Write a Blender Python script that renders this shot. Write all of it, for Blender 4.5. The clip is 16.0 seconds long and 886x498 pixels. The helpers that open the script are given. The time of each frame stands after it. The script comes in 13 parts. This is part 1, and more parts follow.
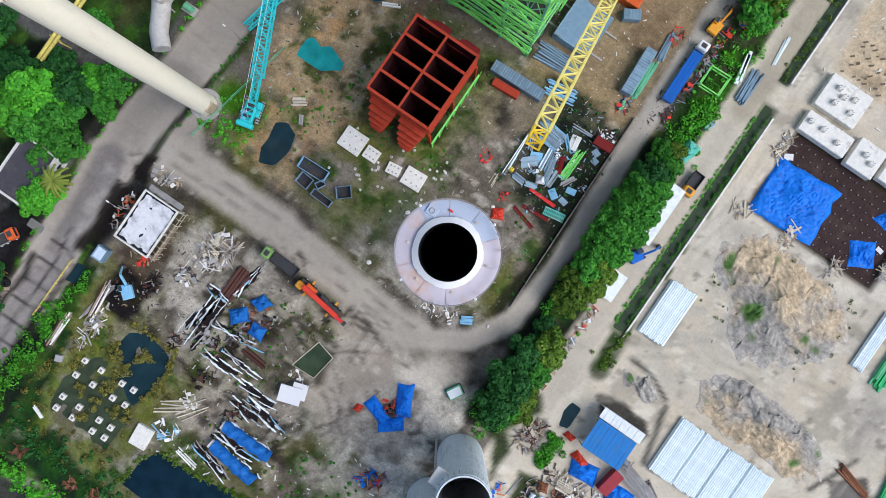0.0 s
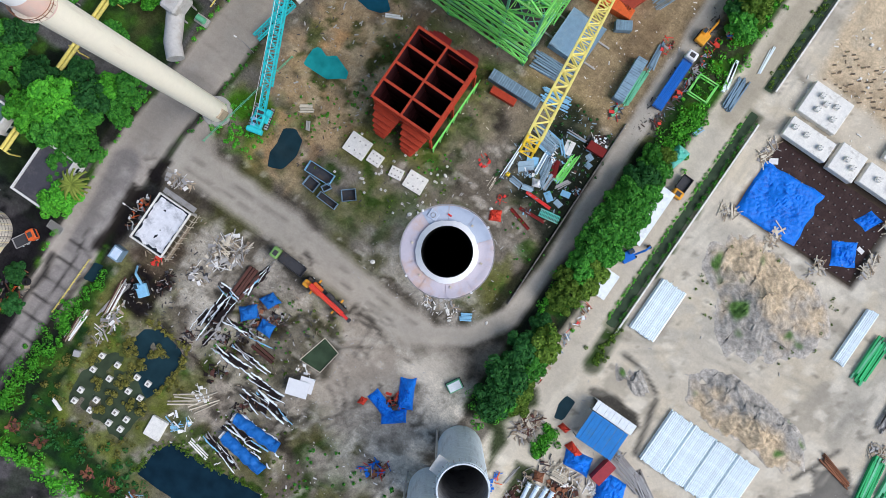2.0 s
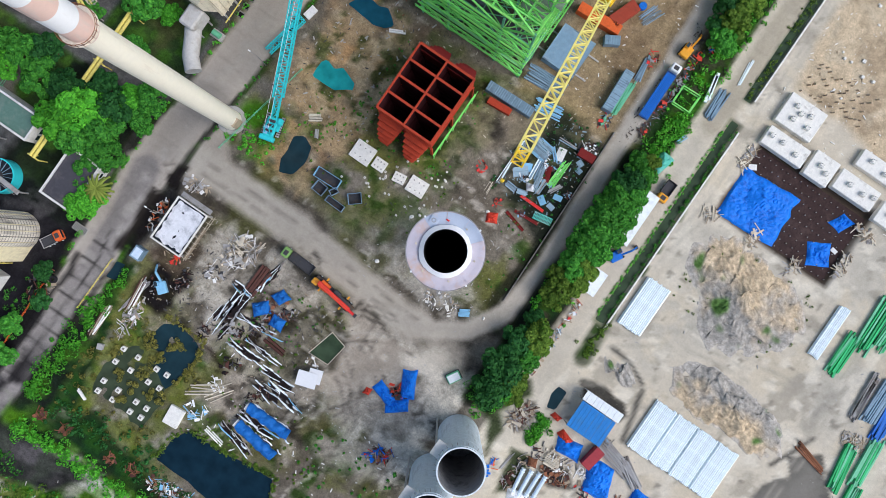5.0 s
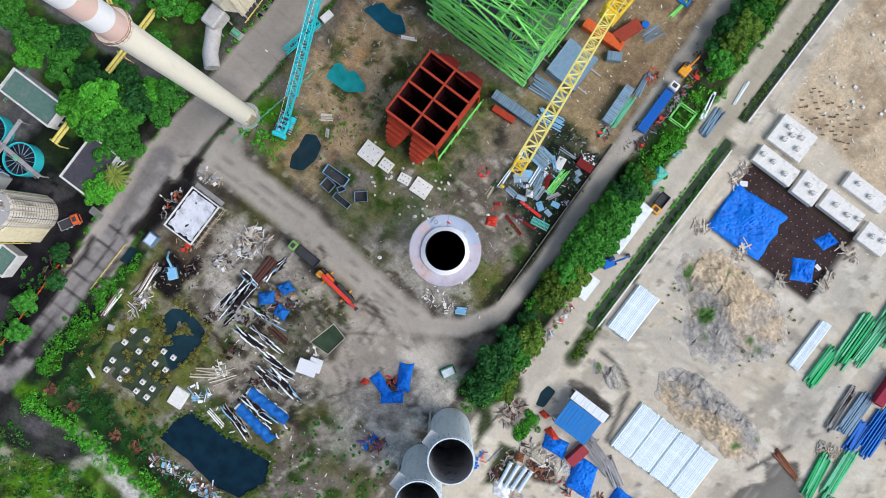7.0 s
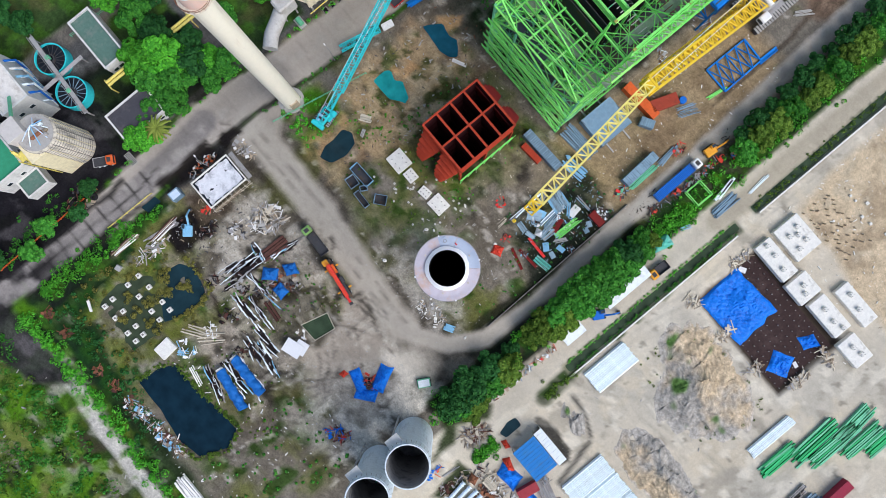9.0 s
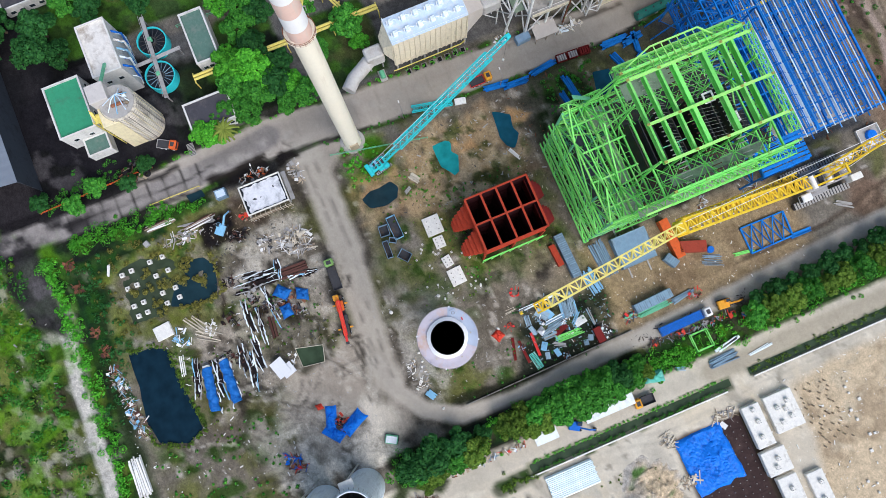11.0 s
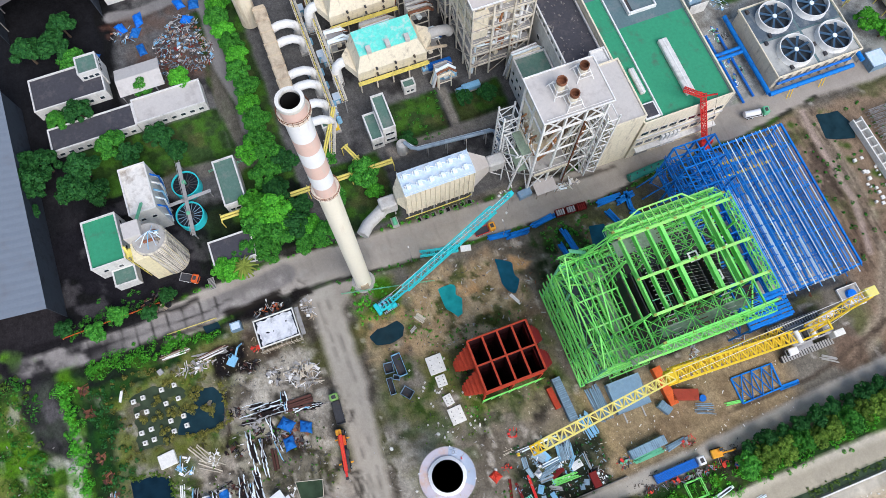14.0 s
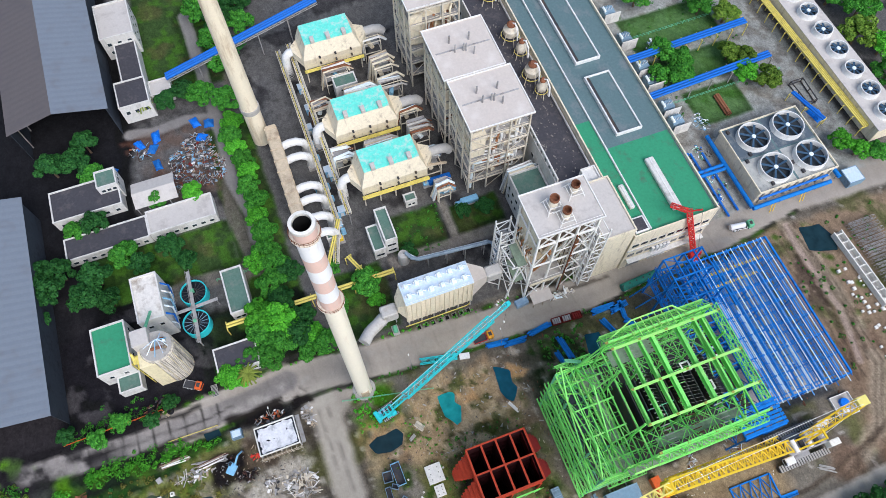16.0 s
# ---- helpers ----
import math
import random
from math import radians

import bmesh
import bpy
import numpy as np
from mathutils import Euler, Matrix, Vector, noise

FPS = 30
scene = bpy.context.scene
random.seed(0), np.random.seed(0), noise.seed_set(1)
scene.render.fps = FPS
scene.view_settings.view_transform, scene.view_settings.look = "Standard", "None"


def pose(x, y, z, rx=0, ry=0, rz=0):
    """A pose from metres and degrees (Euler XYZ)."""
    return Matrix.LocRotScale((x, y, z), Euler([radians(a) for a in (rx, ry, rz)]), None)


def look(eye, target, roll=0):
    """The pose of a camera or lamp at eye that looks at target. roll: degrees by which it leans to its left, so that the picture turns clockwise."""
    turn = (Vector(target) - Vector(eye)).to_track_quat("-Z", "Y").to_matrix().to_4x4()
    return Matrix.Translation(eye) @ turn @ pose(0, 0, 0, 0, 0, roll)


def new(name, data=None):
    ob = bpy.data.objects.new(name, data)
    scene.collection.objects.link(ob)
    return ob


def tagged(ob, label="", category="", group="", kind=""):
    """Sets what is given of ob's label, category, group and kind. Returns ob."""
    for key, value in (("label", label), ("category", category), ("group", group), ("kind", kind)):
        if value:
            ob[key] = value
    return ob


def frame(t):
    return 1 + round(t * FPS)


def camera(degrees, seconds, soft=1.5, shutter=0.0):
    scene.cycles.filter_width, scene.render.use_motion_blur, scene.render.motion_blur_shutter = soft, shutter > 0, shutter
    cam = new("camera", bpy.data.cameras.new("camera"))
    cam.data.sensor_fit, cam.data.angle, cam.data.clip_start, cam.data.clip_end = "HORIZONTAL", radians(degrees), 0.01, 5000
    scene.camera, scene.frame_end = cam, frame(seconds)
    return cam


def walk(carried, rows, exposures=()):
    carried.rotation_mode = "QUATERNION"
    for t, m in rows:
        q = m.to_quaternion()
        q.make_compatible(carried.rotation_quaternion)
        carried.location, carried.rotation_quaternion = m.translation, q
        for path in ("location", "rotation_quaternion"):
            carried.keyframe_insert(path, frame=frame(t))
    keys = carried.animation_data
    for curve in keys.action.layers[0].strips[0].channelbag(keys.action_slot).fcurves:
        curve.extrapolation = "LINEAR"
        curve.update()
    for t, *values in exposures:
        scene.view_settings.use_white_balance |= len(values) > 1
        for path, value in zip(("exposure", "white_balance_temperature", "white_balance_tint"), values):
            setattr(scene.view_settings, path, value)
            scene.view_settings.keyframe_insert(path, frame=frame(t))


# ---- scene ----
cam = camera(63.7, 16.0, soft=0.6)
METRES, EYE, TILT, LEAN, TURN = 57.6, 150.0, -90.0, 0.0, 34.5
ROWS = [
    (0.0, 0.0, 0.0, 0.0, 0.0, 0.0, -0.0),
    (0.5, 0.0001, -0.0288, -0.0008, 0.02, 0.02, 0.01),
    (1.0, 0.0002, -0.0617, -0.0011, 0.03, 0.02, 0.0),
    (1.5, 0.0006, -0.0906, -0.0012, 0.05, 0.03, 0.01),
    (2.0, 0.0012, -0.1237, -0.0008, 0.06, 0.03, -0.0),
    (2.5, 0.0017, -0.1526, -0.0009, 0.07, 0.04, -0.0),
    (3.0, 0.0025, -0.1858, -0.001, 0.08, 0.04, 0.0),
    (3.5, 0.0031, -0.2148, -0.0013, 0.1, 0.06, 0.02),
    (4.0, 0.0036, -0.2479, -0.0015, 0.1, 0.06, 0.03),
    (6.5, 0.0039, -0.4014, -0.0022, 0.1, 0.05, -1.15),
    (7.0, 0.005, -0.4346, -0.0021, 0.14, 0.04, -2.63),
    (7.5, 0.0054, -0.4636, -0.0012, 0.16, 0.02, -4.36),
    (8.0, 0.0062, -0.4946, -0.0013, 0.19, -0.0, -7.41),
    (10.5, 0.0057, -0.6479, -0.0017, 0.39, 5.58, -28.98),
    (11.0, 0.0027, -0.6792, -0.0029, 0.34, 6.81, -32.72),
    (11.5, -0.0014, -0.711, -0.0048, 0.25, 8.11, -34.53),
    (12.0, -0.0024, -0.7423, -0.006, 0.19, 9.43, -34.67),
    (12.5, -0.0013, -0.7731, -0.0061, 0.16, 11.31, -34.73),
    (13.0, -0.002, -0.8053, -0.0081, 0.09, 13.4, -34.78),
    (13.5, -0.0015, -0.837, -0.0073, 0.08, 15.5, -34.82),
    (14.0, -0.0024, -0.8691, -0.011, -0.0, 17.69, -34.86),
    (14.5, -0.0041, -0.9021, -0.0101, -0.05, 19.72, -34.89),
    (15.0, -0.0019, -0.9337, -0.0132, -0.08, 21.79, -34.93),
    (15.5, -0.0036, -0.9667, -0.0156, -0.15, 23.83, -34.94),
    (16.0, -0.0033, -0.9985, -0.0158, -0.18, 25.83, -34.98),
]
walk(cam, [(t, pose(0, 0, EYE, TILT, LEAN, TURN) @ pose(METRES * x, METRES * y, METRES * z, 90 + pitch, roll, yaw)) for t, x, y, z, yaw, pitch, roll in ROWS], exposures=[(0.0, 0.02), (8.0, 0.04), (10.5, 0.12), (16.0, 0.18)])

# ---------------------------------------------------------------- world, sun
SUN_AZ, SUN_EL = 78.0, 50.0          # degrees clockwise from +y, and above the horizon
world = bpy.data.worlds.new("hazy_sky")
scene.world = world
world.use_nodes = True
wn = world.node_tree.nodes
sky = wn.new("ShaderNodeTexSky")
sky.sky_type = "NISHITA"
sky.sun_disc = False
sky.sun_elevation = radians(SUN_EL)
sky.sun_rotation = radians(SUN_AZ)
sky.air_density, sky.dust_density, sky.ozone_density = 1.0, 2.0, 1.0
wn["Background"].inputs["Strength"].default_value = 0.150
world.node_tree.links.new(sky.outputs["Color"], wn["Background"].inputs["Color"])

sun_data = bpy.data.lights.new("sun", "SUN")
sun_data.energy, sun_data.angle, sun_data.color = 2.2, radians(44), (0.95, 0.98, 1.07)
sun = new("sun", sun_data)
az, el = radians(SUN_AZ), radians(SUN_EL)
to_sun = Vector((math.sin(az) * math.cos(el), math.cos(az) * math.cos(el), math.sin(el)))
sun.matrix_world = look(to_sun * 400, (0, 0, 0))

rng = random.Random(7)


# ---------------------------------------------------------------- materials
def material(name, color, rough=0.7, metal=0.0, spread=0.18, scale=1.2, fine=9.0, bump=0.15,
             dirt=None, dirt_amount=0.3, dirt_scale=0.35, streak=0.0, vary=0.0, spec=0.12):
    """Base colour with cloudy variation at two scales, blotches of dirt, vertical streaks and fine relief."""
    m = bpy.data.materials.new(name)
    m.use_nodes = True
    nt = m.node_tree
    b = nt.nodes["Principled BSDF"]
    link = nt.links.new

    def node(kind, **kw):
        n = nt.nodes.new(kind)
        for k, v in kw.items():
            n.inputs[k].default_value = v
        return n

    tc = node("ShaderNodeTexCoord")
    big = node("ShaderNodeTexNoise", Scale=scale, Detail=5.0, Roughness=0.62)
    small = node("ShaderNodeTexNoise", Scale=fine, Detail=4.0, Roughness=0.7)
    link(tc.outputs["Object"], big.inputs["Vector"])
    link(tc.outputs["Object"], small.inputs["Vector"])
    add = node("ShaderNodeMath")
    add.operation = "ADD"
    link(big.outputs["Fac"], add.inputs[0])
    link(small.outputs["Fac"], add.inputs[1])
    ramp = node("ShaderNodeMapRange")
    ramp.inputs["From Min"].default_value, ramp.inputs["From Max"].default_value = 0.62, 1.38
    ramp.inputs["To Min"].default_value, ramp.inputs["To Max"].default_value = 1 - spread, 1 + spread
    link(add.outputs[0], ramp.inputs["Value"])
    scaled = node("ShaderNodeVectorMath")
    scaled.operation = "SCALE"
    scaled.inputs[0].default_value = color
    link(ramp.outputs["Result"], scaled.inputs["Scale"])
    col = scaled.outputs["Vector"]
    if vary:
        info = node("ShaderNodeObjectInfo")
        mr = node("ShaderNodeMapRange")
        mr.inputs["To Min"].default_value, mr.inputs["To Max"].default_value = 1 - vary, 1 + vary
        link(info.outputs["Random"], mr.inputs["Value"])
        s2 = node("ShaderNodeVectorMath")
        s2.operation = "SCALE"
        link(col, s2.inputs[0])
        link(mr.outputs["Result"], s2.inputs["Scale"])
        col = s2.outputs["Vector"]
    if dirt:
        blot = node("ShaderNodeTexNoise", Scale=dirt_scale, Detail=7.0, Roughness=0.7)
        if streak:
            mp = node("ShaderNodeMapping")
            mp.inputs["Scale"].default_value = (1.0, 1.0, 1.0 - streak)
            link(tc.outputs["Object"], mp.inputs["Vector"])
            link(mp.outputs["Vector"], blot.inputs["Vector"])
        else:
            link(tc.outputs["Object"], blot.inputs["Vector"])
        mr = node("ShaderNodeMapRange")
        mr.inputs["From Min"].default_value = 0.62 - 0.35 * dirt_amount
        mr.inputs["From Max"].default_value = 0.82 - 0.35 * dirt_amount
        link(blot.outputs["Fac"], mr.inputs["Value"])
        mix = node("ShaderNodeMix")
        mix.data_type = "RGBA"
        link(mr.outputs["Result"], mix.inputs["Factor"])
        link(col, mix.inputs[6])
        mix.inputs[7].default_value = (*dirt, 1)
        col = mix.outputs[2]
    link(col, b.inputs["Base Color"])
    b.inputs["Roughness"].default_value = rough
    b.inputs["Metallic"].default_value = metal
    b.inputs["Specular IOR Level"].default_value = spec
    if bump:
        bp = node("ShaderNodeBump", Strength=bump, Distance=0.05)
        link(small.outputs["Fac"], bp.inputs["Height"])
        link(bp.outputs["Normal"], b.inputs["Normal"])
    return m


concrete = material("concrete", (0.42, 0.40, 0.37), 0.85, dirt=(0.20, 0.19, 0.17), dirt_amount=0.25)
concrete_white = material("pale_concrete", (0.78, 0.755, 0.69), 0.85, dirt=(0.34, 0.30, 0.25), dirt_amount=0.12)
concrete_dark = material("stained_concrete", (0.24, 0.22, 0.20), 0.9, dirt=(0.08, 0.07, 0.07), dirt_amount=0.4)
silo_grey = material("silo_shell", (0.68, 0.75, 0.78), 0.75, dirt=(0.46, 0.51, 0.53), dirt_amount=0.3, streak=0.9, dirt_scale=0.8)
deck_paint = material("deck_coating", (0.58, 0.53, 0.58), 0.6, dirt=(0.62, 0.44, 0.36), dirt_amount=0.4, dirt_scale=0.5, spread=0.08)
deck_blue = material("deck_coating_bluish", (0.46, 0.52, 0.62), 0.6, dirt=(0.60, 0.50, 0.47), dirt_amount=0.25, dirt_scale=0.6, spread=0.08)
white_paint = material("white_paint", (0.78, 0.77, 0.74), 0.6, dirt=(0.45, 0.42, 0.37), dirt_amount=0.15, streak=0.8)
white_gloss = material("white_enamel", (0.80, 0.80, 0.80), 0.4, spread=0.06, bump=0.05)
cream = material("cream_cladding", (0.80, 0.71, 0.54), 0.65, dirt=(0.40, 0.33, 0.24), dirt_amount=0.22, streak=0.85, dirt_scale=0.7)
chimney_cream = material("chimney_cream_paint", (0.92, 0.85, 0.69), 0.7, spread=0.05, dirt=(0.74, 0.64, 0.50), dirt_amount=0.12, streak=0.9, dirt_scale=0.5)
chimney_white = material("chimney_white_paint", (0.90, 0.89, 0.88), 0.7, spread=0.05, dirt=(0.72, 0.66, 0.62), dirt_amount=0.2, streak=0.9, dirt_scale=0.5)
chimney_red = material("faded_red_paint", (0.80, 0.56, 0.47), 0.75, spread=0.06, dirt=(0.70, 0.58, 0.52), dirt_amount=0.4, streak=0.85, dirt_scale=0.6)
soot = material("soot", (0.012, 0.012, 0.012), 0.95, bump=0.0)
red_oxide = material("red_oxide_steel", (0.43, 0.055, 0.026), 0.6, dirt=(0.20, 0.035, 0.025), dirt_amount=0.22, spread=0.2)
red_dull = material("dull_maroon_steel", (0.20, 0.022, 0.02), 0.7, dirt=(0.10, 0.02, 0.02), dirt_amount=0.3)
# red oxide darkened to hold the deep shade of bunker cells and hoppers
red_shaded = material("red_oxide_in_shade", (0.055, 0.014, 0.017), 0.8, dirt=(0.03, 0.010, 0.010), dirt_amount=0.3)
green_steel = material("bright_green_steel", (0.22, 0.76, 0.16), 0.5, dirt=(0.42, 0.72, 0.26), dirt_amount=0.28, vary=0.14, bump=0.05)
green_lime = material("yellow_green_steel", (0.38, 0.86, 0.20), 0.5, dirt=(0.50, 0.62, 0.22), dirt_amount=0.25, vary=0.14, bump=0.05)
green_teal = material("sea_green_steel", (0.16, 0.52, 0.30), 0.5, dirt=(0.10, 0.32, 0.18), dirt_amount=0.25, vary=0.15, bump=0.05)
blue_steel = material("blue_steel", (0.010, 0.185, 0.58), 0.45, dirt=(0.02, 0.07, 0.28), dirt_amount=0.3, vary=0.2, bump=0.05)
blue_pale = material("pale_blue_purlin", (0.72, 0.86, 0.93), 0.45, dirt=(0.16, 0.46, 0.76), dirt_amount=0.15, vary=0.18, bump=0.05)
blue_mid = material("bright_blue_purlin", (0.05, 0.33, 0.80), 0.45, dirt=(0.30, 0.58, 0.85), dirt_amount=0.2, vary=0.2, bump=0.05)
steel_blue = material("weathered_light_blue_steel", (0.30, 0.42, 0.50), 0.55, dirt=(0.16, 0.20, 0.22), dirt_amount=0.3, vary=0.3)
blue_grey = material("blue_grey_steel", (0.20, 0.30, 0.38), 0.55, dirt=(0.10, 0.13, 0.16), dirt_amount=0.3, vary=0.25)
galvanized = material("galvanized_steel", (0.84, 0.93, 0.95), 0.6, dirt=(0.72, 0.81, 0.84), dirt_amount=0.2, vary=0.07)
grey_steel = material("grey_steel", (0.36, 0.35, 0.34), 0.6, dirt=(0.17, 0.14, 0.12), dirt_amount=0.35, vary=0.2)
beige_steel = material("beige_steelwork", (0.74, 0.67, 0.55), 0.65, dirt=(0.36, 0.26, 0.18), dirt_amount=0.28, vary=0.12)
white_steel = material("white_steelwork", (0.86, 0.84, 0.80), 0.6, dirt=(0.50, 0.42, 0.34), dirt_amount=0.15, vary=0.08)
rust = material("rusty_iron", (0.24, 0.10, 0.055), 0.9, dirt=(0.10, 0.045, 0.03), dirt_amount=0.35, vary=0.3)
dark_rust = material("dark_rusty_iron", (0.10, 0.045, 0.035), 0.9, dirt=(0.04, 0.02, 0.02), dirt_amount=0.35, vary=0.3)
yellow_paint = material("crane_yellow", (0.86, 0.58, 0.045), 0.45, dirt=(0.62, 0.38, 0.06), dirt_amount=0.2, spread=0.1, bump=0.05)
yellow_pale = material("pale_yellow_lattice", (0.86, 0.74, 0.22), 0.5, dirt=(0.70, 0.55, 0.18), dirt_amount=0.2, spread=0.1, bump=0.05)
yellow_pipe = material("yellow_pipe_paint", (0.76, 0.63, 0.16), 0.55, dirt=(0.42, 0.34, 0.12), dirt_amount=0.3)
teal_paint = material("turquoise_paint", (0.04, 0.60, 0.63), 0.45, dirt=(0.06, 0.40, 0.42), dirt_amount=0.2, spread=0.12, bump=0.05)
teal_roof = material("turquoise_roofing", (0.16, 0.78, 0.64), 0.55, dirt=(0.62, 0.72, 0.66), dirt_amount=0.35, dirt_scale=0.5)
red_paint = material("red_paint", (0.72, 0.05, 0.045), 0.45, dirt=(0.42, 0.04, 0.03), dirt_amount=0.2, spread=0.12, bump=0.05)
orange_paint = material("orange_red_paint", (0.72, 0.13, 0.035), 0.5, dirt=(0.42, 0.08, 0.03), dirt_amount=0.25, bump=0.05)
orange_yellow = material("orange_yellow_paint", (0.80, 0.36, 0.04), 0.5, dirt=(0.42, 0.2, 0.05), dirt_amount=0.25, bump=0.05)
green_paint = material("truck_green_paint", (0.22, 0.40, 0.12), 0.5, dirt=(0.16, 0.2, 0.09), dirt_amount=0.3, bump=0.05)
blue_paint = material("blue_paint", (0.015, 0.15, 0.56), 0.45, dirt=(0.05, 0.14, 0.36), dirt_amount=0.25, bump=0.05)
light_blue_paint = material("light_blue_paint", (0.25, 0.52, 0.72), 0.5, dirt=(0.20, 0.33, 0.42), dirt_amount=0.25, bump=0.05)
black_rubber = material("black_rubber", (0.022, 0.022, 0.024), 0.85, bump=0.1)
dark_metal = material("dark_greasy_metal", (0.06, 0.06, 0.065), 0.6, dirt=(0.12, 0.08, 0.05), dirt_amount=0.35)
glass_dark = material("dark_window_glass", (0.03, 0.045, 0.055), 0.12, spread=0.05, bump=0.0, spec=0.6)
tarp_blue = material("blue_tarpaulin", (0.010, 0.19, 0.74), 0.42, dirt=(0.006, 0.08, 0.40), dirt_amount=0.35, dirt_scale=0.7, bump=0.35, fine=3.0)
tarp_dusty = material("dusty_blue_tarpaulin", (0.016, 0.15, 0.48), 0.5, dirt=(0.010, 0.07, 0.30), dirt_amount=0.3, dirt_scale=0.8, bump=0.35, fine=3.0)
tarp_red = material("red_tarpaulin", (0.62, 0.06, 0.035), 0.5, dirt=(0.35, 0.04, 0.03), dirt_amount=0.25, bump=0.3)
tarp_green = material("green_tarpaulin", (0.10, 0.46, 0.36), 0.5, dirt=(0.25, 0.55, 0.48), dirt_amount=0.3, bump=0.3)
roof_green = material("green_roof_coating", (0.045, 0.30, 0.16), 0.7, dirt=(0.09, 0.15, 0.11), dirt_amount=0.22, dirt_scale=0.25)
roof_green_old = material("weathered_green_roof", (0.11, 0.20, 0.16), 0.8, dirt=(0.20, 0.23, 0.20), dirt_amount=0.4, dirt_scale=0.3)
roof_slate = material("blue_grey_roof_coating", (0.12, 0.19, 0.20), 0.75, dirt=(0.20, 0.23, 0.24), dirt_amount=0.3, dirt_scale=0.15)
roof_grey = material("dusty_grey_roof", (0.58, 0.54, 0.50), 0.8, dirt=(0.42, 0.38, 0.35), dirt_amount=0.3, dirt_scale=0.2, spread=0.1)
roof_dark = material("dark_tar_roof", (0.07, 0.068, 0.078), 0.85, dirt=(0.12, 0.11, 0.11), dirt_amount=0.3, dirt_scale=0.3)
roof_taupe = material("dusty_taupe_boiler_roof", (0.62, 0.55, 0.49), 0.8, dirt=(0.70, 0.64, 0.58), dirt_amount=0.35, dirt_scale=0.2, spread=0.1)
sheet_grey = material("grey_roof_sheet", (0.19, 0.22, 0.26), 0.55, dirt=(0.17, 0.18, 0.205), dirt_amount=0.3, dirt_scale=0.15, spread=0.08)
sheet_brown = material("brown_roof_sheet", (0.13, 0.115, 0.115), 0.6, dirt=(0.11, 0.10, 0.105), dirt_amount=0.3, dirt_scale=0.15, spread=0.1)
sheet_white = material("pale_roof_sheet", (0.76, 0.80, 0.82), 0.5, dirt=(0.55, 0.58, 0.58), dirt_amount=0.25, dirt_scale=0.5)
sheet_blue_white = material("chalky_blue_roof", (0.58, 0.70, 0.82), 0.6, dirt=(0.72, 0.74, 0.74), dirt_amount=0.4, dirt_scale=0.5)
timber = material("weathered_timber", (0.38, 0.30, 0.21), 0.85, dirt=(0.20, 0.15, 0.11), dirt_amount=0.3, vary=0.3)
timber_pale = material("pale_timber", (0.62, 0.55, 0.43), 0.8, dirt=(0.40, 0.33, 0.25), dirt_amount=0.25, vary=0.2)
bark = material("tree_bark", (0.14, 0.10, 0.07), 0.9, bump=0.4)
main_blue = material("steam_main_lagging", (0.30, 0.38, 0.45), 0.5, dirt=(0.16, 0.19, 0.22), dirt_amount=0.35, streak=0.3)
duct_tan = material("stained_tan_duct", (0.60, 0.49, 0.35), 0.75, dirt=(0.36, 0.27, 0.19), dirt_amount=0.35, dirt_scale=0.25)
rear_cream = material("rear_chimney_paint", (0.84, 0.74, 0.56), 0.75, spread=0.07, dirt=(0.50, 0.36, 0.23), dirt_amount=0.35, streak=0.85, dirt_scale=0.35)
duct_grey = material("dusty_duct", (0.52, 0.50, 0.47), 0.7, dirt=(0.38, 0.33, 0.28), dirt_amount=0.3, dirt_scale=0.4)
fan_dark = material("fan_well", (0.045, 0.055, 0.065), 0.7, spread=0.2)
plaster = material("dusty_white_plaster", (0.70, 0.68, 0.64), 0.85, dirt=(0.42, 0.40, 0.37), dirt_amount=0.25, streak=0.7)
slurry = material("white_slurry", (0.74, 0.74, 0.76), 0.5, dirt=(0.30, 0.31, 0.33), dirt_amount=0.36, dirt_scale=0.35)
stained_white = material("stained_pale_roof", (0.74, 0.70, 0.64), 0.85, dirt=(0.34, 0.28, 0.22), dirt_amount=0.34, dirt_scale=0.22)
char = material("brown_membrane", (0.045, 0.026, 0.024), 0.75, dirt=(0.08, 0.05, 0.045), dirt_amount=0.35, dirt_scale=0.3)


# cream with yellow sunlight put into the colour, for the ash silo
cream_wall = material("sunlit_cream_render", (0.80, 0.70, 0.46), 0.8, dirt=(0.55, 0.45, 0.30), dirt_amount=0.25, streak=0.8, dirt_scale=0.6)
silo_cream = material("streaked_cream_concrete", (0.66, 0.60, 0.50), 0.8, dirt=(0.13, 0.12, 0.11), dirt_amount=0.44, streak=0.92, dirt_scale=0.9)
floor_brown = material("dusty_brown_floor", (0.16, 0.12, 0.09), 0.9, dirt=(0.07, 0.06, 0.05), dirt_amount=0.4)
shed_dark = material("dark_sheet_wall", (0.05, 0.06, 0.075), 0.7, dirt=(0.03, 0.03, 0.035))


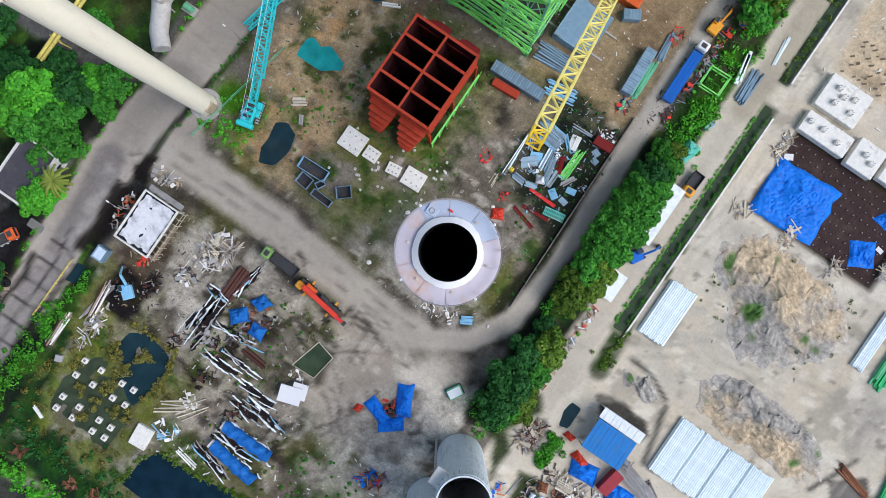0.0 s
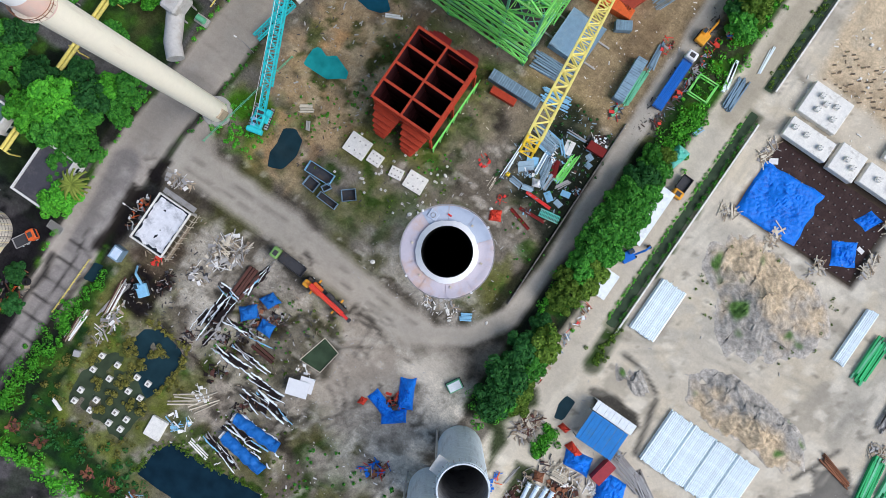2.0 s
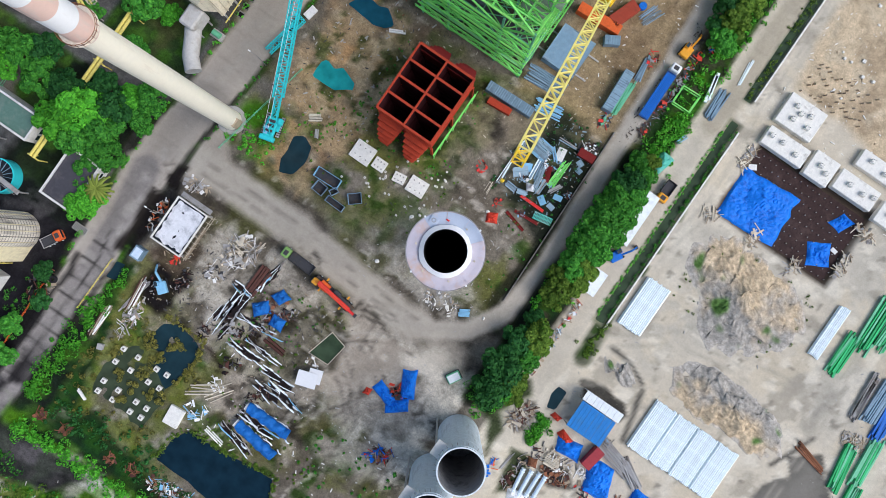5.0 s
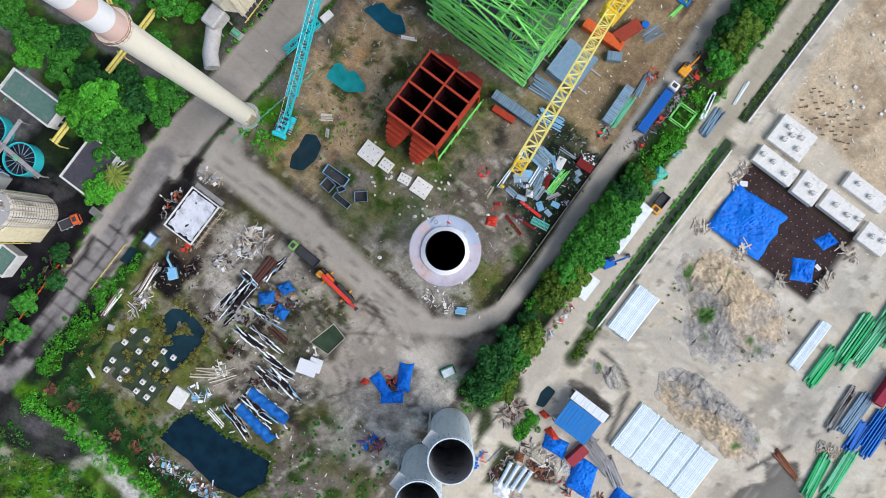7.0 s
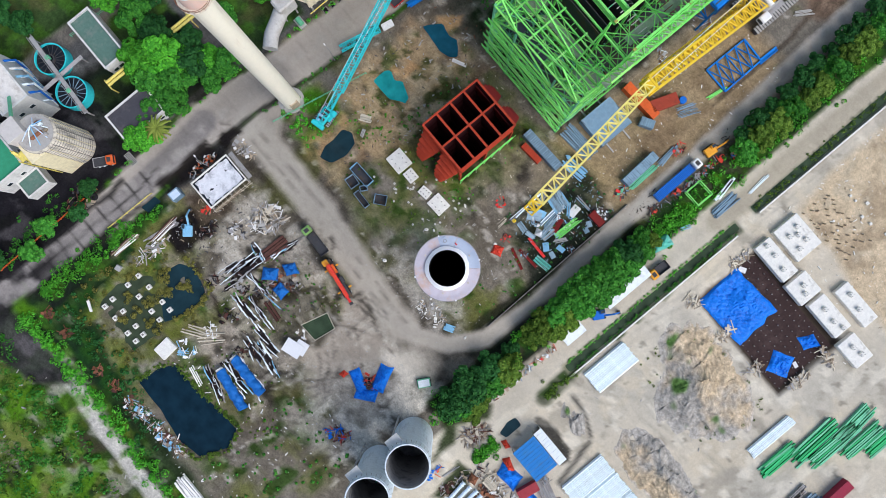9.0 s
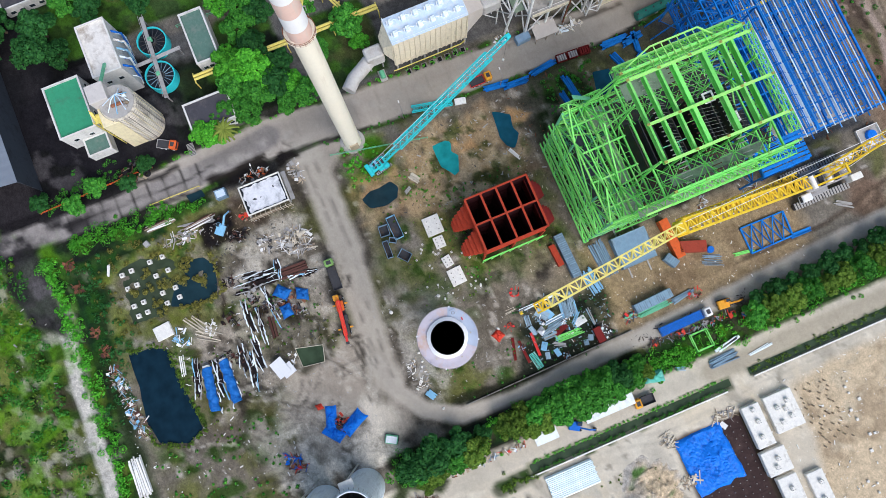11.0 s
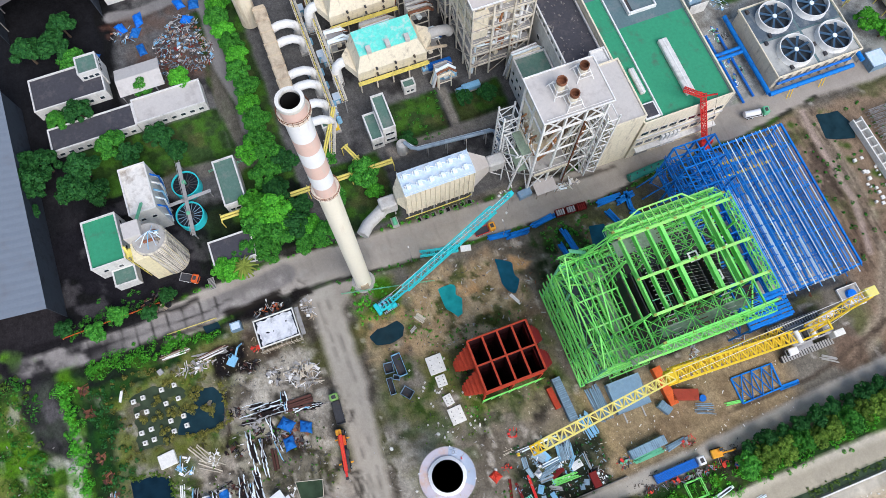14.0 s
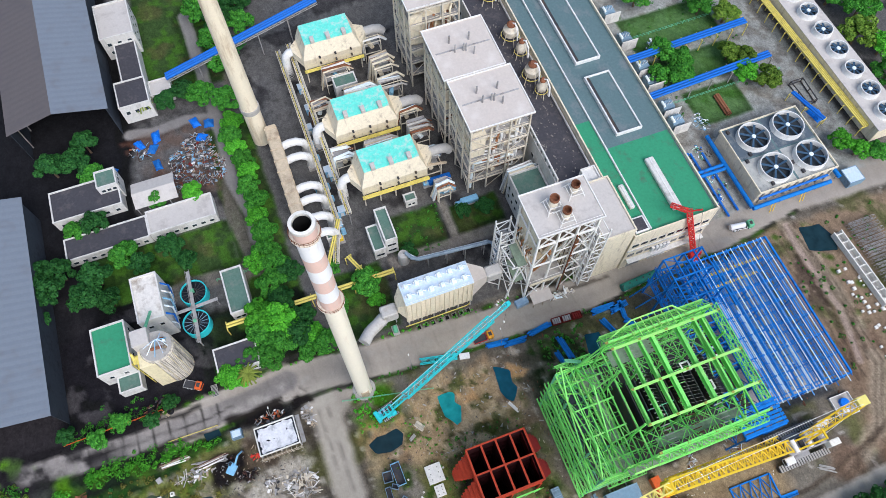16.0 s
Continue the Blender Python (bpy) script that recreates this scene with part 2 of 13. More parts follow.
def leaf_material(name, color, color2):
    m = bpy.data.materials.new(name)
    m.use_nodes = True
    nt = m.node_tree
    b = nt.nodes["Principled BSDF"]
    geo = nt.nodes.new("ShaderNodeNewGeometry")
    info = nt.nodes.new("ShaderNodeObjectInfo")
    mix = nt.nodes.new("ShaderNodeMix")
    mix.data_type = "RGBA"
    mix.inputs[6].default_value = (*color, 1)
    mix.inputs[7].default_value = (*color2, 1)
    nt.links.new(geo.outputs["Random Per Island"], mix.inputs["Factor"])
    mr = nt.nodes.new("ShaderNodeMapRange")
    mr.inputs["To Min"].default_value, mr.inputs["To Max"].default_value = 0.75, 1.25
    nt.links.new(info.outputs["Random"], mr.inputs["Value"])
    s = nt.nodes.new("ShaderNodeVectorMath")
    s.operation = "SCALE"
    nt.links.new(mix.outputs[2], s.inputs[0])
    nt.links.new(mr.outputs["Result"], s.inputs["Scale"])
    nt.links.new(s.outputs["Vector"], b.inputs["Base Color"])
    b.inputs["Roughness"].default_value = 0.6
    b.inputs["Specular IOR Level"].default_value = 0.08
    return m


leaf_bright = leaf_material("bright_leaves", (0.040, 0.23, 0.022), (0.13, 0.50, 0.040))
leaf_mid = leaf_material("green_leaves", (0.024, 0.145, 0.022), (0.090, 0.34, 0.040))
leaf_dark = leaf_material("deep_green_leaves", (0.013, 0.068, 0.020), (0.040, 0.155, 0.034))
leaf_olive = leaf_material("olive_leaves", (0.055, 0.13, 0.018), (0.175, 0.28, 0.040))
leaf_reed = leaf_material("yellow_reeds", (0.12, 0.13, 0.025), (0.30, 0.27, 0.07))
leaf_palm = leaf_material("palm_leaves", (0.10, 0.16, 0.02), (0.26, 0.30, 0.06))


def water_material(name, color):
    m = bpy.data.materials.new(name)
    m.use_nodes = True
    nt = m.node_tree
    b = nt.nodes["Principled BSDF"]
    tc = nt.nodes.new("ShaderNodeTexCoord")
    n = nt.nodes.new("ShaderNodeTexNoise")
    n.inputs["Scale"].default_value, n.inputs["Detail"].default_value = 0.35, 6.0
    nt.links.new(tc.outputs["Object"], n.inputs["Vector"])
    mr = nt.nodes.new("ShaderNodeMapRange")
    mr.inputs["From Min"].default_value, mr.inputs["From Max"].default_value = 0.3, 0.7
    mr.inputs["To Min"].default_value, mr.inputs["To Max"].default_value = 0.75, 1.25
    nt.links.new(n.outputs["Fac"], mr.inputs["Value"])
    s = nt.nodes.new("ShaderNodeVectorMath")
    s.operation = "SCALE"
    s.inputs[0].default_value = color
    nt.links.new(mr.outputs["Result"], s.inputs["Scale"])
    nt.links.new(s.outputs["Vector"], b.inputs["Base Color"])
    b.inputs["Roughness"].default_value = 0.1
    b.inputs["Specular IOR Level"].default_value = 0.12
    n2 = nt.nodes.new("ShaderNodeTexNoise")
    n2.inputs["Scale"].default_value, n2.inputs["Detail"].default_value = 3.0, 3.0
    nt.links.new(tc.outputs["Object"], n2.inputs["Vector"])
    bp = nt.nodes.new("ShaderNodeBump")
    bp.inputs["Strength"].default_value, bp.inputs["Distance"].default_value = 0.08, 0.03
    nt.links.new(n2.outputs["Fac"], bp.inputs["Height"])
    nt.links.new(bp.outputs["Normal"], b.inputs["Normal"])
    return m


water_turquoise = water_material("turquoise_water", (0.016, 0.30, 0.30))
water_teal = water_material("dark_teal_water", (0.01, 0.085, 0.13))
water_dark = water_material("dark_blue_water", (0.006, 0.022, 0.036))
water_murky = water_material("murky_green_water", (0.046, 0.072, 0.040))
water_reedy = water_material("weedy_green_water", (0.048, 0.066, 0.038))
water_green = water_material("dull_green_blue_water", (0.013, 0.036, 0.046))
water_black = water_material("black_drain_water", (0.02, 0.024, 0.03))


# ---------------------------------------------------------------- mesh building
class Shape:
    """Collects vertices and faces of one mesh."""

    def __init__(self):
        self.v, self.f = [], []

    def add(self, verts, faces):
        k = len(self.v)
        self.v += [tuple(p) for p in verts]
        self.f += [tuple(i + k for i in f) for f in faces]
        return self

    def box(self, x0, x1, y0, y1, z0, z1, bevel=0.0):
        if not bevel:
            p = [(x, y, z) for z in (z0, z1) for x, y in ((x0, y0), (x1, y0), (x1, y1), (x0, y1))]
            return self.add(p, [(3, 2, 1, 0), (4, 5, 6, 7), (0, 1, 5, 4), (1, 2, 6, 5), (2, 3, 7, 6), (3, 0, 4, 7)])
        b = min(bevel, (x1 - x0) * 0.45, (y1 - y0) * 0.45, (z1 - z0) * 0.45)

        def ring(i, z):
            a, c, d, e = x0 + i, x1 - i, y0 + i, y1 - i
            q = b if i == 0 else 0.5 * b
            return [(a + q, d, z), (c - q, d, z), (c, d + q, z), (c, e - q, z), (c - q, e, z), (a + q, e, z), (a, e - q, z), (a, d + q, z)]
        rings = [ring(b, z0), ring(0, z0 + b), ring(0, z1 - b), ring(b, z1)]
        faces = [tuple(range(7, -1, -1)), tuple(range(24, 32))]
        for r in range(3):
            for i in range(8):
                j = (i + 1) % 8
                faces.append((r * 8 + i, r * 8 + j, r * 8 + 8 + j, r * 8 + 8 + i))
        return self.add([p for r in rings for p in r], faces)

    def beam(self, p, q, w, h=None):
        """A bar of cross-section w by h from p to q."""
        h = h or w
        p, q = Vector(p), Vector(q)
        d = (q - p).normalized()
        side = d.cross(Vector((0, 0, 1)))
        side = Vector((1, 0, 0)) if side.length < 1e-4 else side.normalized()
        up = side.cross(d)
        c = [s * w / 2 * side + t * h / 2 * up for s, t in ((-1, -1), (1, -1), (1, 1), (-1, 1))]
        return self.add([p + k for k in c] + [q + k for k in c],
                        [(3, 2, 1, 0), (4, 5, 6, 7), (0, 1, 5, 4), (1, 2, 6, 5), (2, 3, 7, 6), (3, 0, 4, 7)])

    def rod(self, p, q, r, r2=None, n=8, caps=True):
        r2 = r if r2 is None else r2
        p, q = Vector(p), Vector(q)
        d = (q - p).normalized()
        side = d.cross(Vector((0, 0, 1)))
        side = Vector((1, 0, 0)) if side.length < 1e-4 else side.normalized()
        up = side.cross(d)
        ring = [(math.cos(2 * math.pi * i / n), math.sin(2 * math.pi * i / n)) for i in range(n)]
        verts = [p + r * (c * side + s * up) for c, s in ring] + [q + r2 * (c * side + s * up) for c, s in ring]
        faces = [(i, (i + 1) % n, n + (i + 1) % n, n + i) for i in range(n)]
        if caps:
            faces += [tuple(range(n - 1, -1, -1)), tuple(range(n, 2 * n))]
        return self.add(verts, faces)

    def lathe(self, profile, n=48, cx=0, cy=0, closed=False):
        """Turns (radius, height) pairs round the vertical through (cx, cy)."""
        verts = [(cx + r * math.cos(2 * math.pi * i / n), cy + r * math.sin(2 * math.pi * i / n), z) for r, z in profile for i in range(n)]
        faces = []
        m = len(profile)
        for k in range(m if closed else m - 1):
            a, b = k * n, ((k + 1) % m) * n
            faces += [(a + i, a + (i + 1) % n, b + (i + 1) % n, b + i) for i in range(n)]
        return self.add(verts, faces)

    def tube(self, path, r, n=10):
        """A bent pipe along a list of points."""
        pts = [Vector(p) for p in path]
        verts, faces = [], []
        for k, p in enumerate(pts):
            d = (pts[min(k + 1, len(pts) - 1)] - pts[max(k - 1, 0)]).normalized()
            side = d.cross(Vector((0, 0, 1)))
            side = Vector((1, 0, 0)) if side.length < 1e-3 else side.normalized()
            up = side.cross(d)
            verts += [p + r * (math.cos(2 * math.pi * i / n) * side + math.sin(2 * math.pi * i / n) * up) for i in range(n)]
        for k in range(len(pts) - 1):
            faces += [(k * n + i, k * n + (i + 1) % n, k * n + n + (i + 1) % n, k * n + n + i) for i in range(n)]
        faces += [tuple(range(n - 1, -1, -1)), tuple(range(len(verts) - n, len(verts)))]
        return self.add(verts, faces)

    def lattice(self, p, q, w, h, bays, chord, brace):
        """A four-chord lattice girder."""
        p, q = Vector(p), Vector(q)
        d = (q - p).normalized()
        side = d.cross(Vector((0, 0, 1))).normalized()
        up = side.cross(d)
        c = [s * w / 2 * side + t * h / 2 * up for s, t in ((-1, -1), (1, -1), (1, 1), (-1, 1))]
        for k in c:
            self.beam(p + k, q + k, chord)
        for i in range(bays):
            a, b = p.lerp(q, i / bays), p.lerp(q, (i + 1) / bays)
            for j in range(4):
                k, m = c[j], c[(j + 1) % 4]
                self.beam(a + (k if i % 2 else m), b + (m if i % 2 else k), brace)
                self.beam(b + k, b + m, brace * 0.8)
        return self

    def prism(self, outline, z0, z1):
        n = len(outline)
        return self.add([(x, y, z0) for x, y in outline] + [(x, y, z1) for x, y in outline],
                        [tuple(range(n - 1, -1, -1)), tuple(range(n, 2 * n))] + [(i, (i + 1) % n, n + (i + 1) % n, n + i) for i in range(n)])

    def mesh(self, name, mat, smooth=False):
        me = bpy.data.meshes.new(name)
        me.from_pydata(self.v, [], self.f)
        me.materials.append(mat)
        me.update()
        if smooth:
            me.polygons.foreach_set("use_smooth", [True] * len(me.polygons))
            me.set_sharp_from_angle(angle=radians(40))
        return me


def part(name, shape, mat, parent=None, label="", smooth=False):
    """Links a shape, or an existing mesh, as one object under a thing or a part."""
    ob = new(name, shape if isinstance(shape, bpy.types.Mesh) else shape.mesh(name, mat, smooth))
    if parent is not None:
        ob.parent = parent
    if label:
        tagged(ob, label)
    return ob


def thing(name, x, y, z, label, category, group="", turn=0.0, kind=""):
    """The empty at a thing's base, which carries its parts."""
    ob = new(name)
    ob.matrix_basis = pose(x, y, z, 0, 0, turn)
    ob.empty_display_size = 0.5
    return tagged(ob, label, category, group, kind)


def single(name, shape, mat, label, category, group="", smooth=False, kind="", m=None):
    ob = part(name, shape, mat, smooth=smooth)
    if m is not None:
        ob.matrix_basis = m
    return tagged(ob, label, category, group, kind)


# ---------------------------------------------------------------- ground
def spaced(lo, hi, step, far):
    inner = list(np.arange(lo, hi + 1e-6, step))
    out = [lo - d for d in far][::-1] + inner + [hi + d for d in far]
    return np.array(out)


FAR = (4, 10, 20, 40, 80, 160, 400, 900, 2000)
gx, gy = spaced(-262, 132, 0.65, FAR), spaced(-132, 236, 0.65, FAR)
GX, GY = np.meshgrid(gx, gy, indexing="ij")
lattice_rng = np.random.RandomState(3)
TABLE = lattice_rng.rand(256, 256)


def cloud(scale, octaves=4, shift=0.0):
    """Smooth noise over the ground, 0 to 1, features about `scale` metres."""
    total, amp, norm = np.zeros_like(GX), 1.0, 0.0
    for o in range(octaves):
        u, v = GX / scale + 17.3 * o + shift, GY / scale + 9.1 * o - shift
        i, j = np.floor(u).astype(int), np.floor(v).astype(int)
        fu, fv = u - i, v - j
        fu, fv = fu * fu * (3 - 2 * fu), fv * fv * (3 - 2 * fv)
        a, b = TABLE[i % 256, j % 256], TABLE[(i + 1) % 256, j % 256]
        c, d = TABLE[i % 256, (j + 1) % 256], TABLE[(i + 1) % 256, (j + 1) % 256]
        total += amp * ((a * (1 - fu) + b * fu) * (1 - fv) + (c * (1 - fu) + d * fu) * fv)
        norm += amp
        amp, scale = amp * 0.55, scale / 2
    return total / norm


WX, WY = (cloud(6, 3, 5.0) - 0.5), (cloud(6, 3, 41.0) - 0.5)
N_BIG, N_MID, N_FINE = cloud(26, 4, 3.0), cloud(9, 4, 11.0), cloud(3.2, 3, 23.0)


def soft_step(d, width):
    return np.clip(0.5 - d / width, 0, 1)


def near_rect(x0, x1, y0, y1, soft=1.5, wobble=2.0):
    x, y = GX + wobble * WX, GY + wobble * WY
    d = np.maximum(np.maximum(x0 - x, x - x1), np.maximum(y0 - y, y - y1))
    return soft_step(d, soft)


def near_poly(pts, soft=1.5, wobble=2.0):
    x, y = GX + wobble * WX, GY + wobble * WY
    inside, dist = np.zeros(GX.shape, bool), np.full(GX.shape, 1e9)
    for (x0, y0), (x1, y1) in zip(pts, pts[1:] + pts[:1]):
        cross = (y0 > y) != (y1 > y)
        inside ^= cross & (x < (x1 - x0) * (y - y0) / ((y1 - y0) or 1e-9) + x0)
        dx, dy = x1 - x0, y1 - y0
        t = np.clip(((x - x0) * dx + (y - y0) * dy) / (dx * dx + dy * dy), 0, 1)
        dist = np.minimum(dist, np.hypot(x - x0 - t * dx, y - y0 - t * dy))
    return soft_step(np.where(inside, -dist, dist), soft)


def near_path(pts, width, soft=1.5, wobble=1.0):
    x, y = GX + wobble * WX, GY + wobble * WY
    dist = np.full(GX.shape, 1e9)
    for (x0, y0), (x1, y1) in zip(pts, pts[1:]):
        dx, dy = x1 - x0, y1 - y0
        t = np.clip(((x - x0) * dx + (y - y0) * dy) / (dx * dx + dy * dy), 0, 1)
        dist = np.minimum(dist, np.hypot(x - x0 - t * dx, y - y0 - t * dy))
    return soft_step(dist - width / 2, soft)


def speckle(noise_field, level, soft=0.08):
    return np.clip((noise_field - level) / soft, 0, 1)


SOIL, SOIL_DARK, DUST = (0.195, 0.172, 0.150), (0.075, 0.064, 0.056), (0.285, 0.262, 0.240)
ROAD, ROAD_DARK, SAND, SAND_GREY = (0.315, 0.285, 0.265), (0.165, 0.145, 0.140), (0.62, 0.555, 0.475), (0.50, 0.465, 0.42)
FIELD, CLAY = (0.62, 0.50, 0.37), (0.215, 0.150, 0.105)
GRASS, GRASS_DARK, GRASS_OLIVE, GRASS_BRIGHT = (0.060, 0.135, 0.026), (0.026, 0.060, 0.020), (0.165, 0.175, 0.060), (0.090, 0.235, 0.030)
COAL, YARD, RUBBLE = (0.020, 0.020, 0.024), (0.150, 0.145, 0.150), (0.45, 0.42, 0.40)
soil = np.empty(GX.shape + (3,))
soil[:] = SOIL
grain = np.ones(GX.shape)      # how coarse and patchy the surface is
height = 0.10 * (N_MID - 0.5) + 0.05 * (N_FINE - 0.5)


def paint(color, mask, amount=1.0, coarse=None):
    a = np.clip(mask * amount, 0, 1)[..., None]
    soil[:] = soil * (1 - a) + np.array(color) * a
    if coarse is not None:
        grain[:] = grain * (1 - a[..., 0]) + coarse * a[..., 0]


# the construction yard
paint(DUST, speckle(N_BIG, 0.52, 0.2), 0.6)
paint(SOIL_DARK, speckle(N_MID, 0.60, 0.12), 0.6)
paint(GRASS_OLIVE, speckle(cloud(14, 4, 61.0), 0.54, 0.12), 0.65)
paint(RUBBLE, speckle(cloud(2.2, 2, 71.0), 0.72, 0.08), 0.6)
# grassy parts of the yard
site_grass = np.maximum.reduce([near_rect(-48, -14, -7, 14, 8, 6), near_rect(-34, -8, 12, 40, 6, 6), near_rect(-58, -46, -8, 6, 2, 2),
                                near_rect(-56, -22, -92, -48, 8, 5), near_rect(-24, 2, -70, -50, 8, 5), near_rect(-2, 22, -80, -44, 8, 5), near_rect(6, 20, -8, 24, 5, 4)])
paint(GRASS_OLIVE, site_grass * speckle(cloud(7, 4, 81.0), 0.40, 0.2), 0.75)
paint(GRASS, site_grass * speckle(cloud(5, 4, 91.0), 0.52, 0.12), 0.8)
paint(GRASS_BRIGHT, near_rect(-58, -46, -9, 3, 3, 2) * speckle(N_FINE, 0.36, 0.2), 0.8)
paint(GRASS, near_rect(-13, -2, -4, 10, 5, 4) * speckle(N_FINE, 0.45, 0.1), 0.6)
paint(CLAY, near_rect(-52, -30, 8, 42, 7, 6) * speckle(N_MID, 0.36, 0.25), 0.65)
paint((0.40, 0.27, 0.15), np.maximum(near_rect(-50, -46, 11, 22, 2, 4), near_rect(-47, -36, -10, -4, 3, 4)) * speckle(N_FINE, 0.4, 0.2), 0.6)
paint((0.40, 0.30, 0.20), near_rect(-6, 18, 42, 100, 5, 4), 0.85)
paint((0.44, 0.29, 0.18), near_poly([(-53, 8), (-54, 34), (-38, 34), (-31, 24), (-33, 6), (-40, -10), (-47, -8)], 4, 5) * speckle(N_FINE, 0.34, 0.2), 0.75)
paint((0.50, 0.40, 0.28), near_poly([(-50, 12), (-50, 24), (-36, 22), (-38, 10)], 3, 5) * speckle(cloud(4, 4, 391.0), 0.50, 0.12), 0.7)
paint(CLAY, near_rect(2, 16, 48, 90, 6, 6) * speckle(N_MID, 0.48, 0.2), 0.6)
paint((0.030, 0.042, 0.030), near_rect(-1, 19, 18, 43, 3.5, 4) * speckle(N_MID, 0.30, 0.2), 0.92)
paint((0.40, 0.375, 0.355), near_path([(-2, 0), (-12, -7), (0, -14), (14, -10)], 8, 6, 4) * speckle(N_FINE, 0.42, 0.2), 0.7)
paint((0.58, 0.56, 0.54), near_rect(9, 24, -50, -22, 6, 6) * speckle(N_FINE, 0.4, 0.2), 0.75)
paint((0.04, 0.032, 0.028), np.maximum.reduce([near_rect(-29, -18, -40, -26, 3, 4), near_rect(-54, -44, -50, -38, 3, 4), near_rect(-26, -8, -52, -46, 3, 3), near_rect(4, 14, -40, -34, 2, 2)]) * speckle(N_FINE, 0.38, 0.15), 0.8)
paint((0.06, 0.06, 0.055), near_rect(-29, -16, -24, -20, 2, 2) * speckle(N_FINE, 0.45, 0.12), 0.7)
paint((0.055, 0.055, 0.06), near_path([(-63, -14), (-61, -26), (-62, -44)], 5, 1.5, 3), 0.9)

paint((0.06, 0.052, 0.048), near_rect(-30, -4, 14, 36, 5, 6) * speckle(cloud(6, 4, 201.0), 0.52, 0.1), 0.7)
paint((0.05, 0.085, 0.025), near_rect(-34, -8, 12, 36, 5, 6) * speckle(cloud(5, 4, 211.0), 0.50, 0.12), 0.75)
paint((0.30, 0.255, 0.20), near_rect(-12, 4, 18, 40, 4, 4) * speckle(N_MID, 0.46, 0.15), 0.7)
paint((0.06, 0.055, 0.05), near_rect(-45, -2, -64, -26, 6, 6) * speckle(cloud(4.5, 4, 221.0), 0.60, 0.08), 0.75)
paint((0.36, 0.335, 0.315), near_rect(-46, -2, -58, -24, 6, 6) * speckle(cloud(6, 4, 231.0), 0.56, 0.12), 0.55)
paint((0.10, 0.135, 0.045), near_rect(-30, -2, -52, -28, 6, 6) * speckle(cloud(5, 4, 241.0), 0.56, 0.1), 0.6)
paint((0.42, 0.40, 0.385), near_rect(-10, 14, -14, 8, 5, 5) * speckle(cloud(5, 4, 251.0), 0.52, 0.14), 0.6)
paint((0.045, 0.05, 0.035), near_path([(17.2, -4), (18.2, 8), (17.6, 22), (16.8, 36)], 3.4, 1.4, 1.5), 0.85)

# beyond the western ditch: rough vegetation and a pale track
wild = near_poly([(-66, -88), (40, -90), (60, -140), (-90, -140)], 3, 4)
paint((0.115, 0.108, 0.07), wild)
paint(GRASS, wild * speckle(cloud(8, 4, 101.0), 0.48, 0.14), 0.8)
paint(GRASS_DARK, wild * speckle(cloud(5, 4, 111.0), 0.52, 0.12), 0.75)
paint((0.24, 0.22, 0.18), wild * speckle(cloud(4, 3, 121.0), 0.60, 0.1), 0.7)
paint(GRASS_DARK, near_path([(-60, -86), (-20, -87), (20, -88)], 7, 3, 3), 0.85)
paint(GRASS, near_path([(-60, -88), (-20, -89), (20, -90)], 3, 2, 3) * speckle(N_FINE, 0.4, 0.15), 0.85)
paint((0.42, 0.40, 0.39), near_path([(-58, -97), (-44, -92), (-20, -93.5), (10, -95), (50, -97)], 4.2, 1.6, 1.5), 0.95)

lush = near_poly([(-62, -93), (-20, -92), (-28, -82), (-44, -79), (-52, -76), (-54, -58), (-57, -44), (-63, -44)], 2.5, 4)
paint((0.022, 0.060, 0.016), lush * speckle(cloud(6, 4, 401.0), 0.36, 0.15), 0.9)
paint((0.032, 0.098, 0.020), lush * speckle(cloud(4, 4, 411.0), 0.50, 0.1), 0.8)
paint((0.16, 0.19, 0.05), near_poly([(-56, -60), (-50, -80), (-30, -80), (-28, -66), (-33, -52), (-50, -50)], 3, 5) * speckle(cloud(5, 4, 421.0), 0.46, 0.12), 0.75)
paint((0.075, 0.165, 0.035), wild * speckle(cloud(10, 4, 431.0), 0.46, 0.14), 0.7)
paint((0.24, 0.27, 0.09), wild * speckle(cloud(7, 4, 441.0), 0.54, 0.1), 0.65)
paint((0.38, 0.36, 0.33), wild * speckle(cloud(5, 4, 451.0), 0.58, 0.08), 0.6)
paint((0.020, 0.035, 0.018), near_path([(-62, -90.5), (-50, -88.6), (-20, -87.6)], 1.0, 0.9, 2.0), 0.85)
paint((0.55, 0.52, 0.50), near_path([(-58, -97), (-44, -92), (-20, -93.5), (10, -95), (50, -97)], 4.0, 1.2, 1.5), 0.95)
# strips of grass beside the roads
paint(GRASS_DARK, near_rect(-62, -57, -92, -44, 2, 3), 0.8)
paint(GRASS, near_rect(-62.5, -56, -90, -46, 2, 3) * speckle(N_FINE, 0.42, 0.14), 0.85)
verge = near_rect(23.5, 31.5, -26, 150, 2, 2.5)
paint((0.045, 0.10, 0.022), verge)
paint(GRASS_BRIGHT, verge * speckle(cloud(5, 3, 131.0), 0.45, 0.15), 0.8)
paint(SOIL_DARK, verge * speckle(cloud(4, 3, 141.0), 0.58, 0.1), 0.8)

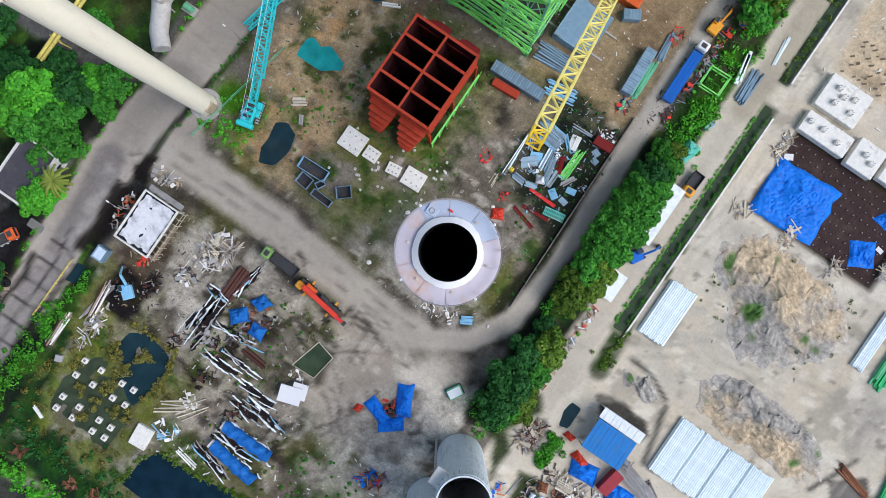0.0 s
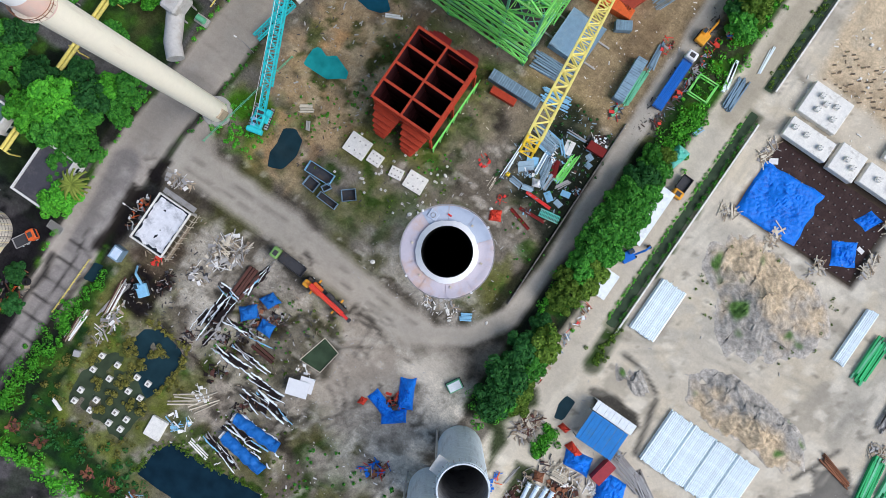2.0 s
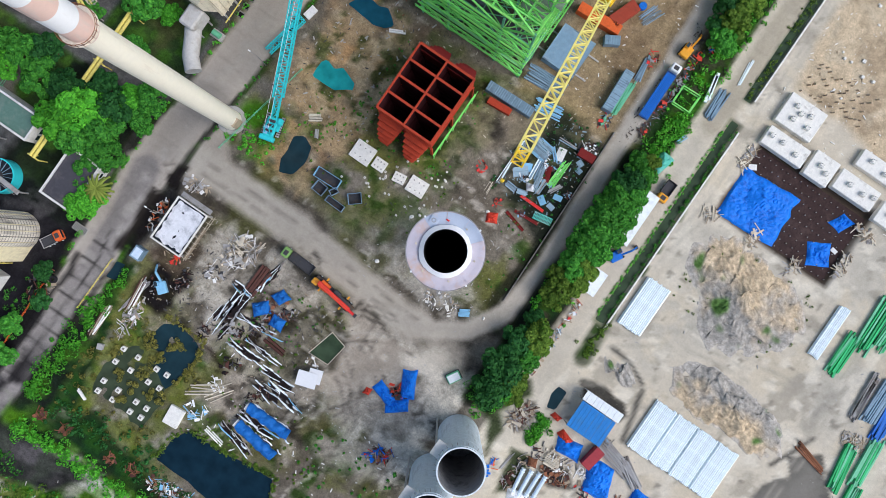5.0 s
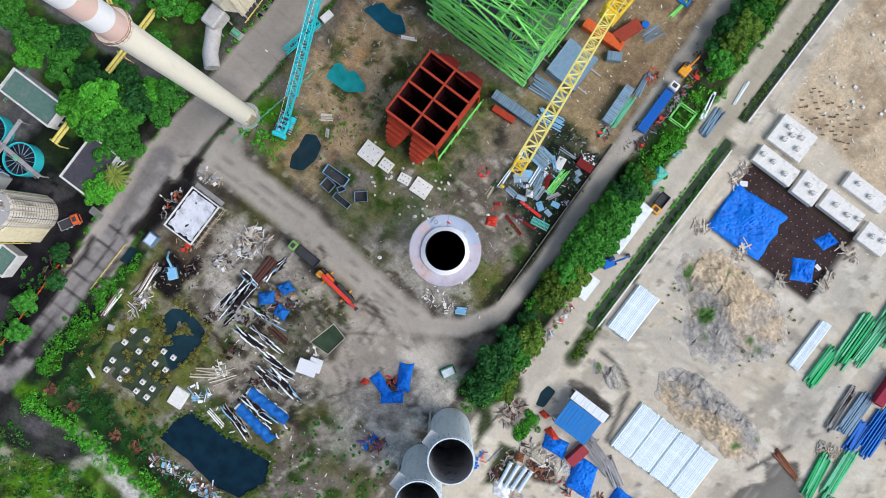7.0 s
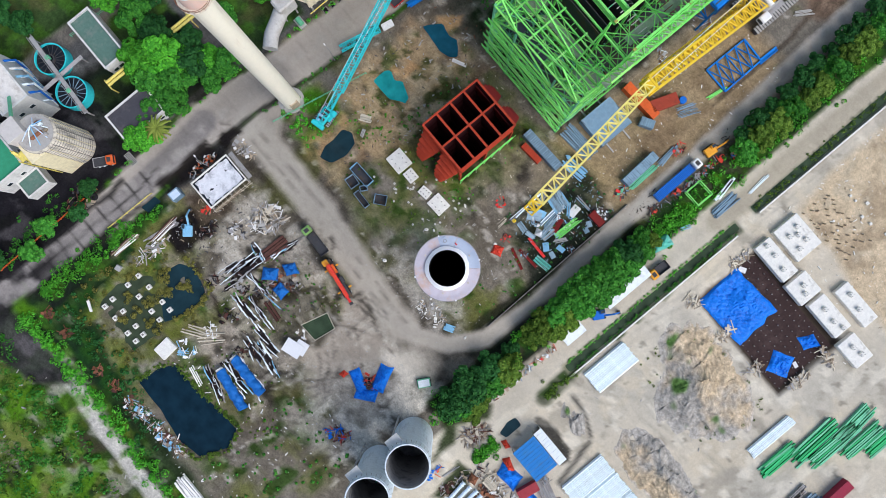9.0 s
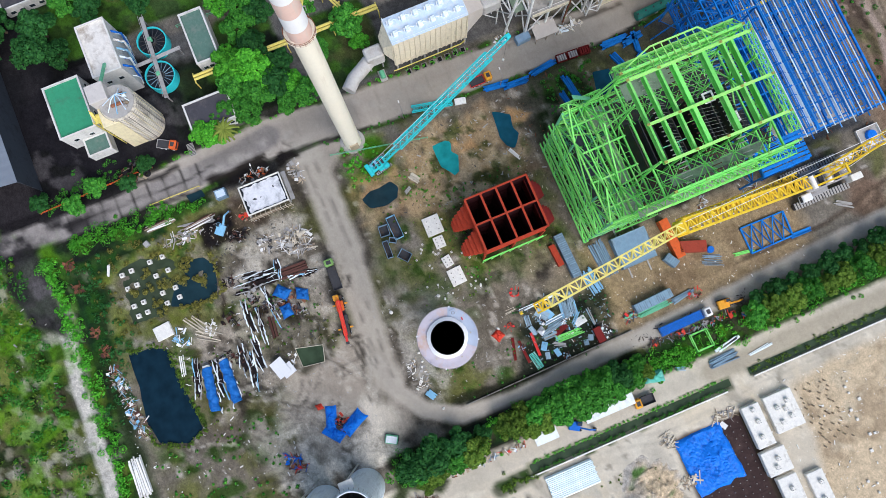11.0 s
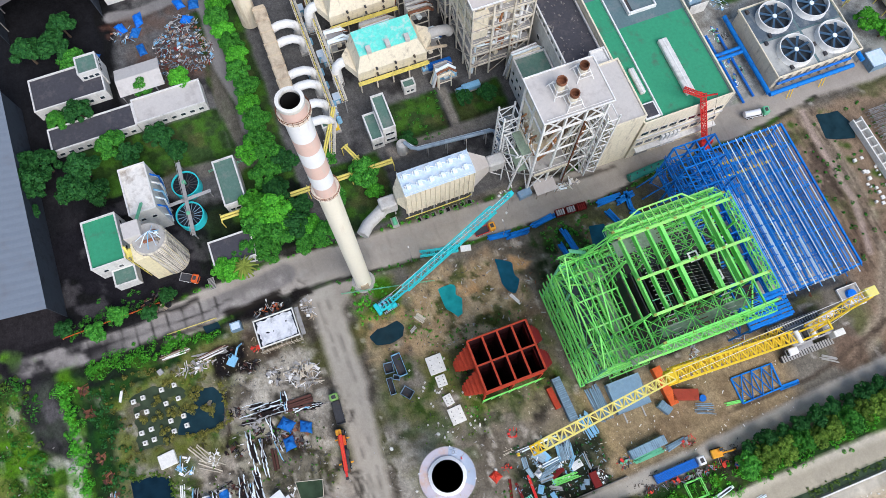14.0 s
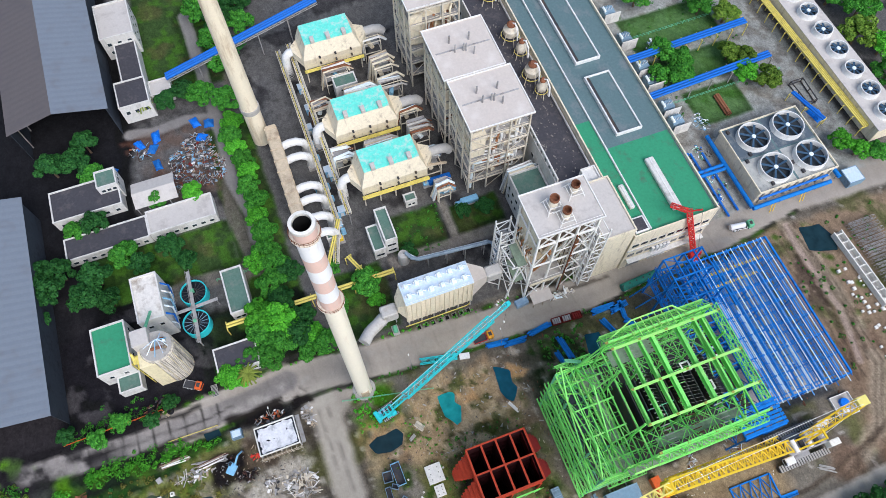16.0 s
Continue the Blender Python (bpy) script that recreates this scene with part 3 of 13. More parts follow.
# the sandy yard beside the service road
yard = near_poly([(31.5, -140), (31.5, 150), (140, 150), (140, -140)], 1.5, 1.0)
paint(SAND, yard, 1.0, 0.28)
paint(SAND_GREY, yard * speckle(N_BIG, 0.46, 0.2), 0.75)
paint((0.70, 0.64, 0.565), yard * speckle(cloud(12, 4, 151.0), 0.56, 0.15), 0.6)
paint((0.38, 0.34, 0.29), yard * speckle(cloud(7, 4, 161.0), 0.62, 0.07), 0.6)
paint((0.66, 0.575, 0.465), yard * speckle(cloud(9, 5, 361.0), 0.56, 0.08), 0.6)
paint((0.74, 0.69, 0.62), yard * speckle(cloud(3.4, 4, 371.0), 0.60, 0.08), 0.5)
paint((0.30, 0.27, 0.235), yard * speckle(cloud(2.6, 3, 381.0), 0.74, 0.05), 0.6)
paint((0.19, 0.18, 0.17), near_poly([(93, -9), (98, -12), (106, -5), (109, 3), (104, 7), (100.5, 11), (94, 6), (97.5, 2), (93, -3)], 0.6, 2.2), 0.9, 0.2)
# dark strips in the sand; along lean-to and pipe stack they are painted shade
paint((0.13, 0.125, 0.12), np.maximum.reduce([near_path([(45, -6.8), (50, -6.2), (56, -7.4)], 2.6, 0.7, 1.8), near_path([(57.5, -1), (60, -13)], 1.2, 0.8, 1.5), near_path([(46, 3.4), (52, 2.8), (56.6, 0)], 1.0, 0.7, 1.5), near_path([(92, 2), (97, 13)], 1.2, 0.8, 1.5)]), 0.75)
paint((0.34, 0.32, 0.29), near_rect(93, 96, 14, 26, 3, 4), 0.7)
field = near_poly([(46, 78), (140, 70), (140, 150), (42, 150)], 2.5, 3)
paint(FIELD, field, 1.0, 0.8)
paint((0.36, 0.27, 0.19), field * speckle(cloud(8, 4, 171.0), 0.5, 0.15), 0.6)
paint((0.56, 0.48, 0.38), field * speckle(cloud(5, 4, 181.0), 0.58, 0.1), 0.6)
paint((0.09, 0.06, 0.05), near_rect(47.5, 79, 43.5, 64.5, 1.2, 1.0), 0.95)
paint((0.17, 0.18, 0.13), near_path([(41.4, -2), (41.2, 6)], 4.4, 1.2, 1.5), 0.9)
paint(GRASS, near_path([(41.4, -2), (41.0, 8)], 3.2, 1.2, 2) * speckle(N_FINE, 0.4, 0.2), 0.9)
paint((0.55, 0.50, 0.44), near_rect(31.8, 38.2, -30, 150, 0.8, 0.8), 0.7)
paint((0.38, 0.33, 0.26), near_path([(35.5, 60), (35.5, 150)], 5.6, 2.0, 1.5), 0.6)
paint((0.30, 0.31, 0.22), near_rect(38.2, 41.6, 6, 64, 0.6, 0.6), 0.9)
paint((0.24, 0.27, 0.20), near_rect(37.8, 40.6, 69, 150, 0.6, 0.8), 0.9)
paint(GRASS, near_path([(41.8, 8), (41.2, 64)], 1.2, 0.8, 1.0) * speckle(N_FINE, 0.45, 0.1), 0.9)

# ground to the north-east: a haul track, puddles and grass
north_east = near_poly([(-62, 132), (22, 128), (30, 260), (-60, 260)], 3, 3)
paint((0.29, 0.215, 0.165), north_east)
paint((0.12, 0.145, 0.06), north_east * speckle(cloud(9, 4, 191.0), 0.55, 0.14), 0.75)
paint((0.40, 0.33, 0.27), near_path([(-62, 143), (-38, 146), (-12, 144), (4, 133), (12, 118)], 5, 2, 2), 0.8)
paint((0.23, 0.155, 0.12), near_poly([(-8, 112), (18, 100), (20, 145), (-30, 152), (-36, 140), (-10, 130)], 4, 6) * speckle(N_MID, 0.42, 0.2), 0.75)
# next two: shade beneath the blue hall and green frame, painted into the soil
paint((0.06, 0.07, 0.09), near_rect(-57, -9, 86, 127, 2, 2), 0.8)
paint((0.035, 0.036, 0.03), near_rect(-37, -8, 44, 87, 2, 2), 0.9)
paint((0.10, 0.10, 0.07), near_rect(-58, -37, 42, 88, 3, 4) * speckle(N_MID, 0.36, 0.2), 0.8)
paint((0.035, 0.075, 0.022), near_rect(-55, -40, 46, 64, 4, 4) * speckle(N_FINE, 0.34, 0.2), 0.85)

# the power station side
plant = near_poly([(-72, -150), (-72, 240), (-262, 240), (-262, -150)], 1.2, 0.8)
paint(YARD, plant)
paint((0.20, 0.185, 0.18), plant * speckle(N_BIG, 0.50, 0.2), 0.7)
paint((0.055, 0.052, 0.058), plant * speckle(N_MID, 0.58, 0.12), 0.7)
coal = near_poly([(-60, -140), (-63, -80), (-74, -60), (-100, -60), (-108, -48), (-150, -56), (-170, -50), (-262, -50), (-262, -150)], 3, 4)
paint(COAL, coal)
paint((0.045, 0.040, 0.046), coal * speckle(N_BIG, 0.52, 0.18) * near_rect(-130, -64, -130, -60, 8, 5), 0.7)
for x0, x1, y0, y1 in ((-110, -94, 20, 38), (-107, -93, 42, 58), (-128, -110, -70, -28), (-165, -90, -28, -12), (-240, -185, -42, -14), (-96, -76, -46, -14), (-150, -112, 130, 172), (-96, -74, -2, 14)):
    lawn = near_rect(x0, x1, y0, y1, 1.5, 1.5)
    paint((0.05, 0.10, 0.03), lawn, 0.9)
    paint((0.075, 0.17, 0.035), lawn * speckle(N_FINE, 0.46, 0.14), 0.8)
    paint((0.12, 0.11, 0.06), lawn * speckle(N_MID, 0.58, 0.1), 0.6)
paint((0.17, 0.15, 0.14), near_path([(-190, -12), (-165, -20), (-130, -26), (-112, -23), (-104, -30)], 5, 1.2, 1), 0.85)
paint((0.20, 0.18, 0.165), near_path([(-107, -22), (-109, -42), (-107, -58)], 5.0, 1.2, 1), 0.9)
paint((0.28, 0.25, 0.235), near_rect(-96, -92, 17, 58, 1, 1), 0.85)
paint((0.27, 0.245, 0.22), near_rect(-110, -96, 39, 41.5, 0.6, 0.6), 0.85)
paint((0.34, 0.31, 0.28), near_path([(-112, 118), (-108, 176)], 5, 2, 2), 0.8)
paint((0.30, 0.275, 0.25), near_path([(-140, 148), (-104, 172)], 4, 2, 2), 0.8)
paint((0.20, 0.10, 0.075), near_poly([(-170, -56), (-172, -38), (-166, -24), (-148, -23), (-142, -30), (-146, -42), (-152, -54)], 2, 2) * speckle(N_MID, 0.42, 0.2), 0.8)

paint((0.30, 0.285, 0.275), near_rect(-182, -72, 113, 186, 1.5, 1.0), 0.75)
for x0, x1, y0, y1 in ((-138, -124, 130, 166), (-121, -106, 137, 158), (-160, -142, 130, 166)):
    lawn = near_rect(x0, x1, y0, y1, 1.2, 1.0)
    paint((0.06, 0.14, 0.035), lawn, 0.9)
    paint((0.09, 0.20, 0.05), lawn * speckle(N_FINE, 0.46, 0.14), 0.7)
near_coal = near_poly([(-62, -84), (-69, -62), (-71, -42), (-84, -41), (-100, -44), (-110, -60), (-100, -90)], 2.5, 4)
paint((0.020, 0.019, 0.024), near_coal, 0.92)
paint((0.10, 0.093, 0.10), near_coal * speckle(cloud(7, 4, 331.0), 0.60, 0.1), 0.5)
paint((0.27, 0.255, 0.26), near_path([(-220.2, -23.7), (-202.2, -23.2), (-188.1, -23.0), (-169.2, -22.7), (-156.4, -22.4), (-144.5, -23.2), (-134.5, -21.6), (-127.1, -20.2), (-118.2, -20.5)], 4.4, 1.0, 0.8), 0.95, 0.3)
paint((0.27, 0.255, 0.26), near_path([(-169.7, -22.6), (-172.4, -32.5), (-171.0, -44.7), (-172.6, -52.4)], 4.0, 1.0, 0.8), 0.9, 0.3)
paint((0.16, 0.12, 0.105), near_rect(-170, -140, -52, -26, 2, 3) * speckle(N_MID, 0.3, 0.2), 0.6)
# the roads
paint((0.43, 0.385, 0.36), near_path([(-66, -60), (-67.5, -40), (-68, -18), (-66, 0), (-64.5, 25), (-63, 48), (-63.5, 75), (-66, 100), (-67, 125), (-71, 150), (-69.5, 190), (-68, 240)], 11.5, 1.6, 1.6), 1.0, 0.25)
paint((0.50, 0.455, 0.42), near_path([(-65, 0), (-63.5, 48), (-66, 100), (-70, 150)], 5, 4, 3), 0.5, 0.25)
paint((0.31, 0.285, 0.285), near_path([(-67.5, -100), (-66.4, -84), (-66.0, -68), (-65.8, -54), (-66.0, -44), (-68.6, -24)], 6.4, 1.2, 0.9), 0.95, 0.4)
paint((0.40, 0.36, 0.335), near_poly([(-72, -20), (-58, -21), (-54, -11), (-62, 2), (-72, 0)], 2, 2), 1.0, 0.25)
paint((0.43, 0.395, 0.365), near_path([(-60, -15.5), (-30, -16), (-8, -18), (4, -18.5)], 8.0, 2.2, 1.6), 1.0, 0.25)
paint((0.50, 0.46, 0.43), near_path([(-60, -15.5), (-30, -16), (-8, -18)], 4.5, 4, 1.6), 0.7, 0.25)
paint((0.46, 0.425, 0.40), near_path([(0, -19), (9, -17), (16, -12), (20.5, -4), (22, 8), (21.3, 22), (20.2, 39), (19.2, 73), (18.2, 90), (16.5, 120), (14.5, 150), (14, 236)], 4.6, 1.3, 0.9), 1.0, 0.25)
paint((0.50, 0.465, 0.435), near_poly([(-14, -25), (4, -23), (14, -16), (18, -22), (10, -30), (2, -46), (-8, -42)], 6, 5), 0.75, 0.25)
paint((0.17, 0.155, 0.145), near_path([(-62, -19), (-30, -20.5)], 1.0, 2, 2) * speckle(N_FINE, 0.5, 0.1), 0.5)

for o in (-6.0, 5.8):
    edge = near_path([(x + o, y) for x, y in ((-66, -60), (-67.5, -40), (-68, -18), (-66, 0), (-64.5, 25), (-63, 48), (-63.5, 75), (-66, 100), (-67, 125), (-71, 150))], 1.3, 0.8, 1.6)
    paint((0.035, 0.04, 0.03), edge * speckle(N_MID, 0.40, 0.12), 0.85)
    paint(GRASS_BRIGHT, edge * speckle(cloud(7, 3, 311.0), 0.52, 0.1), 0.8)
for k in range(26):                                   # seams and patches in the old asphalt
    y = -52 + 7.4 * k
    x = -66.5 + 1.5 * math.sin(k * 1.7)
    paint((0.13, 0.12, 0.12), near_path([(x - 5.5, y + math.sin(k)), (x + 5.5, y + math.cos(k * 2.0))], 0.35, 0.7, 1.2), 0.14)
    paint((0.44, 0.41, 0.39), near_path([(x - 2 + k % 3, y + 2), (x + k % 4 - 1, y + 6)], 2.2, 1.0, 1.6) * speckle(N_FINE, 0.42, 0.15), 0.5)
paint((0.47, 0.45, 0.43), near_poly([(-48, -36), (-40, -46), (-28, -48), (-8, -44), (-2, -26), (-20, -22), (-44, -22)], 4, 4) * speckle(cloud(4, 4, 321.0), 0.50, 0.12), 0.6)
paint((0.055, 0.04, 0.035), np.maximum.reduce([near_path([(-27, -38), (-24, -46)], 3.2, 1.2, 2.5), near_path([(-23, -39), (-21, -46)], 1.4, 1, 2), near_path([(-34, -50), (-20, -56)], 0.9, 0.9, 1.5), near_rect(-19.5, -17.5, -33, -29, 1, 1.5)]), 0.85)

paint((0.05, 0.047, 0.05), np.maximum(near_path([(-70.4, -88), (-70.2, -66), (-70.4, -50)], 1.6, 1.2, 2.5), near_path([(-62.4, -80), (-62.2, -60), (-62.0, -47)], 1.2, 0.9, 1.8)), 0.85)
for k in range(9):                                    # slab joints of the concrete road
    y = -82 + 4.6 * k
    paint((0.07, 0.065, 0.065), near_path([(-69.2, y + 0.5 * math.sin(k)), (-62.9, y)], 0.4, 0.6, 0.8), 0.8)
paint((0.06, 0.055, 0.055), near_path([(-66.2, -84), (-65.9, -54), (-66.6, -40)], 0.4, 0.6, 0.9), 0.7)
paint((0.055, 0.052, 0.046), near_path([(-62.6, -18), (-60.6, -26), (-61.8, -36)], 3.0, 1.4, 3.0) * speckle(N_FINE, 0.34, 0.15), 0.85)
paint((0.035, 0.028, 0.026), np.maximum.reduce([near_poly([(-53, -48), (-46, -49), (-44, -41), (-47, -38), (-53, -41)], 1.4, 4), near_poly([(-28, -40), (-19, -37), (-20, -31), (-27, -29)], 1.6, 4) * speckle(N_FINE, 0.38, 0.12), near_path([(-27, -27), (-21, -24), (-14, -25)], 2.0, 1.2, 2.5) * speckle(N_FINE, 0.42, 0.12), near_rect(-16, -10, -27.5, -25, 1, 3) * speckle(N_FINE, 0.42, 0.1), near_rect(8, 13, -37, -31, 1.5, 3) * speckle(N_FINE, 0.42, 0.1)]), 0.85)
paint((0.62, 0.60, 0.58), near_poly([(15, -48), (22, -48), (24, -24), (18, -22), (15, -34)], 2, 5) * speckle(cloud(3, 3, 341.0), 0.48, 0.1), 0.7)
paint((0.50, 0.46, 0.42), near_poly([(-45, -38), (-36, -40), (-33, -27), (-44, -24)], 3, 4) * speckle(N_FINE, 0.4, 0.15), 0.6)
paint((0.13, 0.15, 0.04), near_poly([(-22, -46), (-8, -46), (-4, -30), (-14, -26), (-22, -32)], 3, 5) * speckle(cloud(4, 4, 351.0), 0.48, 0.1), 0.75)
paint((0.34, 0.32, 0.30), near_rect(-180, -74, 112, 182, 2, 2) * speckle(N_MID, 0.3, 0.2), 0.6)
# paler ground beside the hall, the haze there put into the soil colour
paint((0.46, 0.44, 0.43), np.maximum.reduce([near_rect(-100, -72, 118, 136, 1.5, 2), near_path([(-74, 170), (-100, 168), (-112, 150)], 5, 1.5, 1)]), 0.7)
paint((0.66, 0.63, 0.595), near_poly([(-2, -24), (24, -22), (25, -52), (8, -54), (0, -44)], 4, 5) * speckle(N_FINE, 0.32, 0.25), 0.62)
paint((0.10, 0.085, 0.075), near_poly([(6, -40), (15, -39), (15, -29), (8, -29)], 1.5, 4) * speckle(N_FINE, 0.46, 0.1), 0.7)
paint((0.56, 0.52, 0.48), near_poly([(-46, -24), (-4, -24), (2, -46), (-4, -66), (-24, -66), (-30, -50), (-44, -46)], 4, 5) * speckle(cloud(5, 4, 461.0), 0.47, 0.12), 0.55)
# warm trodden earth, brighter scrub, haze put into bluish ground among the pipework
for area, gain in ((near_rect(-60, 26, -66, 46, 10, 4), (0.05, 0.03, 0.0)), (near_poly([(-14, -24), (6, -22), (16, -16), (24, -24), (24, -54), (4, -56), (-6, -44)], 6, 5), (0.12, 0.10, 0.09)), (yard, (0.04, 0.03, 0.02))):
    soil *= 1 + area[..., None] * np.array(gain)
paint((0.13, 0.30, 0.035), wild * speckle(cloud(6, 4, 471.0), 0.50, 0.1), 0.65)
paint((0.40, 0.42, 0.43), near_rect(-182, -72, 114, 186, 1.5, 1.0) * speckle(N_FINE, 0.30, 0.25), 0.6)
for x0, x1, y0, y1 in ((-138, -124, 130, 166), (-121, -106, 137, 158), (-160, -142, 130, 166)):
    paint((0.08, 0.19, 0.05), near_rect(x0, x1, y0, y1, 1.2, 1.0), 0.85)
# mud, oil and wet hollows of the dump and the road's edge
for outline in ([(-65.0, -20.9), (-61.1, -17.4), (-59.4, -23.7), (-59.6, -34.9), (-61.0, -42.2), (-63.5, -43.7), (-64.9, -30.3)], [(-53.5, -46.6), (-51.4, -40.5), (-45.6, -39.7), (-46.0, -46.8), (-47.0, -50.6), (-51.6, -50.1)],
                [(-24.8, -49.6), (-21.5, -46.0), (-15.9, -48.0), (-14.4, -50.4), (-19, -51)], [(-26, -37.6), (-20.8, -38.4), (-17.6, -33.4), (-19.4, -30.4), (-21.5, -33), (-24.6, -33.8)], [(-35.6, -41.6), (-31.6, -44.4), (-30.4, -37.0), (-33.0, -34.6)]):
    paint((0.030, 0.024, 0.022), near_poly(outline, 1.2, 2.6) * speckle(N_FINE, 0.30, 0.16), 0.9)
paint((0.13, 0.095, 0.075), near_poly([(-55.6, -41.3), (-48.3, -40.4), (-45.5, -32.2), (-48.2, -31.4), (-57.1, -39.1)], 1.6, 2), 0.75)
paint((0.11, 0.10, 0.075), near_poly([(-24, -44), (-12, -46), (-4.5, -38), (-6, -29), (-14, -28), (-20, -33)], 2, 4), 0.65)
# ochre building ground round the ponds
clay_ground = near_poly([(-54, 24), (-52, 10), (-44, 5), (-42, -10), (-33, -8), (-31, 14), (-30, 30), (-39, 40), (-50, 42)], 4, 5)
paint((0.46, 0.345, 0.235), clay_ground * speckle(cloud(6, 4, 481.0), 0.36, 0.2), 0.75)
paint((0.56, 0.45, 0.33), clay_ground * speckle(cloud(3.5, 4, 491.0), 0.56, 0.1), 0.65)
paint((0.10, 0.15, 0.04), clay_ground * speckle(cloud(5, 4, 501.0), 0.60, 0.08), 0.7)
paint((0.085, 0.23, 0.03), near_poly([(-57.6, -5.0), (-56.6, 4.0), (-48.8, 6.1), (-46.2, -0.8), (-52.2, -8.3)], 2, 2) * speckle(N_FINE, 0.30, 0.2), 0.85)
# pale trodden ground before the silos, and what grows and lies beside them
paint((0.50, 0.455, 0.41), near_poly([(-2, -41), (6, -30), (20.8, -27), (24, -44), (14, -56), (2.6, -56)], 4, 4) * speckle(cloud(5, 4, 511.0), 0.34, 0.2), 0.75)
paint((0.050, 0.085, 0.025), np.maximum.reduce([near_poly([(24.2, -22.7), (34.4, -13.1), (36.4, -16.8), (33.0, -23.9), (35.4, -27.5), (36.0, -34.4), (31.2, -27.4), (26.9, -25.1)], 1.5, 2.0), near_poly([(39.5, -29.6), (44.0, -28.6), (45.6, -31.7), (46.2, -37.9), (42.6, -40.3), (40.7, -32.9)], 1.2, 1.5)]), 0.9, 1.0)
# dark wet patches; the one along the lean-to also has its shade painted in
paint((0.10, 0.092, 0.085), np.maximum.reduce([near_poly([(45.7, -8.0), (48.2, -5.6), (56.2, -5.4), (58.0, -7.6), (57.0, -10.1), (47.4, -10.9)], 0.7, 1.5), near_poly([(47, -30.5), (49, -26), (54, -26.5), (56.4, -30), (52, -32.4)], 1.0, 2.5), near_poly([(35, -20), (38, -17.5), (40, -21), (39, -25.6), (36, -25)], 1.2, 2)]), 0.8, 1.0)
paint((0.030, 0.038, 0.030), near_poly([(2.2, 31.5), (8, 38), (17.3, 38), (18.8, 27.2), (18.9, 19.3), (18.6, 12.0), (14.3, 14.2), (6.6, 20.4)], 2.0, 3) * speckle(N_FINE, 0.32, 0.2), 0.8)
paint((0.055, 0.050, 0.060), near_poly([(-64, -93), (-52, -92), (-44, -90.5), (-38, -93), (-44, -100), (-56, -104), (-66, -102)], 2.0, 3.0), 0.9)
soil *= 1 - 0.14 * near_poly([(-30, -26), (4, -24), (8, -40), (2, -66), (-22, -66), (-30, -50)], 6, 5)[..., None] * np.array((0.8, 1.0, 1.1))
paint((0.045, 0.042, 0.048), near_rect(-72, -60, -112, -74, 9, 3) * speckle(cloud(5, 4, 521.0), 0.38, 0.2), 0.85)
# ground below the trees, their shade painted dark into the soil colour
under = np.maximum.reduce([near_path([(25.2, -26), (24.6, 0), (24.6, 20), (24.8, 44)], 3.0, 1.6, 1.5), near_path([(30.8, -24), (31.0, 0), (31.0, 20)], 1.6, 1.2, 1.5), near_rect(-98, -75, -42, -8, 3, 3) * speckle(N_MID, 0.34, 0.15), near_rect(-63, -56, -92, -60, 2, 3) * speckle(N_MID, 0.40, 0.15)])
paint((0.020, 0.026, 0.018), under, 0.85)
# hollows that hold water
PONDS = []


def hollow(name, outline, water, depth=0.9, level=-0.35, wobble=1.2, uneven=0.0):
    mask = near_poly(outline, 1.6, wobble)
    height[:] -= depth * mask * (1 - uneven * 2.2 * np.clip(cloud(4.5, 3, 301.0) - 0.52, 0, 1))
    paint((0.12, 0.10, 0.075), near_poly(outline, 3.0, wobble) * (1 - 0.5 * mask), 0.55)
    PONDS.append((name, outline, water, level))


hollow("turquoise", [(-48.4, 16.3), (-48.7, 20.2), (-47.8, 21.2), (-45.0, 20.1), (-43.6, 21.5), (-39.4, 20.0), (-39.0, 18.7), (-42.3, 16.4), (-45.3, 16.3)], water_turquoise, 0.9, -0.35, 0.9)
hollow("deep", [(-51.0, 35.3), (-48.8, 39.4), (-45.3, 38.6), (-43.2, 39.4), (-39.7, 36.9), (-41.1, 35.4), (-43.8, 34.5)], water_teal, 0.9, -0.35, 0.9)
hollow("shaded", [(-42.3, -6.9), (-43.7, -4.3), (-43.4, -1.6), (-44.0, 1.7), (-41.9, 3.1), (-39.4, 2.0), (-38.5, -2.0), (-39.4, -5.7)], water_green, 0.9, -0.35, 0.9)
hollow("footing", [(-47.0, -60.0), (-41, -59.6), (-35.4, -62.2), (-33.4, -68), (-36.0, -74.5), (-48.5, -75.0), (-50.4, -66.6)], water_reedy, 0.62, -0.30, 5.0, 1.6)
hollow("footing_deep", [(-46.0, -58.2), (-44.7, -52.3), (-40.8, -50.2), (-34.5, -52.0), (-33.8, -57.3), (-35.0, -63.5), (-38.0, -62.5), (-41.5, -58.2)], water_green, 0.8, -0.28, 2.5, 0.9)
hollow("large", [(-27.6, -79.0), (-27.0, -73.4), (-25.0, -69.4), (-15.5, -69.2), (-7.3, -67.9), (-2.6, -67.6), (-0.6, -72.2), (-3.2, -79.0), (-8.9, -80.3), (-19.4, -79.3)], water_dark, 0.9, -0.35, 0.8)
hollow("framed", [(-12.2, -37.9), (-10.4, -31.0), (-6.2, -32.0), (-7.1, -37.6)], water_murky, 0.6, -0.25, 0.4)
hollow("roadside", [(-62.0, -50.5), (-59.4, -49.8), (-59.8, -45.5), (-62.0, -45.9)], water_green, 0.8, -0.4, 0.6)
hollow("north_east", [(-59.7, 147.2), (-58.3, 154.0), (-53.5, 156.0), (-48.4, 154.3), (-49.8, 148.6), (-51.6, 145.8)], water_green, 0.6, -0.25)
hollow("construction", [(-50.7, 65.3), (-50.0, 69.5), (-43.8, 68.9), (-44.4, 63.8)], water_teal, 0.9, -0.35, 0.8)
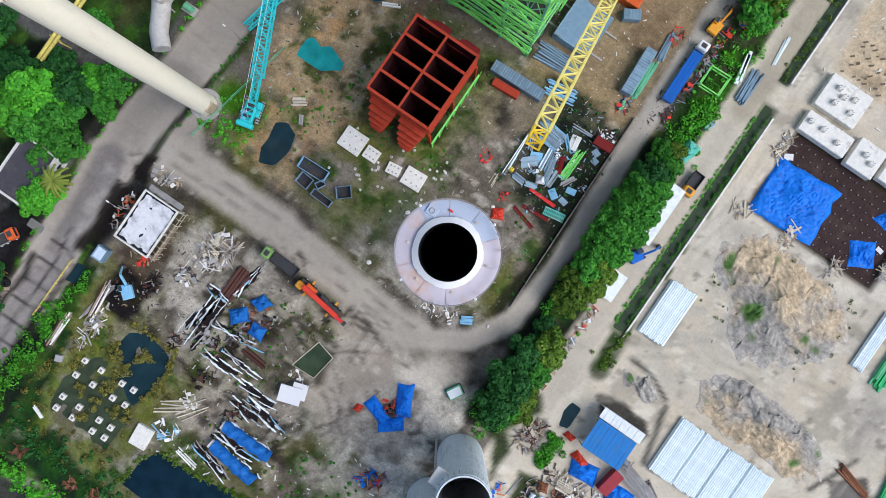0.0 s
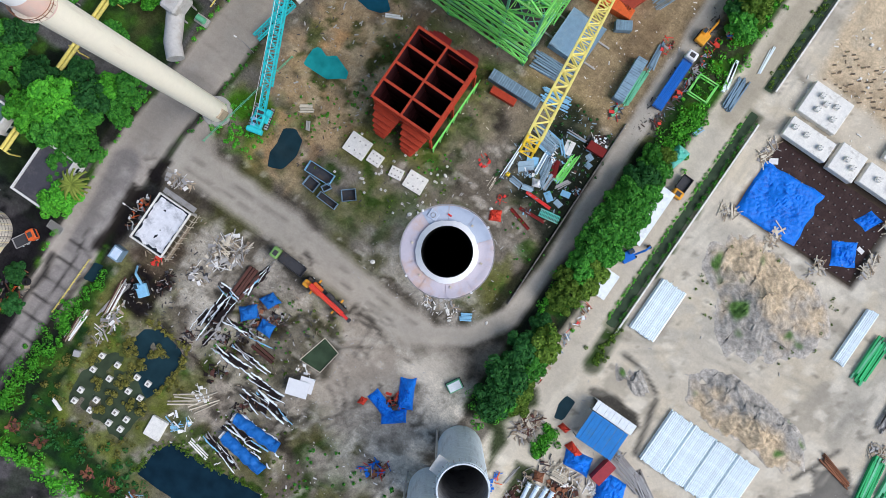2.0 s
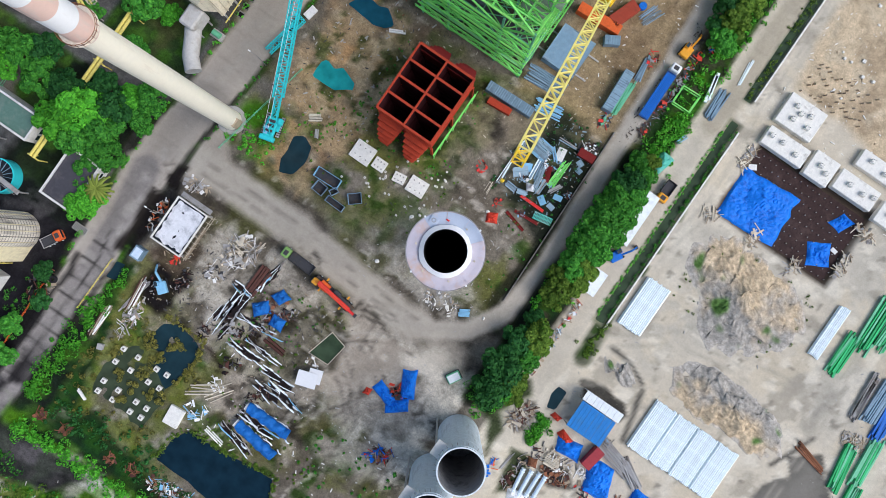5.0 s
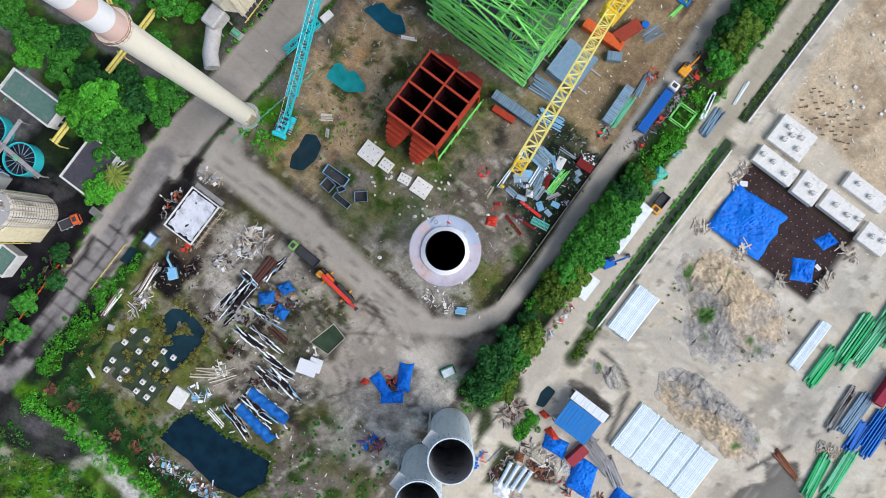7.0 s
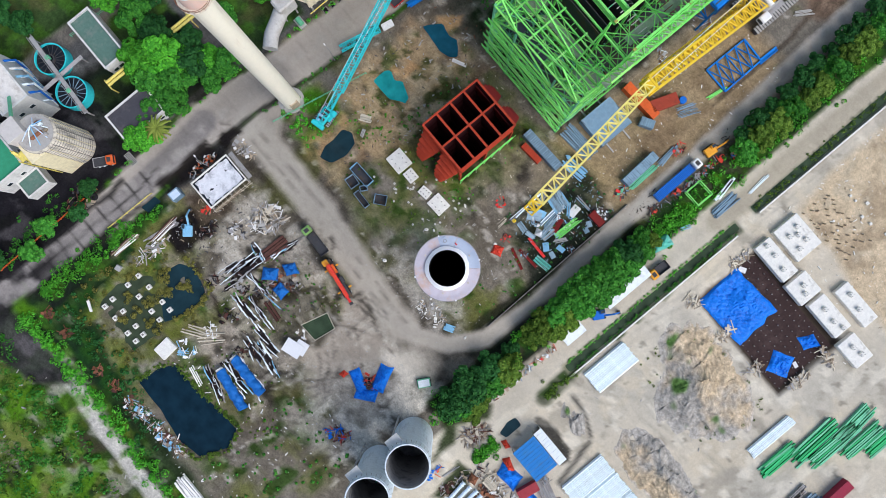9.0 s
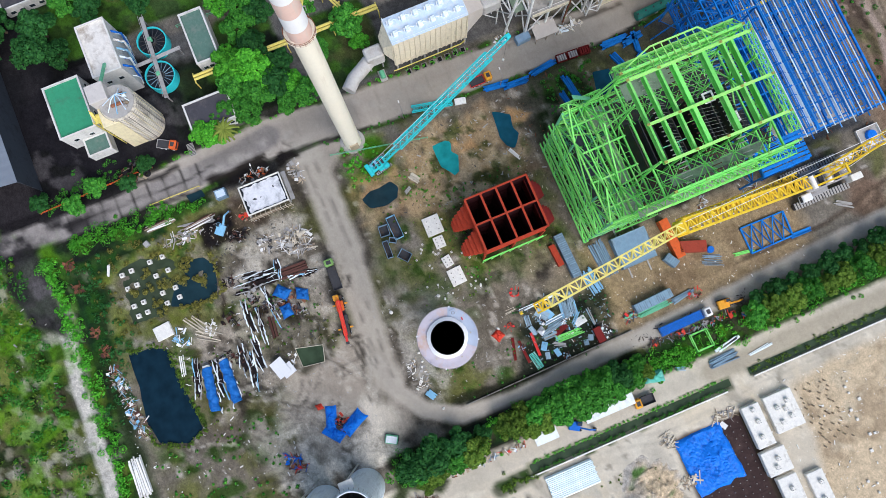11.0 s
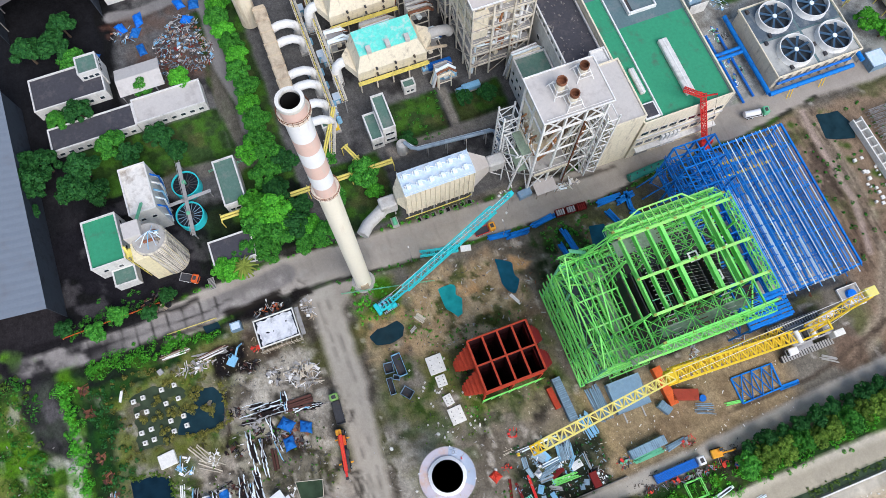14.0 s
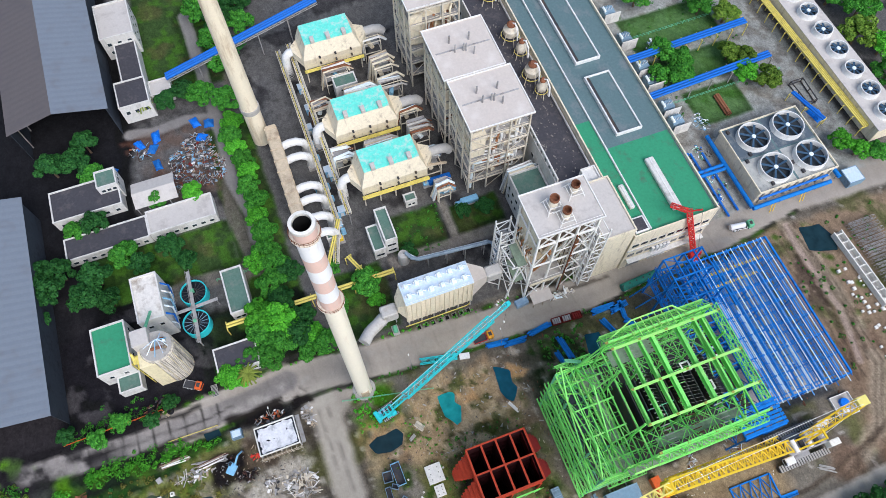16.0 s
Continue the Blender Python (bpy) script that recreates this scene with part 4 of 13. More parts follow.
hollow("service_canal", [(39.0, 7), (39.0, 63.5), (40.6, 63.5), (40.8, 7)], water_murky, 1.3, -0.5, 0.2)
hollow("upper_canal", [(38.4, 69.5), (38.0, 150), (39.8, 150), (40.0, 69.5)], water_murky, 1.3, -0.5, 0.2)
hollow("tank_pool", [(40.8, -11.3), (43.0, -11.4), (43.0, -16.2), (41.2, -16.8), (40.4, -13.7)], water_green, 0.7, -0.3, 0.3)
hollow("membrane", [(47.6, 43.7), (47.6, 64.3), (78.6, 64.3), (78.6, 43.7)], None, 0.9, 0, 0.3)



def in_water(x, y, margin=0.8):
    """Whether a place lies over or next to one of the hollows."""
    for _, outline, _, _ in PONDS:
        inside, near = False, 1e9
        for (ax, ay), (bx, by) in zip(outline, outline[1:] + outline[:1]):
            if (ay > y) != (by > y) and x < (bx - ax) * (y - ay) / ((by - ay) or 1e-9) + ax:
                inside = not inside
            dx, dy = bx - ax, by - ay
            f_ = min(1, max(0, ((x - ax) * dx + (y - ay) * dy) / (dx * dx + dy * dy)))
            near = min(near, math.hypot(x - ax - f_ * dx, y - ay - f_ * dy))
        if inside or near < margin:
            return True
    return False


# wheel tracks worn into the roads and the yard
for pts in ([(-60, -14.4), (-30, -14.8), (-8, -16.6), (4, -17)], [(-60, -17), (-30, -17.4), (-8, -19.4), (6, -18.6)], [(-4, -22), (-2, -34), (4, -46), (2, -60)], [(-1.6, -22), (0.6, -34), (6.6, -46), (4.6, -60)], [(-12, -26), (-2, -36), (14, -44)]):
    paint((0.20, 0.18, 0.165), near_path(pts, 0.8, 0.8, 1.2) * speckle(N_FINE, 0.35, 0.2), 0.45)
for pts in ([(50, 12), (56, 13), (60, 18), (84, 22), (96, 12)], [(42, 26), (46, 44), (44, 70), (43, 100)], [(44, 4), (58, 14), (82, 17), (94, 24)], [(96, -20), (97, 10), (94, 40)]):
    for o in (-0.9, 0.9):
        paint((0.44, 0.40, 0.35), near_path([(x + o, y - o) for x, y in pts], 0.7, 0.8, 1.0) * speckle(N_FINE, 0.3, 0.2), 0.5)
for pts in ([(-62, 143), (-38, 146), (-12, 144), (4, 133), (12, 118)], [(-60, 137), (-35, 138), (-10, 136)], [(-2, 150), (6, 130), (12, 105), (12, 80)]):
    for o in (-1.1, 1.1):
        paint((0.14, 0.105, 0.085), near_path([(x, y + o) for x, y in pts], 0.8, 0.9, 1.5), 0.6)
# hauling track and dug-over earth beside the blue hall
track_line = [(-62.0, 143.5), (-54.3, 142.3), (-47.5, 142.4), (-41.4, 142.9), (-32.3, 142.9), (-25.0, 141.9), (-19.2, 140.5), (-14.3, 138.9)]
dug = near_poly([(-60.2, 140.9), (-54.1, 140.9), (-46.5, 138.0), (-42.0, 134.3), (-35.0, 135.5), (-32.0, 140.2), (-36.8, 142.9), (-44.9, 142.3)], 1.6, 3)
paint((0.150, 0.112, 0.094), dug, 0.8)
paint((0.36, 0.27, 0.235), dug * speckle(cloud(2.4, 4, 531.0), 0.56, 0.08), 0.6)
for o in (-2.6, 2.6):
    paint((0.11, 0.083, 0.072), near_path([(x, y + o) for x, y in track_line], 0.8, 0.9, 1.5) * speckle(N_FINE, 0.3, 0.2), 0.6)
paint((0.40, 0.315, 0.285), near_path(track_line, 2.0, 1.0, 1.0), 0.85)
for o in (-0.9, 0.9):
    paint((0.25, 0.19, 0.17), near_path([(x, y + o) for x, y in track_line], 0.3, 0.5, 0.6), 0.5)
paint((0.10, 0.20, 0.035), np.maximum.reduce([near_path([(x, y), (x + 1.5, y + 1.5)], 2.0, 1.2, 2.0) for x, y in [(-47.7, 149.0), (-42.5, 148.7), (-60.4, 149.6), (-29.4, 146.3), (-58.8, 137.6), (-35.9, 153.9)]]) * speckle(N_FINE, 0.3, 0.2), 0.8)
# orange spoil and weeds near the teal pond, dark oily strip at the boiler's foot
paint((0.58, 0.36, 0.21), np.maximum(near_poly([(-51.3, 39.2), (-47.4, 44.7), (-45.4, 42.1), (-46.7, 38.5)], 1.0, 2), near_poly([(-48.3, 21.6), (-44.0, 21.7), (-43.0, 27.7), (-47.9, 27.3)], 1.0, 2)) * speckle(N_FINE, 0.26, 0.2), 0.85)
paint((0.055, 0.12, 0.030), near_poly([(-56.8, 49.2), (-53.8, 55.7), (-49.3, 52.6), (-51.3, 45.7)], 1.2, 2) * speckle(N_FINE, 0.28, 0.2), 0.85)
paint((0.50, 0.42, 0.36), near_poly([(-55.8, 42.2), (-54.2, 46.3), (-51.2, 44.5), (-53.5, 40.1)], 1.0, 2) * speckle(N_FINE, 0.3, 0.2), 0.8)
paint((0.15, 0.12, 0.10), near_path([(-66.6, 47.0), (-66.8, 54.0), (-66.2, 66.0), (-65.6, 80.0)], 1.2, 1.0, 1.5) * speckle(N_FINE, 0.25, 0.2), 0.75)
for pts in ([(-27.6, -19.2), (-25.4, -18.7), (-22.6, -18.6)], [(-8.4, -22.4), (-4.0, -20.8), (0.2, -19.4)], [(-7.0, -23.6), (-3.0, -22.4)]):
    for o in (-0.5, 0.5):
        paint((0.12, 0.105, 0.095), near_path([(x + o, y - o) for x, y in pts], 0.4, 0.6, 1.4) * speckle(N_FINE, 0.38, 0.12), 0.7)
turn_rng = random.Random(29)
for k in range(46):                                   # ruts of turning lorries on the bare ground
    cx_, cy_ = turn_rng.uniform(-26, 20), turn_rng.uniform(-62, -20)
    r_, a_, sweep = turn_rng.uniform(6, 26), turn_rng.uniform(0, 6.28), turn_rng.uniform(0.4, 1.1)
    for o in (0.0, 2.0):
        pts = [(cx_ + (r_ + o) * math.cos(a_ + sweep * m_ / 5) - r_ * math.cos(a_), cy_ + (r_ + o) * math.sin(a_ + sweep * m_ / 5) - r_ * math.sin(a_)) for m_ in range(6)]
        paint(turn_rng.choice(((0.13, 0.115, 0.10), (0.17, 0.15, 0.135), (0.52, 0.48, 0.44))), near_path(pts, 0.55, 0.8, 1.0) * speckle(N_FINE, 0.36, 0.15), 0.55)


def local_mean(field, n):
    """Box average over 2n + 1 grid steps both ways."""
    for axis in (0, 1):
        padded = np.concatenate([np.repeat(np.take(field, [0], axis), n + 1, axis), field, np.repeat(np.take(field, [-1], axis), n, axis)], axis)
        total = np.cumsum(padded, axis)
        size = field.shape[axis]
        field = (np.take(total, range(2 * n + 1, 2 * n + 1 + size), axis) - np.take(total, range(0, size), axis)) / (2 * n + 1)
    return field


tone = soil.mean(-1)
crisp = np.clip(1 + (0.75 - 0.35 * yard) * (tone - local_mean(tone, 5)) / tone, 0.55, 1.35)
soil *= crisp[..., None]
soil *= np.array((1.0, 1.0, 0.935))
soil *= 0.765 + 0.10 * yard[..., None]
mean = soil.mean(-1, keepdims=True)
soil[:] = np.clip(mean + (soil - mean) * (1.18 - 0.1 * yard[..., None]), 0.012, 0.9)

nx, ny = len(gx), len(gy)
verts = np.stack([GX, GY, height], -1).reshape(-1, 3)
ii, jj = np.meshgrid(np.arange(nx - 1), np.arange(ny - 1), indexing="ij")
k = (ii * ny + jj).ravel()
quads = np.stack([k, k + ny, k + ny + 1, k + 1], -1)
ground_mesh = bpy.data.meshes.new("ground")
ground_mesh.vertices.add(len(verts))
ground_mesh.vertices.foreach_set("co", verts.ravel())
ground_mesh.loops.add(quads.size)
ground_mesh.loops.foreach_set("vertex_index", quads.ravel())
ground_mesh.polygons.add(len(quads))
ground_mesh.polygons.foreach_set("loop_start", np.arange(0, quads.size, 4))
ground_mesh.polygons.foreach_set("use_smooth", np.ones(len(quads), bool))
ground_mesh.update()
tint = ground_mesh.color_attributes.new("soil", "FLOAT_COLOR", "POINT")
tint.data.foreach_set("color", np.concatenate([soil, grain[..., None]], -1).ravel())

ground_mat = bpy.data.materials.new("yard_ground")
ground_mat.use_nodes = True
nt = ground_mat.node_tree
bsdf = nt.nodes["Principled BSDF"]
attr = nt.nodes.new("ShaderNodeAttribute")
attr.attribute_name = "soil"
tc = nt.nodes.new("ShaderNodeTexCoord")
last = attr.outputs["Color"]
for nscale, rough_, lo, hi in ((0.35, 0.7, 0.72, 1.26), (1.1, 0.9, 0.52, 1.44), (3.2, 0.85, 0.62, 1.36)):
    nn = nt.nodes.new("ShaderNodeTexNoise")
    nn.inputs["Scale"].default_value, nn.inputs["Detail"].default_value, nn.inputs["Roughness"].default_value = nscale, 7.0, rough_
    nt.links.new(tc.outputs["Object"], nn.inputs["Vector"])
    mr = nt.nodes.new("ShaderNodeMapRange")
    mr.inputs["From Min"].default_value, mr.inputs["From Max"].default_value = 0.32, 0.68
    mr.inputs["To Min"].default_value, mr.inputs["To Max"].default_value = lo, hi
    nt.links.new(nn.outputs["Fac"], mr.inputs["Value"])
    less = nt.nodes.new("ShaderNodeMath")
    less.operation = "SUBTRACT"
    less.inputs[1].default_value = 1.0
    nt.links.new(mr.outputs["Result"], less.inputs[0])
    by = nt.nodes.new("ShaderNodeMath")
    by.operation = "MULTIPLY_ADD"
    by.inputs[2].default_value = 1.0
    nt.links.new(less.outputs[0], by.inputs[0])
    nt.links.new(attr.outputs["Alpha"], by.inputs[1])
    sc = nt.nodes.new("ShaderNodeVectorMath")
    sc.operation = "SCALE"
    nt.links.new(last, sc.inputs[0])
    nt.links.new(by.outputs[0], sc.inputs["Scale"])
    last = sc.outputs["Vector"]
nt.links.new(last, bsdf.inputs["Base Color"])
bsdf.inputs["Roughness"].default_value = 0.92
bsdf.inputs["Specular IOR Level"].default_value = 0.04
bp = nt.nodes.new("ShaderNodeBump")
bp.inputs["Strength"].default_value, bp.inputs["Distance"].default_value = 0.35, 0.12
nt.links.new(nn.outputs["Fac"], bp.inputs["Height"])
nt.links.new(bp.outputs["Normal"], bsdf.inputs["Normal"])
ground_mesh.materials.append(ground_mat)
tagged(new("ground", ground_mesh), "trampled grey-brown earth, dusty roads and pale sand yard", "ground", kind="structure")

for name, outline, water, level in PONDS:
    if water is None:
        continue
    cx, cy = sum(p[0] for p in outline) / len(outline), sum(p[1] for p in outline) / len(outline)
    grown = [(cx + (x - cx) * 1.0 + math.copysign(1.4, x - cx), cy + (y - cy) * 1.0 + math.copysign(1.4, y - cy)) for x, y in outline]
    sheet = Shape().add([(x, y, level) for x, y in grown], [tuple(range(len(grown)))])
    if sum(a[0] * b[1] - b[0] * a[1] for a, b in zip(grown, grown[1:] + grown[:1])) < 0:
        sheet.f = [tuple(reversed(f)) for f in sheet.f]
    single("water", sheet, water, "still %s water in a hollow of the yard" % {"turquoise": "turquoise", "deep": "deep teal"}.get(name, "dark murky"), "water", kind="structure")


# ---------------------------------------------------------------- the new chimney under the camera
def new_chimney():
    top = 98.0
    t = thing("concrete_chimney", 0.42, 0.0, 0, "tall new concrete chimney with a pale round top deck", "chimney")
    part("shaft", Shape().lathe([(4.0, -0.3), (3.85, 40), (3.75, top - 1.2)], 56), concrete, t, smooth=True)
    part("flue", Shape().lathe([(2.14, top + 0.3), (2.14, 2.0), (0.05, 2.0)], 56), soot, t, "black sooty inner flue", smooth=True)
    part("deck", Shape().lathe([(2.6, top - 0.35), (3.95, top - 0.5), (3.95, top - 0.75), (2.6, top - 0.6)], 56, closed=True), deck_paint, t, "pinkish coated top deck", smooth=True)
    for i in range(10):                                   # plates of the deck with open joints
        a0, a1 = 2 * math.pi * i / 10 + 0.25, 2 * math.pi * (i + 1) / 10 + 0.235
        n = 7
        ring = [(r * math.cos(a0 + (a1 - a0) * k / n), r * math.sin(a0 + (a1 - a0) * k / n), z)
                for r, z in ((2.60, top - 0.28), (3.86, top - 0.43), (3.86, top - 0.49), (2.60, top - 0.34)) for k in range(n + 1)]
        m = n + 1
        faces = [(b * m + k, b * m + k + 1, ((b + 1) % 4) * m + k + 1, ((b + 1) % 4) * m + k) for b in range(4) for k in range(n)]
        faces = [tuple(reversed(f)) for f in faces]
        faces += [(0, m, 2 * m, 3 * m), (3 * m + n, 2 * m + n, m + n, n)]
        part("deck_plate", Shape().add(ring, faces), deck_blue if i in (1, 2, 3) else deck_paint, t)
    rim = Shape()
    n = 72
    inner, outer = [], []
    for i in range(n):
        a = 2 * math.pi * i / n
        inner.append((2.15 * math.cos(a), 2.15 * math.sin(a)))
        w = 2.60 + 0.03 * math.sin(5 * a) + 0.07 * rng.random()
        outer.append((w * math.cos(a), w * math.sin(a)))
    for ring, z in ((inner, top + 0.05), (inner, top + 0.32), (outer, top - 0.02), (outer, top - 0.26)):
        rim.v += [(x, y, z) for x, y in ring]
    for a, b in ((0, 1), (1, 2), (2, 3)):
        rim.f += [(a * n + i, a * n + (i + 1) % n, b * n + (i + 1) % n, b * n + i) for i in range(n)]
    rim.f = [tuple(reversed(f)) for f in rim.f]
    part("rim", rim, white_gloss, t, "white rendered rim round the flue", smooth=True)
    for z, r in ((top + 0.55, 0.035), (top + 0.10, 0.028)):
        part("handrail", Shape().tube([(3.9 * math.cos(2 * math.pi * i / 64), 3.9 * math.sin(2 * math.pi * i / 64), z) for i in range(65)], r, 6), grey_steel, t)
    for i in range(20):
        a = 2 * math.pi * i / 20
        part("rail_post", Shape().rod((3.9 * math.cos(a), 3.9 * math.sin(a), top - 0.5), (3.9 * math.cos(a), 3.9 * math.sin(a), top + 0.57), 0.03, n=6), grey_steel, t)
    for i in range(4):
        a = radians(-25 + 90 * i)
        part("warning_lamp", Shape().lathe([(0.02, top + 0.85), (0.11, top + 0.8), (0.11, top + 0.6), (0.03, top + 0.55)], 10, 3.9 * math.cos(a), 3.9 * math.sin(a)), white_gloss, t, "small white warning lamp")
    a = radians(145)
    hx, hy = 3.25 * math.cos(a), 3.25 * math.sin(a)
    hatch = part("hatch", Shape().box(hx - 0.42, hx + 0.42, hy - 0.36, hy + 0.36, top - 0.42, top - 0.24, 0.03), deck_blue, t, "square access hatch")
    part("ladder_hoop", Shape().tube([(hx + 0.2 * math.cos(b), hy + 0.2 * math.sin(b), top - 0.2) for b in np.linspace(0, 6.2, 12)], 0.03, 6), grey_steel, hatch)
    for a in (15, 80, 200, 255, 310):
        a = radians(a)
        bx, by = 3.0 * math.cos(a), 3.0 * math.sin(a)
        part("bracket", Shape().box(bx - 0.09, bx + 0.09, by - 0.09, by + 0.09, top - 0.42, top - 0.2), timber_pale, t)
    a = radians(120)
    part("red_box", Shape().box(3.05 * math.cos(a) - 0.18, 3.05 * math.cos(a) + 0.18, 3.05 * math.sin(a) - 0.07, 3.05 * math.sin(a) + 0.07, top - 0.42, top - 0.2, 0.02), red_paint, t)
    part("footing", Shape().lathe([(0.1, 0.6), (5.2, 0.6), (5.4, 0.5), (5.4, -0.4)], 48), concrete, t)


new_chimney()


# ---------------------------------------------------------------- banded chimneys of the plant
def gallery(t, r, z, ring=0.75):
    """A round walkway with brackets and rails."""
    g = part("gallery", Shape().lathe([(r - 0.05, z), (r + ring, z), (r + ring, z - 0.12), (r - 0.05, z - 0.12)], 40, closed=True), beige_steel, t, "weathered round steel walkway")
    for dz in (0.55, 1.1):
        part("rail", Shape().tube([((r + ring - 0.05) * math.cos(2 * math.pi * i / 40), (r + ring - 0.05) * math.sin(2 * math.pi * i / 40), z + dz) for i in range(41)], 0.05, 5), rust, g)
    for i in range(20):
        a = 2 * math.pi * i / 20
        c, s = math.cos(a), math.sin(a)
        part("post", Shape().beam(((r + ring - 0.05) * c, (r + ring - 0.05) * s, z), ((r + ring - 0.05) * c, (r + ring - 0.05) * s, z + 1.1), 0.07), rust, g)
        if i % 2 == 0:
            part("bracket", Shape().beam(((r - 0.02) * c, (r - 0.02) * s, z - 1.0), ((r + ring) * c, (r + ring) * s, z - 0.1), 0.1), rust, g)


def old_chimney():
    t = thing("banded_chimney", -58.3, -3.2, 0, "tall cream chimney with faded red and white bands", "chimney")
    H, r0, r1 = 105.0, 2.35, 2.15

    def rad(z):
        return r0 + (r1 - r0) * z / H
    part("shaft", Shape().lathe([(rad(z), z) for z in np.linspace(0, 69, 12)], 48), chimney_cream, t, "cream lower shaft", smooth=True)
    bands = [(69, 74.5, 0), (74.5, 79.5, 1), (79.5, 84.5, 0), (84.5, 89.5, 1), (89.5, 94, 0), (94, 101.2, 1), (101.2, 104, 0)]
    for z0, z1, white in bands:
        part("band", Shape().lathe([(rad(z0) + 0.012, z0), (rad(z1) + 0.012, z1)], 48), chimney_white if white else chimney_red, t, "white painted band" if white else "faded red painted band", smooth=True)
    part("cap", Shape().lathe([(rad(102), 104), (r1 + 0.12, 104.2), (r1 + 0.12, H), (r1 - 0.45, H + 0.05), (r1 - 0.5, 70)], 48), concrete_white, t, smooth=True)
    part("flue", Shape().lathe([(r1 - 0.62, 104.5), (r1 - 0.7, 70), (0.1, 69.5)], 40), soot, t)
    gallery(t, rad(70), 70.5, 0.7)
    gallery(t, rad(101), 101.4, 0.6)
    lad = Shape()
    a = radians(205)
    c, s = math.cos(a), math.sin(a)
    for z in np.arange(4, 103, 3.0):
        r = rad(z) + 0.25
        for o in (-0.25, 0.25):
            lad.beam((r * c - o * s, r * s + o * c, z), ((rad(z + 3) + 0.25) * c - o * s, (rad(z + 3) + 0.25) * s + o * c, z + 3), 0.07)
        lad.beam((r * c - 0.25 * s, r * s + 0.25 * c, z), (r * c + 0.25 * s, r * s - 0.25 * c, z), 0.06)
    part("ladder", lad, grey_steel, t)
    part("landing", Shape().box(-3.5, -2.4, -1.2, 0.4, 46.0, 46.12), grey_steel, t)
    for i in range(7):
        b = radians(215 + rng.uniform(-7, 7))
        r = rad(44) + 0.05
        part("antenna", Shape().beam((r * math.cos(b), r * math.sin(b), 43.5 + i * 0.25), ((r + 0.7) * math.cos(b + rng.uniform(-.2, .2)), (r + 0.7) * math.sin(b), 44.4 + i * 0.25), 0.09), grey_steel, t)
    part("doorway", Shape().box(1.6, 2.62, -1.15, 1.15, 0.6, 4.4, 0.05), timber, t, "rusty doorway at the foot")
    part("plinth", Shape().lathe([(0.2, 0.2), (3.3, 0.2), (3.4, 0.1), (3.4, -0.4)], 40), concrete, t)


old_chimney()


def rear_chimney():
    t = thing("cream_chimney", -155.0, -9.5, 0, "tall tapering cream chimney fed by a long flue duct", "chimney")
    H, r0, r1 = 104.0, 3.0, 2.0
    part("shaft", Shape().lathe([(r0, 0), (2.85, 22), (2.55, 55), (r1, H), (r1 - 0.5, H), (r1 - 0.6, H - 8), (0.1, H - 8)], 44), rear_cream, t, smooth=True)
    for z0, z1, mt in ((84, 89, chimney_red), (94, 99, chimney_red)):
        ra, rb = 2.55 + (r1 - 2.55) * (z0 - 55) / 49, 2.55 + (r1 - 2.55) * (z1 - 55) / 49
        part("band", Shape().lathe([(ra + 0.02, z0), (rb + 0.02, z1)], 44), mt, t, "faded red painted band", smooth=True)
    part("collar", Shape().lathe([(2.8, 17), (3.2, 17), (3.2, 19), (2.8, 19)], 44, closed=True), concrete, t)


rear_chimney()


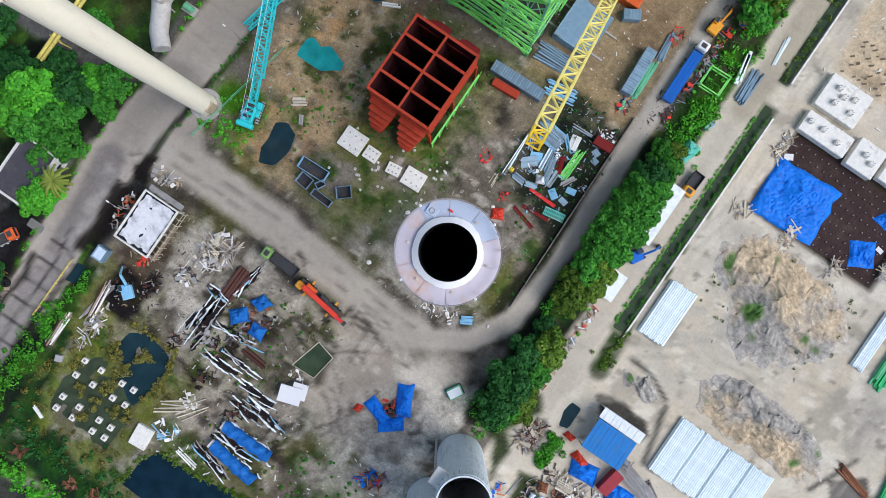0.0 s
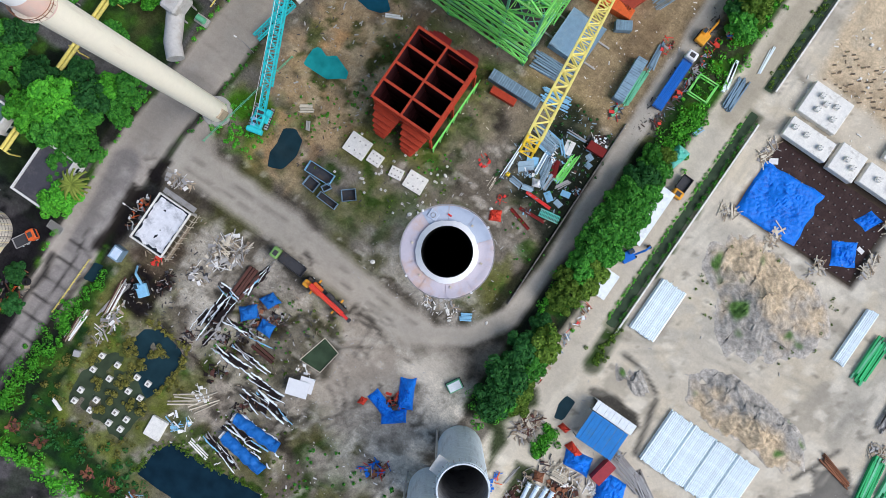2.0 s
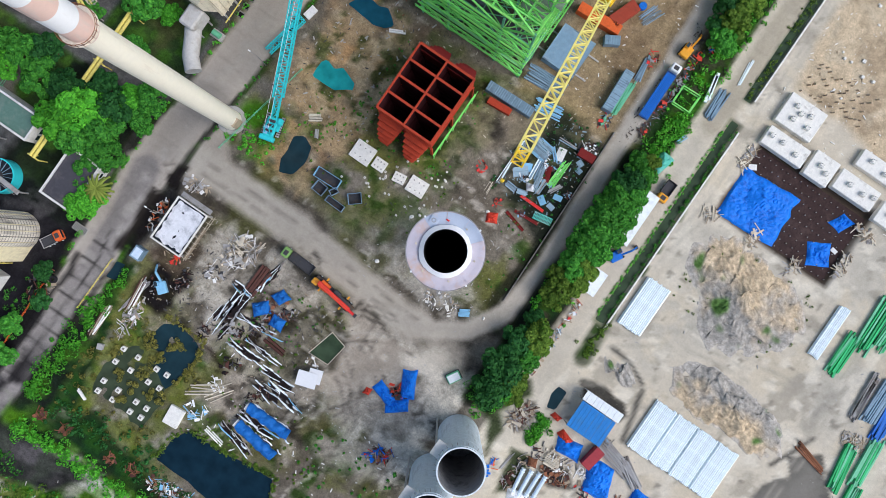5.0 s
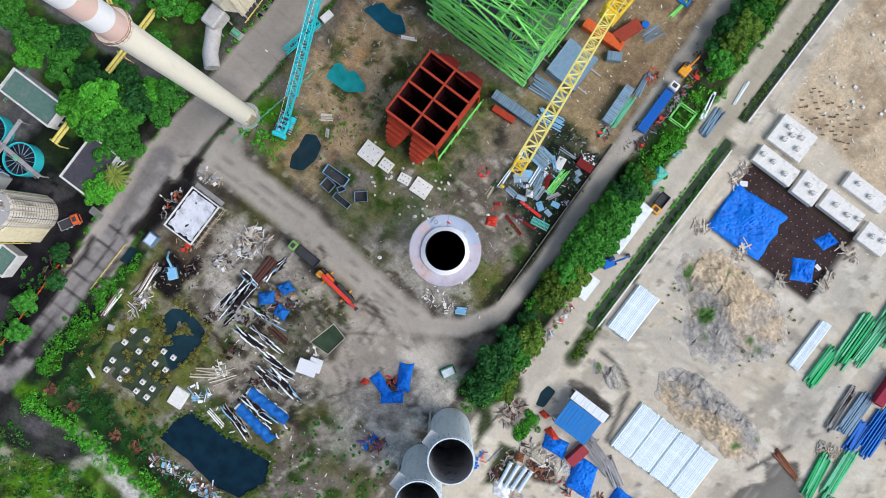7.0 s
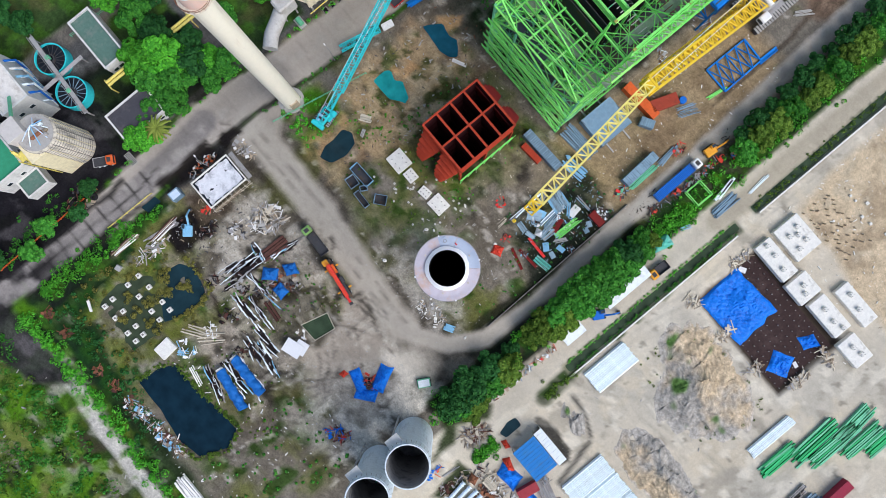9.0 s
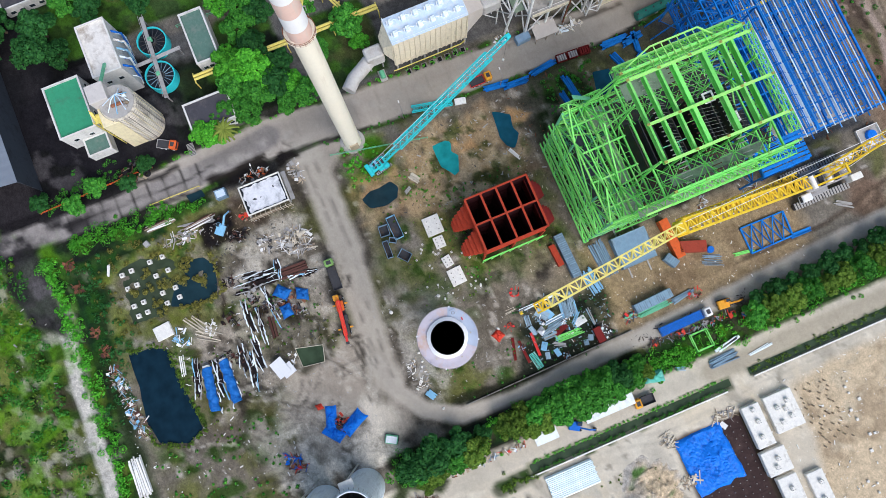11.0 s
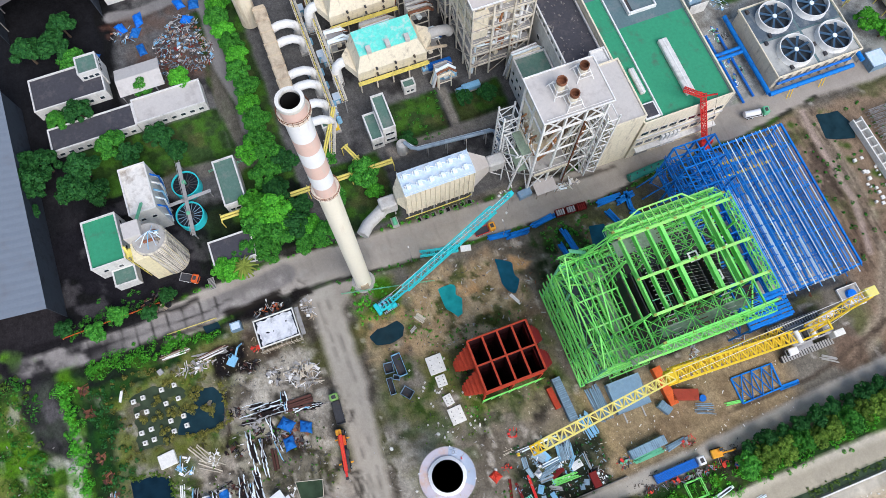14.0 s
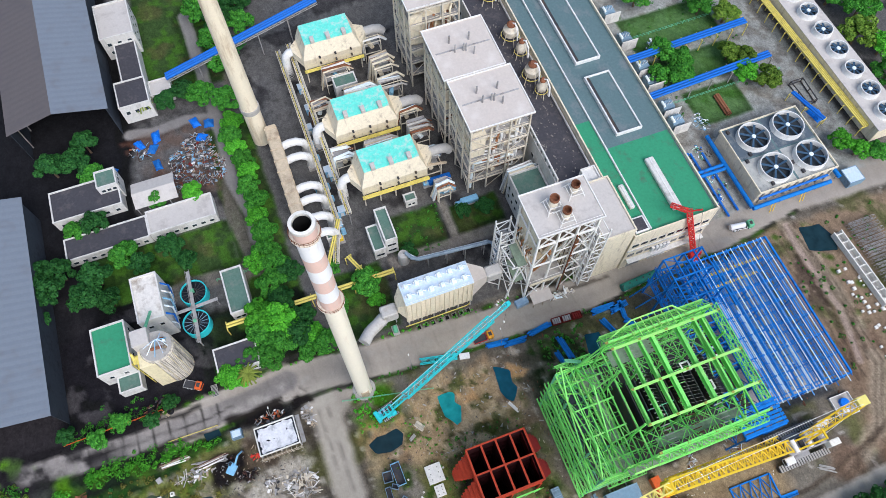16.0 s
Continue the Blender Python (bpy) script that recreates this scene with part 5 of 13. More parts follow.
# ---------------------------------------------------------------- eight-celled red steel bunker
def red_bunker():
    x0, x1, y0, y1, top, low = -28.7, -14.9, 16.9, 33.3, 17.0, 9.5
    t = thing("steel_bunker", (x0 + x1) / 2, (y0 + y1) / 2, 0, "red oxide steel bunker with eight open cells on legs", "bunker")
    cx, cy = (x0 + x1) / 2, (y0 + y1) / 2
    hx, hy, th = (x1 - x0) / 2, (y1 - y0) / 2, 0.14
    for name, s in (("wall", Shape().box(-hx, hx, -hy, -hy + th, low, top)), ("wall", Shape().box(-hx, hx, hy - th, hy, low, top)),
                    ("wall", Shape().box(-hx, -hx + th, -hy + th, hy - th, low, top)), ("wall", Shape().box(hx - th, hx, -hy + th, hy - th, low, top))):
        part(name, s, red_oxide, t)
    part("partition", Shape().box(-0.07, 0.07, -hy + th, hy - th, low, top - 0.05), red_oxide, t)
    ys = [-hy + 2 * hy * i / 4 for i in range(5)]
    for y in ys[1:-1]:
        part("partition", Shape().box(-hx + th, -0.07, y - 0.06, y + 0.06, low, top - 0.05), red_oxide, t)
        part("partition", Shape().box(0.07, hx - th, y - 0.06, y + 0.06, low, top - 0.05), red_oxide, t)
    # added sheets in each cell, coloured dark for the shade of its depth
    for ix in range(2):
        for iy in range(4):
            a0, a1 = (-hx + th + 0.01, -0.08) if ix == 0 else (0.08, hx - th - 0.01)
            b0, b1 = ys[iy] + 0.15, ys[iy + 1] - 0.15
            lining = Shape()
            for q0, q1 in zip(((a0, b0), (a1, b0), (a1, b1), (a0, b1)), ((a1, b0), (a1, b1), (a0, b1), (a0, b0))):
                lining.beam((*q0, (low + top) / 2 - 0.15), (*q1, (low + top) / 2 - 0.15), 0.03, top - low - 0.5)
            part("lining", lining, red_shaded, t, "added cell wall sheet, coloured dark for shade")
    # flanges along the rims
    for y in ys:
        part("flange", Shape().box(-hx - 0.1, hx + 0.1, y - 0.28, y + 0.28, top, top + 0.12, 0.03), red_oxide, t)
    for x in (-hx, 0, hx):
        part("flange", Shape().box(x - 0.24, x + 0.24, -hy - 0.1, hy + 0.1, top + 0.124, top + 0.2, 0.03), red_oxide, t)
    # stiffeners on the outside
    for z in (low + 1.2, low + 3.0, low + 4.8, low + 6.4):
        for y in (-hy, hy):
            part("stiffener", Shape().box(-hx, hx, y - 0.16, y + 0.16, z, z + 0.2), red_oxide, t)
        for x in (-hx, hx):
            part("stiffener", Shape().box(x - 0.16, x + 0.16, -hy + 0.17, hy - 0.17, z, z + 0.2), red_oxide, t)
    # a tapered hopper below each cell
    for ix in range(2):
        for iy in range(4):
            a0, a1 = (-hx, -0.05) if ix == 0 else (0.05, hx)
            b0, b1 = ys[iy] + 0.05, ys[iy + 1] - 0.05
            ma, mb = (a0 + a1) / 2, (b0 + b1) / 2
            s = Shape()
            up = [(a0, b0, low), (a1, b0, low), (a1, b1, low), (a0, b1, low)]
            dn = [(ma - 0.7, mb - 0.6, 3.4), (ma + 0.7, mb - 0.6, 3.4), (ma + 0.7, mb + 0.6, 3.4), (ma - 0.7, mb + 0.6, 3.4)]
            s.add(up + dn, [(0, 1, 5, 4), (1, 2, 6, 5), (2, 3, 7, 6), (3, 0, 4, 7), (4, 5, 6, 7)])
            for k in range(1, 4):
                f = k / 4
                ring = [Vector(u).lerp(Vector(d), f) for u, d in zip(up, dn)]
                for p, q in zip(ring, ring[1:] + ring[:1]):
                    s.beam(p, q, 0.22)
            # hopper takes the shaded red, its inner darkness put into the colour
            part("hopper", s, red_shaded, t)
    for x in (-hx, 0, hx):
        for y in (-hy, 0, hy):
            part("leg", Shape().box(x - 0.25, x + 0.25, y - 0.25, y + 0.25, -0.2, low), red_oxide, t)
    for y in (-hy, hy):
        for a, b in ((-hx, 0), (0, hx)):
            part("brace", Shape().beam((a, y, 0.3), (b, y, 6.5), 0.2), red_oxide, t)
    # ribbed discharge chutes standing out on both ends
    for side in (-1, 1):
        for cx_ in (-hx * 0.5, hx * 0.5):
            for k in range(7):
                f_ = k / 6
                w_, out = 3.2 * (1 - f_) + 1.0 * f_, 0.15 + 4.4 * math.sin(f_ * 1.5)
                z_ = 13.0 - 9.5 * f_
                ya, yb = sorted((side * (hy + out), side * (hy - 0.4)))
                c = part("chute_section", Shape().box(cx_ - w_, cx_ + w_, ya, yb, z_ - 1.6, z_ + 0.05, 0.03), red_oxide if side < 0 else red_dull, t)
                ya, yb = sorted((side * (hy + out + 0.12), side * (hy - 0.4)))
                part("flange", Shape().box(cx_ - w_ - 0.12, cx_ + w_ + 0.12, ya, yb, z_ + 0.05, z_ + 0.2), red_oxide if side < 0 else red_dull, c)
    # green scaffold rails against two sides
    for x, ya, yb in ((hx + 0.9, -hy - 0.5, hy), ):
        s = Shape()
        s.beam((x, ya, 5.0), (x, yb, 5.0), 0.35)
        for y in np.arange(ya, yb, 2.6):
            s.beam((x, y, -0.1), (x, y, 5.2), 0.25)
            s.beam((x, y, 0.2), (x, y + 2.2, 4.8), 0.14)
        part("side_frame", s, green_steel, t, "bright green steel frame beside the bunker")
    s = Shape()
    for y in np.arange(-hy, 0.1, 3.0):
        s.beam((-hx - 0.8, y, -0.1), (-hx - 0.8, y, 5), 0.14)
        s.beam((-hx - 0.8, y, 4.6), (-hx, y, 4.6), 0.12)
    s.beam((-hx - 0.8, -hy, 4.6), (-hx - 0.8, 0, 4.6), 0.14)
    part("scaffold", s, green_teal, t)


red_bunker()


# ---------------------------------------------------------------- green boiler frame
def member(t, name, p, q, w, h, mat):
    return part(name, Shape().beam(p, q, w, h), mat, t)


dusty_grating = material("dusty_green_grating", (0.26, 0.33, 0.24), 0.8, dirt=(0.16, 0.18, 0.15), dirt_amount=0.4)


primer_ochre = material("ochre_primed_joint", (0.36, 0.40, 0.09), 0.7, dirt=(0.26, 0.16, 0.07), dirt_amount=0.5, dirt_scale=1.5)


def green_frame():
    t = thing("boiler_steelwork", -22, 64, 0, "bright green steel boiler frame under construction", "steel frame")
    t0 = Vector((22, -64, 0))

    def L(x, y, z):
        return Vector((x, y, z)) + t0
    xs, ys = (-35.6, -28.5, -15.5, -8.6), (43.4, 48.8, 54.2, 61.2, 68.2, 75.2, 82.2)
    levels = (8, 16, 24, 32, 40)
    tall = {54.2: 46, 61.2: 47, 68.2: 47, 75.2: 47, 82.2: 46}
    for x in xs:
        for y in ys:
            top = tall.get(y, 33) if x in (xs[0], xs[-1]) or y in (54.2, 82.2) else (30 if y < 54 else 40)
            member(t, "column", L(x, y, -0.2), L(x, y, top), 0.44, 0.44, green_steel if (y > 50) else green_teal)
    for z in (8, 16, 24, 32):                      # the low front bays
        for y in ys[:2]:
            member(t, "girder", L(xs[0], y, z), L(xs[-1], y, z), 0.35, 0.6, green_steel if z > 10 else green_teal)
    for z in levels:
        mt = green_steel if z > 10 else green_teal
        for x in (xs[0], xs[-1]):
            member(t, "girder", L(x, ys[2 if z > 33 else 0], z), L(x, ys[-1], z), 0.35, 0.6, mt)
        for y in (ys[2], ys[-1]):
            member(t, "girder", L(xs[0], y, z), L(xs[-1], y, z), 0.35, 0.6, mt)
    for x in (xs[0], xs[-1]):                      # high side trusses
        member(t, "girder", L(x, 54.2, 46.5), L(x, 82.2, 46.5), 0.45, 0.7, green_steel)
        for i in range(2, 6):
            member(t, "brace", L(x, ys[i], 40), L(x, (ys[i] + ys[i + 1]) / 2, 47), 0.26, 0.26, green_steel)
            member(t, "brace", L(x, (ys[i] + ys[i + 1]) / 2, 47), L(x, ys[i + 1], 40), 0.26, 0.26, green_steel)
        for zi, z in enumerate((0, 8, 16, 24, 32)):
            for i in range(6):
                a, b = (ys[i], ys[i + 1]) if (i + zi) % 2 else (ys[i + 1], ys[i])
                member(t, "brace", L(x, a, z), L(x, b, z + 8), 0.24, 0.24, green_steel if z > 15 else green_teal)
    for yi, y in enumerate((43.4, 48.8, 82.2)):
        for zi, z in enumerate((0, 8, 16, 24, 32)):
            for i in range(3):
                a, b = (xs[i], xs[i + 1]) if (i + zi + yi) % 2 else (xs[i + 1], xs[i])
                member(t, "brace", L(a, y, z), L(b, y, z + 8), 0.34, 0.34, green_steel)
    # deep roof girders across the frame, in pairs
    for y, z in ((55.0, 47), (58.2, 47.2), (61.6, 47.4), (64.8, 47.6), (71.4, 47.8), (76.2, 47.4), (78.2, 47.2)):
        w = 0.42 if y in (64.8, 71.4) else 0.24
        s = Shape().box(-33.4 + 22, -14.8 + 22, y - 64 - w, y - 64 + w, z - 0.12, z + 0.05)
        s.box(-33.4 + 22, -14.8 + 22, y - 64 - 0.1, y - 64 + 0.1, z - 1.8, z - 0.12).box(-33.4 + 22, -14.8 + 22, y - 64 - w, y - 64 + w, z - 1.95, z - 1.8)
        part("roof_girder", s, green_steel, t)
    for x, z in ((-23.2, 48.3), (-33.4, 47.9), (-14.8, 47.9)):
        member(t, "long_girder", L(x, 54.2, z), L(x, 82.2, z), 0.6, 0.5, green_lime)
    for x in (-32, -25.5, -18.5, -12):
        member(t, "long_girder", L(x, 43.4, 32.4), L(x, 54.2, 33.4), 0.35, 0.5, green_steel)
    for y in (45.4, 47.4, 50.4, 52.4):
        member(t, "cross_beam", L(-35.6, y, 32.8), L(-8.6, y, 32.8), 0.3, 0.4, green_steel)
    # lattice outriggers and stairs on the sides
    for x in (-37.0, -7.4):
        for y0, y1, z in ((54, 68, 43), (68, 82, 43), (44, 54, 31)):
            part("lattice_walkway", Shape().lattice(L(x, y0, z), L(x, y1, z), 1.8, 1.6, 8, 0.2, 0.12), green_steel, t)
        for y in (54.2, 61.2, 68.2, 75.2, 82.2):
            member(t, "bracket", L(x, y, 44), L(-35.6 if x < -20 else -8.6, y, 40), 0.2, 0.2, green_steel)
    part("lattice_walkway", Shape().lattice(L(-36, 83.4, 44.5), L(-11, 83.4, 44.5), 1.8, 1.6, 14, 0.2, 0.12), green_steel, t)
    for z in (8, 16, 24):
        part("lattice_walkway", Shape().lattice(L(-36.4, 42.2, z), L(-8, 42.2, z), 1.0, 1.0, 9, 0.16, 0.1), green_steel, t)
    for i in range(5):
        s = Shape()
        z = 8 * i
        a, b = ((-36.6, 45), (-36.6, 51)) if i % 2 else ((-36.6, 51), (-36.6, 45))
        s.beam(L(*a, z), L(*b, z + 8), 0.9, 0.2)
        part("stair_flight", s, green_teal, t)
    # decks and unfinished pressure parts within
    for x0, x1, y0, y1, z in ((-35, -29, 55, 81, 24), (-15, -9, 55, 81, 24), (-34, -10, 44, 49, 16), (-28, -16, 58, 64, 20)):
        part("grating", Shape().box(x0 + 22, x1 + 22, y0 - 64, y1 - 64, z, z + 0.12), dark_metal, t)
    for y in np.arange(56.4, 81, 2.4):
        part("tube_panel", Shape().box(-28 + 22, -16 + 22, y - 64, y - 64 + 0.2, 18, 32), dark_metal, t)
    for k, (y, z) in enumerate(((60.0, 41), (66.3, 42), (73.5, 42), (79.5, 41))):
        s = Shape()
        for x in np.arange(-34, -9.5, 1.1):
            s.rod(L(x, y - 1.0, z), L(x, y + 1.2, z), 0.12, n=5)
        tagged(part("tube_bank", s, dark_rust if k % 2 else grey_steel, t), kind="stuff")
    for x, y, z in ((-24.5, 70, 44), (-18.5, 73, 44), (-25.5, 79, 43)):
        u, w = x + 22, y - 64
        part("hung_plate", Shape().box(u - 1.2, u + 1.2, w - 1.2, w - 0.8, z, z + 0.15).box(u - 1.2, u + 1.2, w + 0.8, w + 1.2, z, z + 0.15).box(u - 1.2, u - 0.8, w - 0.8, w + 0.8, z, z + 0.15).box(u + 0.8, u + 1.2, w - 0.8, w + 0.8, z, z + 0.15), white_steel, t, "white frame plate round an opening")
    for ya, yb in ((59.0, 61.0), (65.6, 70.6), (72.4, 75.6)):         # hanger rods over the open bays
        s = Shape()
        for k in range(22):
            x = -32.6 + k * 0.8 + rng.uniform(-0.15, 0.15)
            s.rod(L(x, ya, 44.5), L(x + 0.7, yb, 43.9 + rng.uniform(-0.4, 0.4)), 0.034, n=4)
        tagged(part("hanger_rods", s, grey_steel, t), kind="stuff")
    for xa, xb, z in ((-38.0, -35.8, 40.2), (-8.6, -7.0, 34.7)):
        for k in range(6):
            y = 54.6 + 4.6 * k - (0 if xa < -20 else 5.5)
            part("side_deck", Shape().box(xa + 22, xb + 22, y - 64, y + 4.3 - 64, z, z + 0.08), dusty_grating, t)
    for x in (-35.6, -33.4, -23.2, -14.8, -8.6):
        for y in ys[2:]:
            part("gusset", Shape().box(x + 22 - 0.26, x + 22 + 0.26, y - 64 - 0.34, y - 64 + 0.34, 46.3 if x in (-35.6, -8.6) else 48.55, 46.9 if x in (-35.6, -8.6) else 48.66), primer_ochre, t, "ochre primed joint plate")
    # wide working trusses along both long sides and across the front, with light bracing between the levels
    webs = {m_.name: (m_, Shape()) for m_ in (green_steel, green_lime, green_teal)}

    def web(p, q, w, m_):
        webs[m_.name][1].beam(p, q, w, w)
    for xa, xb, z, zb in ((-38.2, -35.4, 43.6, 46.6), (-8.8, -6.8, 38.0, 41.4)):
        y0_, y1_ = (54.2, 82.4) if xa < -20 else (48.4, 78.4)
        for x, zz in ((xa, z), (xb, zb)):
            member(t, "chord", L(x, y0_, zz), L(x, y1_, zz), 0.34, 0.34, green_lime)
            member(t, "chord", L(x, y0_, zz - 3.2), L(x, y1_, zz - 3.2), 0.26, 0.26, green_steel)
        for k in range(15):
            st = (y1_ - y0_) / 14
            y = y0_ + k * st
            a, b = ((xa, z), (xb, zb)) if k % 2 else ((xb, zb), (xa, z))
            web(L(xa, y, z), L(xb, y, zb), 0.16, green_lime)
            if k < 14:
                web(L(a[0], y, a[1]), L(b[0], y + st, b[1]), 0.17, green_lime)
                web(L(xa, y, z), L(xa, y + st, z - 3.2), 0.15, green_steel)
                web(L(xb, y, zb - 3.2), L(xb, y + st, zb), 0.15, green_steel)
            web(L(xa, y, z), L(xa, y, z - 3.2), 0.13, green_steel)
            web(L(xa, y, z - 3.2), L(-35.6 if xa < -20 else -8.6, y, z - 3.2), 0.13, green_teal)
    for z in (8, 16, 24, 32, 40):
        m_ = green_teal if z < 20 else green_steel
        for i in range(3):
            for j in range(6):
                if (z > 24 and j > 1 and i == 1) or (z > 33 and j < 2):
                    continue
                a, b, c, d = xs[i], xs[i + 1], ys[j], ys[j + 1]
                web(L(a, c, z + 0.4), L(b, d, z + 0.4), 0.15, m_)
                web(L(b, c, z + 0.4), L(a, d, z + 0.4), 0.15, m_)
                web(L((a + b) / 2, c, z + 0.3), L((a + b) / 2, d, z + 0.3), 0.14, m_)
                web(L(a, (c + d) / 2, z + 0.3), L(b, (c + d) / 2, z + 0.3), 0.18, m_)
        for x in (xs[0] - 0.3, xs[-1] + 0.3):                 # guard rails on the outer faces
            for dz in (0.6, 1.2):
                web(L(x, ys[2 if z > 33 else 0], z + dz), L(x, ys[-1], z + dz), 0.07, green_lime)
        for y in (ys[0] - 0.3, ys[1]):
            for dz in (0.6, 1.2) if z < 33 else ():
                web(L(xs[0], y, z + dz), L(xs[-1], y, z + dz), 0.07, green_lime)
    for i in range(60):                                   # loose ties of the erectors in the low front part
        x, y, z = rng.uniform(-36, -12), rng.uniform(43, 50), rng.choice((14, 20, 26, 30, 32))
        dx, dy = rng.uniform(-2, 7), rng.uniform(0, 8)
        web(L(x, y, z), L(min(x + dx, -8.6), min(y + dy, 54), z + rng.uniform(-4, 3)), rng.uniform(0.1, 0.2), rng.choice((green_lime, green_steel, green_teal)))
    for m_, s in webs.values():
        tagged(part("light_bracing", s, m_, t), kind="stuff")
    for x0, x1, y0, y1, z in ((-35, -29.2, 49, 54, 29), (-34.8, -31, 55, 68, 40.4), (-12.6, -10.4, 58, 80, 36.5), (-15, -9, 49, 54, 25), (-28, -16, 50.4, 52.4, 29)):
        part("walkway_plate", Shape().box(x0 + 22, x1 + 22, y0 - 64, y1 - 64, z, z + 0.1), dusty_grating, t)
    for x, y in ((-30, 46.5), (-26.2, 46.5), (-22.4, 46.5)):
        part("tube_panel", Shape().box(x + 22 - 1.6, x + 22 + 1.6, y - 64 - 2.2, y - 64 + 2.2, 26, 26.3), shed_dark, t)
    for i in range(26):                                   # odd lighter braces, as left by the erectors
        x, y, z = rng.uniform(-35, -12), rng.uniform(54, 75), rng.choice((24, 32, 40))
        dx, dy = rng.choice(((7, 0), (0, 7), (6, 5)))
        member(t, "tie", L(x, y, z), L(min(x + dx, -8.6), y + dy, z + rng.choice((0, 0, 6))), 0.18, 0.18, rng.choice((green_steel, green_teal)))
    for y0_, y1_, z0_, z1_ in ((62.0, 73.0, 46.8, 46.8), (54.4, 62.0, 45.2, 46.8), (73.0, 76.0, 46.8, 46.0)):   # outer lip of the working platform
        xa = -36.0 if y0_ < 60 else -38.6
        xb = -38.6 if y1_ < 75 else -36.0
        member(t, "chord", L(xa, y0_, z0_), L(xb, y1_, z1_), 0.32, 0.32, green_lime)
    for k in range(8):
        member(t, "cross_beam", L(-38.6 if 1 <= k <= 6 else -37.2, 61 + 1.8 * k, 46.7), L(-33.4, 61 + 1.8 * k, 47.4), 0.18, 0.18, green_lime)
    for x in xs:                                             # raking members from the front bays to the high frame
        member(t, "raker", L(x, 48.8, 33), L(x, 54.2, 45.6), 0.3, 0.3, green_steel)
    for x in (-35.6, -8.6):
        member(t, "raker", L(x, 43.4, 24), L(x, 48.8, 33), 0.28, 0.28, green_lime)


green_frame()


# ---------------------------------------------------------------- blue hall frame
def blue_frame():
    t = thing("blue_steel_frame", -34, 108, 0, "blue steel hall frame with rows of pale roof purlins", "steel frame")

    def L(x, y, z):
        return Vector((x + 34, y - 108, z))
    x0, x1, y0, y1, z = -57.0, -11.5, 101.5, 126.5, 12.0
    part("hall_floor", Shape().box(x0 + 34, x1 + 34, y0 - 108, y1 - 108, -0.1, 0.12), concrete, t, "dusty concrete floor slab")
    for k in range(7):                                    # floor beams below the roof
        y = y0 + 1.2 + k * (y1 - y0 - 2.4) / 6
        part("floor_beam", Shape().beam(L(x0, y, 7.5 - k % 2), L(x1, y, 7.5 - k % 2), 0.3, 0.4), blue_steel, t)
    for k in range(14):
        x = x0 + 1.5 + k * (x1 - x0 - 3) / 13
        part("floor_beam", Shape().beam(L(x, y0, 6.2), L(x, y1, 6.2), 0.35, 0.5), blue_steel, t)
        for a in (y0 + 2, (y0 + y1) / 2, y1 - 6):
            part("brace", Shape().beam(L(x, a, 3.0), L(x, a + 5, 7.5), 0.22, 0.22), blue_steel, t)
    for x in np.linspace(x0, x1, 8):
        for y in (y0, (y0 + y1) / 2, y1):
            member(t, "column", L(x, y, -0.2), L(x, y, z - 0.6), 0.5, 0.5, blue_steel)
        member(t, "rafter", L(x, y0 - 0.5, z - 0.4), L(x, y1 + 0.5, z - 0.4), 0.4, 0.8, blue_steel)
    for i, y in enumerate(np.linspace(y0, y1, 20)):
        end = x1 + (0.8 if i % 3 else 2.0)
        member(t, "purlin", L(x0 - 0.4, y, z + 0.15), L(end, y, z + 0.15), 0.22, 0.2, (blue_pale, blue_mid, blue_pale, blue_steel)[i % 4])
        member(t, "purlin", L(x0 + 2, y + 0.5, z + 0.12), L(end - 3, y + 0.45, z + 0.12), 0.2, 0.2, blue_steel)
    for y in (y0, y1):
        member(t, "eaves_beam", L(x0, y, z + 0.4), L(x1, y, z + 0.4), 0.5, 0.6, blue_steel)
    member(t, "crane_rail", L(-52, 104, z - 1.4), L(-52, 123, z - 1.4), 0.7, 0.6, yellow_paint)
    member(t, "crane_rail", L(-48, 104, z - 1.4), L(-48, 119, z - 1.4), 0.7, 0.6, yellow_paint)
    for i, x in enumerate(np.linspace(x0, x1, 8)[:-1]):
        dx = (x1 - x0) / 7
        for a, b in ((y0, (y0 + y1) / 2), ((y0 + y1) / 2, y1)):
            member(t, "roof_brace", L(x, a, z - 0.2), L(x + dx, b, z - 0.2), 0.14, 0.14, blue_steel)
            if i % 2:
                member(t, "wall_brace", L(x, y1, 0.4), L(x + dx, y1, z - 1), 0.16, 0.16, blue_steel)
    # decks of an intermediate floor
    for xa, xb, ya, yb in ((-44, -22, 104.5, 106.5), (-40, -14, 108.6, 110.6), (-33, -16, 112.4, 113.6), (-26, -13, 117, 118.4)):
        part("floor_deck", Shape().box(xa + 34, xb + 34, ya - 108, yb - 108, 7.0, 7.12), sheet_blue_white, t, "pale decking sheet")
    for y in np.linspace(y0, y1, 9):
        member(t, "floor_beam", L(x0, y, 6.8), L(x1, y, 6.8), 0.3, 0.5, blue_steel)
    # the taller, denser bay against the green frame
    xs = np.linspace(-57, -5.5, 9)
    for x in xs:
        for y in (88.0, 94.5, 100.3):
            h = 24 if x < -38 else 15
            member(t, "column", L(x, y, -0.2), L(x, y, h), 0.5, 0.5, blue_steel)
        for zz in ((8, 16, 24) if x < -38 else (7.5, 15)):
            member(t, "cross_beam", L(x, 88, zz), L(x, 100.3, zz), 0.35, 0.55, blue_steel)
    for y in (88.0, 91.2, 94.5, 97.5, 100.3):
        for zz, xa, xb in ((8, -57, -5.5), (15, -57, -5.5), (24, -57, -38)):
            member(t, "girder", L(xa, y, zz), L(xb, y, zz), 0.3, 0.5, blue_steel)
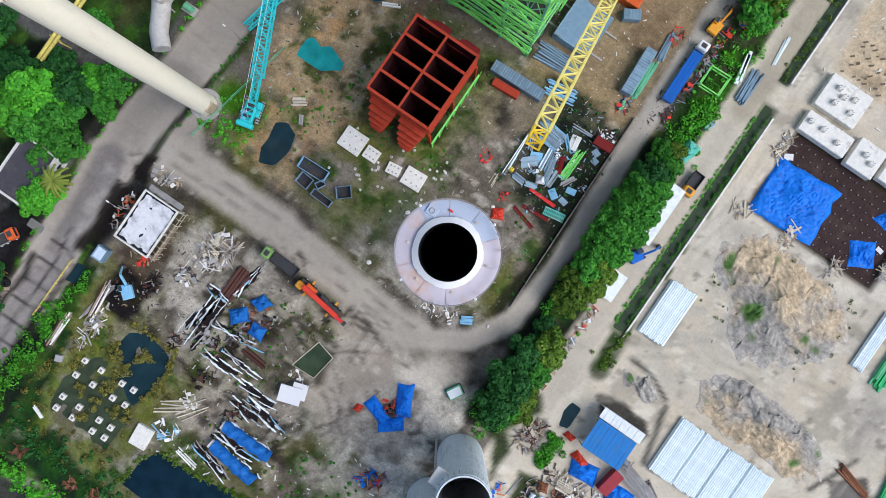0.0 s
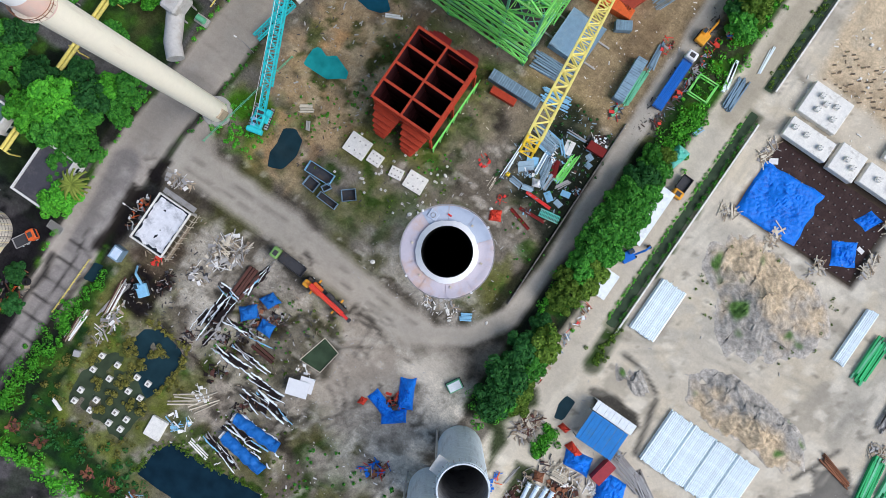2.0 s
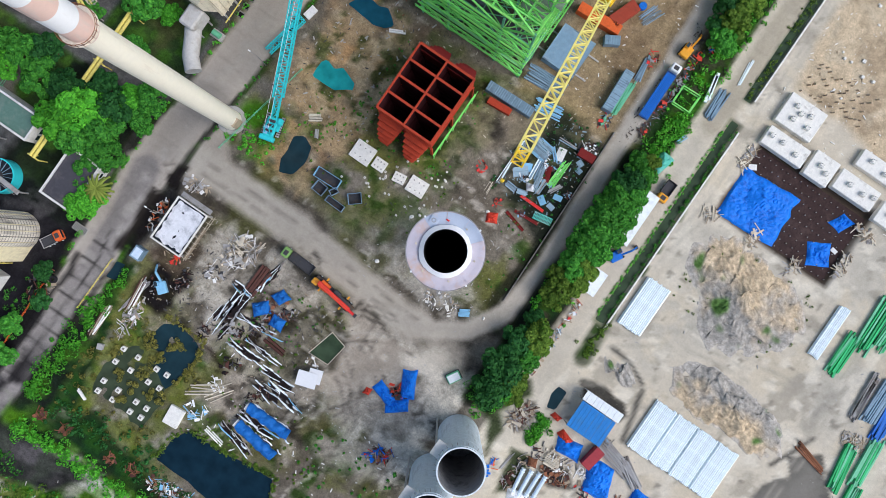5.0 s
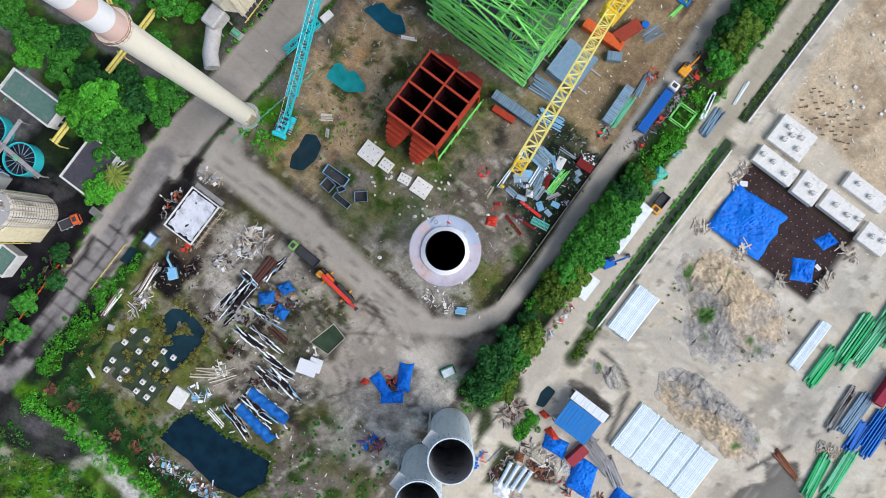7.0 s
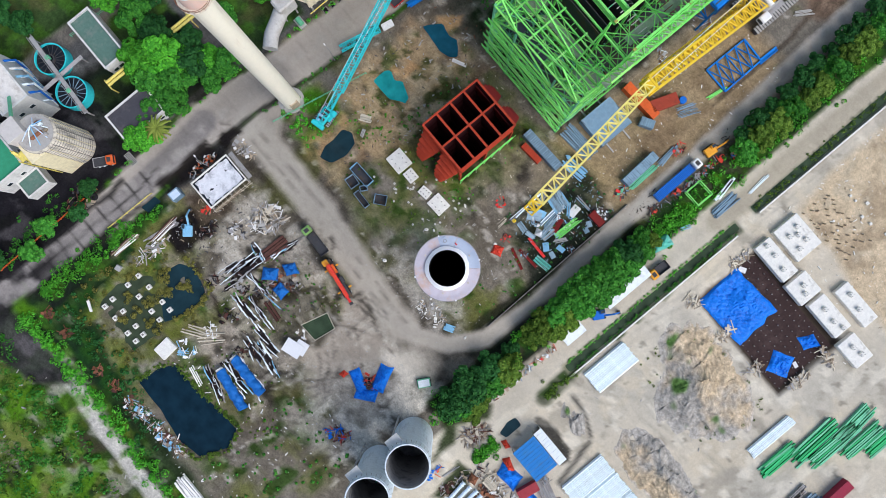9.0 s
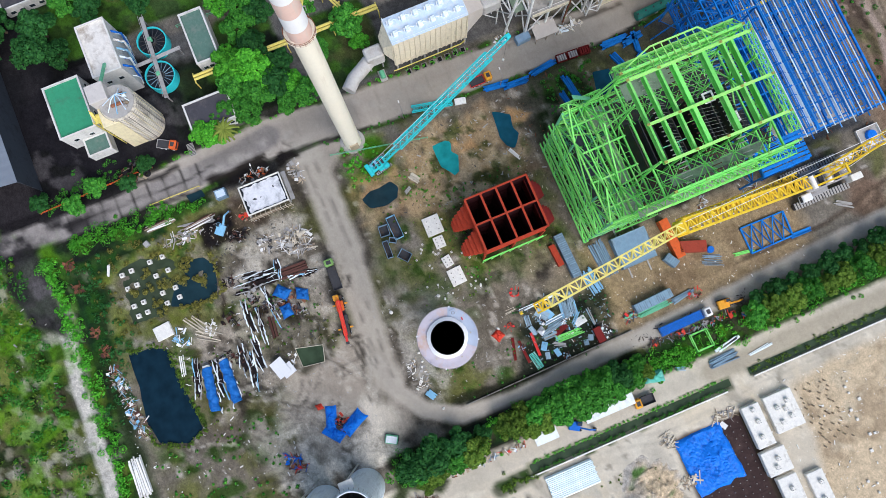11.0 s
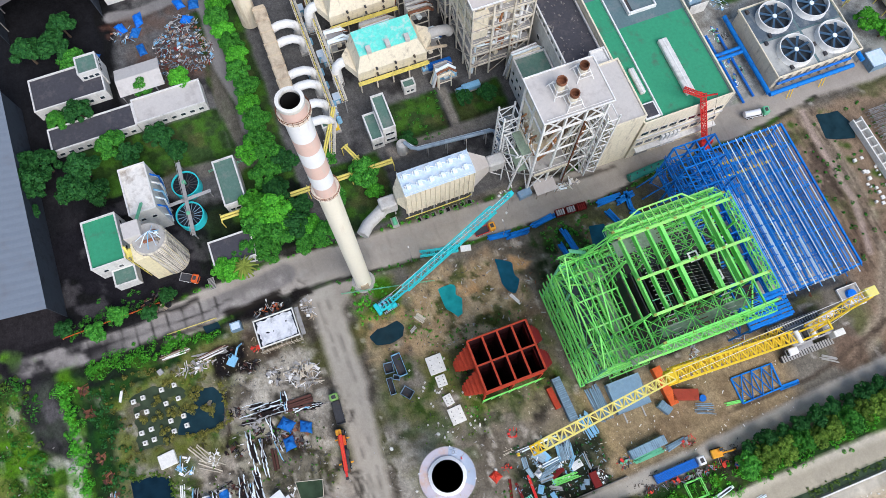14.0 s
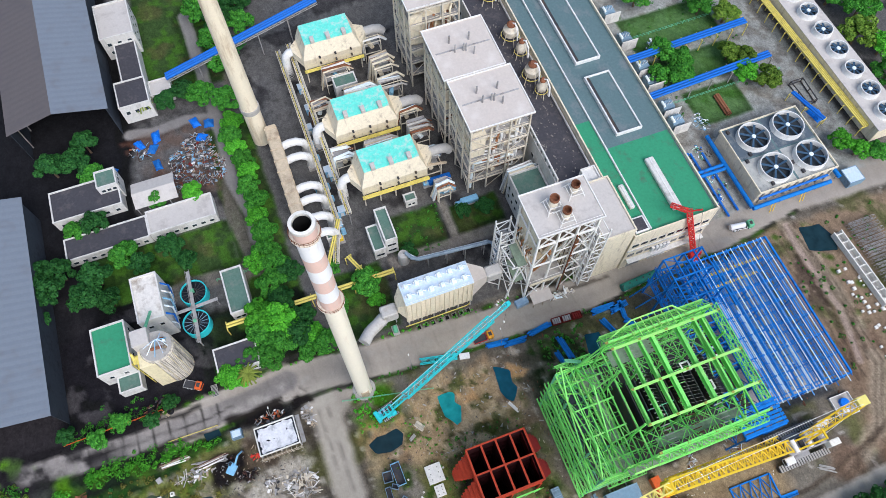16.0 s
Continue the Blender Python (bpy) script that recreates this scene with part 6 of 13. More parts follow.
    for xa, xb in zip(xs, xs[1:]):
        for y in (88.0, 100.3):
            member(t, "brace", L(xa, y, 0.4), L(xb, y, 8), 0.18, 0.18, blue_steel)
            member(t, "brace", L(xb, y, 8), L(xa, y, 15), 0.18, 0.18, blue_steel)
    for xa in (-57, -53, -49, -45):
        member(t, "sloping_brace", L(xa, 83.5, 0.2), L(xa + 3.5, 88, 23), 0.3, 0.3, blue_steel)
    for k in range(14):                                  # dense light bracing of the corner bay
        x_, y_ = -57 + 1.4 * k, 88 + rng.uniform(0, 3)
        member(t, "tie", L(x_, y_, rng.choice((15, 20, 24))), L(x_ + rng.uniform(-2, 3), y_ + rng.uniform(6, 10), rng.choice((15, 20, 24))), 0.2, 0.2, blue_steel)
        member(t, "tie", L(x_, 88, rng.uniform(4, 20)), L(x_ + 4, 100.3, rng.uniform(4, 20)), 0.18, 0.18, blue_steel)
    for z_ in (12, 20):
        part("lattice_girder", Shape().lattice(L(-57, 87, z_), L(-38, 87, z_), 1.2, 1.2, 12, 0.2, 0.12), blue_steel, t)
    for k in range(24):                                  # stores on the hall floor
        x_, y_ = rng.uniform(-55, -14), rng.uniform(102, 124)
        part("stored_girder", Shape().beam((x_ + 34, y_ - 108, 0.4), (x_ + 34 + rng.uniform(-4, 4), y_ - 108 + rng.uniform(-3, 3), 0.4), rng.uniform(0.3, 0.9), 0.5), rng.choice((blue_steel, blue_paint, sheet_blue_white, blue_grey)), t)
    for i in range(7):
        part("deck_panel", Shape().box(-13 + i * 1.1 + 34, -12.2 + i * 1.1 + 34, 88 - 108, 101 - 108, 15.3, 15.45), blue_steel, t)


blue_frame()


# ---------------------------------------------------------------- crawler cranes
def crawler(t, length, width, gauge, mat_body, turn=0.0):
    """Two tracks with shoes, carbody and slewing ring."""
    for s in (-1, 1):
        y = s * gauge / 2
        tr = part("track", Shape().box(-length / 2, length / 2, y - width / 2, y + width / 2, -0.05, 1.3, 0.3), dark_metal, t)
        n = int(length / 0.7)
        for i in range(n):
            x = -length / 2 + 0.3 + i * (length - 0.6) / (n - 1)
            part("track_shoe", Shape().box(x - 0.22, x + 0.22, y - width / 2 - 0.06, y + width / 2 + 0.06, 1.28, 1.42), concrete if i % 2 else grey_steel, tr)
    part("carbody", Shape().box(-length * 0.25, length * 0.25, -gauge / 2, gauge / 2, 0.7, 1.7, 0.2), mat_body, t)
    part("slew_ring", Shape().lathe([(0.2, 2.0), (1.5, 2.0), (1.5, 1.6)], 24), dark_metal, t)


def yellow_crane():
    t = thing("crawler_crane", 0.5, 106, 0, "huge yellow crawler crane with long lattice boom", "crane")

    def L(x, y, z):
        return Vector((x - 0.5, y - 106, z))
    for s in (-1, 1):
        x = s * 4.2
        tr = part("track", Shape().box(x - 0.8, x + 0.8, -7.5, 8.5, -0.05, 1.6, 0.3), dark_metal, t)
        for i in range(20):
            y = -7.1 + i * 0.81
            part("track_shoe", Shape().box(x - 0.95, x + 0.95, y - 0.24, y + 0.24, 1.58, 1.75), concrete, tr)
    part("carbody", Shape().box(-3.5, 3.5, -2.5, 3.0, 0.8, 2.0, 0.2), grey_steel, t)
    part("machinery_deck", Shape().box(-2.2, 2.2, -4.0, 9.0, 2.1, 4.2, 0.25), grey_steel, t, "grey machinery deck")
    part("engine_house", Shape().box(-3.0, -0.4, 2.0, 7.4, 4.2, 5.8, 0.2), white_gloss, t)
    part("cab", Shape().box(1.9, 4.0, -6.0, -3.2, 2.2, 4.6, 0.25), white_gloss, t, "white operator's cab")
    part("cab_window", Shape().box(2.1, 3.8, -6.06, -5.9, 3.0, 4.2), glass_dark, t)
    for i in range(4):
        part("winch_drum", Shape().rod((-1.8, -1.6 + 2.2 * i, 4.7), (1.8, -1.6 + 2.2 * i, 4.7), 0.7, n=14), dark_metal if i % 2 else white_steel, t)
    for s in (-1, 1):
        for k in range(3):
            part("counterweight", Shape().box(s * 2.9 - 0.9, s * 2.9 + 0.9, 8.0, 11.2, 2.0 + k * 1.0, 2.95 + k * 1.0, 0.1), concrete_white, t)
    part("a_frame", Shape().beam((-1.2, -2.5, 4), (-1.2, 5.5, 9.5), 0.5).beam((1.2, -2.5, 4), (1.2, 5.5, 9.5), 0.5).beam((-1.4, 5.5, 9.5), (1.4, 5.5, 9.5), 0.5).beam((-1.2, 5.5, 9.5), (-1.2, 7, 4), 0.35).beam((1.2, 5.5, 9.5), (1.2, 7, 4), 0.35), yellow_paint, t)
    foot, head, tip = L(0, 102.5, 4.0), L(-1.6, 55, 38), L(1.8, 16.5, 65)
    part("main_boom", Shape().lattice(foot, head, 3.0, 2.6, 26, 0.5, 0.3), yellow_paint, t)
    part("jib", Shape().lattice(head, tip - (tip - head).normalized() * 2.0, 1.9, 1.9, 22, 0.3, 0.2), yellow_pale, t, "pale yellow luffing jib")
    part("jib_head", Shape().lattice(tip - (tip - head).normalized() * 2.6, tip, 1.7, 1.2, 2, 0.3, 0.2), yellow_paint, t)
    strut0, strut1 = L(-2.6, 100, 6), L(-2.9, 58, 31)
    part("strut", Shape().lattice(strut0, strut1, 1.7, 1.5, 24, 0.3, 0.22), yellow_paint, t, "second lattice strut beside the boom")
    part("boom_head", Shape().box(-1.4, 1.4, -1.2, 1.2, -1.0, 1.0, 0.1), yellow_paint, t).location = head
    part("derrick_mast", Shape().lattice(L(-0.5, 107.5, 5), L(-3.4, 121.5, 17), 2.4, 1.6, 8, 0.34, 0.18), yellow_paint, t)
    part("mast_head", Shape().box(-1.3, 1.3, -1.6, 1.6, -0.6, 0.8, 0.1), yellow_pale, t).location = L(-3.4, 121.5, 17)
    mast = L(-3.4, 121.5, 17.6)
    for s in (-0.8, 0.8):
        o = Vector((s, 0, 0))
        part("pendant", Shape().rod(mast + o, head + o + Vector((0, 0, 1.2)), 0.07, n=5), white_steel, t)
        part("pendant", Shape().rod(mast + o, L(0, 113, 5) + o, 0.07, n=5), white_steel, t)
    part("hoist_rope", Shape().rod(tip, Vector((tip.x, tip.y, 38)), 0.05, n=5), dark_metal, t)
    part("hook_block", Shape().box(tip.x - 0.35, tip.x + 0.35, tip.y - 0.3, tip.y + 0.3, 36.2, 38, 0.1), yellow_paint, t)


yellow_crane()


def teal_crane():
    t = thing("crawler_crane", -48.0, 0.2, 0, "turquoise crawler crane with raised lattice boom", "crane")
    t.matrix_basis = pose(-49.3, 1.4, 0, 0, 0, 104) @ Matrix.Scale(0.78, 4)
    crawler(t, 6.4, 0.9, 4.6, teal_paint)
    part("machinery_deck", Shape().box(-4.2, 2.0, -1.6, 1.6, 1.9, 3.6, 0.25), teal_paint, t)
    part("counterweight", Shape().box(-5.2, -3.7, -2.2, 2.2, 1.6, 4.0, 0.25), teal_paint, t)
    part("cab", Shape().box(0.4, 2.3, -2.9, -1.5, 1.9, 4.0, 0.2), teal_paint, t)
    part("cab_window", Shape().box(2.26, 2.36, -2.7, -1.7, 2.7, 3.8), glass_dark, t)
    part("engine_cover", Shape().box(-3.4, -0.6, 0.2, 1.5, 3.6, 4.1, 0.15), light_blue_paint, t)
    for x in (-2.2, -0.6, 0.8):
        part("winch_drum", Shape().rod((x, -1.0, 3.9), (x, 0.9, 3.9), 0.42, n=12), dark_metal, t)
    for y in (-0.8, 0.8):
        part("gantry_leg", Shape().beam((-3.2, y, 3.4), (-1.8, y, 7.2), 0.25).beam((-1.8, y, 7.2), (0.2, y, 3.5), 0.2), teal_paint, t)
    inv = t.matrix_basis.inverted()
    tip, foot = inv @ Vector((-59.6, 41.0, 26.5)), Vector((1.6, 0, 2.6))
    a, b = foot.lerp(tip, 0.12), foot.lerp(tip, 0.86)
    part("boom", Shape().lattice(foot, a, 1.6, 1.2, 3, 0.3, 0.2).lattice(a, b, 2.6, 2.2, 26, 0.36, 0.22).lattice(b, tip, 1.4, 1.0, 4, 0.28, 0.18), teal_paint, t)
    part("boom_head", Shape().box(-0.7, 0.7, -0.7, 0.7, -0.6, 0.6, 0.1), teal_paint, t).location = tip
    for y in (-0.6, 0.6):
        part("pendant", Shape().rod((-1.8, y, 7.2), tip + Vector((0, y, 0.4)), 0.05, n=5), white_steel, t)
    part("hoist_rope", Shape().rod(tip, tip - Vector((0, 0, 18)), 0.04, n=5), dark_metal, t)
    part("hook_block", Shape().box(tip.x - 0.3, tip.x + 0.3, tip.y - 0.3, tip.y + 0.3, tip.z - 19.4, tip.z - 18, 0.1), white_steel, t)


teal_crane()


def red_crane():
    t = thing("crawler_crane", -62.0, 108.4, 0, "small red crawler crane beside the turbine hall", "crane", turn=160)
    crawler(t, 4.8, 0.7, 3.2, red_paint)
    part("machinery_deck", Shape().box(-3.4, 1.4, -1.4, 1.4, 1.8, 3.2, 0.2), red_paint, t)
    part("counterweight", Shape().box(-4.0, -2.6, -1.5, 1.5, 1.6, 3.4, 0.2), dark_metal, t)
    part("cab", Shape().box(0.2, 1.6, -2.2, -1.2, 1.8, 3.5, 0.15), red_paint, t)
    inv = t.matrix_basis.inverted()
    tip, foot = inv @ Vector((-67.6, 101.3, 26.4)), Vector((1.2, 0, 2.2))
    part("boom", Shape().lattice(foot, tip, 1.7, 1.4, 18, 0.26, 0.16), red_paint, t)
    part("jib", Shape().lattice(tip, inv @ Vector((-71.0, 96.8, 27.4)), 1.1, 0.8, 5, 0.2, 0.13), red_paint, t)
    part("jib_strut", Shape().beam(tip, inv @ Vector((-66.0, 104.0, 28.6)), 0.35), red_paint, t)
    part("pendant", Shape().rod(inv @ Vector((-66.0, 104.0, 28.6)), (-3.0, 0, 3.2), 0.05, n=5).rod(inv @ Vector((-66.0, 104.0, 28.6)), inv @ Vector((-71.0, 96.8, 27.4)), 0.05, n=5), dark_metal, t)


red_crane()


# ---------------------------------------------------------------- open concrete silos
silo_inner = material("stained_inner_concrete", (0.34, 0.34, 0.34), 0.9, dirt=(0.14, 0.14, 0.14), dirt_amount=0.35)


def silo(x, y, r, h, extra):
    t = thing("concrete_silo", x, y, 0, "round grey-blue concrete silo, open and empty on top", "silo", "silos at the yard's edge")
    s = Shape().lathe([(r, -0.2), (r, h - 1.0), (r + 0.12, h - 1.0), (r + 0.12, h - 0.7), (r, h - 0.7), (r, h), (r - 0.28, h), (r - 0.28, 1.5), (0.1, 1.5)], 56)
    part("shell", s, silo_grey, t, smooth=True)
    part("inner_lining", Shape().lathe([(r - 0.29, h - 0.02), (r - 0.29, h - 1.5)], 56), concrete, t, smooth=True)
    part("dark_floor", Shape().lathe([(r - 0.3, h - 1.5), (r - 0.3, 1.6), (0.05, 1.55)], 40), silo_inner, t, "stained grey inner wall", smooth=True)
    for k in range(5):
        z = 3 + k * (h - 4) / 5
        part("lift_joint", Shape().lathe([(r + 0.001, z), (r + 0.03, z + 0.03), (r + 0.03, z + 0.12), (r + 0.001, z + 0.15)], 56), silo_grey, t)
    for i in range(30):
        a = 2 * math.pi * i / 30
        part("starter_bar", Shape().rod(((r + 0.05) * math.cos(a), (r + 0.05) * math.sin(a), h - 1.2), ((r + 0.55) * math.cos(a), (r + 0.55) * math.sin(a), h - 1.6), 0.05, n=4), grey_steel, t)
    part("side_box", Shape().box(-r - 1.9, -r + 0.6, -1.6 + extra, 1.8 + extra, h - 3.4, h - 3.0, 0.05), concrete_white, t, "small concrete side platform")
    part("box_post", Shape().beam((-r - 1.4, extra, -0.1), (-r - 1.4, extra, h - 3.4), 0.35), concrete, t)


silo(27.7, -34.0, 4.9, 28.0, 0.4)
silo(27.6, -45.2, 4.9, 28.0, 0.4)


# ---------------------------------------------------------------- buildings of the plant
def window_set(parent, face, c, span, z0, n, w, h, mat=None, frame=None):
    """n windows in a row on one face ('x+', 'x-', 'y+', 'y-') at offset c of that face; span is the stretch they fill."""
    mat, frame = mat or glass_dark, frame or white_paint
    a, b = span
    for i in range(n):
        m = a + (i + 0.5) * (b - a) / n
        s = 1 if face[1] == "+" else -1

        def rect(hw, zlo, zhi, d0, d1):
            lo, hi = sorted((c + s * d0, c + s * d1))
            return (lo, hi, m - hw, m + hw, zlo, zhi) if face[0] == "x" else (m - hw, m + hw, lo, hi, zlo, zhi)
        win = part("window", Shape().box(*rect(w / 2 + 0.12, z0 - 0.12, z0 + h + 0.12, -0.02, 0.05)), frame, parent)
        part("pane", Shape().box(*rect(w / 2, z0, z0 + h, 0.0, 0.07)), mat, win)


def building(name, x0, x1, y0, y1, h, label, wall=None, roof=None, parapet=0.7, windows=(), category="building", group="", base=0.0, eaves=0.0):
    """Walls with thickness, a sunken flat roof behind a parapet, and rows of windows."""
    wall, roof = wall or plaster, roof or roof_grey
    t = thing(name, (x0 + x1) / 2, (y0 + y1) / 2, base, label, category, group)
    hx, hy, th = (x1 - x0) / 2, (y1 - y0) / 2, 0.3
    part("wall", Shape().box(-hx, hx, -hy, -hy + th, -0.2, h + parapet), wall, t)
    part("wall", Shape().box(-hx, hx, hy - th, hy, -0.2, h + parapet), wall, t)
    part("wall", Shape().box(-hx, -hx + th, -hy + th, hy - th, -0.2, h + parapet), wall, t)
    part("wall", Shape().box(hx - th, hx, -hy + th, hy - th, -0.2, h + parapet), wall, t)
    part("roof", Shape().box(-hx + th, hx - th, -hy + th, hy - th, h - 0.25, h), roof, t)
    if parapet > 0.2:
        for bx in ((-hx - 0.08, hx + 0.08, -hy - 0.08, -hy + th + 0.08), (-hx - 0.08, hx + 0.08, hy - th - 0.08, hy + 0.08),
                   (-hx - 0.08, -hx + th + 0.08, -hy + th + 0.08, hy - th - 0.08), (hx - th - 0.08, hx + 0.08, -hy + th + 0.08, hy - th - 0.08)):
            part("coping", Shape().box(*bx, h + parapet + 0.003, h + parapet + 0.12), wall, t)
    for face, z0, n, w, hh in windows:
        c = {"x+": hx, "x-": -hx, "y+": hy, "y-": -hy}[face]
        span = (-hy + 0.6, hy - 0.6) if face[0] == "x" else (-hx + 0.6, hx - 0.6)
        window_set(t, face, c, span, z0, n, w, hh)
    return t


def sheet_shed(name, x0, x1, y0, y1, eave, ridge, label, sheet, along="x", category="shed", open_sides=True, rib=1.0, sheet2=None, posts=True):
    """A pitched roof of ribbed sheets on posts."""
    t = thing(name, (x0 + x1) / 2, (y0 + y1) / 2, 0, label, category)
    hx, hy = (x1 - x0) / 2, (y1 - y0) / 2
    for s, mat in ((-1, sheet), (1, sheet2 or sheet)):
        r = Shape()
        L_, W = (hx, hy) if along == "x" else (hy, hx)
        n = max(2, int(2 * L_ / rib))
        v, f = [], []
        for i in range(n + 1):
            u = -L_ + 2 * L_ * i / n
            dz = 0.06 if i % 2 else 0.0
            for w, z in ((0, ridge), (s * W, eave)):
                p = (u, w) if along == "x" else (w, u)
                v.append((*p, z + dz))
        m = len(v)
        v += [(x, y, z - 0.12) for x, y, z in v]
        for i in range(n):
            q = (2 * i, 2 * i + 1, 2 * i + 3, 2 * i + 2)
            f.append(q if (s < 0) == (along == "x") else tuple(reversed(q)))
            q = tuple(k + m for k in q)
            f.append(q if (s > 0) == (along == "x") else tuple(reversed(q)))
        for i in (0, n):
            f.append((2 * i, 2 * i + 1, 2 * i + 1 + m, 2 * i + m))
        for i in range(n):
            f.append((2 * i + 1, 2 * i + 3, 2 * i + 3 + m, 2 * i + 1 + m))
        r.add(v, f)
        part("roof_sheet", r, mat, t)
    if eave > 10:
        part("side_wall", Shape().box(-hx + 1, hx - 1, hy - 1.1, hy - 0.9, -0.2, eave - 0.3), shed_dark, t)
        part("side_wall", Shape().box(-hx + 1, hx - 1, -hy + 0.9, -hy + 1.1, -0.2, eave - 0.3), shed_dark, t)
    if posts:
        L_ = hx if along == "x" else hy
        for u in np.arange(-L_ + 0.5, L_, 7.5 if L_ > 12 else 3.5):
            for s in (-1, 1):
                p = (u, s * (hy - 1.6)) if along == "x" else (s * (hx - 0.4), u)
                part("post", Shape().beam((*p, -0.2), (*p, eave), 0.3), grey_steel, t)
    return t


# turbine hall: a long flat-roofed block
hall = building("turbine_hall", -232, -67, 84.5, 112.5, 21.5, "long cream turbine hall with green and slate flat roof", cream, roof_slate, 1.0,
                [("x+", 14.5, 9, 2.2, 1.6), ("x+", 8.0, 9, 2.2, 1.8), ("y+", 15, 34, 2.4, 1.6)])
part("roof_coating", Shape().box(51.6, 81.9, -13.3, 13.3, 21.503, 21.53), roof_green, hall, "bright green roof coating")
part("roof_divide", Shape().box(-82, 81.5, -8.3, -7.9, 21.53, 22.3), white_paint, hall)
part("roof_coating", Shape().box(40, 51.5, -13.3, -8.4, 21.503, 21.53), roof_green, hall)
part("canopy", Shape().box(82.55, 84.2, -13, 13.5, 6.2, 6.6, 0.05), plaster, hall)
part("facade_band", Shape().box(82.5, 82.75, -14, 14, 12.0, 12.9), plaster, hall)
part("door", Shape().box(82.5, 82.62, -11.5, -7.0, 0, 5), grey_steel, hall, "grey roller door")
for i in range(5):
    part("annex_panel", Shape().box(82.5, 83.2, -5 + 0.2 + i * 1.3, -5 + 1.2 + i * 1.3, 2, 9.5, 0.05), white_paint, hall)


def roof_light(x0, x1, y0, y1, z):
    t = thing("roof_monitor", (x0 + x1) / 2, (y0 + y1) / 2, z, "long raised roof monitor with pale edges", "roof monitor", "roof monitors on the hall")
    hx, hy = (x1 - x0) / 2, (y1 - y0) / 2
    part("upstand", Shape().box(-hx, hx, -hy, -hy + 0.5, 0, 1.4, 0.08), white_paint, t)
    part("upstand", Shape().box(-hx, hx, hy - 0.5, hy, 0, 1.4, 0.08), white_paint, t)
    part("upstand", Shape().box(hx - 0.5, hx, -hy + 0.5, hy - 0.5, 0, 1.4, 0.08), white_paint, t)
    part("upstand", Shape().box(-hx, -hx + 0.5, -hy + 0.5, hy - 0.5, 0, 1.4, 0.08), white_paint, t)
    part("louvre", Shape().box(-hx + 0.5, hx - 0.5, -hy + 0.5, -hy + 1.6, 0.2, 0.9), dark_metal, t)
    part("cover", Shape().box(-hx + 0.5, hx - 0.5, -hy + 1.7, hy - 0.5, 0.3, 0.8), roof_slate, t)


roof_light(-125, -101, 95.5, 104.5, 21.5)
roof_light(-165, -131, 95.5, 104.5, 21.5)
roof_light(-215, -173, 95.5, 104.5, 21.5)


def duct_cover(x0, x1, y0, y1, z, h):
    t = thing("roof_vent_housing", (x0 + x1) / 2, (y0 + y1) / 2, z, "long cream vent housing on the green roof", "roof vent")
    part("housing", Shape().box(-(x1 - x0) / 2, (x1 - x0) / 2, -(y1 - y0) / 2, (y1 - y0) / 2, 0, h, 0.25), plaster, t)
    part("ridge_cap", Shape().box(-(x1 - x0) / 2 + 0.2, (x1 - x0) / 2 - 0.2, -0.2, 0.2, h - 0.02, h + 0.15, 0.05), white_paint, t)


duct_cover(-90, -71.2, 99.4, 102.2, 21.53, 1.5)
duct_cover(-84.5, -76.0, 87.5, 89.2, 21.53, 1.2)
part("vent_pit", Shape().box(76.6, 81.6, -13.2, -8.6, 21.54, 22.6, 0.1), white_paint, hall)
part("vent_pit_mouth", Shape().box(77.1, 81.1, -12.7, -9.1, 22.61, 22.66), roof_dark, hall)

# lower bays between hall and boilers
bay = building("deaerator_bay", -232, -92.2, 71.5, 84.2, 19.0, "narrow bay with dusty dark roof beside the hall", plaster, roof_dark, 0.8, [("y-", 12, 30, 1.6, 1.4)])
building("bunker_bay", -104, -92, 61, 71.2, 13, "white side building with a dark green roof", plaster, roof_green_old, 0.8, [("x-", 8, 4, 1.2, 1.4), ("y-", 8, 4, 1.2, 1.4), ("y-", 3.5, 4, 1.2, 1.4)])
building("lift_tower", -91.8, -87, 78, 82.5, 25.5, "white lift tower above the bay", plaster, plaster, 0.4)
building("transfer_block", -86.6, -67.5, 74, 84.2, 26.5, "pale cream block beside the first boiler", cream, roof_grey, 0.3)


part("low_wall", Shape().box(40, 69, -6.1, -5.6, 19.0, 21.6, 0.05), plaster, bay, "white low wall with small openings")
for k in range(9):
    part("wall_opening", Shape().box(42 + 3 * k, 43 + 3 * k, -6.16, -6.1, 19.8, 20.9), glass_dark, bay)
rub = Shape()
for k in range(260):
    x_, y_, r_ = rng.uniform(-60, 69), rng.uniform(-5, 5.6), rng.uniform(0.08, 0.4)
    rub.beam((x_ - r_, y_, 19.1), (x_ + r_, y_ + rng.uniform(-.5, .5), 19.1), r_, r_ * 0.5)
tagged(part("roof_rubble", rub, concrete_dark, bay), kind="stuff")


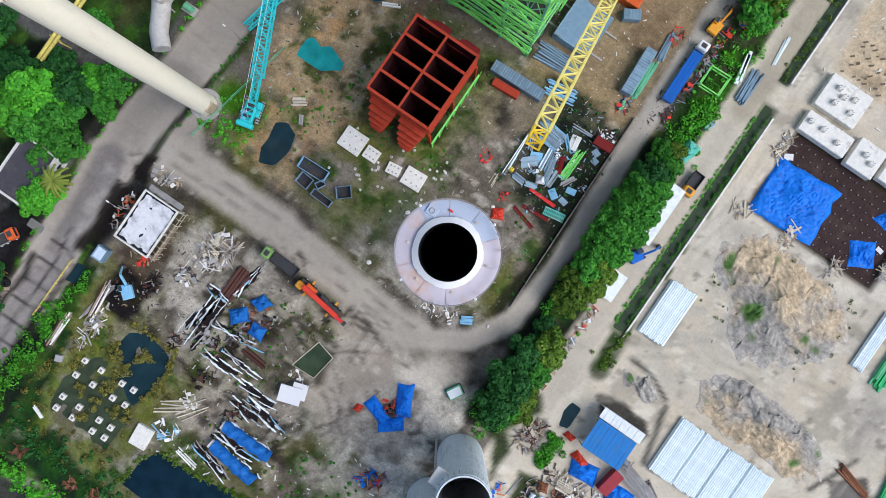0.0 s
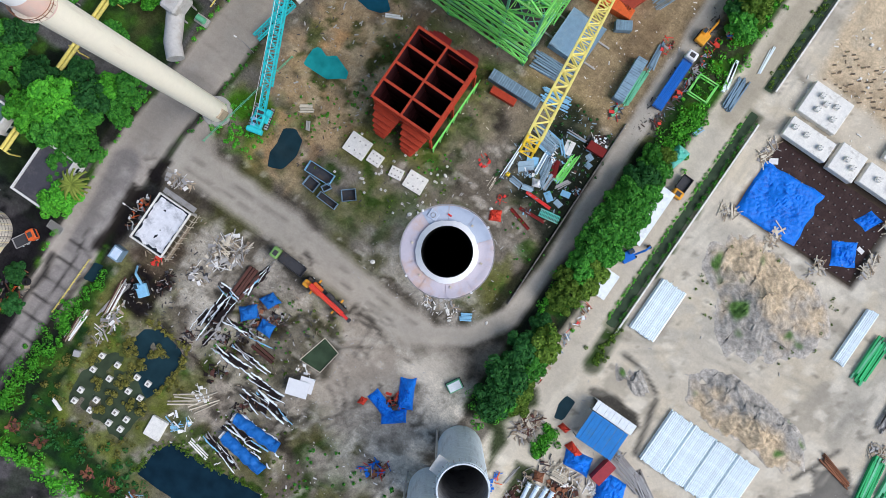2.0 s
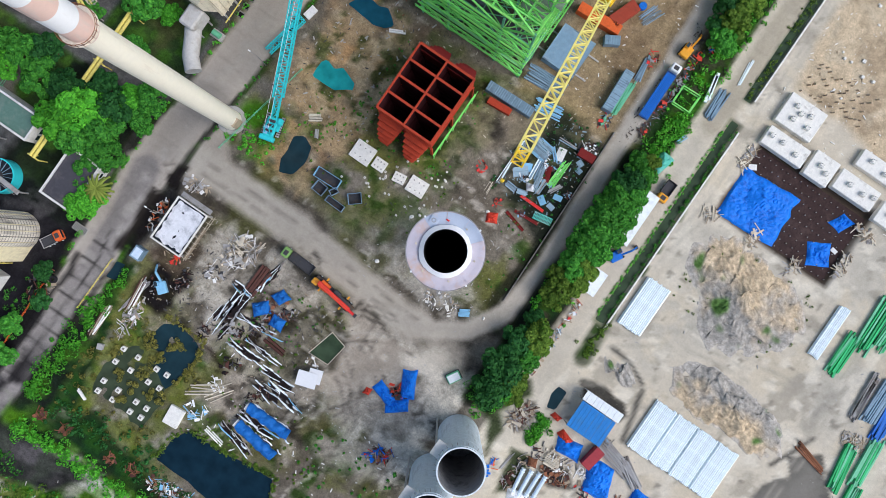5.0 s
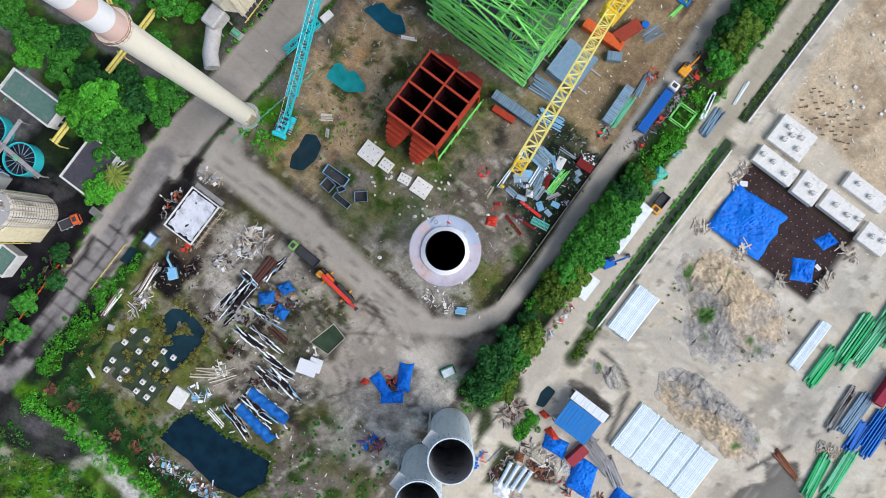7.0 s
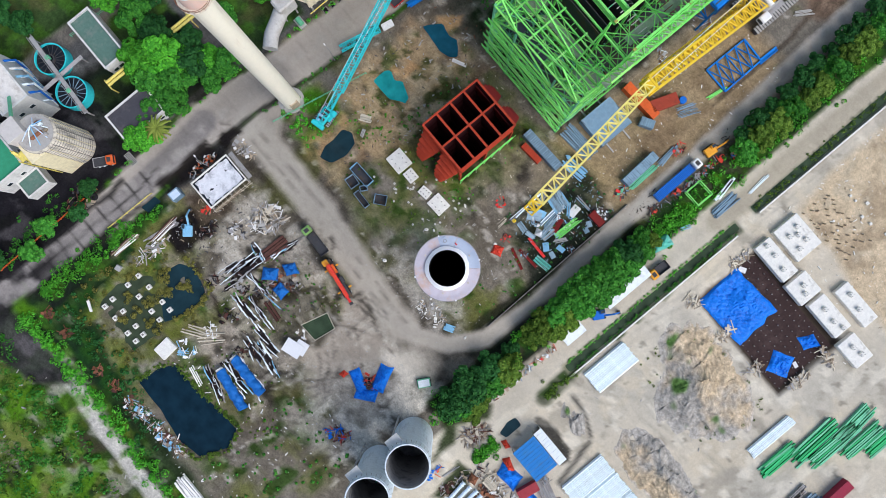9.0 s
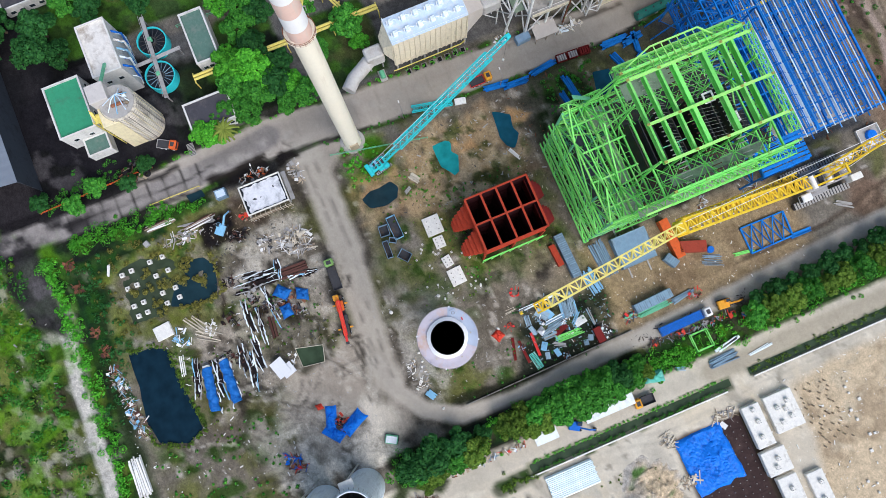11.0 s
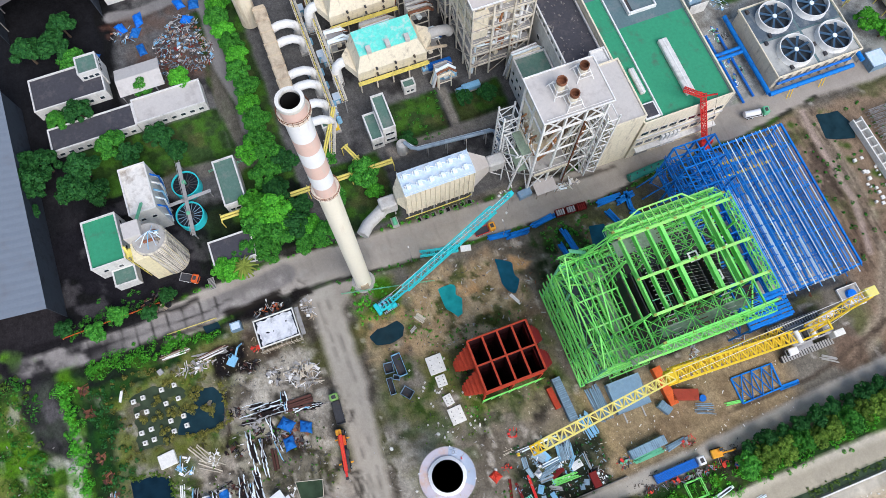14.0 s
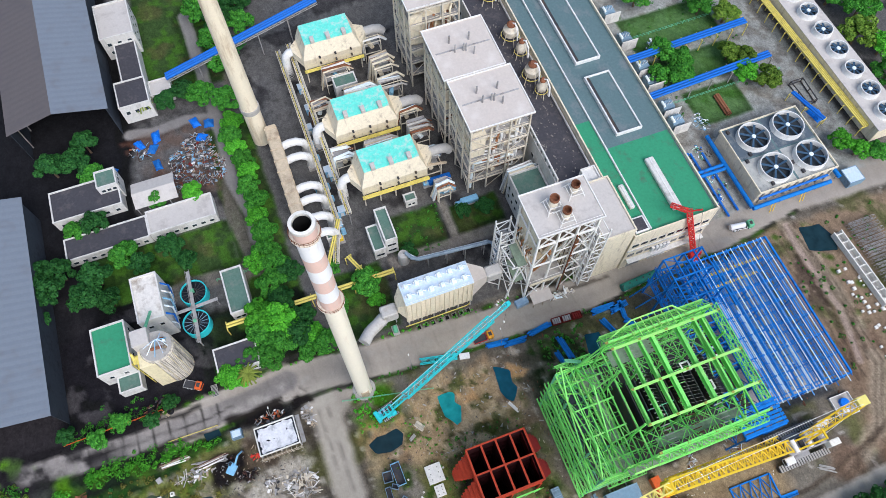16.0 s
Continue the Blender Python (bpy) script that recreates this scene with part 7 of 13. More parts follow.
def flue_stack(x, y, z, r, h, rusty=True):
    t = thing("vent_stack", x, y, z, "short rusty vent stack in a white lattice stand", "vent stack", "vent stacks on the boiler roof")
    part("pipe", Shape().lathe([(r, 0.8), (r, h), (r - 0.15, h), (r - 0.15, 1.0)], 20), beige_steel, t, smooth=True)
    part("mouth", Shape().lathe([(r + 0.02, h - 0.9), (r + 0.08, h - 0.9), (r + 0.08, h + 0.03), (r - 0.16, h + 0.03), (r - 0.16, h - 1.4), (0.05, h - 1.4)], 20), rust, t)
    for sx in (-1, 1):
        for sy in (-1, 1):
            part("stand_leg", Shape().beam((sx * (r + 1.1), sy * (r + 1.1), 0), (sx * (r + 0.15), sy * (r + 0.15), h * 0.62), 0.2), white_steel, t)
    for z1 in (1.2, 2.6):
        f = 1 - z1 / (h * 0.62)
        q = (r + 0.15) + 0.95 * max(f, 0.1)
        part("stand_ring", Shape().beam((-q, -q, z1), (q, -q, z1), 0.16).beam((q, -q, z1), (q, q, z1), 0.16).beam((q, q, z1), (-q, q, z1), 0.16).beam((-q, q, z1), (-q, -q, z1), 0.16), white_steel, t)


orange_rust = material("orange_rust_lagging", (0.44, 0.20, 0.09), 0.85, dirt=(0.22, 0.11, 0.07), dirt_amount=0.35)


def boiler(x0, x1, y0, y1, h, steel, roof, label, casing, bays=3):
    """An open steel boiler house: columns, floors, bracing, casing, ducts and a flat roof."""
    t = thing("boiler_house", (x0 + x1) / 2, (y0 + y1) / 2, 0, label, "boiler house")
    hx, hy = (x1 - x0) / 2, (y1 - y0) / 2
    xs, ys = np.linspace(-hx + 0.4, hx - 0.4, bays + 1), np.linspace(-hy + 0.4, hy - 0.4, bays + 1)
    zs = np.arange(6, h - 1, 6.0)
    for i, x in enumerate(xs):
        for j, y in enumerate(ys):
            if i in (0, bays) or j in (0, bays):
                part("column", Shape().beam((x, y, -0.2), (x, y, h - 0.4), 0.5), steel, t)
    for z in zs:
        for y in (ys[0], ys[-1]):
            part("girder", Shape().beam((xs[0], y, z), (xs[-1], y, z), 0.3, 0.55), steel, t)
            part("rail", Shape().beam((xs[0], y, z + 1.2), (xs[-1], y, z + 1.2), 0.1), steel, t)
        for x in (xs[0], xs[-1]):
            part("girder", Shape().beam((x, ys[0], z), (x, ys[-1], z), 0.3, 0.55), steel, t)
            part("rail", Shape().beam((x, ys[0], z + 1.2), (x, ys[-1], z + 1.2), 0.1), steel, t)
        g = Shape().box(xs[0], xs[-1], ys[0] + 0.4, ys[0] + 2.4, z + 0.2, z + 0.3)
        g.box(xs[-1] - 2.4, xs[-1] - 0.3, ys[0] + 2.4, ys[-1], z + 0.2, z + 0.3)
        part("walkway", g, grey_steel, t)
        part("floor", Shape().box(xs[0] + 0.5, xs[-1] - 0.6, ys[0] + 0.5, ys[-1] - 0.5, z - 0.15, z + 0.05), floor_brown, t, "dusty brown floor")
    lv = [0.0, *zs]
    for k, (za, zb) in enumerate(zip(lv, lv[1:])):
        for i in range(bays):
            if (i + 2 * k) % 3 == 0:
                continue
            a, b = (xs[i], xs[i + 1]) if (i + k) % 2 else (xs[i + 1], xs[i])
            part("brace", Shape().beam((a, ys[0], za), (b, ys[0], zb), 0.19), steel, t)
            a, b = (ys[i], ys[i + 1]) if (i + k) % 2 else (ys[i + 1], ys[i])
            part("brace", Shape().beam((xs[-1], a, za), (xs[-1], b, zb), 0.19), steel, t)
            part("brace", Shape().beam((xs[0], a, za), (xs[0], b, zb), 0.19), steel, t)
    part("furnace_casing", Shape().box(-hx + 2.2, hx - 2.6, -hy + 2.4, hy - 2.5, 9, h - 4, 0.4), casing, t, "dusty furnace casing")
    part("cladding", Shape().box(hx - 2.2, hx - 0.8, -hy + 0.8, -hy + hy * 0.55, h * 0.55, h - 5, 0.05), cream, t, "cream cladding panel")
    part("cladding", Shape().box(-hx + 1, hx - 3, -hy + 0.9, -hy + 1.1, h * 0.5, h - 9, 0.03), cream, t, "cream cladding panel")
    part("hopper", Shape().add([(-hx + 3.4, -hy + 3.4, 9), (hx - 3.6, -hy + 3.4, 9), (hx - 3.6, hy - 2.7, 9), (-hx + 3.4, hy - 2.7, 9), (-1, -1, 4), (1, -1, 4), (1, 1, 4), (-1, 1, 4)],
                               [(0, 1, 5, 4), (1, 2, 6, 5), (2, 3, 7, 6), (3, 0, 4, 7), (4, 5, 6, 7)]), casing, t)
    for k in range(5):
        z = 11 + k * (h - 18) / 5
        part("buckstay", Shape().box(-hx + 2.9, hx - 3.1, -hy + 2.9, -hy + 3.15, z, z + 0.4), steel, t)
        part("buckstay", Shape().box(hx - 3.4, hx - 3.1, -hy + 3.2, hy - 2.5, z, z + 0.4), steel, t)
    for k in range(24):
        y = rng.uniform(-hy + 1, hy - 4)
        z = rng.uniform(8, h - 8)
        part("pipe_run", Shape().tube([(hx - 1.6, y, z), (hx - 1.2, y + 2, z), (hx - 1.2, y + 2, z + rng.uniform(3, 6)), (hx - 2.4, y + 3, z + 6)], rng.uniform(0.18, 0.5), 8), rng.choice((rust, cream, duct_grey, white_paint, orange_rust)), t)
    part("red_duct", Shape().box(hx - 2.6, hx - 0.9, -1.6, 1.4, 14, 17, 0.2), rust, t, "rusty duct box")
    part("roof", Shape().box(-hx - 0.5, hx + 0.5, -hy - 0.5, hy + 0.5, h - 0.4, h, 0.06), roof, t)
    for y in (-hy - 0.35, hy + 0.35):
        part("roof_edge", Shape().box(-hx - 0.5, hx + 0.5, y - 0.15, y + 0.15, h, h + 0.35), white_steel, t)
    for x in (-hx - 0.35, hx + 0.35):
        part("roof_edge", Shape().box(x - 0.15, x + 0.15, -hy - 0.2, hy + 0.2, h, h + 0.35), white_steel, t)
    part("roof_seam", Shape().box(-0.25, 0.25, -hy + 0.8, hy - 0.8, h + 0.004, h + 0.14), grey_steel, t)
    for sx, sy in ((-0.3, -0.35), (0.1, -0.3), (-0.25, 0.3), (0.35, 0.25), (0.15, 0.05), (0.12, -0.02)):
        part("vent_pipe", Shape().rod((sx * hx, sy * hy, h), (sx * hx, sy * hy, h + 3.2), 0.28, n=8), grey_steel, t)
    return t


scorched = material("scorched_tan_casing", (0.64, 0.52, 0.36), 0.8, dirt=(0.16, 0.11, 0.08), dirt_amount=0.4, streak=0.8, dirt_scale=0.4)


def first_boiler():
    """The boiler nearest the road: a flat roof on open X-braced steel, casing set back, decks and tubes in the front bay."""
    t = thing("boiler_house", -74, 60.6, 0, "first boiler house in white open steelwork", "boiler house")
    levels = (0, 12, 24, 36.5, 43.4)
    xs, ys = (-80.0, -74.0, -68.0), (52.0, 57.8, 63.4, 69.4)

    def B(*boxes):
        s = Shape()
        for x0, x1, y0, y1, z0, z1 in boxes:
            s.box(x0 + 74, x1 + 74, y0 - 60.6, y1 - 60.6, z0, z1)
        return s

    def bar(name, p, q, w, mat=white_steel):
        part(name, Shape().beam((p[0] + 74, p[1] - 60.6, p[2]), (q[0] + 74, q[1] - 60.6, q[2]), w), mat, t)
    for x in xs:
        for y in ys:
            if x != -74.0 or y in (52.0, 69.4):
                bar("column", (x, y, -0.2), (x, y, 43.6), 0.55)
    bar("column", (-67.2, 63.2, -0.2), (-67.2, 63.2, 38), 0.36, rust)
    for z in levels[1:]:
        for y in ys:
            bar("girder", (-80, y, z), (-68, y, z), 0.42)
        for x in xs:
            bar("girder", (x, 52, z), (x, 69.4, z), 0.42)
        bar("rail", (-67.8, 52, z + 1.2), (-67.8, 69.4, z + 1.2), 0.1)
    for za, zb in zip(levels, levels[1:]):
        for k, (ya, yb) in enumerate(zip(ys, ys[1:])):
            if k == 2 or za == 36.5 or (k == 0 and za == 0):
                bar("brace", (-68, ya, za), (-68, yb, zb), 0.3)
                bar("brace", (-68, yb, za), (-68, ya, zb), 0.3)
            elif za != 12:
                bar("brace", (-68, ya, za), (-68, yb, zb), 0.26)
        if za < 24:
            for xa, xb in zip(xs, xs[1:]):
                for y in (52.0, 69.4):
                    bar("brace", (xa, y, za), (xb, y, zb), 0.28)
                    bar("brace", (xb, y, za), (xa, y, zb), 0.28)
    for z in (18, 30):                                        # mid rails of the open bay
        bar("cross_tie", (-68, 57.8, z), (-68, 69.4, z), 0.22)
        for y in (63.4, 69.4):
            bar("cross_tie", (-80, y, z), (-68, y, z), 0.22)
    part("furnace_casing", B((-79.4, -74.3, 53.0, 68.8, 5.0, 43.0)), scorched, t, "scorched tan furnace casing")
    part("cladding", B((-79.6, -68.4, 52.3, 52.5, 28.5, 42.9)), cream, t, "cream cladding panel")
    part("cladding", B((-78.4, -73.0, 51.4, 51.6, 16.0, 23.4)), cream, t, "cream cladding panel")
    part("front_deck", B((-73.8, -67.4, 52.6, 63.0, 12.3, 12.5)), concrete, t, "dusty concrete deck")
    part("deck_fascia", B((-67.4, -67.15, 52.6, 63.0, 11.3, 12.6)), cream, t)
    part("upper_deck", B((-73.8, -68.4, 52.6, 68.8, 36.7, 36.85)), floor_brown, t, "dusty brown floor")
    part("rear_deck", B((-73.8, -71.8, 52.6, 69.0, 24.3, 24.45)), floor_brown, t, "dusty brown floor")
    for k in range(13):                                       # screen of hanging tubes across the bay
        x = -73.9 + 0.5 * k
        bar("hanging_tube", (x, 63.1, 13.5), (x, 63.1, 36.4), 0.2, (cream, beige_steel, floor_brown)[k % 3])
    for k in range(5):
        y = 64.4 + k
        bar("hanging_tube", (-70.4, y, 6 + k), (-69.6, y, 34 - 2 * k), 0.34, (grey_steel, beige_steel, orange_rust)[k % 3])
    for k in range(6):                                        # pipe bends at the foot of the cladding
        x = -78.6 + 1.7 * k
        part("pipe_bend", Shape().tube([(x + 74, 51.7 - 60.6, 24.6), (x + 74, 51.6 - 60.6, 28.0 + k % 2), (x + 74.7, 51.8 - 60.6, 29.6), (x + 75.2, 52.2 - 60.6, 31.5)], 0.26, 8), (orange_rust, beige_steel)[k % 2], t)
    for y, z in ((55.2, 20), (60.4, 28), (56.6, 31)):
        part("pipe_run", Shape().tube([(0.2, y - 60.6, z - 7), (3.0, y - 60.6, z - 6.5), (4.2, y + 1.4 - 60.6, z), (3.6, y + 3.4 - 60.6, z + 5), (0.2, y + 4 - 60.6, z + 5)], 0.42, 8), (white_paint, orange_rust, beige_steel)[int(y) % 3], t)
    part("ash_hopper", Shape().add([(-5, -7, 5), (-0.4, -7, 5), (-0.4, 7.6, 5), (-5, 7.6, 5), (-3.4, -1, 1.4), (-2, -1, 1.4), (-2, 1, 1.4), (-3.4, 1, 1.4)], [(0, 1, 5, 4), (1, 2, 6, 5), (2, 3, 7, 6), (3, 0, 4, 7), (4, 5, 6, 7)]), beige_steel, t)
    # low braced frame with grating decks beside the cladding
    for x in (-77.8, -70.4):
        bar("column", (x, 47.0, -0.2), (x, 47.0 if x < -75 else 49.4, 22), 0.45)
        bar("ring_beam", (x, 47.2, 21.8), (x, 52, 21.8), 0.35)
        bar("brace", (x, 47.2, 10), (x, 52, 21.6), 0.26)
    for z in (11, 21.8):
        bar("ring_beam", (-77.8, 47.0, z), (-70.4, 48.2, z), 0.35)
        part("grating", B((-77.6, -70.2, 49.0, 51.8, z + 0.3, z + 0.4)), dusty_grating, t)
    for a, b in ((0.2, 11), (11, 21.8)):
        bar("brace", (-77.8, 47.0, a), (-70.4, 48.2, b), 0.26)
        bar("brace", (-70.4, 48.2, a), (-77.8, 47.0, b), 0.26)
    part("roof", Shape().box(-6.9, 6.9, -9.6, 9.7, 43.6, 44, 0.06), roof_grey, t)
    for y in (-9.45, 9.55):
        part("roof_edge", Shape().box(-6.9, 6.9, y - 0.15, y + 0.15, 44, 44.35), white_steel, t)
    for x in (-6.75, 6.75):
        part("roof_edge", Shape().box(x - 0.15, x + 0.15, -9.3, 9.4, 44, 44.35), white_steel, t)


first_boiler()
flue_stack(-74.6, 58.2, 44, 1.25, 5.2)
flue_stack(-70.6, 60.0, 44, 1.15, 4.6)
flue_stack(-77.0, 65.4, 44, 1.15, 4.4)
boiler(-128.2, -109.6, 49.5, 69.3, 36, beige_steel, roof_taupe, "open beige steel boiler house with dusty flat roof", cream)
boiler(-149.5, -129.6, 48.8, 68.2, 36, beige_steel, roof_taupe, "open beige steel boiler house with dusty flat roof", cream)
boiler(-176, -158, 47, 65, 38, beige_steel, roof_taupe, "open beige steel boiler house with dusty flat roof", cream)
# side towers of the first boiler
for x0, x1, y0, y1, h in ((-82, -78.2, 46.4, 51.0, 31), (-73.4, -66.5, 69.9, 73.4, 36)):
    t = thing("stair_tower", (x0 + x1) / 2, (y0 + y1) / 2, 0, "white steel lattice stair tower beside the boiler", "stair tower", "lattice towers at the boiler")
    hx, hy = (x1 - x0) / 2, (y1 - y0) / 2
    for x in (-hx, hx):
        for y in (-hy, hy):
            part("column", Shape().beam((x, y, -0.2), (x, y, h), 0.4), white_steel, t)
    for k, z in enumerate(np.arange(4, h + 0.1, 5)):
        part("ring_beam", Shape().beam((-hx, -hy, z), (hx, -hy, z), 0.25).beam((hx, -hy, z), (hx, hy, z), 0.25).beam((hx, hy, z), (-hx, hy, z), 0.25).beam((-hx, hy, z), (-hx, -hy, z), 0.25), white_steel, t)
        s = 1 if k % 2 else -1
        part("brace", Shape().beam((-s * hx, -hy, z - 4), (s * hx, -hy, z), 0.2).beam((hx, -s * hy, z - 4), (hx, s * hy, z), 0.2).beam((-hx, -s * hy, z - 4), (-hx, s * hy, z), 0.2), white_steel, t)
        part("stair_flight", Shape().beam((-s * hx * 0.8, 0, z - 4.5), (s * hx * 0.8, 0, z - 0.2), 1.0, 0.2), grey_steel, t)


def precipitator(x0, x1, y0, y1, top, label, vents=True, front=None):
    """A bag filter on legs: tapered casing ends, hoppers, turquoise roof with housings, inlet and outlet ducts."""
    t = thing("dust_filter", (x0 + x1) / 2, (y0 + y1) / 2, 0, label, "dust filter", "dust filters of the plant")
    hx, hy = (x1 - x0) / 2, (y1 - y0) / 2
    low = 7.0
    s = Shape()
    s.add([(-hx, -hy - 2.0, low), (hx, -hy - 2.0, low), (hx, hy + 2.0, low), (-hx, hy + 2.0, low), (-hx, -hy - 2.0, top - 5), (hx + 0.6, -hy - 2.0, top - 5), (hx + 0.6, hy + 2.0, top - 5), (-hx, hy + 2.0, top - 5),
           (-hx, -hy, top), (hx - 1.6, -hy, top), (hx - 1.6, hy, top), (-hx, hy, top)],
          [(3, 2, 1, 0), (0, 1, 5, 4), (1, 2, 6, 5), (2, 3, 7, 6), (3, 0, 4, 7), (4, 5, 9, 8), (5, 6, 10, 9), (6, 7, 11, 10), (7, 4, 8, 11), (8, 9, 10, 11)])
    part("casing", s, cream, t, "cream filter casing")
    part("roof", Shape().add([(-hx + 0.1, -hy - 0.1, top + 0.05), (hx - 1.7, -hy - 0.1, top + 0.05), (hx - 1.7, hy + 0.1, top + 0.05), (-hx + 0.1, hy + 0.1, top + 0.05),
                              (-hx + 0.1, -hy - 0.1, top + 0.25), (hx - 1.7, -hy - 0.1, top + 0.25), (hx - 1.7, hy + 0.1, top + 0.25), (-hx + 0.1, hy + 0.1, top + 0.25)],
                             [(4, 5, 6, 7), (0, 1, 5, 4), (1, 2, 6, 5), (2, 3, 7, 6), (3, 0, 4, 7), (3, 2, 1, 0)]), teal_roof, t, "turquoise roofing with worn white patches")
    for i in range(3):
        y = -hy + 2 * hy * (i + 0.5) / 3
        part("rapper_box", Shape().box(hx - 3.6, hx - 1.4, y - 0.7, y + 0.7, top + 0.1, top + 1.7, 0.1), roof_grey, t)
        for k in range(2):
            z = low + 2.5 + 3 * k
            part("side_motor", Shape().rod((hx + 0.6, y + 1, z), (hx + 1.4, y + 1, z), 0.35, n=10), dark_metal, t)
    for i in range(5):
        y = -hy - 1.6 + (2 * hy + 3.2) * i / 4
        part("rib", Shape().box(hx + 0.05, hx + 0.3, y - 0.1, y + 0.1, low, top - 5), cream, t)
        for x in (-hx + 0.3, hx - 0.2):
            part("leg", Shape().beam((x, y, -0.2), (x, y, low), 0.4), beige_steel, t)
    for i in range(4):
        ya, yb = -hy - 1.9 + (2 * hy + 3.8) * i / 4 + 0.1, -hy - 1.9 + (2 * hy + 3.8) * (i + 1) / 4 - 0.1
        ym = (ya + yb) / 2
        part("hopper", Shape().add([(-hx + 0.3, ya, low), (hx - 0.3, ya, low), (hx - 0.3, yb, low), (-hx + 0.3, yb, low), (-0.4, ym - 0.4, 3.2), (0.4, ym - 0.4, 3.2), (0.4, ym + 0.4, 3.2), (-0.4, ym + 0.4, 3.2)],
                                   [(0, 1, 5, 4), (1, 2, 6, 5), (2, 3, 7, 6), (3, 0, 4, 7), (4, 5, 6, 7)]), beige_steel, t)
    walk_ = part("walkway", Shape().box(hx + 0.6, hx + 2.0, -hy - 2.4, hy + 2.4, low + 0.3, low + 0.42), yellow_pipe, t, "yellow-railed walkway")
    part("handrail", Shape().beam((hx + 1.95, -hy - 2.4, low + 1.5), (hx + 1.95, hy + 2.4, low + 1.5), 0.1), yellow_pipe, walk_)
    for y in np.arange(-hy - 2.4, hy + 2.5, 2.0):
        part("rail_post", Shape().beam((hx + 1.95, y, low + 0.4), (hx + 1.95, y, low + 1.5), 0.08), yellow_pipe, walk_)
    # outlet: tapered nozzle and a bent duct down to the ground on the chimney side
    yo = -hy - 2.0
    part("outlet_nozzle", Shape().add([(-hx + 0.5, yo, low + 1), (hx - 0.5, yo, low + 1), (hx - 0.5, yo, top - 5.5), (-hx + 0.5, yo, top - 5.5), (-1.4, yo - 2.6, low + 3), (1.4, yo - 2.6, low + 3), (1.4, yo - 2.6, low + 6), (-1.4, yo - 2.6, low + 6)],
                                      [(1, 0, 4, 5), (2, 1, 5, 6), (3, 2, 6, 7), (0, 3, 7, 4), (4, 7, 6, 5)]), cream, t)
    part("outlet_duct", Shape().tube([(0, yo - 2.4, low + 4.5), (0, yo - 3.8, low + 4.4), (0, yo - 5.0, low + 3.2), (0, yo - 5.4, low + 1.2), (0, yo - 5.6, 2.0)], 1.5, 14), white_paint, t, "white bent outlet duct", smooth=True)
    yi = hy + 2.0
    part("inlet_nozzle", Shape().add([(-hx + 0.5, yi, low + 1), (hx - 0.5, yi, low + 1), (hx - 0.5, yi, top - 5.5), (-hx + 0.5, yi, top - 5.5), (-1.6, yi + 3, low + 3), (1.6, yi + 3, low + 3), (1.6, yi + 3, low + 6.2), (-1.6, yi + 3, low + 6.2)],
                                     [(0, 1, 5, 4), (1, 2, 6, 5), (2, 3, 7, 6), (3, 0, 4, 7), (4, 5, 6, 7)]), cream, t)
    part("inlet_duct", Shape().tube([(0, yi + 2.8, low + 4.6), (0, yi + 6, low + 4.8), (0, yi + 8.5, low + 4.2), (0, yi + 9.6, low + 2.6)], 1.6, 14), duct_grey, t, smooth=True)
    for z in np.arange(0.5, 5, 1.0):
        part("duct_rib", Shape().lathe([(1.6, z), (1.72, z), (1.72, z + 0.15), (1.6, z + 0.15)], 14, 0, yo - 5.6), duct_grey, t)


precipitator(-127.6, -117.0, 18.0, 36.0, 17.0, "cream dust filter with turquoise roof and yellow walkways")
precipitator(-149.6, -139.0, 16.0, 33.5, 17.0, "plain cream dust filter with turquoise roof")
precipitator(-184.0, -173.0, 14.5, 31.5, 17.0, "cream dust filter with turquoise roof beyond the others")


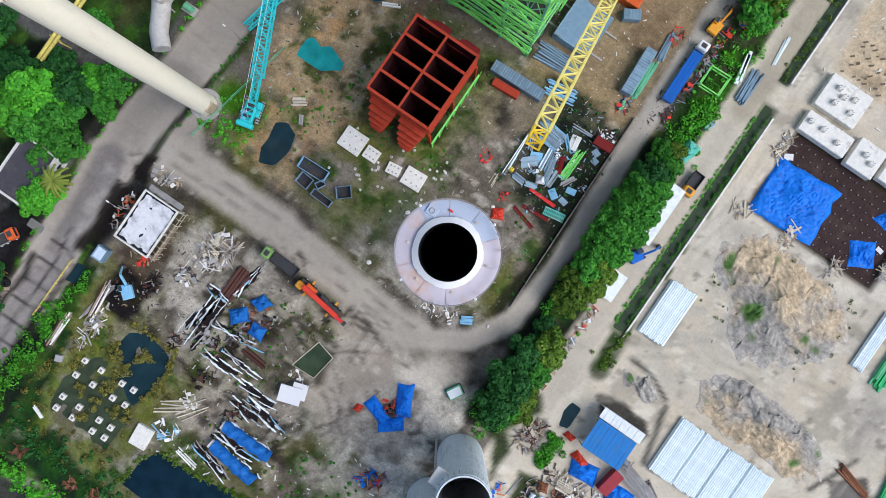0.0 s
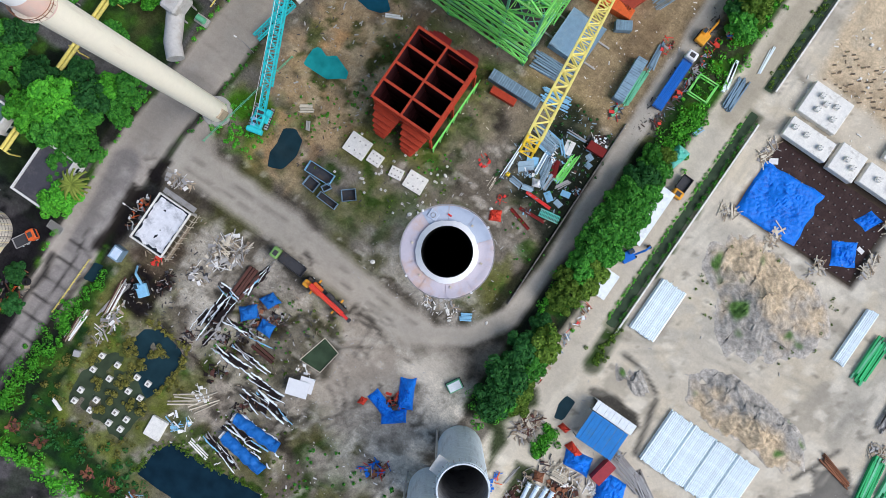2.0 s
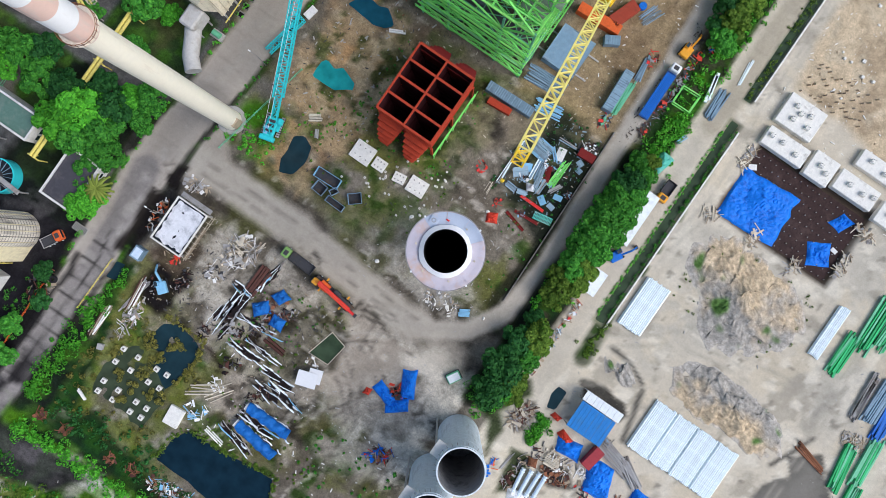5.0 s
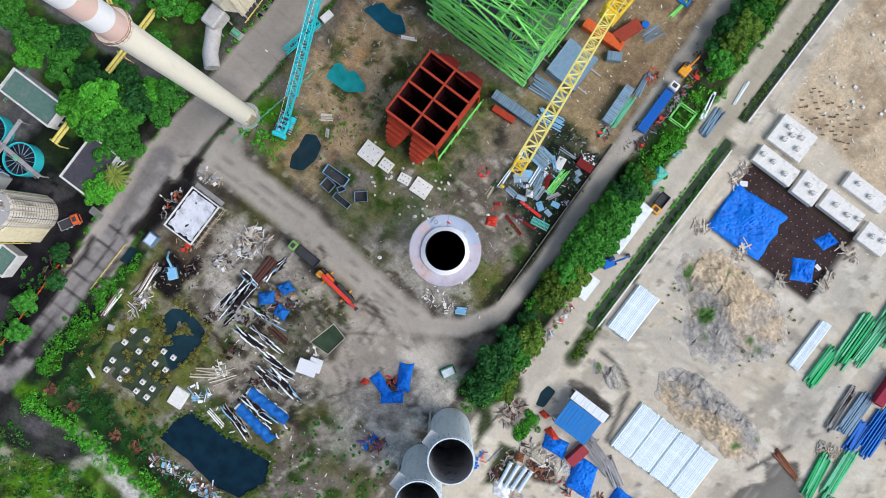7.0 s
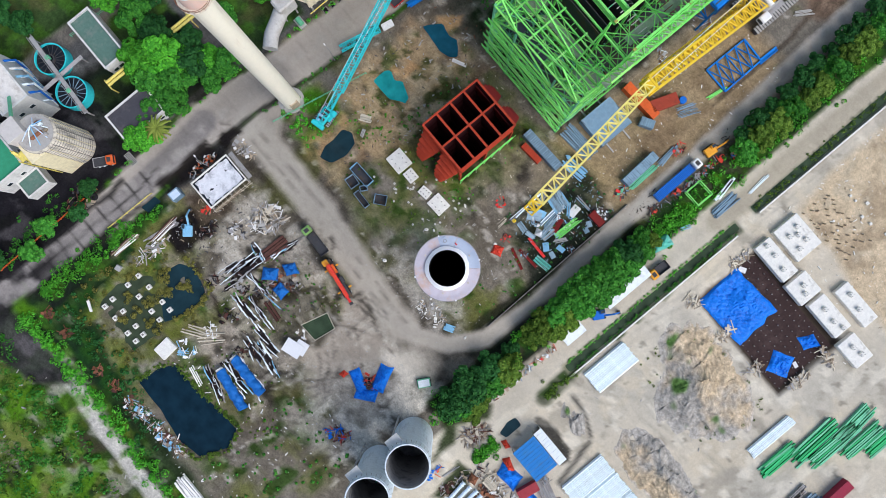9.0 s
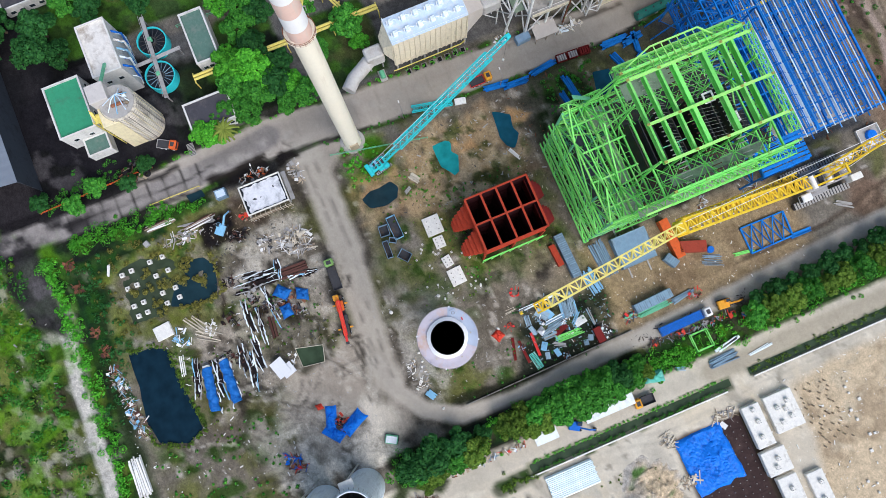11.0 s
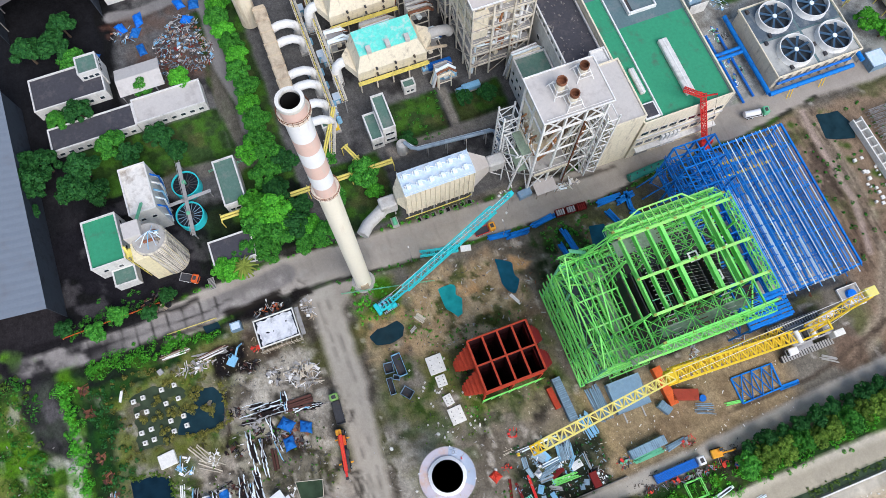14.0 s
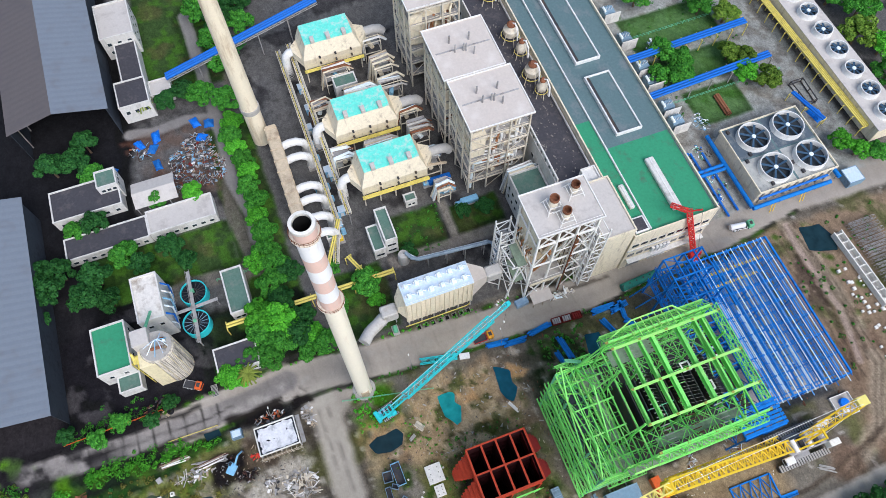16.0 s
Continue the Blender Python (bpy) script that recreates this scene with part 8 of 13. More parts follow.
def front_filter():
    """The filter nearest the road: ribbed sides, pale roof crowded with machinery, tapered ends."""
    x0, x1, y0, y1, top = -79.2, -72.0, 15.6, 36.2, 17.6
    t = thing("dust_filter", (x0 + x1) / 2, (y0 + y1) / 2, 0, "ribbed cream dust filter with cluttered pale blue roof", "dust filter", "dust filters of the plant")
    hx, hy = (x1 - x0) / 2, (y1 - y0) / 2
    part("casing", Shape().box(-hx, hx, -hy, hy, 4.0, top), cream, t, "ribbed cream casing")
    for i in range(15):
        y = -hy + 0.15 + i * (2 * hy - 0.3) / 14
        part("rib", Shape().box(hx + 0.002, hx + 0.32, y - 0.14, y + 0.14, 4.2, top - 0.1), cream, t)
    for i in range(5):
        x = -hx + 0.2 + i * (2 * hx - 0.4) / 4
        part("rib", Shape().box(x - 0.14, x + 0.14, -hy - 0.3, -hy - 0.002, 4.2, top - 0.1), cream, t)
    part("roof", Shape().box(-hx - 0.15, hx + 0.15, -hy - 0.15, hy + 0.15, top, top + 0.2, 0.05), sheet_blue_white, t, "chalky pale blue roof")
    for i in range(6):
        y = -hy + 1.7 + i * 3.4
        for x in (-1.9, 1.4):
            k = part("transformer", Shape().box(x - 0.7, x + 0.7, y - 0.6, y + 0.6, top + 0.2, top + 1.2, 0.1), galvanized, t)
            part("bushing", Shape().rod((x, y - 1.0, top + 0.2), (x, y - 1.0, top + 1.7), 0.2, n=8), white_gloss, k)
            part("pipe", Shape().tube([(x, y, top + 1.2), (x, y + 0.8, top + 1.5), (x, y + 1.6, top + 0.6)], 0.14, 6), galvanized, k)
    part("roof_rail", Shape().beam((-hx, -hy, top + 1.2), (hx, -hy, top + 1.2), 0.08).beam((hx, -hy, top + 1.2), (hx, hy, top + 1.2), 0.08).beam((hx, hy, top + 1.2), (-hx, hy, top + 1.2), 0.08), galvanized, t)
    for i in range(8):
        y = -hy + 2 * hy * i / 7
        part("roof_rail_post", Shape().beam((hx, y, top + 0.2), (hx, y, top + 1.2), 0.07), galvanized, t)
    for i in range(6):
        for x in (-hx + 0.3, hx - 0.3):
            y = -hy + 0.4 + (2 * hy - 0.8) * i / 5
            part("leg", Shape().beam((x, y, -0.2), (x, y, 4.0), 0.45), concrete, t)
    for s, name in ((1, "inlet_cone"), (-1, "outlet_cone")):
        y = s * hy
        f = [(0, 1, 5, 4), (1, 2, 6, 5), (2, 3, 7, 6), (3, 0, 4, 7), (4, 5, 6, 7)]
        if s < 0:
            f = [tuple(reversed(k)) for k in f]
        L_ = 5.2 if s > 0 else 2.2
        part(name, Shape().add([(-hx + 0.2, y, 6), (hx - 0.2, y, 6), (hx - 0.2, y, top - 0.4), (-hx + 0.2, y, top - 0.4), (-1.7, y + s * L_, 9.5), (1.7, y + s * L_, 9.5), (1.7, y + s * L_, 13.5), (-1.7, y + s * L_, 13.5)], f), roof_taupe if s > 0 else cream, t)
    part("inlet_duct", Shape().box(-1.8, 1.8, hy + 5.2, hy + 10.5, 8.6, 13.4, 0.5), duct_grey, t)
    for x in (-1.6, 1.6):
        part("duct_leg", Shape().beam((x, hy + 9.8, -0.2), (x, hy + 9.8, 8.6), 0.3).beam((x, hy + 6.0, 8.6), (x, hy + 9.8, 3.5), 0.2), white_steel, t)
    part("fan_house", Shape().box(-2.0, 1.8, -hy - 7.2, -hy - 2.2, 4.5, 9.5, 0.4), duct_grey, t)
    part("flue_to_chimney", Shape().tube([(0.4, -hy - 6.5, 6), (1.6, -hy - 9, 5.4), (3.0, -hy - 12, 5.0), (5.5, -hy - 14.5, 5.0)], 1.9, 14), duct_grey, t, "dusty flue to the banded chimney", smooth=True)
    for y in (-hy - 3, -hy - 6.5, -hy - 11):
        part("duct_leg", Shape().beam((0.8, y, -0.2), (0.8, y, 4.5), 0.35), grey_steel, t)
    part("fan_motor", Shape().rod((2.4, -hy - 4.2, 1.3), (4.4, -hy - 4.2, 1.3), 0.7, n=14), green_teal, t)
    part("fan_base", Shape().box(1.8, 5.0, -hy - 5.2, -hy - 3.2, -0.1, 0.6, 0.05), concrete, t)
    part("yellow_pipe", Shape().tube([(hx + 0.9, -hy - 1, 3.2), (hx + 0.9, 0, 3.2), (hx + 0.9, hy - 2, 3.4), (hx + 0.9, hy - 1, 4.6)], 0.16, 6), yellow_pipe, t)


front_filter()

# long flue duct behind the filters to the cream chimney
t = thing("flue_duct", -133, -5.5, 0, "long cream flue duct raised on legs", "duct")
part("duct", Shape().box(-19, 19.5, -2.0, 2.0, 5.5, 10.5, 0.4), duct_tan, t)
for i in range(9):
    x = -17.5 + i * 4.4
    part("duct_rib", Shape().box(x - 0.15, x + 0.15, -2.15, 2.15, 5.35, 10.65), duct_tan, t)
    if i % 2 == 0:
        part("leg", Shape().beam((x, -1.6, -0.2), (x, -1.6, 5.6), 0.4).beam((x, 1.6, -0.2), (x, 1.6, 5.6), 0.4), grey_steel, t)
for x in (-9, -3, 9, 14, 21, 27):
    t = thing("fan_duct", -141 + x + 6, 1.2, 0, "white bent duct from an induced draught fan", "duct", "bent ducts at the flue")
    part("bend", Shape().tube([(0, -5.2, 7.5), (0, -2.6, 8.4), (0, 0, 8.2), (0, 2.0, 6.6), (0, 2.8, 4.4), (0, 2.9, 1.0)], 1.35, 14), white_paint, t, smooth=True)
    part("fan_base", Shape().box(-1.8, 1.8, 1.2, 4.8, -0.2, 1.0, 0.1), concrete, t)
    part("fan_motor", Shape().rod((-2.6, 5.2, 1.6), (-0.6, 5.2, 1.6), 0.8, n=12), light_blue_paint, t)

# coal sheds
shed = sheet_shed("coal_shed", -150, -77.2, -112, -84.8, 13.5, 17.5, "long grey sheet-roofed coal shed", sheet_grey, "x", "shed", rib=1.2)
sheet_shed("coal_shed", -262, -173, -86, -53.5, 15.5, 20.0, "huge coal shed with brown and grey roof sheets", sheet_brown, "x", "shed", rib=1.2, sheet2=sheet_grey)

# offices and small buildings
building("office_block", -225.5, -208.5, -53, -41, 10, "white three-storey block with square windows", plaster, roof_grey, 0.5, [("x+", 6.5, 3, 1.4, 1.3), ("x+", 2.6, 3, 1.4, 1.3), ("y+", 6.5, 4, 1.4, 1.3), ("y+", 2.6, 4, 1.4, 1.3)])
building("office_block", -208.3, -190, -49.5, -42, 6.5, "lower grey-roofed wing of the white block", plaster, roof_dark, 0.4, [("x+", 3, 3, 1.2, 1.2)])
building("transfer_house", -189, -177.6, -52, -41.5, 8.2, "white transfer house with a dark roof", plaster, roof_dark, 0.4, [("x+", 4.5, 3, 1.3, 1.5), ("y+", 4.5, 3, 1.3, 1.5)])
building("annex", -189, -182.4, -41.3, -34, 4.8, "low annex with a grey roof", plaster, roof_grey, 0.3)
building("workshop", -136.2, -128.2, -78, -52, 3.9, "long low workshop with a dusty grey roof", plaster, roof_dark, 0.35, [("x+", 1.2, 9, 1.4, 1.1)])
building("workshop", -137.0, -128.4, -51.8, -30.4, 4.4, "long low workshop with a pale grey roof", plaster, roof_grey, 0.35, [("x+", 1.4, 7, 1.4, 1.1)])
building("workshop", -154.5, -142.8, -80, -58, 4.8, "dark-roofed low building with white ends", plaster, roof_dark, 0.4, [("x+", 1.6, 6, 1.3, 1.2)])
building("upper_storey_block", -155, -148.5, -64, -57.5, 8.0, "white upper storey with a green roof", plaster, roof_green_old, 0.5, [("x+", 5.6, 3, 1.2, 1.1), ("y+", 5.6, 3, 1.2, 1.1)])
sheet_shed("canopy", -149, -139, -54.5, -40.5, 4.6, 6.2, "grey pitched canopy over the scrap yard's edge", roof_grey, "y", "canopy", rib=0.8)
building("pump_house", -100.6, -85.6, -73.2, -63.4, 8.0, "white building with a bright green flat roof", plaster, roof_green, 0.6, [("y+", 4.8, 5, 1.1, 1.3), ("y+", 1.2, 5, 1.1, 1.3), ("x+", 4.5, 2, 1.2, 1.2)])
building("lean_to", -85.4, -80.4, -69.5, -63.0, 3.6, "low annex with a green flat roof", plaster, roof_green_old, 0.3)
crusher = building("crusher_house", -109.5, -94.8, -57.8, -50.2, 14.0, "tall white block with pipes down one side", plaster, stained_white, 0.5, [("x+", 9, 2, 1.2, 1.2)])
for k in range(16):
    x_, z_ = -6.6 + 0.85 * k, 3.0 + (k * 2.7) % 8
    part("side_pipe", Shape().tube([(x_, 3.9, -0.1), (x_, 4.6 + 0.3 * (k % 3), z_), (x_ + 0.6, 4.6, z_ + 2.6), (x_ + 0.4, 3.7, min(13.2, z_ + 3.6))], 0.16 + 0.07 * (k % 3), 7), (light_blue_paint, white_paint, blue_paint, galvanized)[k % 4], crusher)
building("filter_house", -107.2, -92.2, -33.6, -27.2, 5.6, "low building with a weathered green roof", plaster, roof_green_old, 0.6, [("x+", 2, 3, 1.2, 1.2)])
building("store", -83.6, -75.2, -41.5, -29.0, 4.6, "dark flat-roofed store with white parapet", plaster, roof_dark, 0.4, [("x+", 1.8, 4, 1.2, 1.0)])
building("control_house", -109.5, -97.6, 17.2, 21.2, 8.6, "white control house with green roof terraces", plaster, roof_green_old, 0.7, [("y+", 5.2, 4, 1.6, 1.1), ("y+", 1.6, 4, 1.6, 1.1), ("x+", 5.2, 2, 1.3, 1.1), ("x+", 1.6, 2, 1.3, 1.1)])
building("control_house", -106.2, -97.0, 13.2, 17.0, 5.4, "lower green-roofed wing of the control house", plaster, roof_green_old, 0.6, [("x+", 2, 2, 1.2, 1.1)])


# concrete silo block with yellow frame
def ash_silo():
    t = thing("storage_silo", -84.5, -53.0, 0, "stained concrete silo with rooftop machinery and yellow frame", "silo")
    part("shell", Shape().lathe([(4.7, 0.0), (4.7, 18.5), (4.4, 18.9), (0.1, 18.9)], 48), silo_cream, t, "streaked cream concrete shell", smooth=True)
    part("front_bay", Shape().box(-1.0, 4.5, -5.6, -1.2, -0.2, 17.6, 0.1), cream_wall, t, "sunlit yellowish cream bay")
    for z in np.arange(1.5, 18.3, 1.1):
        part("lift_band", Shape().lathe([(4.71, z), (4.75, z + 0.04), (4.75, z + 0.16), (4.71, z + 0.2)], 48), concrete_dark, t)
    for k in range(9):
        a = radians(-35 + 17 * k)
        part("rib", Shape().beam((4.74 * math.cos(a), 4.74 * math.sin(a), 0.2), (4.74 * math.cos(a), 4.74 * math.sin(a), 18.4), 0.22, 0.1), cream_wall if k % 3 else concrete_dark, t)
    for k in range(10):                                       # landings of the outside stair
        z = 1.4 + 1.75 * k
        part("landing", Shape().box(-0.6 + 1.1 * (k % 2), 1.6 + 1.1 * (k % 2), -7.2, -5.6, z, z + 0.16), yellow_pipe, t, "yellow stair landing")
        part("stair_flight", Shape().beam((0.0 + 1.4 * (k % 2), -6.9, z), (1.4 - 1.4 * (k % 2), -6.9, z + 1.7), 0.7, 0.12), yellow_pipe, t)
        part("handrail", Shape().beam((-0.6 + 1.1 * (k % 2), -7.15, z + 1.0), (1.6 + 1.1 * (k % 2), -7.15, z + 1.0), 0.09), yellow_pipe, t)
    for x in (-0.6, 2.7):
        part("stair_post", Shape().beam((x, -7.2, -0.2), (x, -7.2, 18.6), 0.2), yellow_pipe, t)
    part("roof_deck", Shape().lathe([(0.05, 19.15), (4.3, 19.15), (4.3, 18.9)], 40), concrete, t)
    part("roof_house", Shape().box(-5.4, -0.6, -5.6, -1.0, 17.0, 21.4, 0.1), roof_grey, t, "dusty grey roof house")
    part("red_duct", Shape().box(0.6, 1.3, -1.4, 1.6, 19.2, 19.9, 0.08), rust, t)
    for k in range(7):
        a = 0.7 * k - 1.6
        part("roof_pipe", Shape().tube([(-1.2, 0.6, 20.4), (0.6 * math.cos(a) - 0.6, 1.4 * math.sin(a) + 0.6, 20.6), (3.4 * math.cos(a), 3.4 * math.sin(a), 19.4)], 0.13, 6), (sheet_blue_white, galvanized, light_blue_paint)[k % 3], t)
    for k in range(5):
        part("roof_machine", Shape().box(-1.6 + 0.9 * k, -1.0 + 0.9 * k, 1.6 + 0.5 * (k % 2), 2.4 + 0.5 * (k % 2), 19.15, 19.9 + 0.3 * (k % 3), 0.08), (rust, galvanized, grey_steel, timber, concrete)[k], t)
    part("conveyor", Shape().beam((-5.4, -1.4, 20.6), (-12.5, -0.6, 15.2), 0.7, 0.5), green_teal, t, "green covered conveyor")


ash_silo()


# round clarifiers with a bridge
for x, y in ((-104.6, -43.2), (-94.6, -44.4)):
    t = thing("clarifier_tank", x, y, 0, "round turquoise clarifier tank with radial troughs", "tank", "clarifier tanks")
    part("shell", Shape().lathe([(4.1, -0.2), (4.1, 3.6), (3.8, 3.6), (3.8, 1.8), (0.1, 1.6)], 40), teal_paint, t, smooth=True)
    part("water", Shape().lathe([(3.79, 2.9), (0.05, 2.9)], 40), water_black, t)
    for i in range(16):
        a = 2 * math.pi * i / 16
        part("trough", Shape().beam((1.2 * math.cos(a), 1.2 * math.sin(a), 3.0), (3.75 * math.cos(a), 3.75 * math.sin(a), 3.0), 0.12, 0.2), blue_grey if y < -44 else dark_metal, t)
    part("centre_well", Shape().lathe([(1.2, 2.6), (1.2, 3.9), (0.9, 3.9), (0.9, 2.7)], 24), dark_metal, t)
    part("drive", Shape().box(-0.5, 0.5, -0.5, 0.5, 3.9, 5.2, 0.1), green_teal, t)
t = thing("walk_bridge", -97.5, -44.0, 0, "grey steel walk bridge over the clarifier tanks", "bridge")
part("bridge_deck", Shape().beam((-14, 0.7, 4.6), (10, -0.6, 4.6), 1.1, 0.25), grey_steel, t)
for o in (-0.6, 0.6):
    part("bridge_rail", Shape().beam((-14, 0.7 + o, 5.6), (10, -0.6 + o, 5.6), 0.1), grey_steel, t)
part("cross_deck", Shape().beam((-1.5, -6, 4.3), (-2.0, 7.5, 4.3), 1.0, 0.2), grey_steel, t)
for x, y in ((-13.5, 0.7), (9.5, -0.6), (-1.7, -5.6), (-2, 7)):
    part("bridge_post", Shape().beam((x, y, -0.2), (x, y, 4.5), 0.3), grey_steel, t)


# cooling towers
fan_blue = material("dark_blue_fan_blade", (0.05, 0.10, 0.16), 0.5, spread=0.1)


def fan_cell(x, y, z, r, group, label):
    t = thing("cooling_fan", x, y, z, label, "cooling fan", group)
    part("fan_ring", Shape().lathe([(r + 0.5, 0), (r + 0.15, 0.9), (r + 0.25, 2.2), (r - 0.05, 2.2), (r - 0.1, 1.0), (r - 0.05, 0.2)], 36), white_paint, t, smooth=True)
    part("fan_floor", Shape().lathe([(r - 0.06, 0.25), (0.05, 0.22)], 36), fan_dark, t)
    fan = part("hub", Shape().lathe([(0.05, 1.9), (0.7, 1.8), (0.8, 1.3), (0.1, 1.2)], 16), galvanized, t)
    for i in range(8):
        a = 2 * math.pi * i / 8 + 0.2
        c, s = math.cos(a), math.sin(a)
        part("blade", Shape().add([(0.7 * c - 0.3 * s, 0.7 * s + 0.3 * c, 1.45), (0.7 * c + 0.3 * s, 0.7 * s - 0.3 * c, 1.65), ((r - 0.3) * c + 0.4 * s, (r - 0.3) * s - 0.4 * c, 1.6), ((r - 0.3) * c - 0.4 * s, (r - 0.3) * s + 0.4 * c, 1.5),
                                   (0.7 * c - 0.3 * s, 0.7 * s + 0.3 * c, 1.38), (0.7 * c + 0.3 * s, 0.7 * s - 0.3 * c, 1.58), ((r - 0.3) * c + 0.4 * s, (r - 0.3) * s - 0.4 * c, 1.53), ((r - 0.3) * c - 0.4 * s, (r - 0.3) * s + 0.4 * c, 1.43)],
                                  [(0, 1, 2, 3), (7, 6, 5, 4), (0, 4, 5, 1), (1, 5, 6, 2), (2, 6, 7, 3), (3, 7, 4, 0)]), fan_blue, fan)


deck_dark = material("wet_slate_deck", (0.10, 0.13, 0.16), 0.7, dirt=(0.24, 0.26, 0.26), dirt_amount=0.35, dirt_scale=0.3)
deck_pale = material("bleached_deck", (0.46, 0.46, 0.43), 0.8, dirt=(0.20, 0.21, 0.21), dirt_amount=0.4, dirt_scale=0.3)
t = thing("cooling_tower", -85.5, 151.5, 0, "square cream cooling tower block with blue pipes", "cooling tower")
part("casing", Shape().box(-12.8, 12.8, -14.5, 14.5, 0.8, 7.0, 0.15), cream, t)
part("deck", Shape().box(-13, 13, -14.7, 14.7, 7.0, 7.3, 0.05), roof_slate, t)
for xa, xb in ((-12.5, -0.3), (0.3, 12.5)):
    for ya, yb in ((-14.2, -0.4), (0.4, 14.2)):
        part("deck_panel", Shape().box(xa, xb, ya, yb, 7.3, 7.36, 0.01), deck_dark if xa < 0 else deck_pale, t, "dark wet deck panel" if xa < 0 else "pale bleached deck panel")
for x in (-13, 13):
    part("parapet", Shape().box(x - 0.2, x + 0.2, -14.9, 14.9, 7.0, 8.0, 0.05), cream, t)
for y in (-14.7, 14.7):
    part("parapet", Shape().box(-12.8, 12.8, y - 0.2, y + 0.2, 7.0, 8.0, 0.05), cream, t)
for x, y in ((-1.2, -10), (11.2, -9.0), (6.4, 1.4), (10.5, 3.0), (-11.3, -12.6), (0.9, -12.4)):
    part("gearbox", Shape().box(x - 0.7, x + 0.7, y - 0.5, y + 0.5, 7.3, 8.1, 0.12), dark_metal, t)
part("basin", Shape().box(-14.5, 14.5, -16, 16, -0.3, 0.8, 0.1), concrete, t)
for y in (-16.8, 16.8):
    part("blue_pipe", Shape().rod((-15, y, 2.8), (15, y, 2.8), 0.75, n=14), blue_steel, t, smooth=True)
    for x in np.arange(-14, 15, 4.0):
        part("pipe_saddle", Shape().beam((x, y, -0.2), (x, y, 2.2), 0.3), grey_steel, t)
part("blue_pipe", Shape().rod((15.4, -16.8, 2.8), (15.4, 13.0, 2.8), 0.75, n=14), blue_steel, t, smooth=True)
part("blue_pipe", Shape().rod((-3.0, -17.2, 2.6), (-3.0, -27.5, 2.6), 0.6, n=12).rod((-1.4, -17.2, 2.6), (-1.4, -27.5, 2.6), 0.6, n=12), blue_steel, t)
for y in (-14, -5.5, 0.5, 8.5):
    part("pipe_saddle", Shape().beam((15.4, y, -0.2), (15.4, y, 2.2), 0.3), grey_steel, t)
for y in (-10.0, 1.5):
    part("yellow_prop", Shape().beam((17.6, y - 0.6, -0.1), (15.9, y + 0.4, 2.6), 0.18).beam((17.6, y + 0.6, -0.1), (15.9, y + 1.6, 2.6), 0.18), yellow_paint, t)
part("blue_pipe", Shape().rod((13.6, -14, 4.6), (13.6, 12, 4.6), 0.45, n=10), blue_paint, t)
for y in np.arange(-13, 14, 3.2):
    part("pier", Shape().box(12.8, 13.4, y - 0.2, y + 0.2, 0.8, 7.0), concrete, t)
for x, y in ((-92, 145.5), (-92.2, 158.8), (-79, 146), (-79.2, 159.6)):
    fan_cell(x, y, 7.3, 5.1, "fans on the square cooling tower", "large white-ringed cooling tower fan")
t = thing("cooling_tower", -120, 194, 0, "long row of cooling tower cells on a low block", "cooling tower")
part("casing", Shape().box(-60, 40, -6, 6, 0.3, 7.0, 0.15), cream, t)
part("deck", Shape().box(-60.3, 40.3, -6.3, 6.3, 7.0, 7.3, 0.05), roof_grey, t)
for i in range(10):
    fan_cell(-172 + i * 9.6, 194, 7.3, 3.2, "fans on the long cooling tower", "white-ringed cooling tower fan in a row")


# pipe bridges
def pipe_rack(p, q, pipes, mat, post, label, z=6.0, gap=6.0, r=0.32):
    d = Vector((q[0] - p[0], q[1] - p[1], 0))
    t = thing("pipe_bridge", p[0], p[1], 0, label, "pipe bridge")
    side = Vector((-d.y, d.x, 0)).normalized()
    for i in range(pipes):
        o = side * (i - (pipes - 1) / 2) * (2.3 * r) + Vector((0, 0, z))
        part("pipe", Shape().rod(o, d + o, r, n=10), mat, t, smooth=True)
    n = max(2, int(d.length / gap))
    for i in range(n + 1):
        c = d * i / n
        w = pipes * 1.3 * r + 0.3
        part("trestle", Shape().beam(c + side * w + Vector((0, 0, -0.2)), c + side * w + Vector((0, 0, z - r - 0.3)), 0.26).beam(c - side * w + Vector((0, 0, -0.2)), c - side * w + Vector((0, 0, z - r - 0.3)), 0.26).beam(c + side * (w + .2) + Vector((0, 0, z - r - 0.15)), c - side * (w + .2) + Vector((0, 0, z - r - 0.15)), 0.3), post, t)


pipe_rack((-137.5, 113.5), (-139.7, 172), 3, blue_paint, yellow_pipe, "blue pipe bridge on yellow trestles", 6, 6, 0.45)
pipe_rack((-120.1, 113.5), (-122.8, 172), 3, blue_paint, grey_steel, "blue pipe bridge across the garden", 6, 8, 0.45)
pipe_rack((-176, 184), (-84, 187), 4, yellow_pipe, yellow_pipe, "yellow pipe rack along the cooling towers", 5, 5, 0.3)
pipe_rack((-106, 172), (-92, 176), 2, blue_paint, yellow_pipe, "short blue pipe branch", 4, 5, 0.4)
pipe_rack((-89.8, -36), (-89.5, 17), 2, yellow_pipe, yellow_pipe, "yellow pipe bridge past the chimney", 4.5, 6, 0.4)
pipe_rack((-89.5, 9), (-99, 5), 2, yellow_pipe, yellow_pipe, "short branch of the yellow pipe bridge", 5, 5, 0.3)
pipe_rack((-97.0, -2), (-112, 6), 2, yellow_pipe, grey_steel, "raised yellow walkway pipes", 6, 5, 0.3)
t = thing("coal_conveyor", -187, -34.5, 0, "blue covered coal conveyor on slanting trestles", "conveyor")
end = Vector((-9.5, 58.5, 15.0))
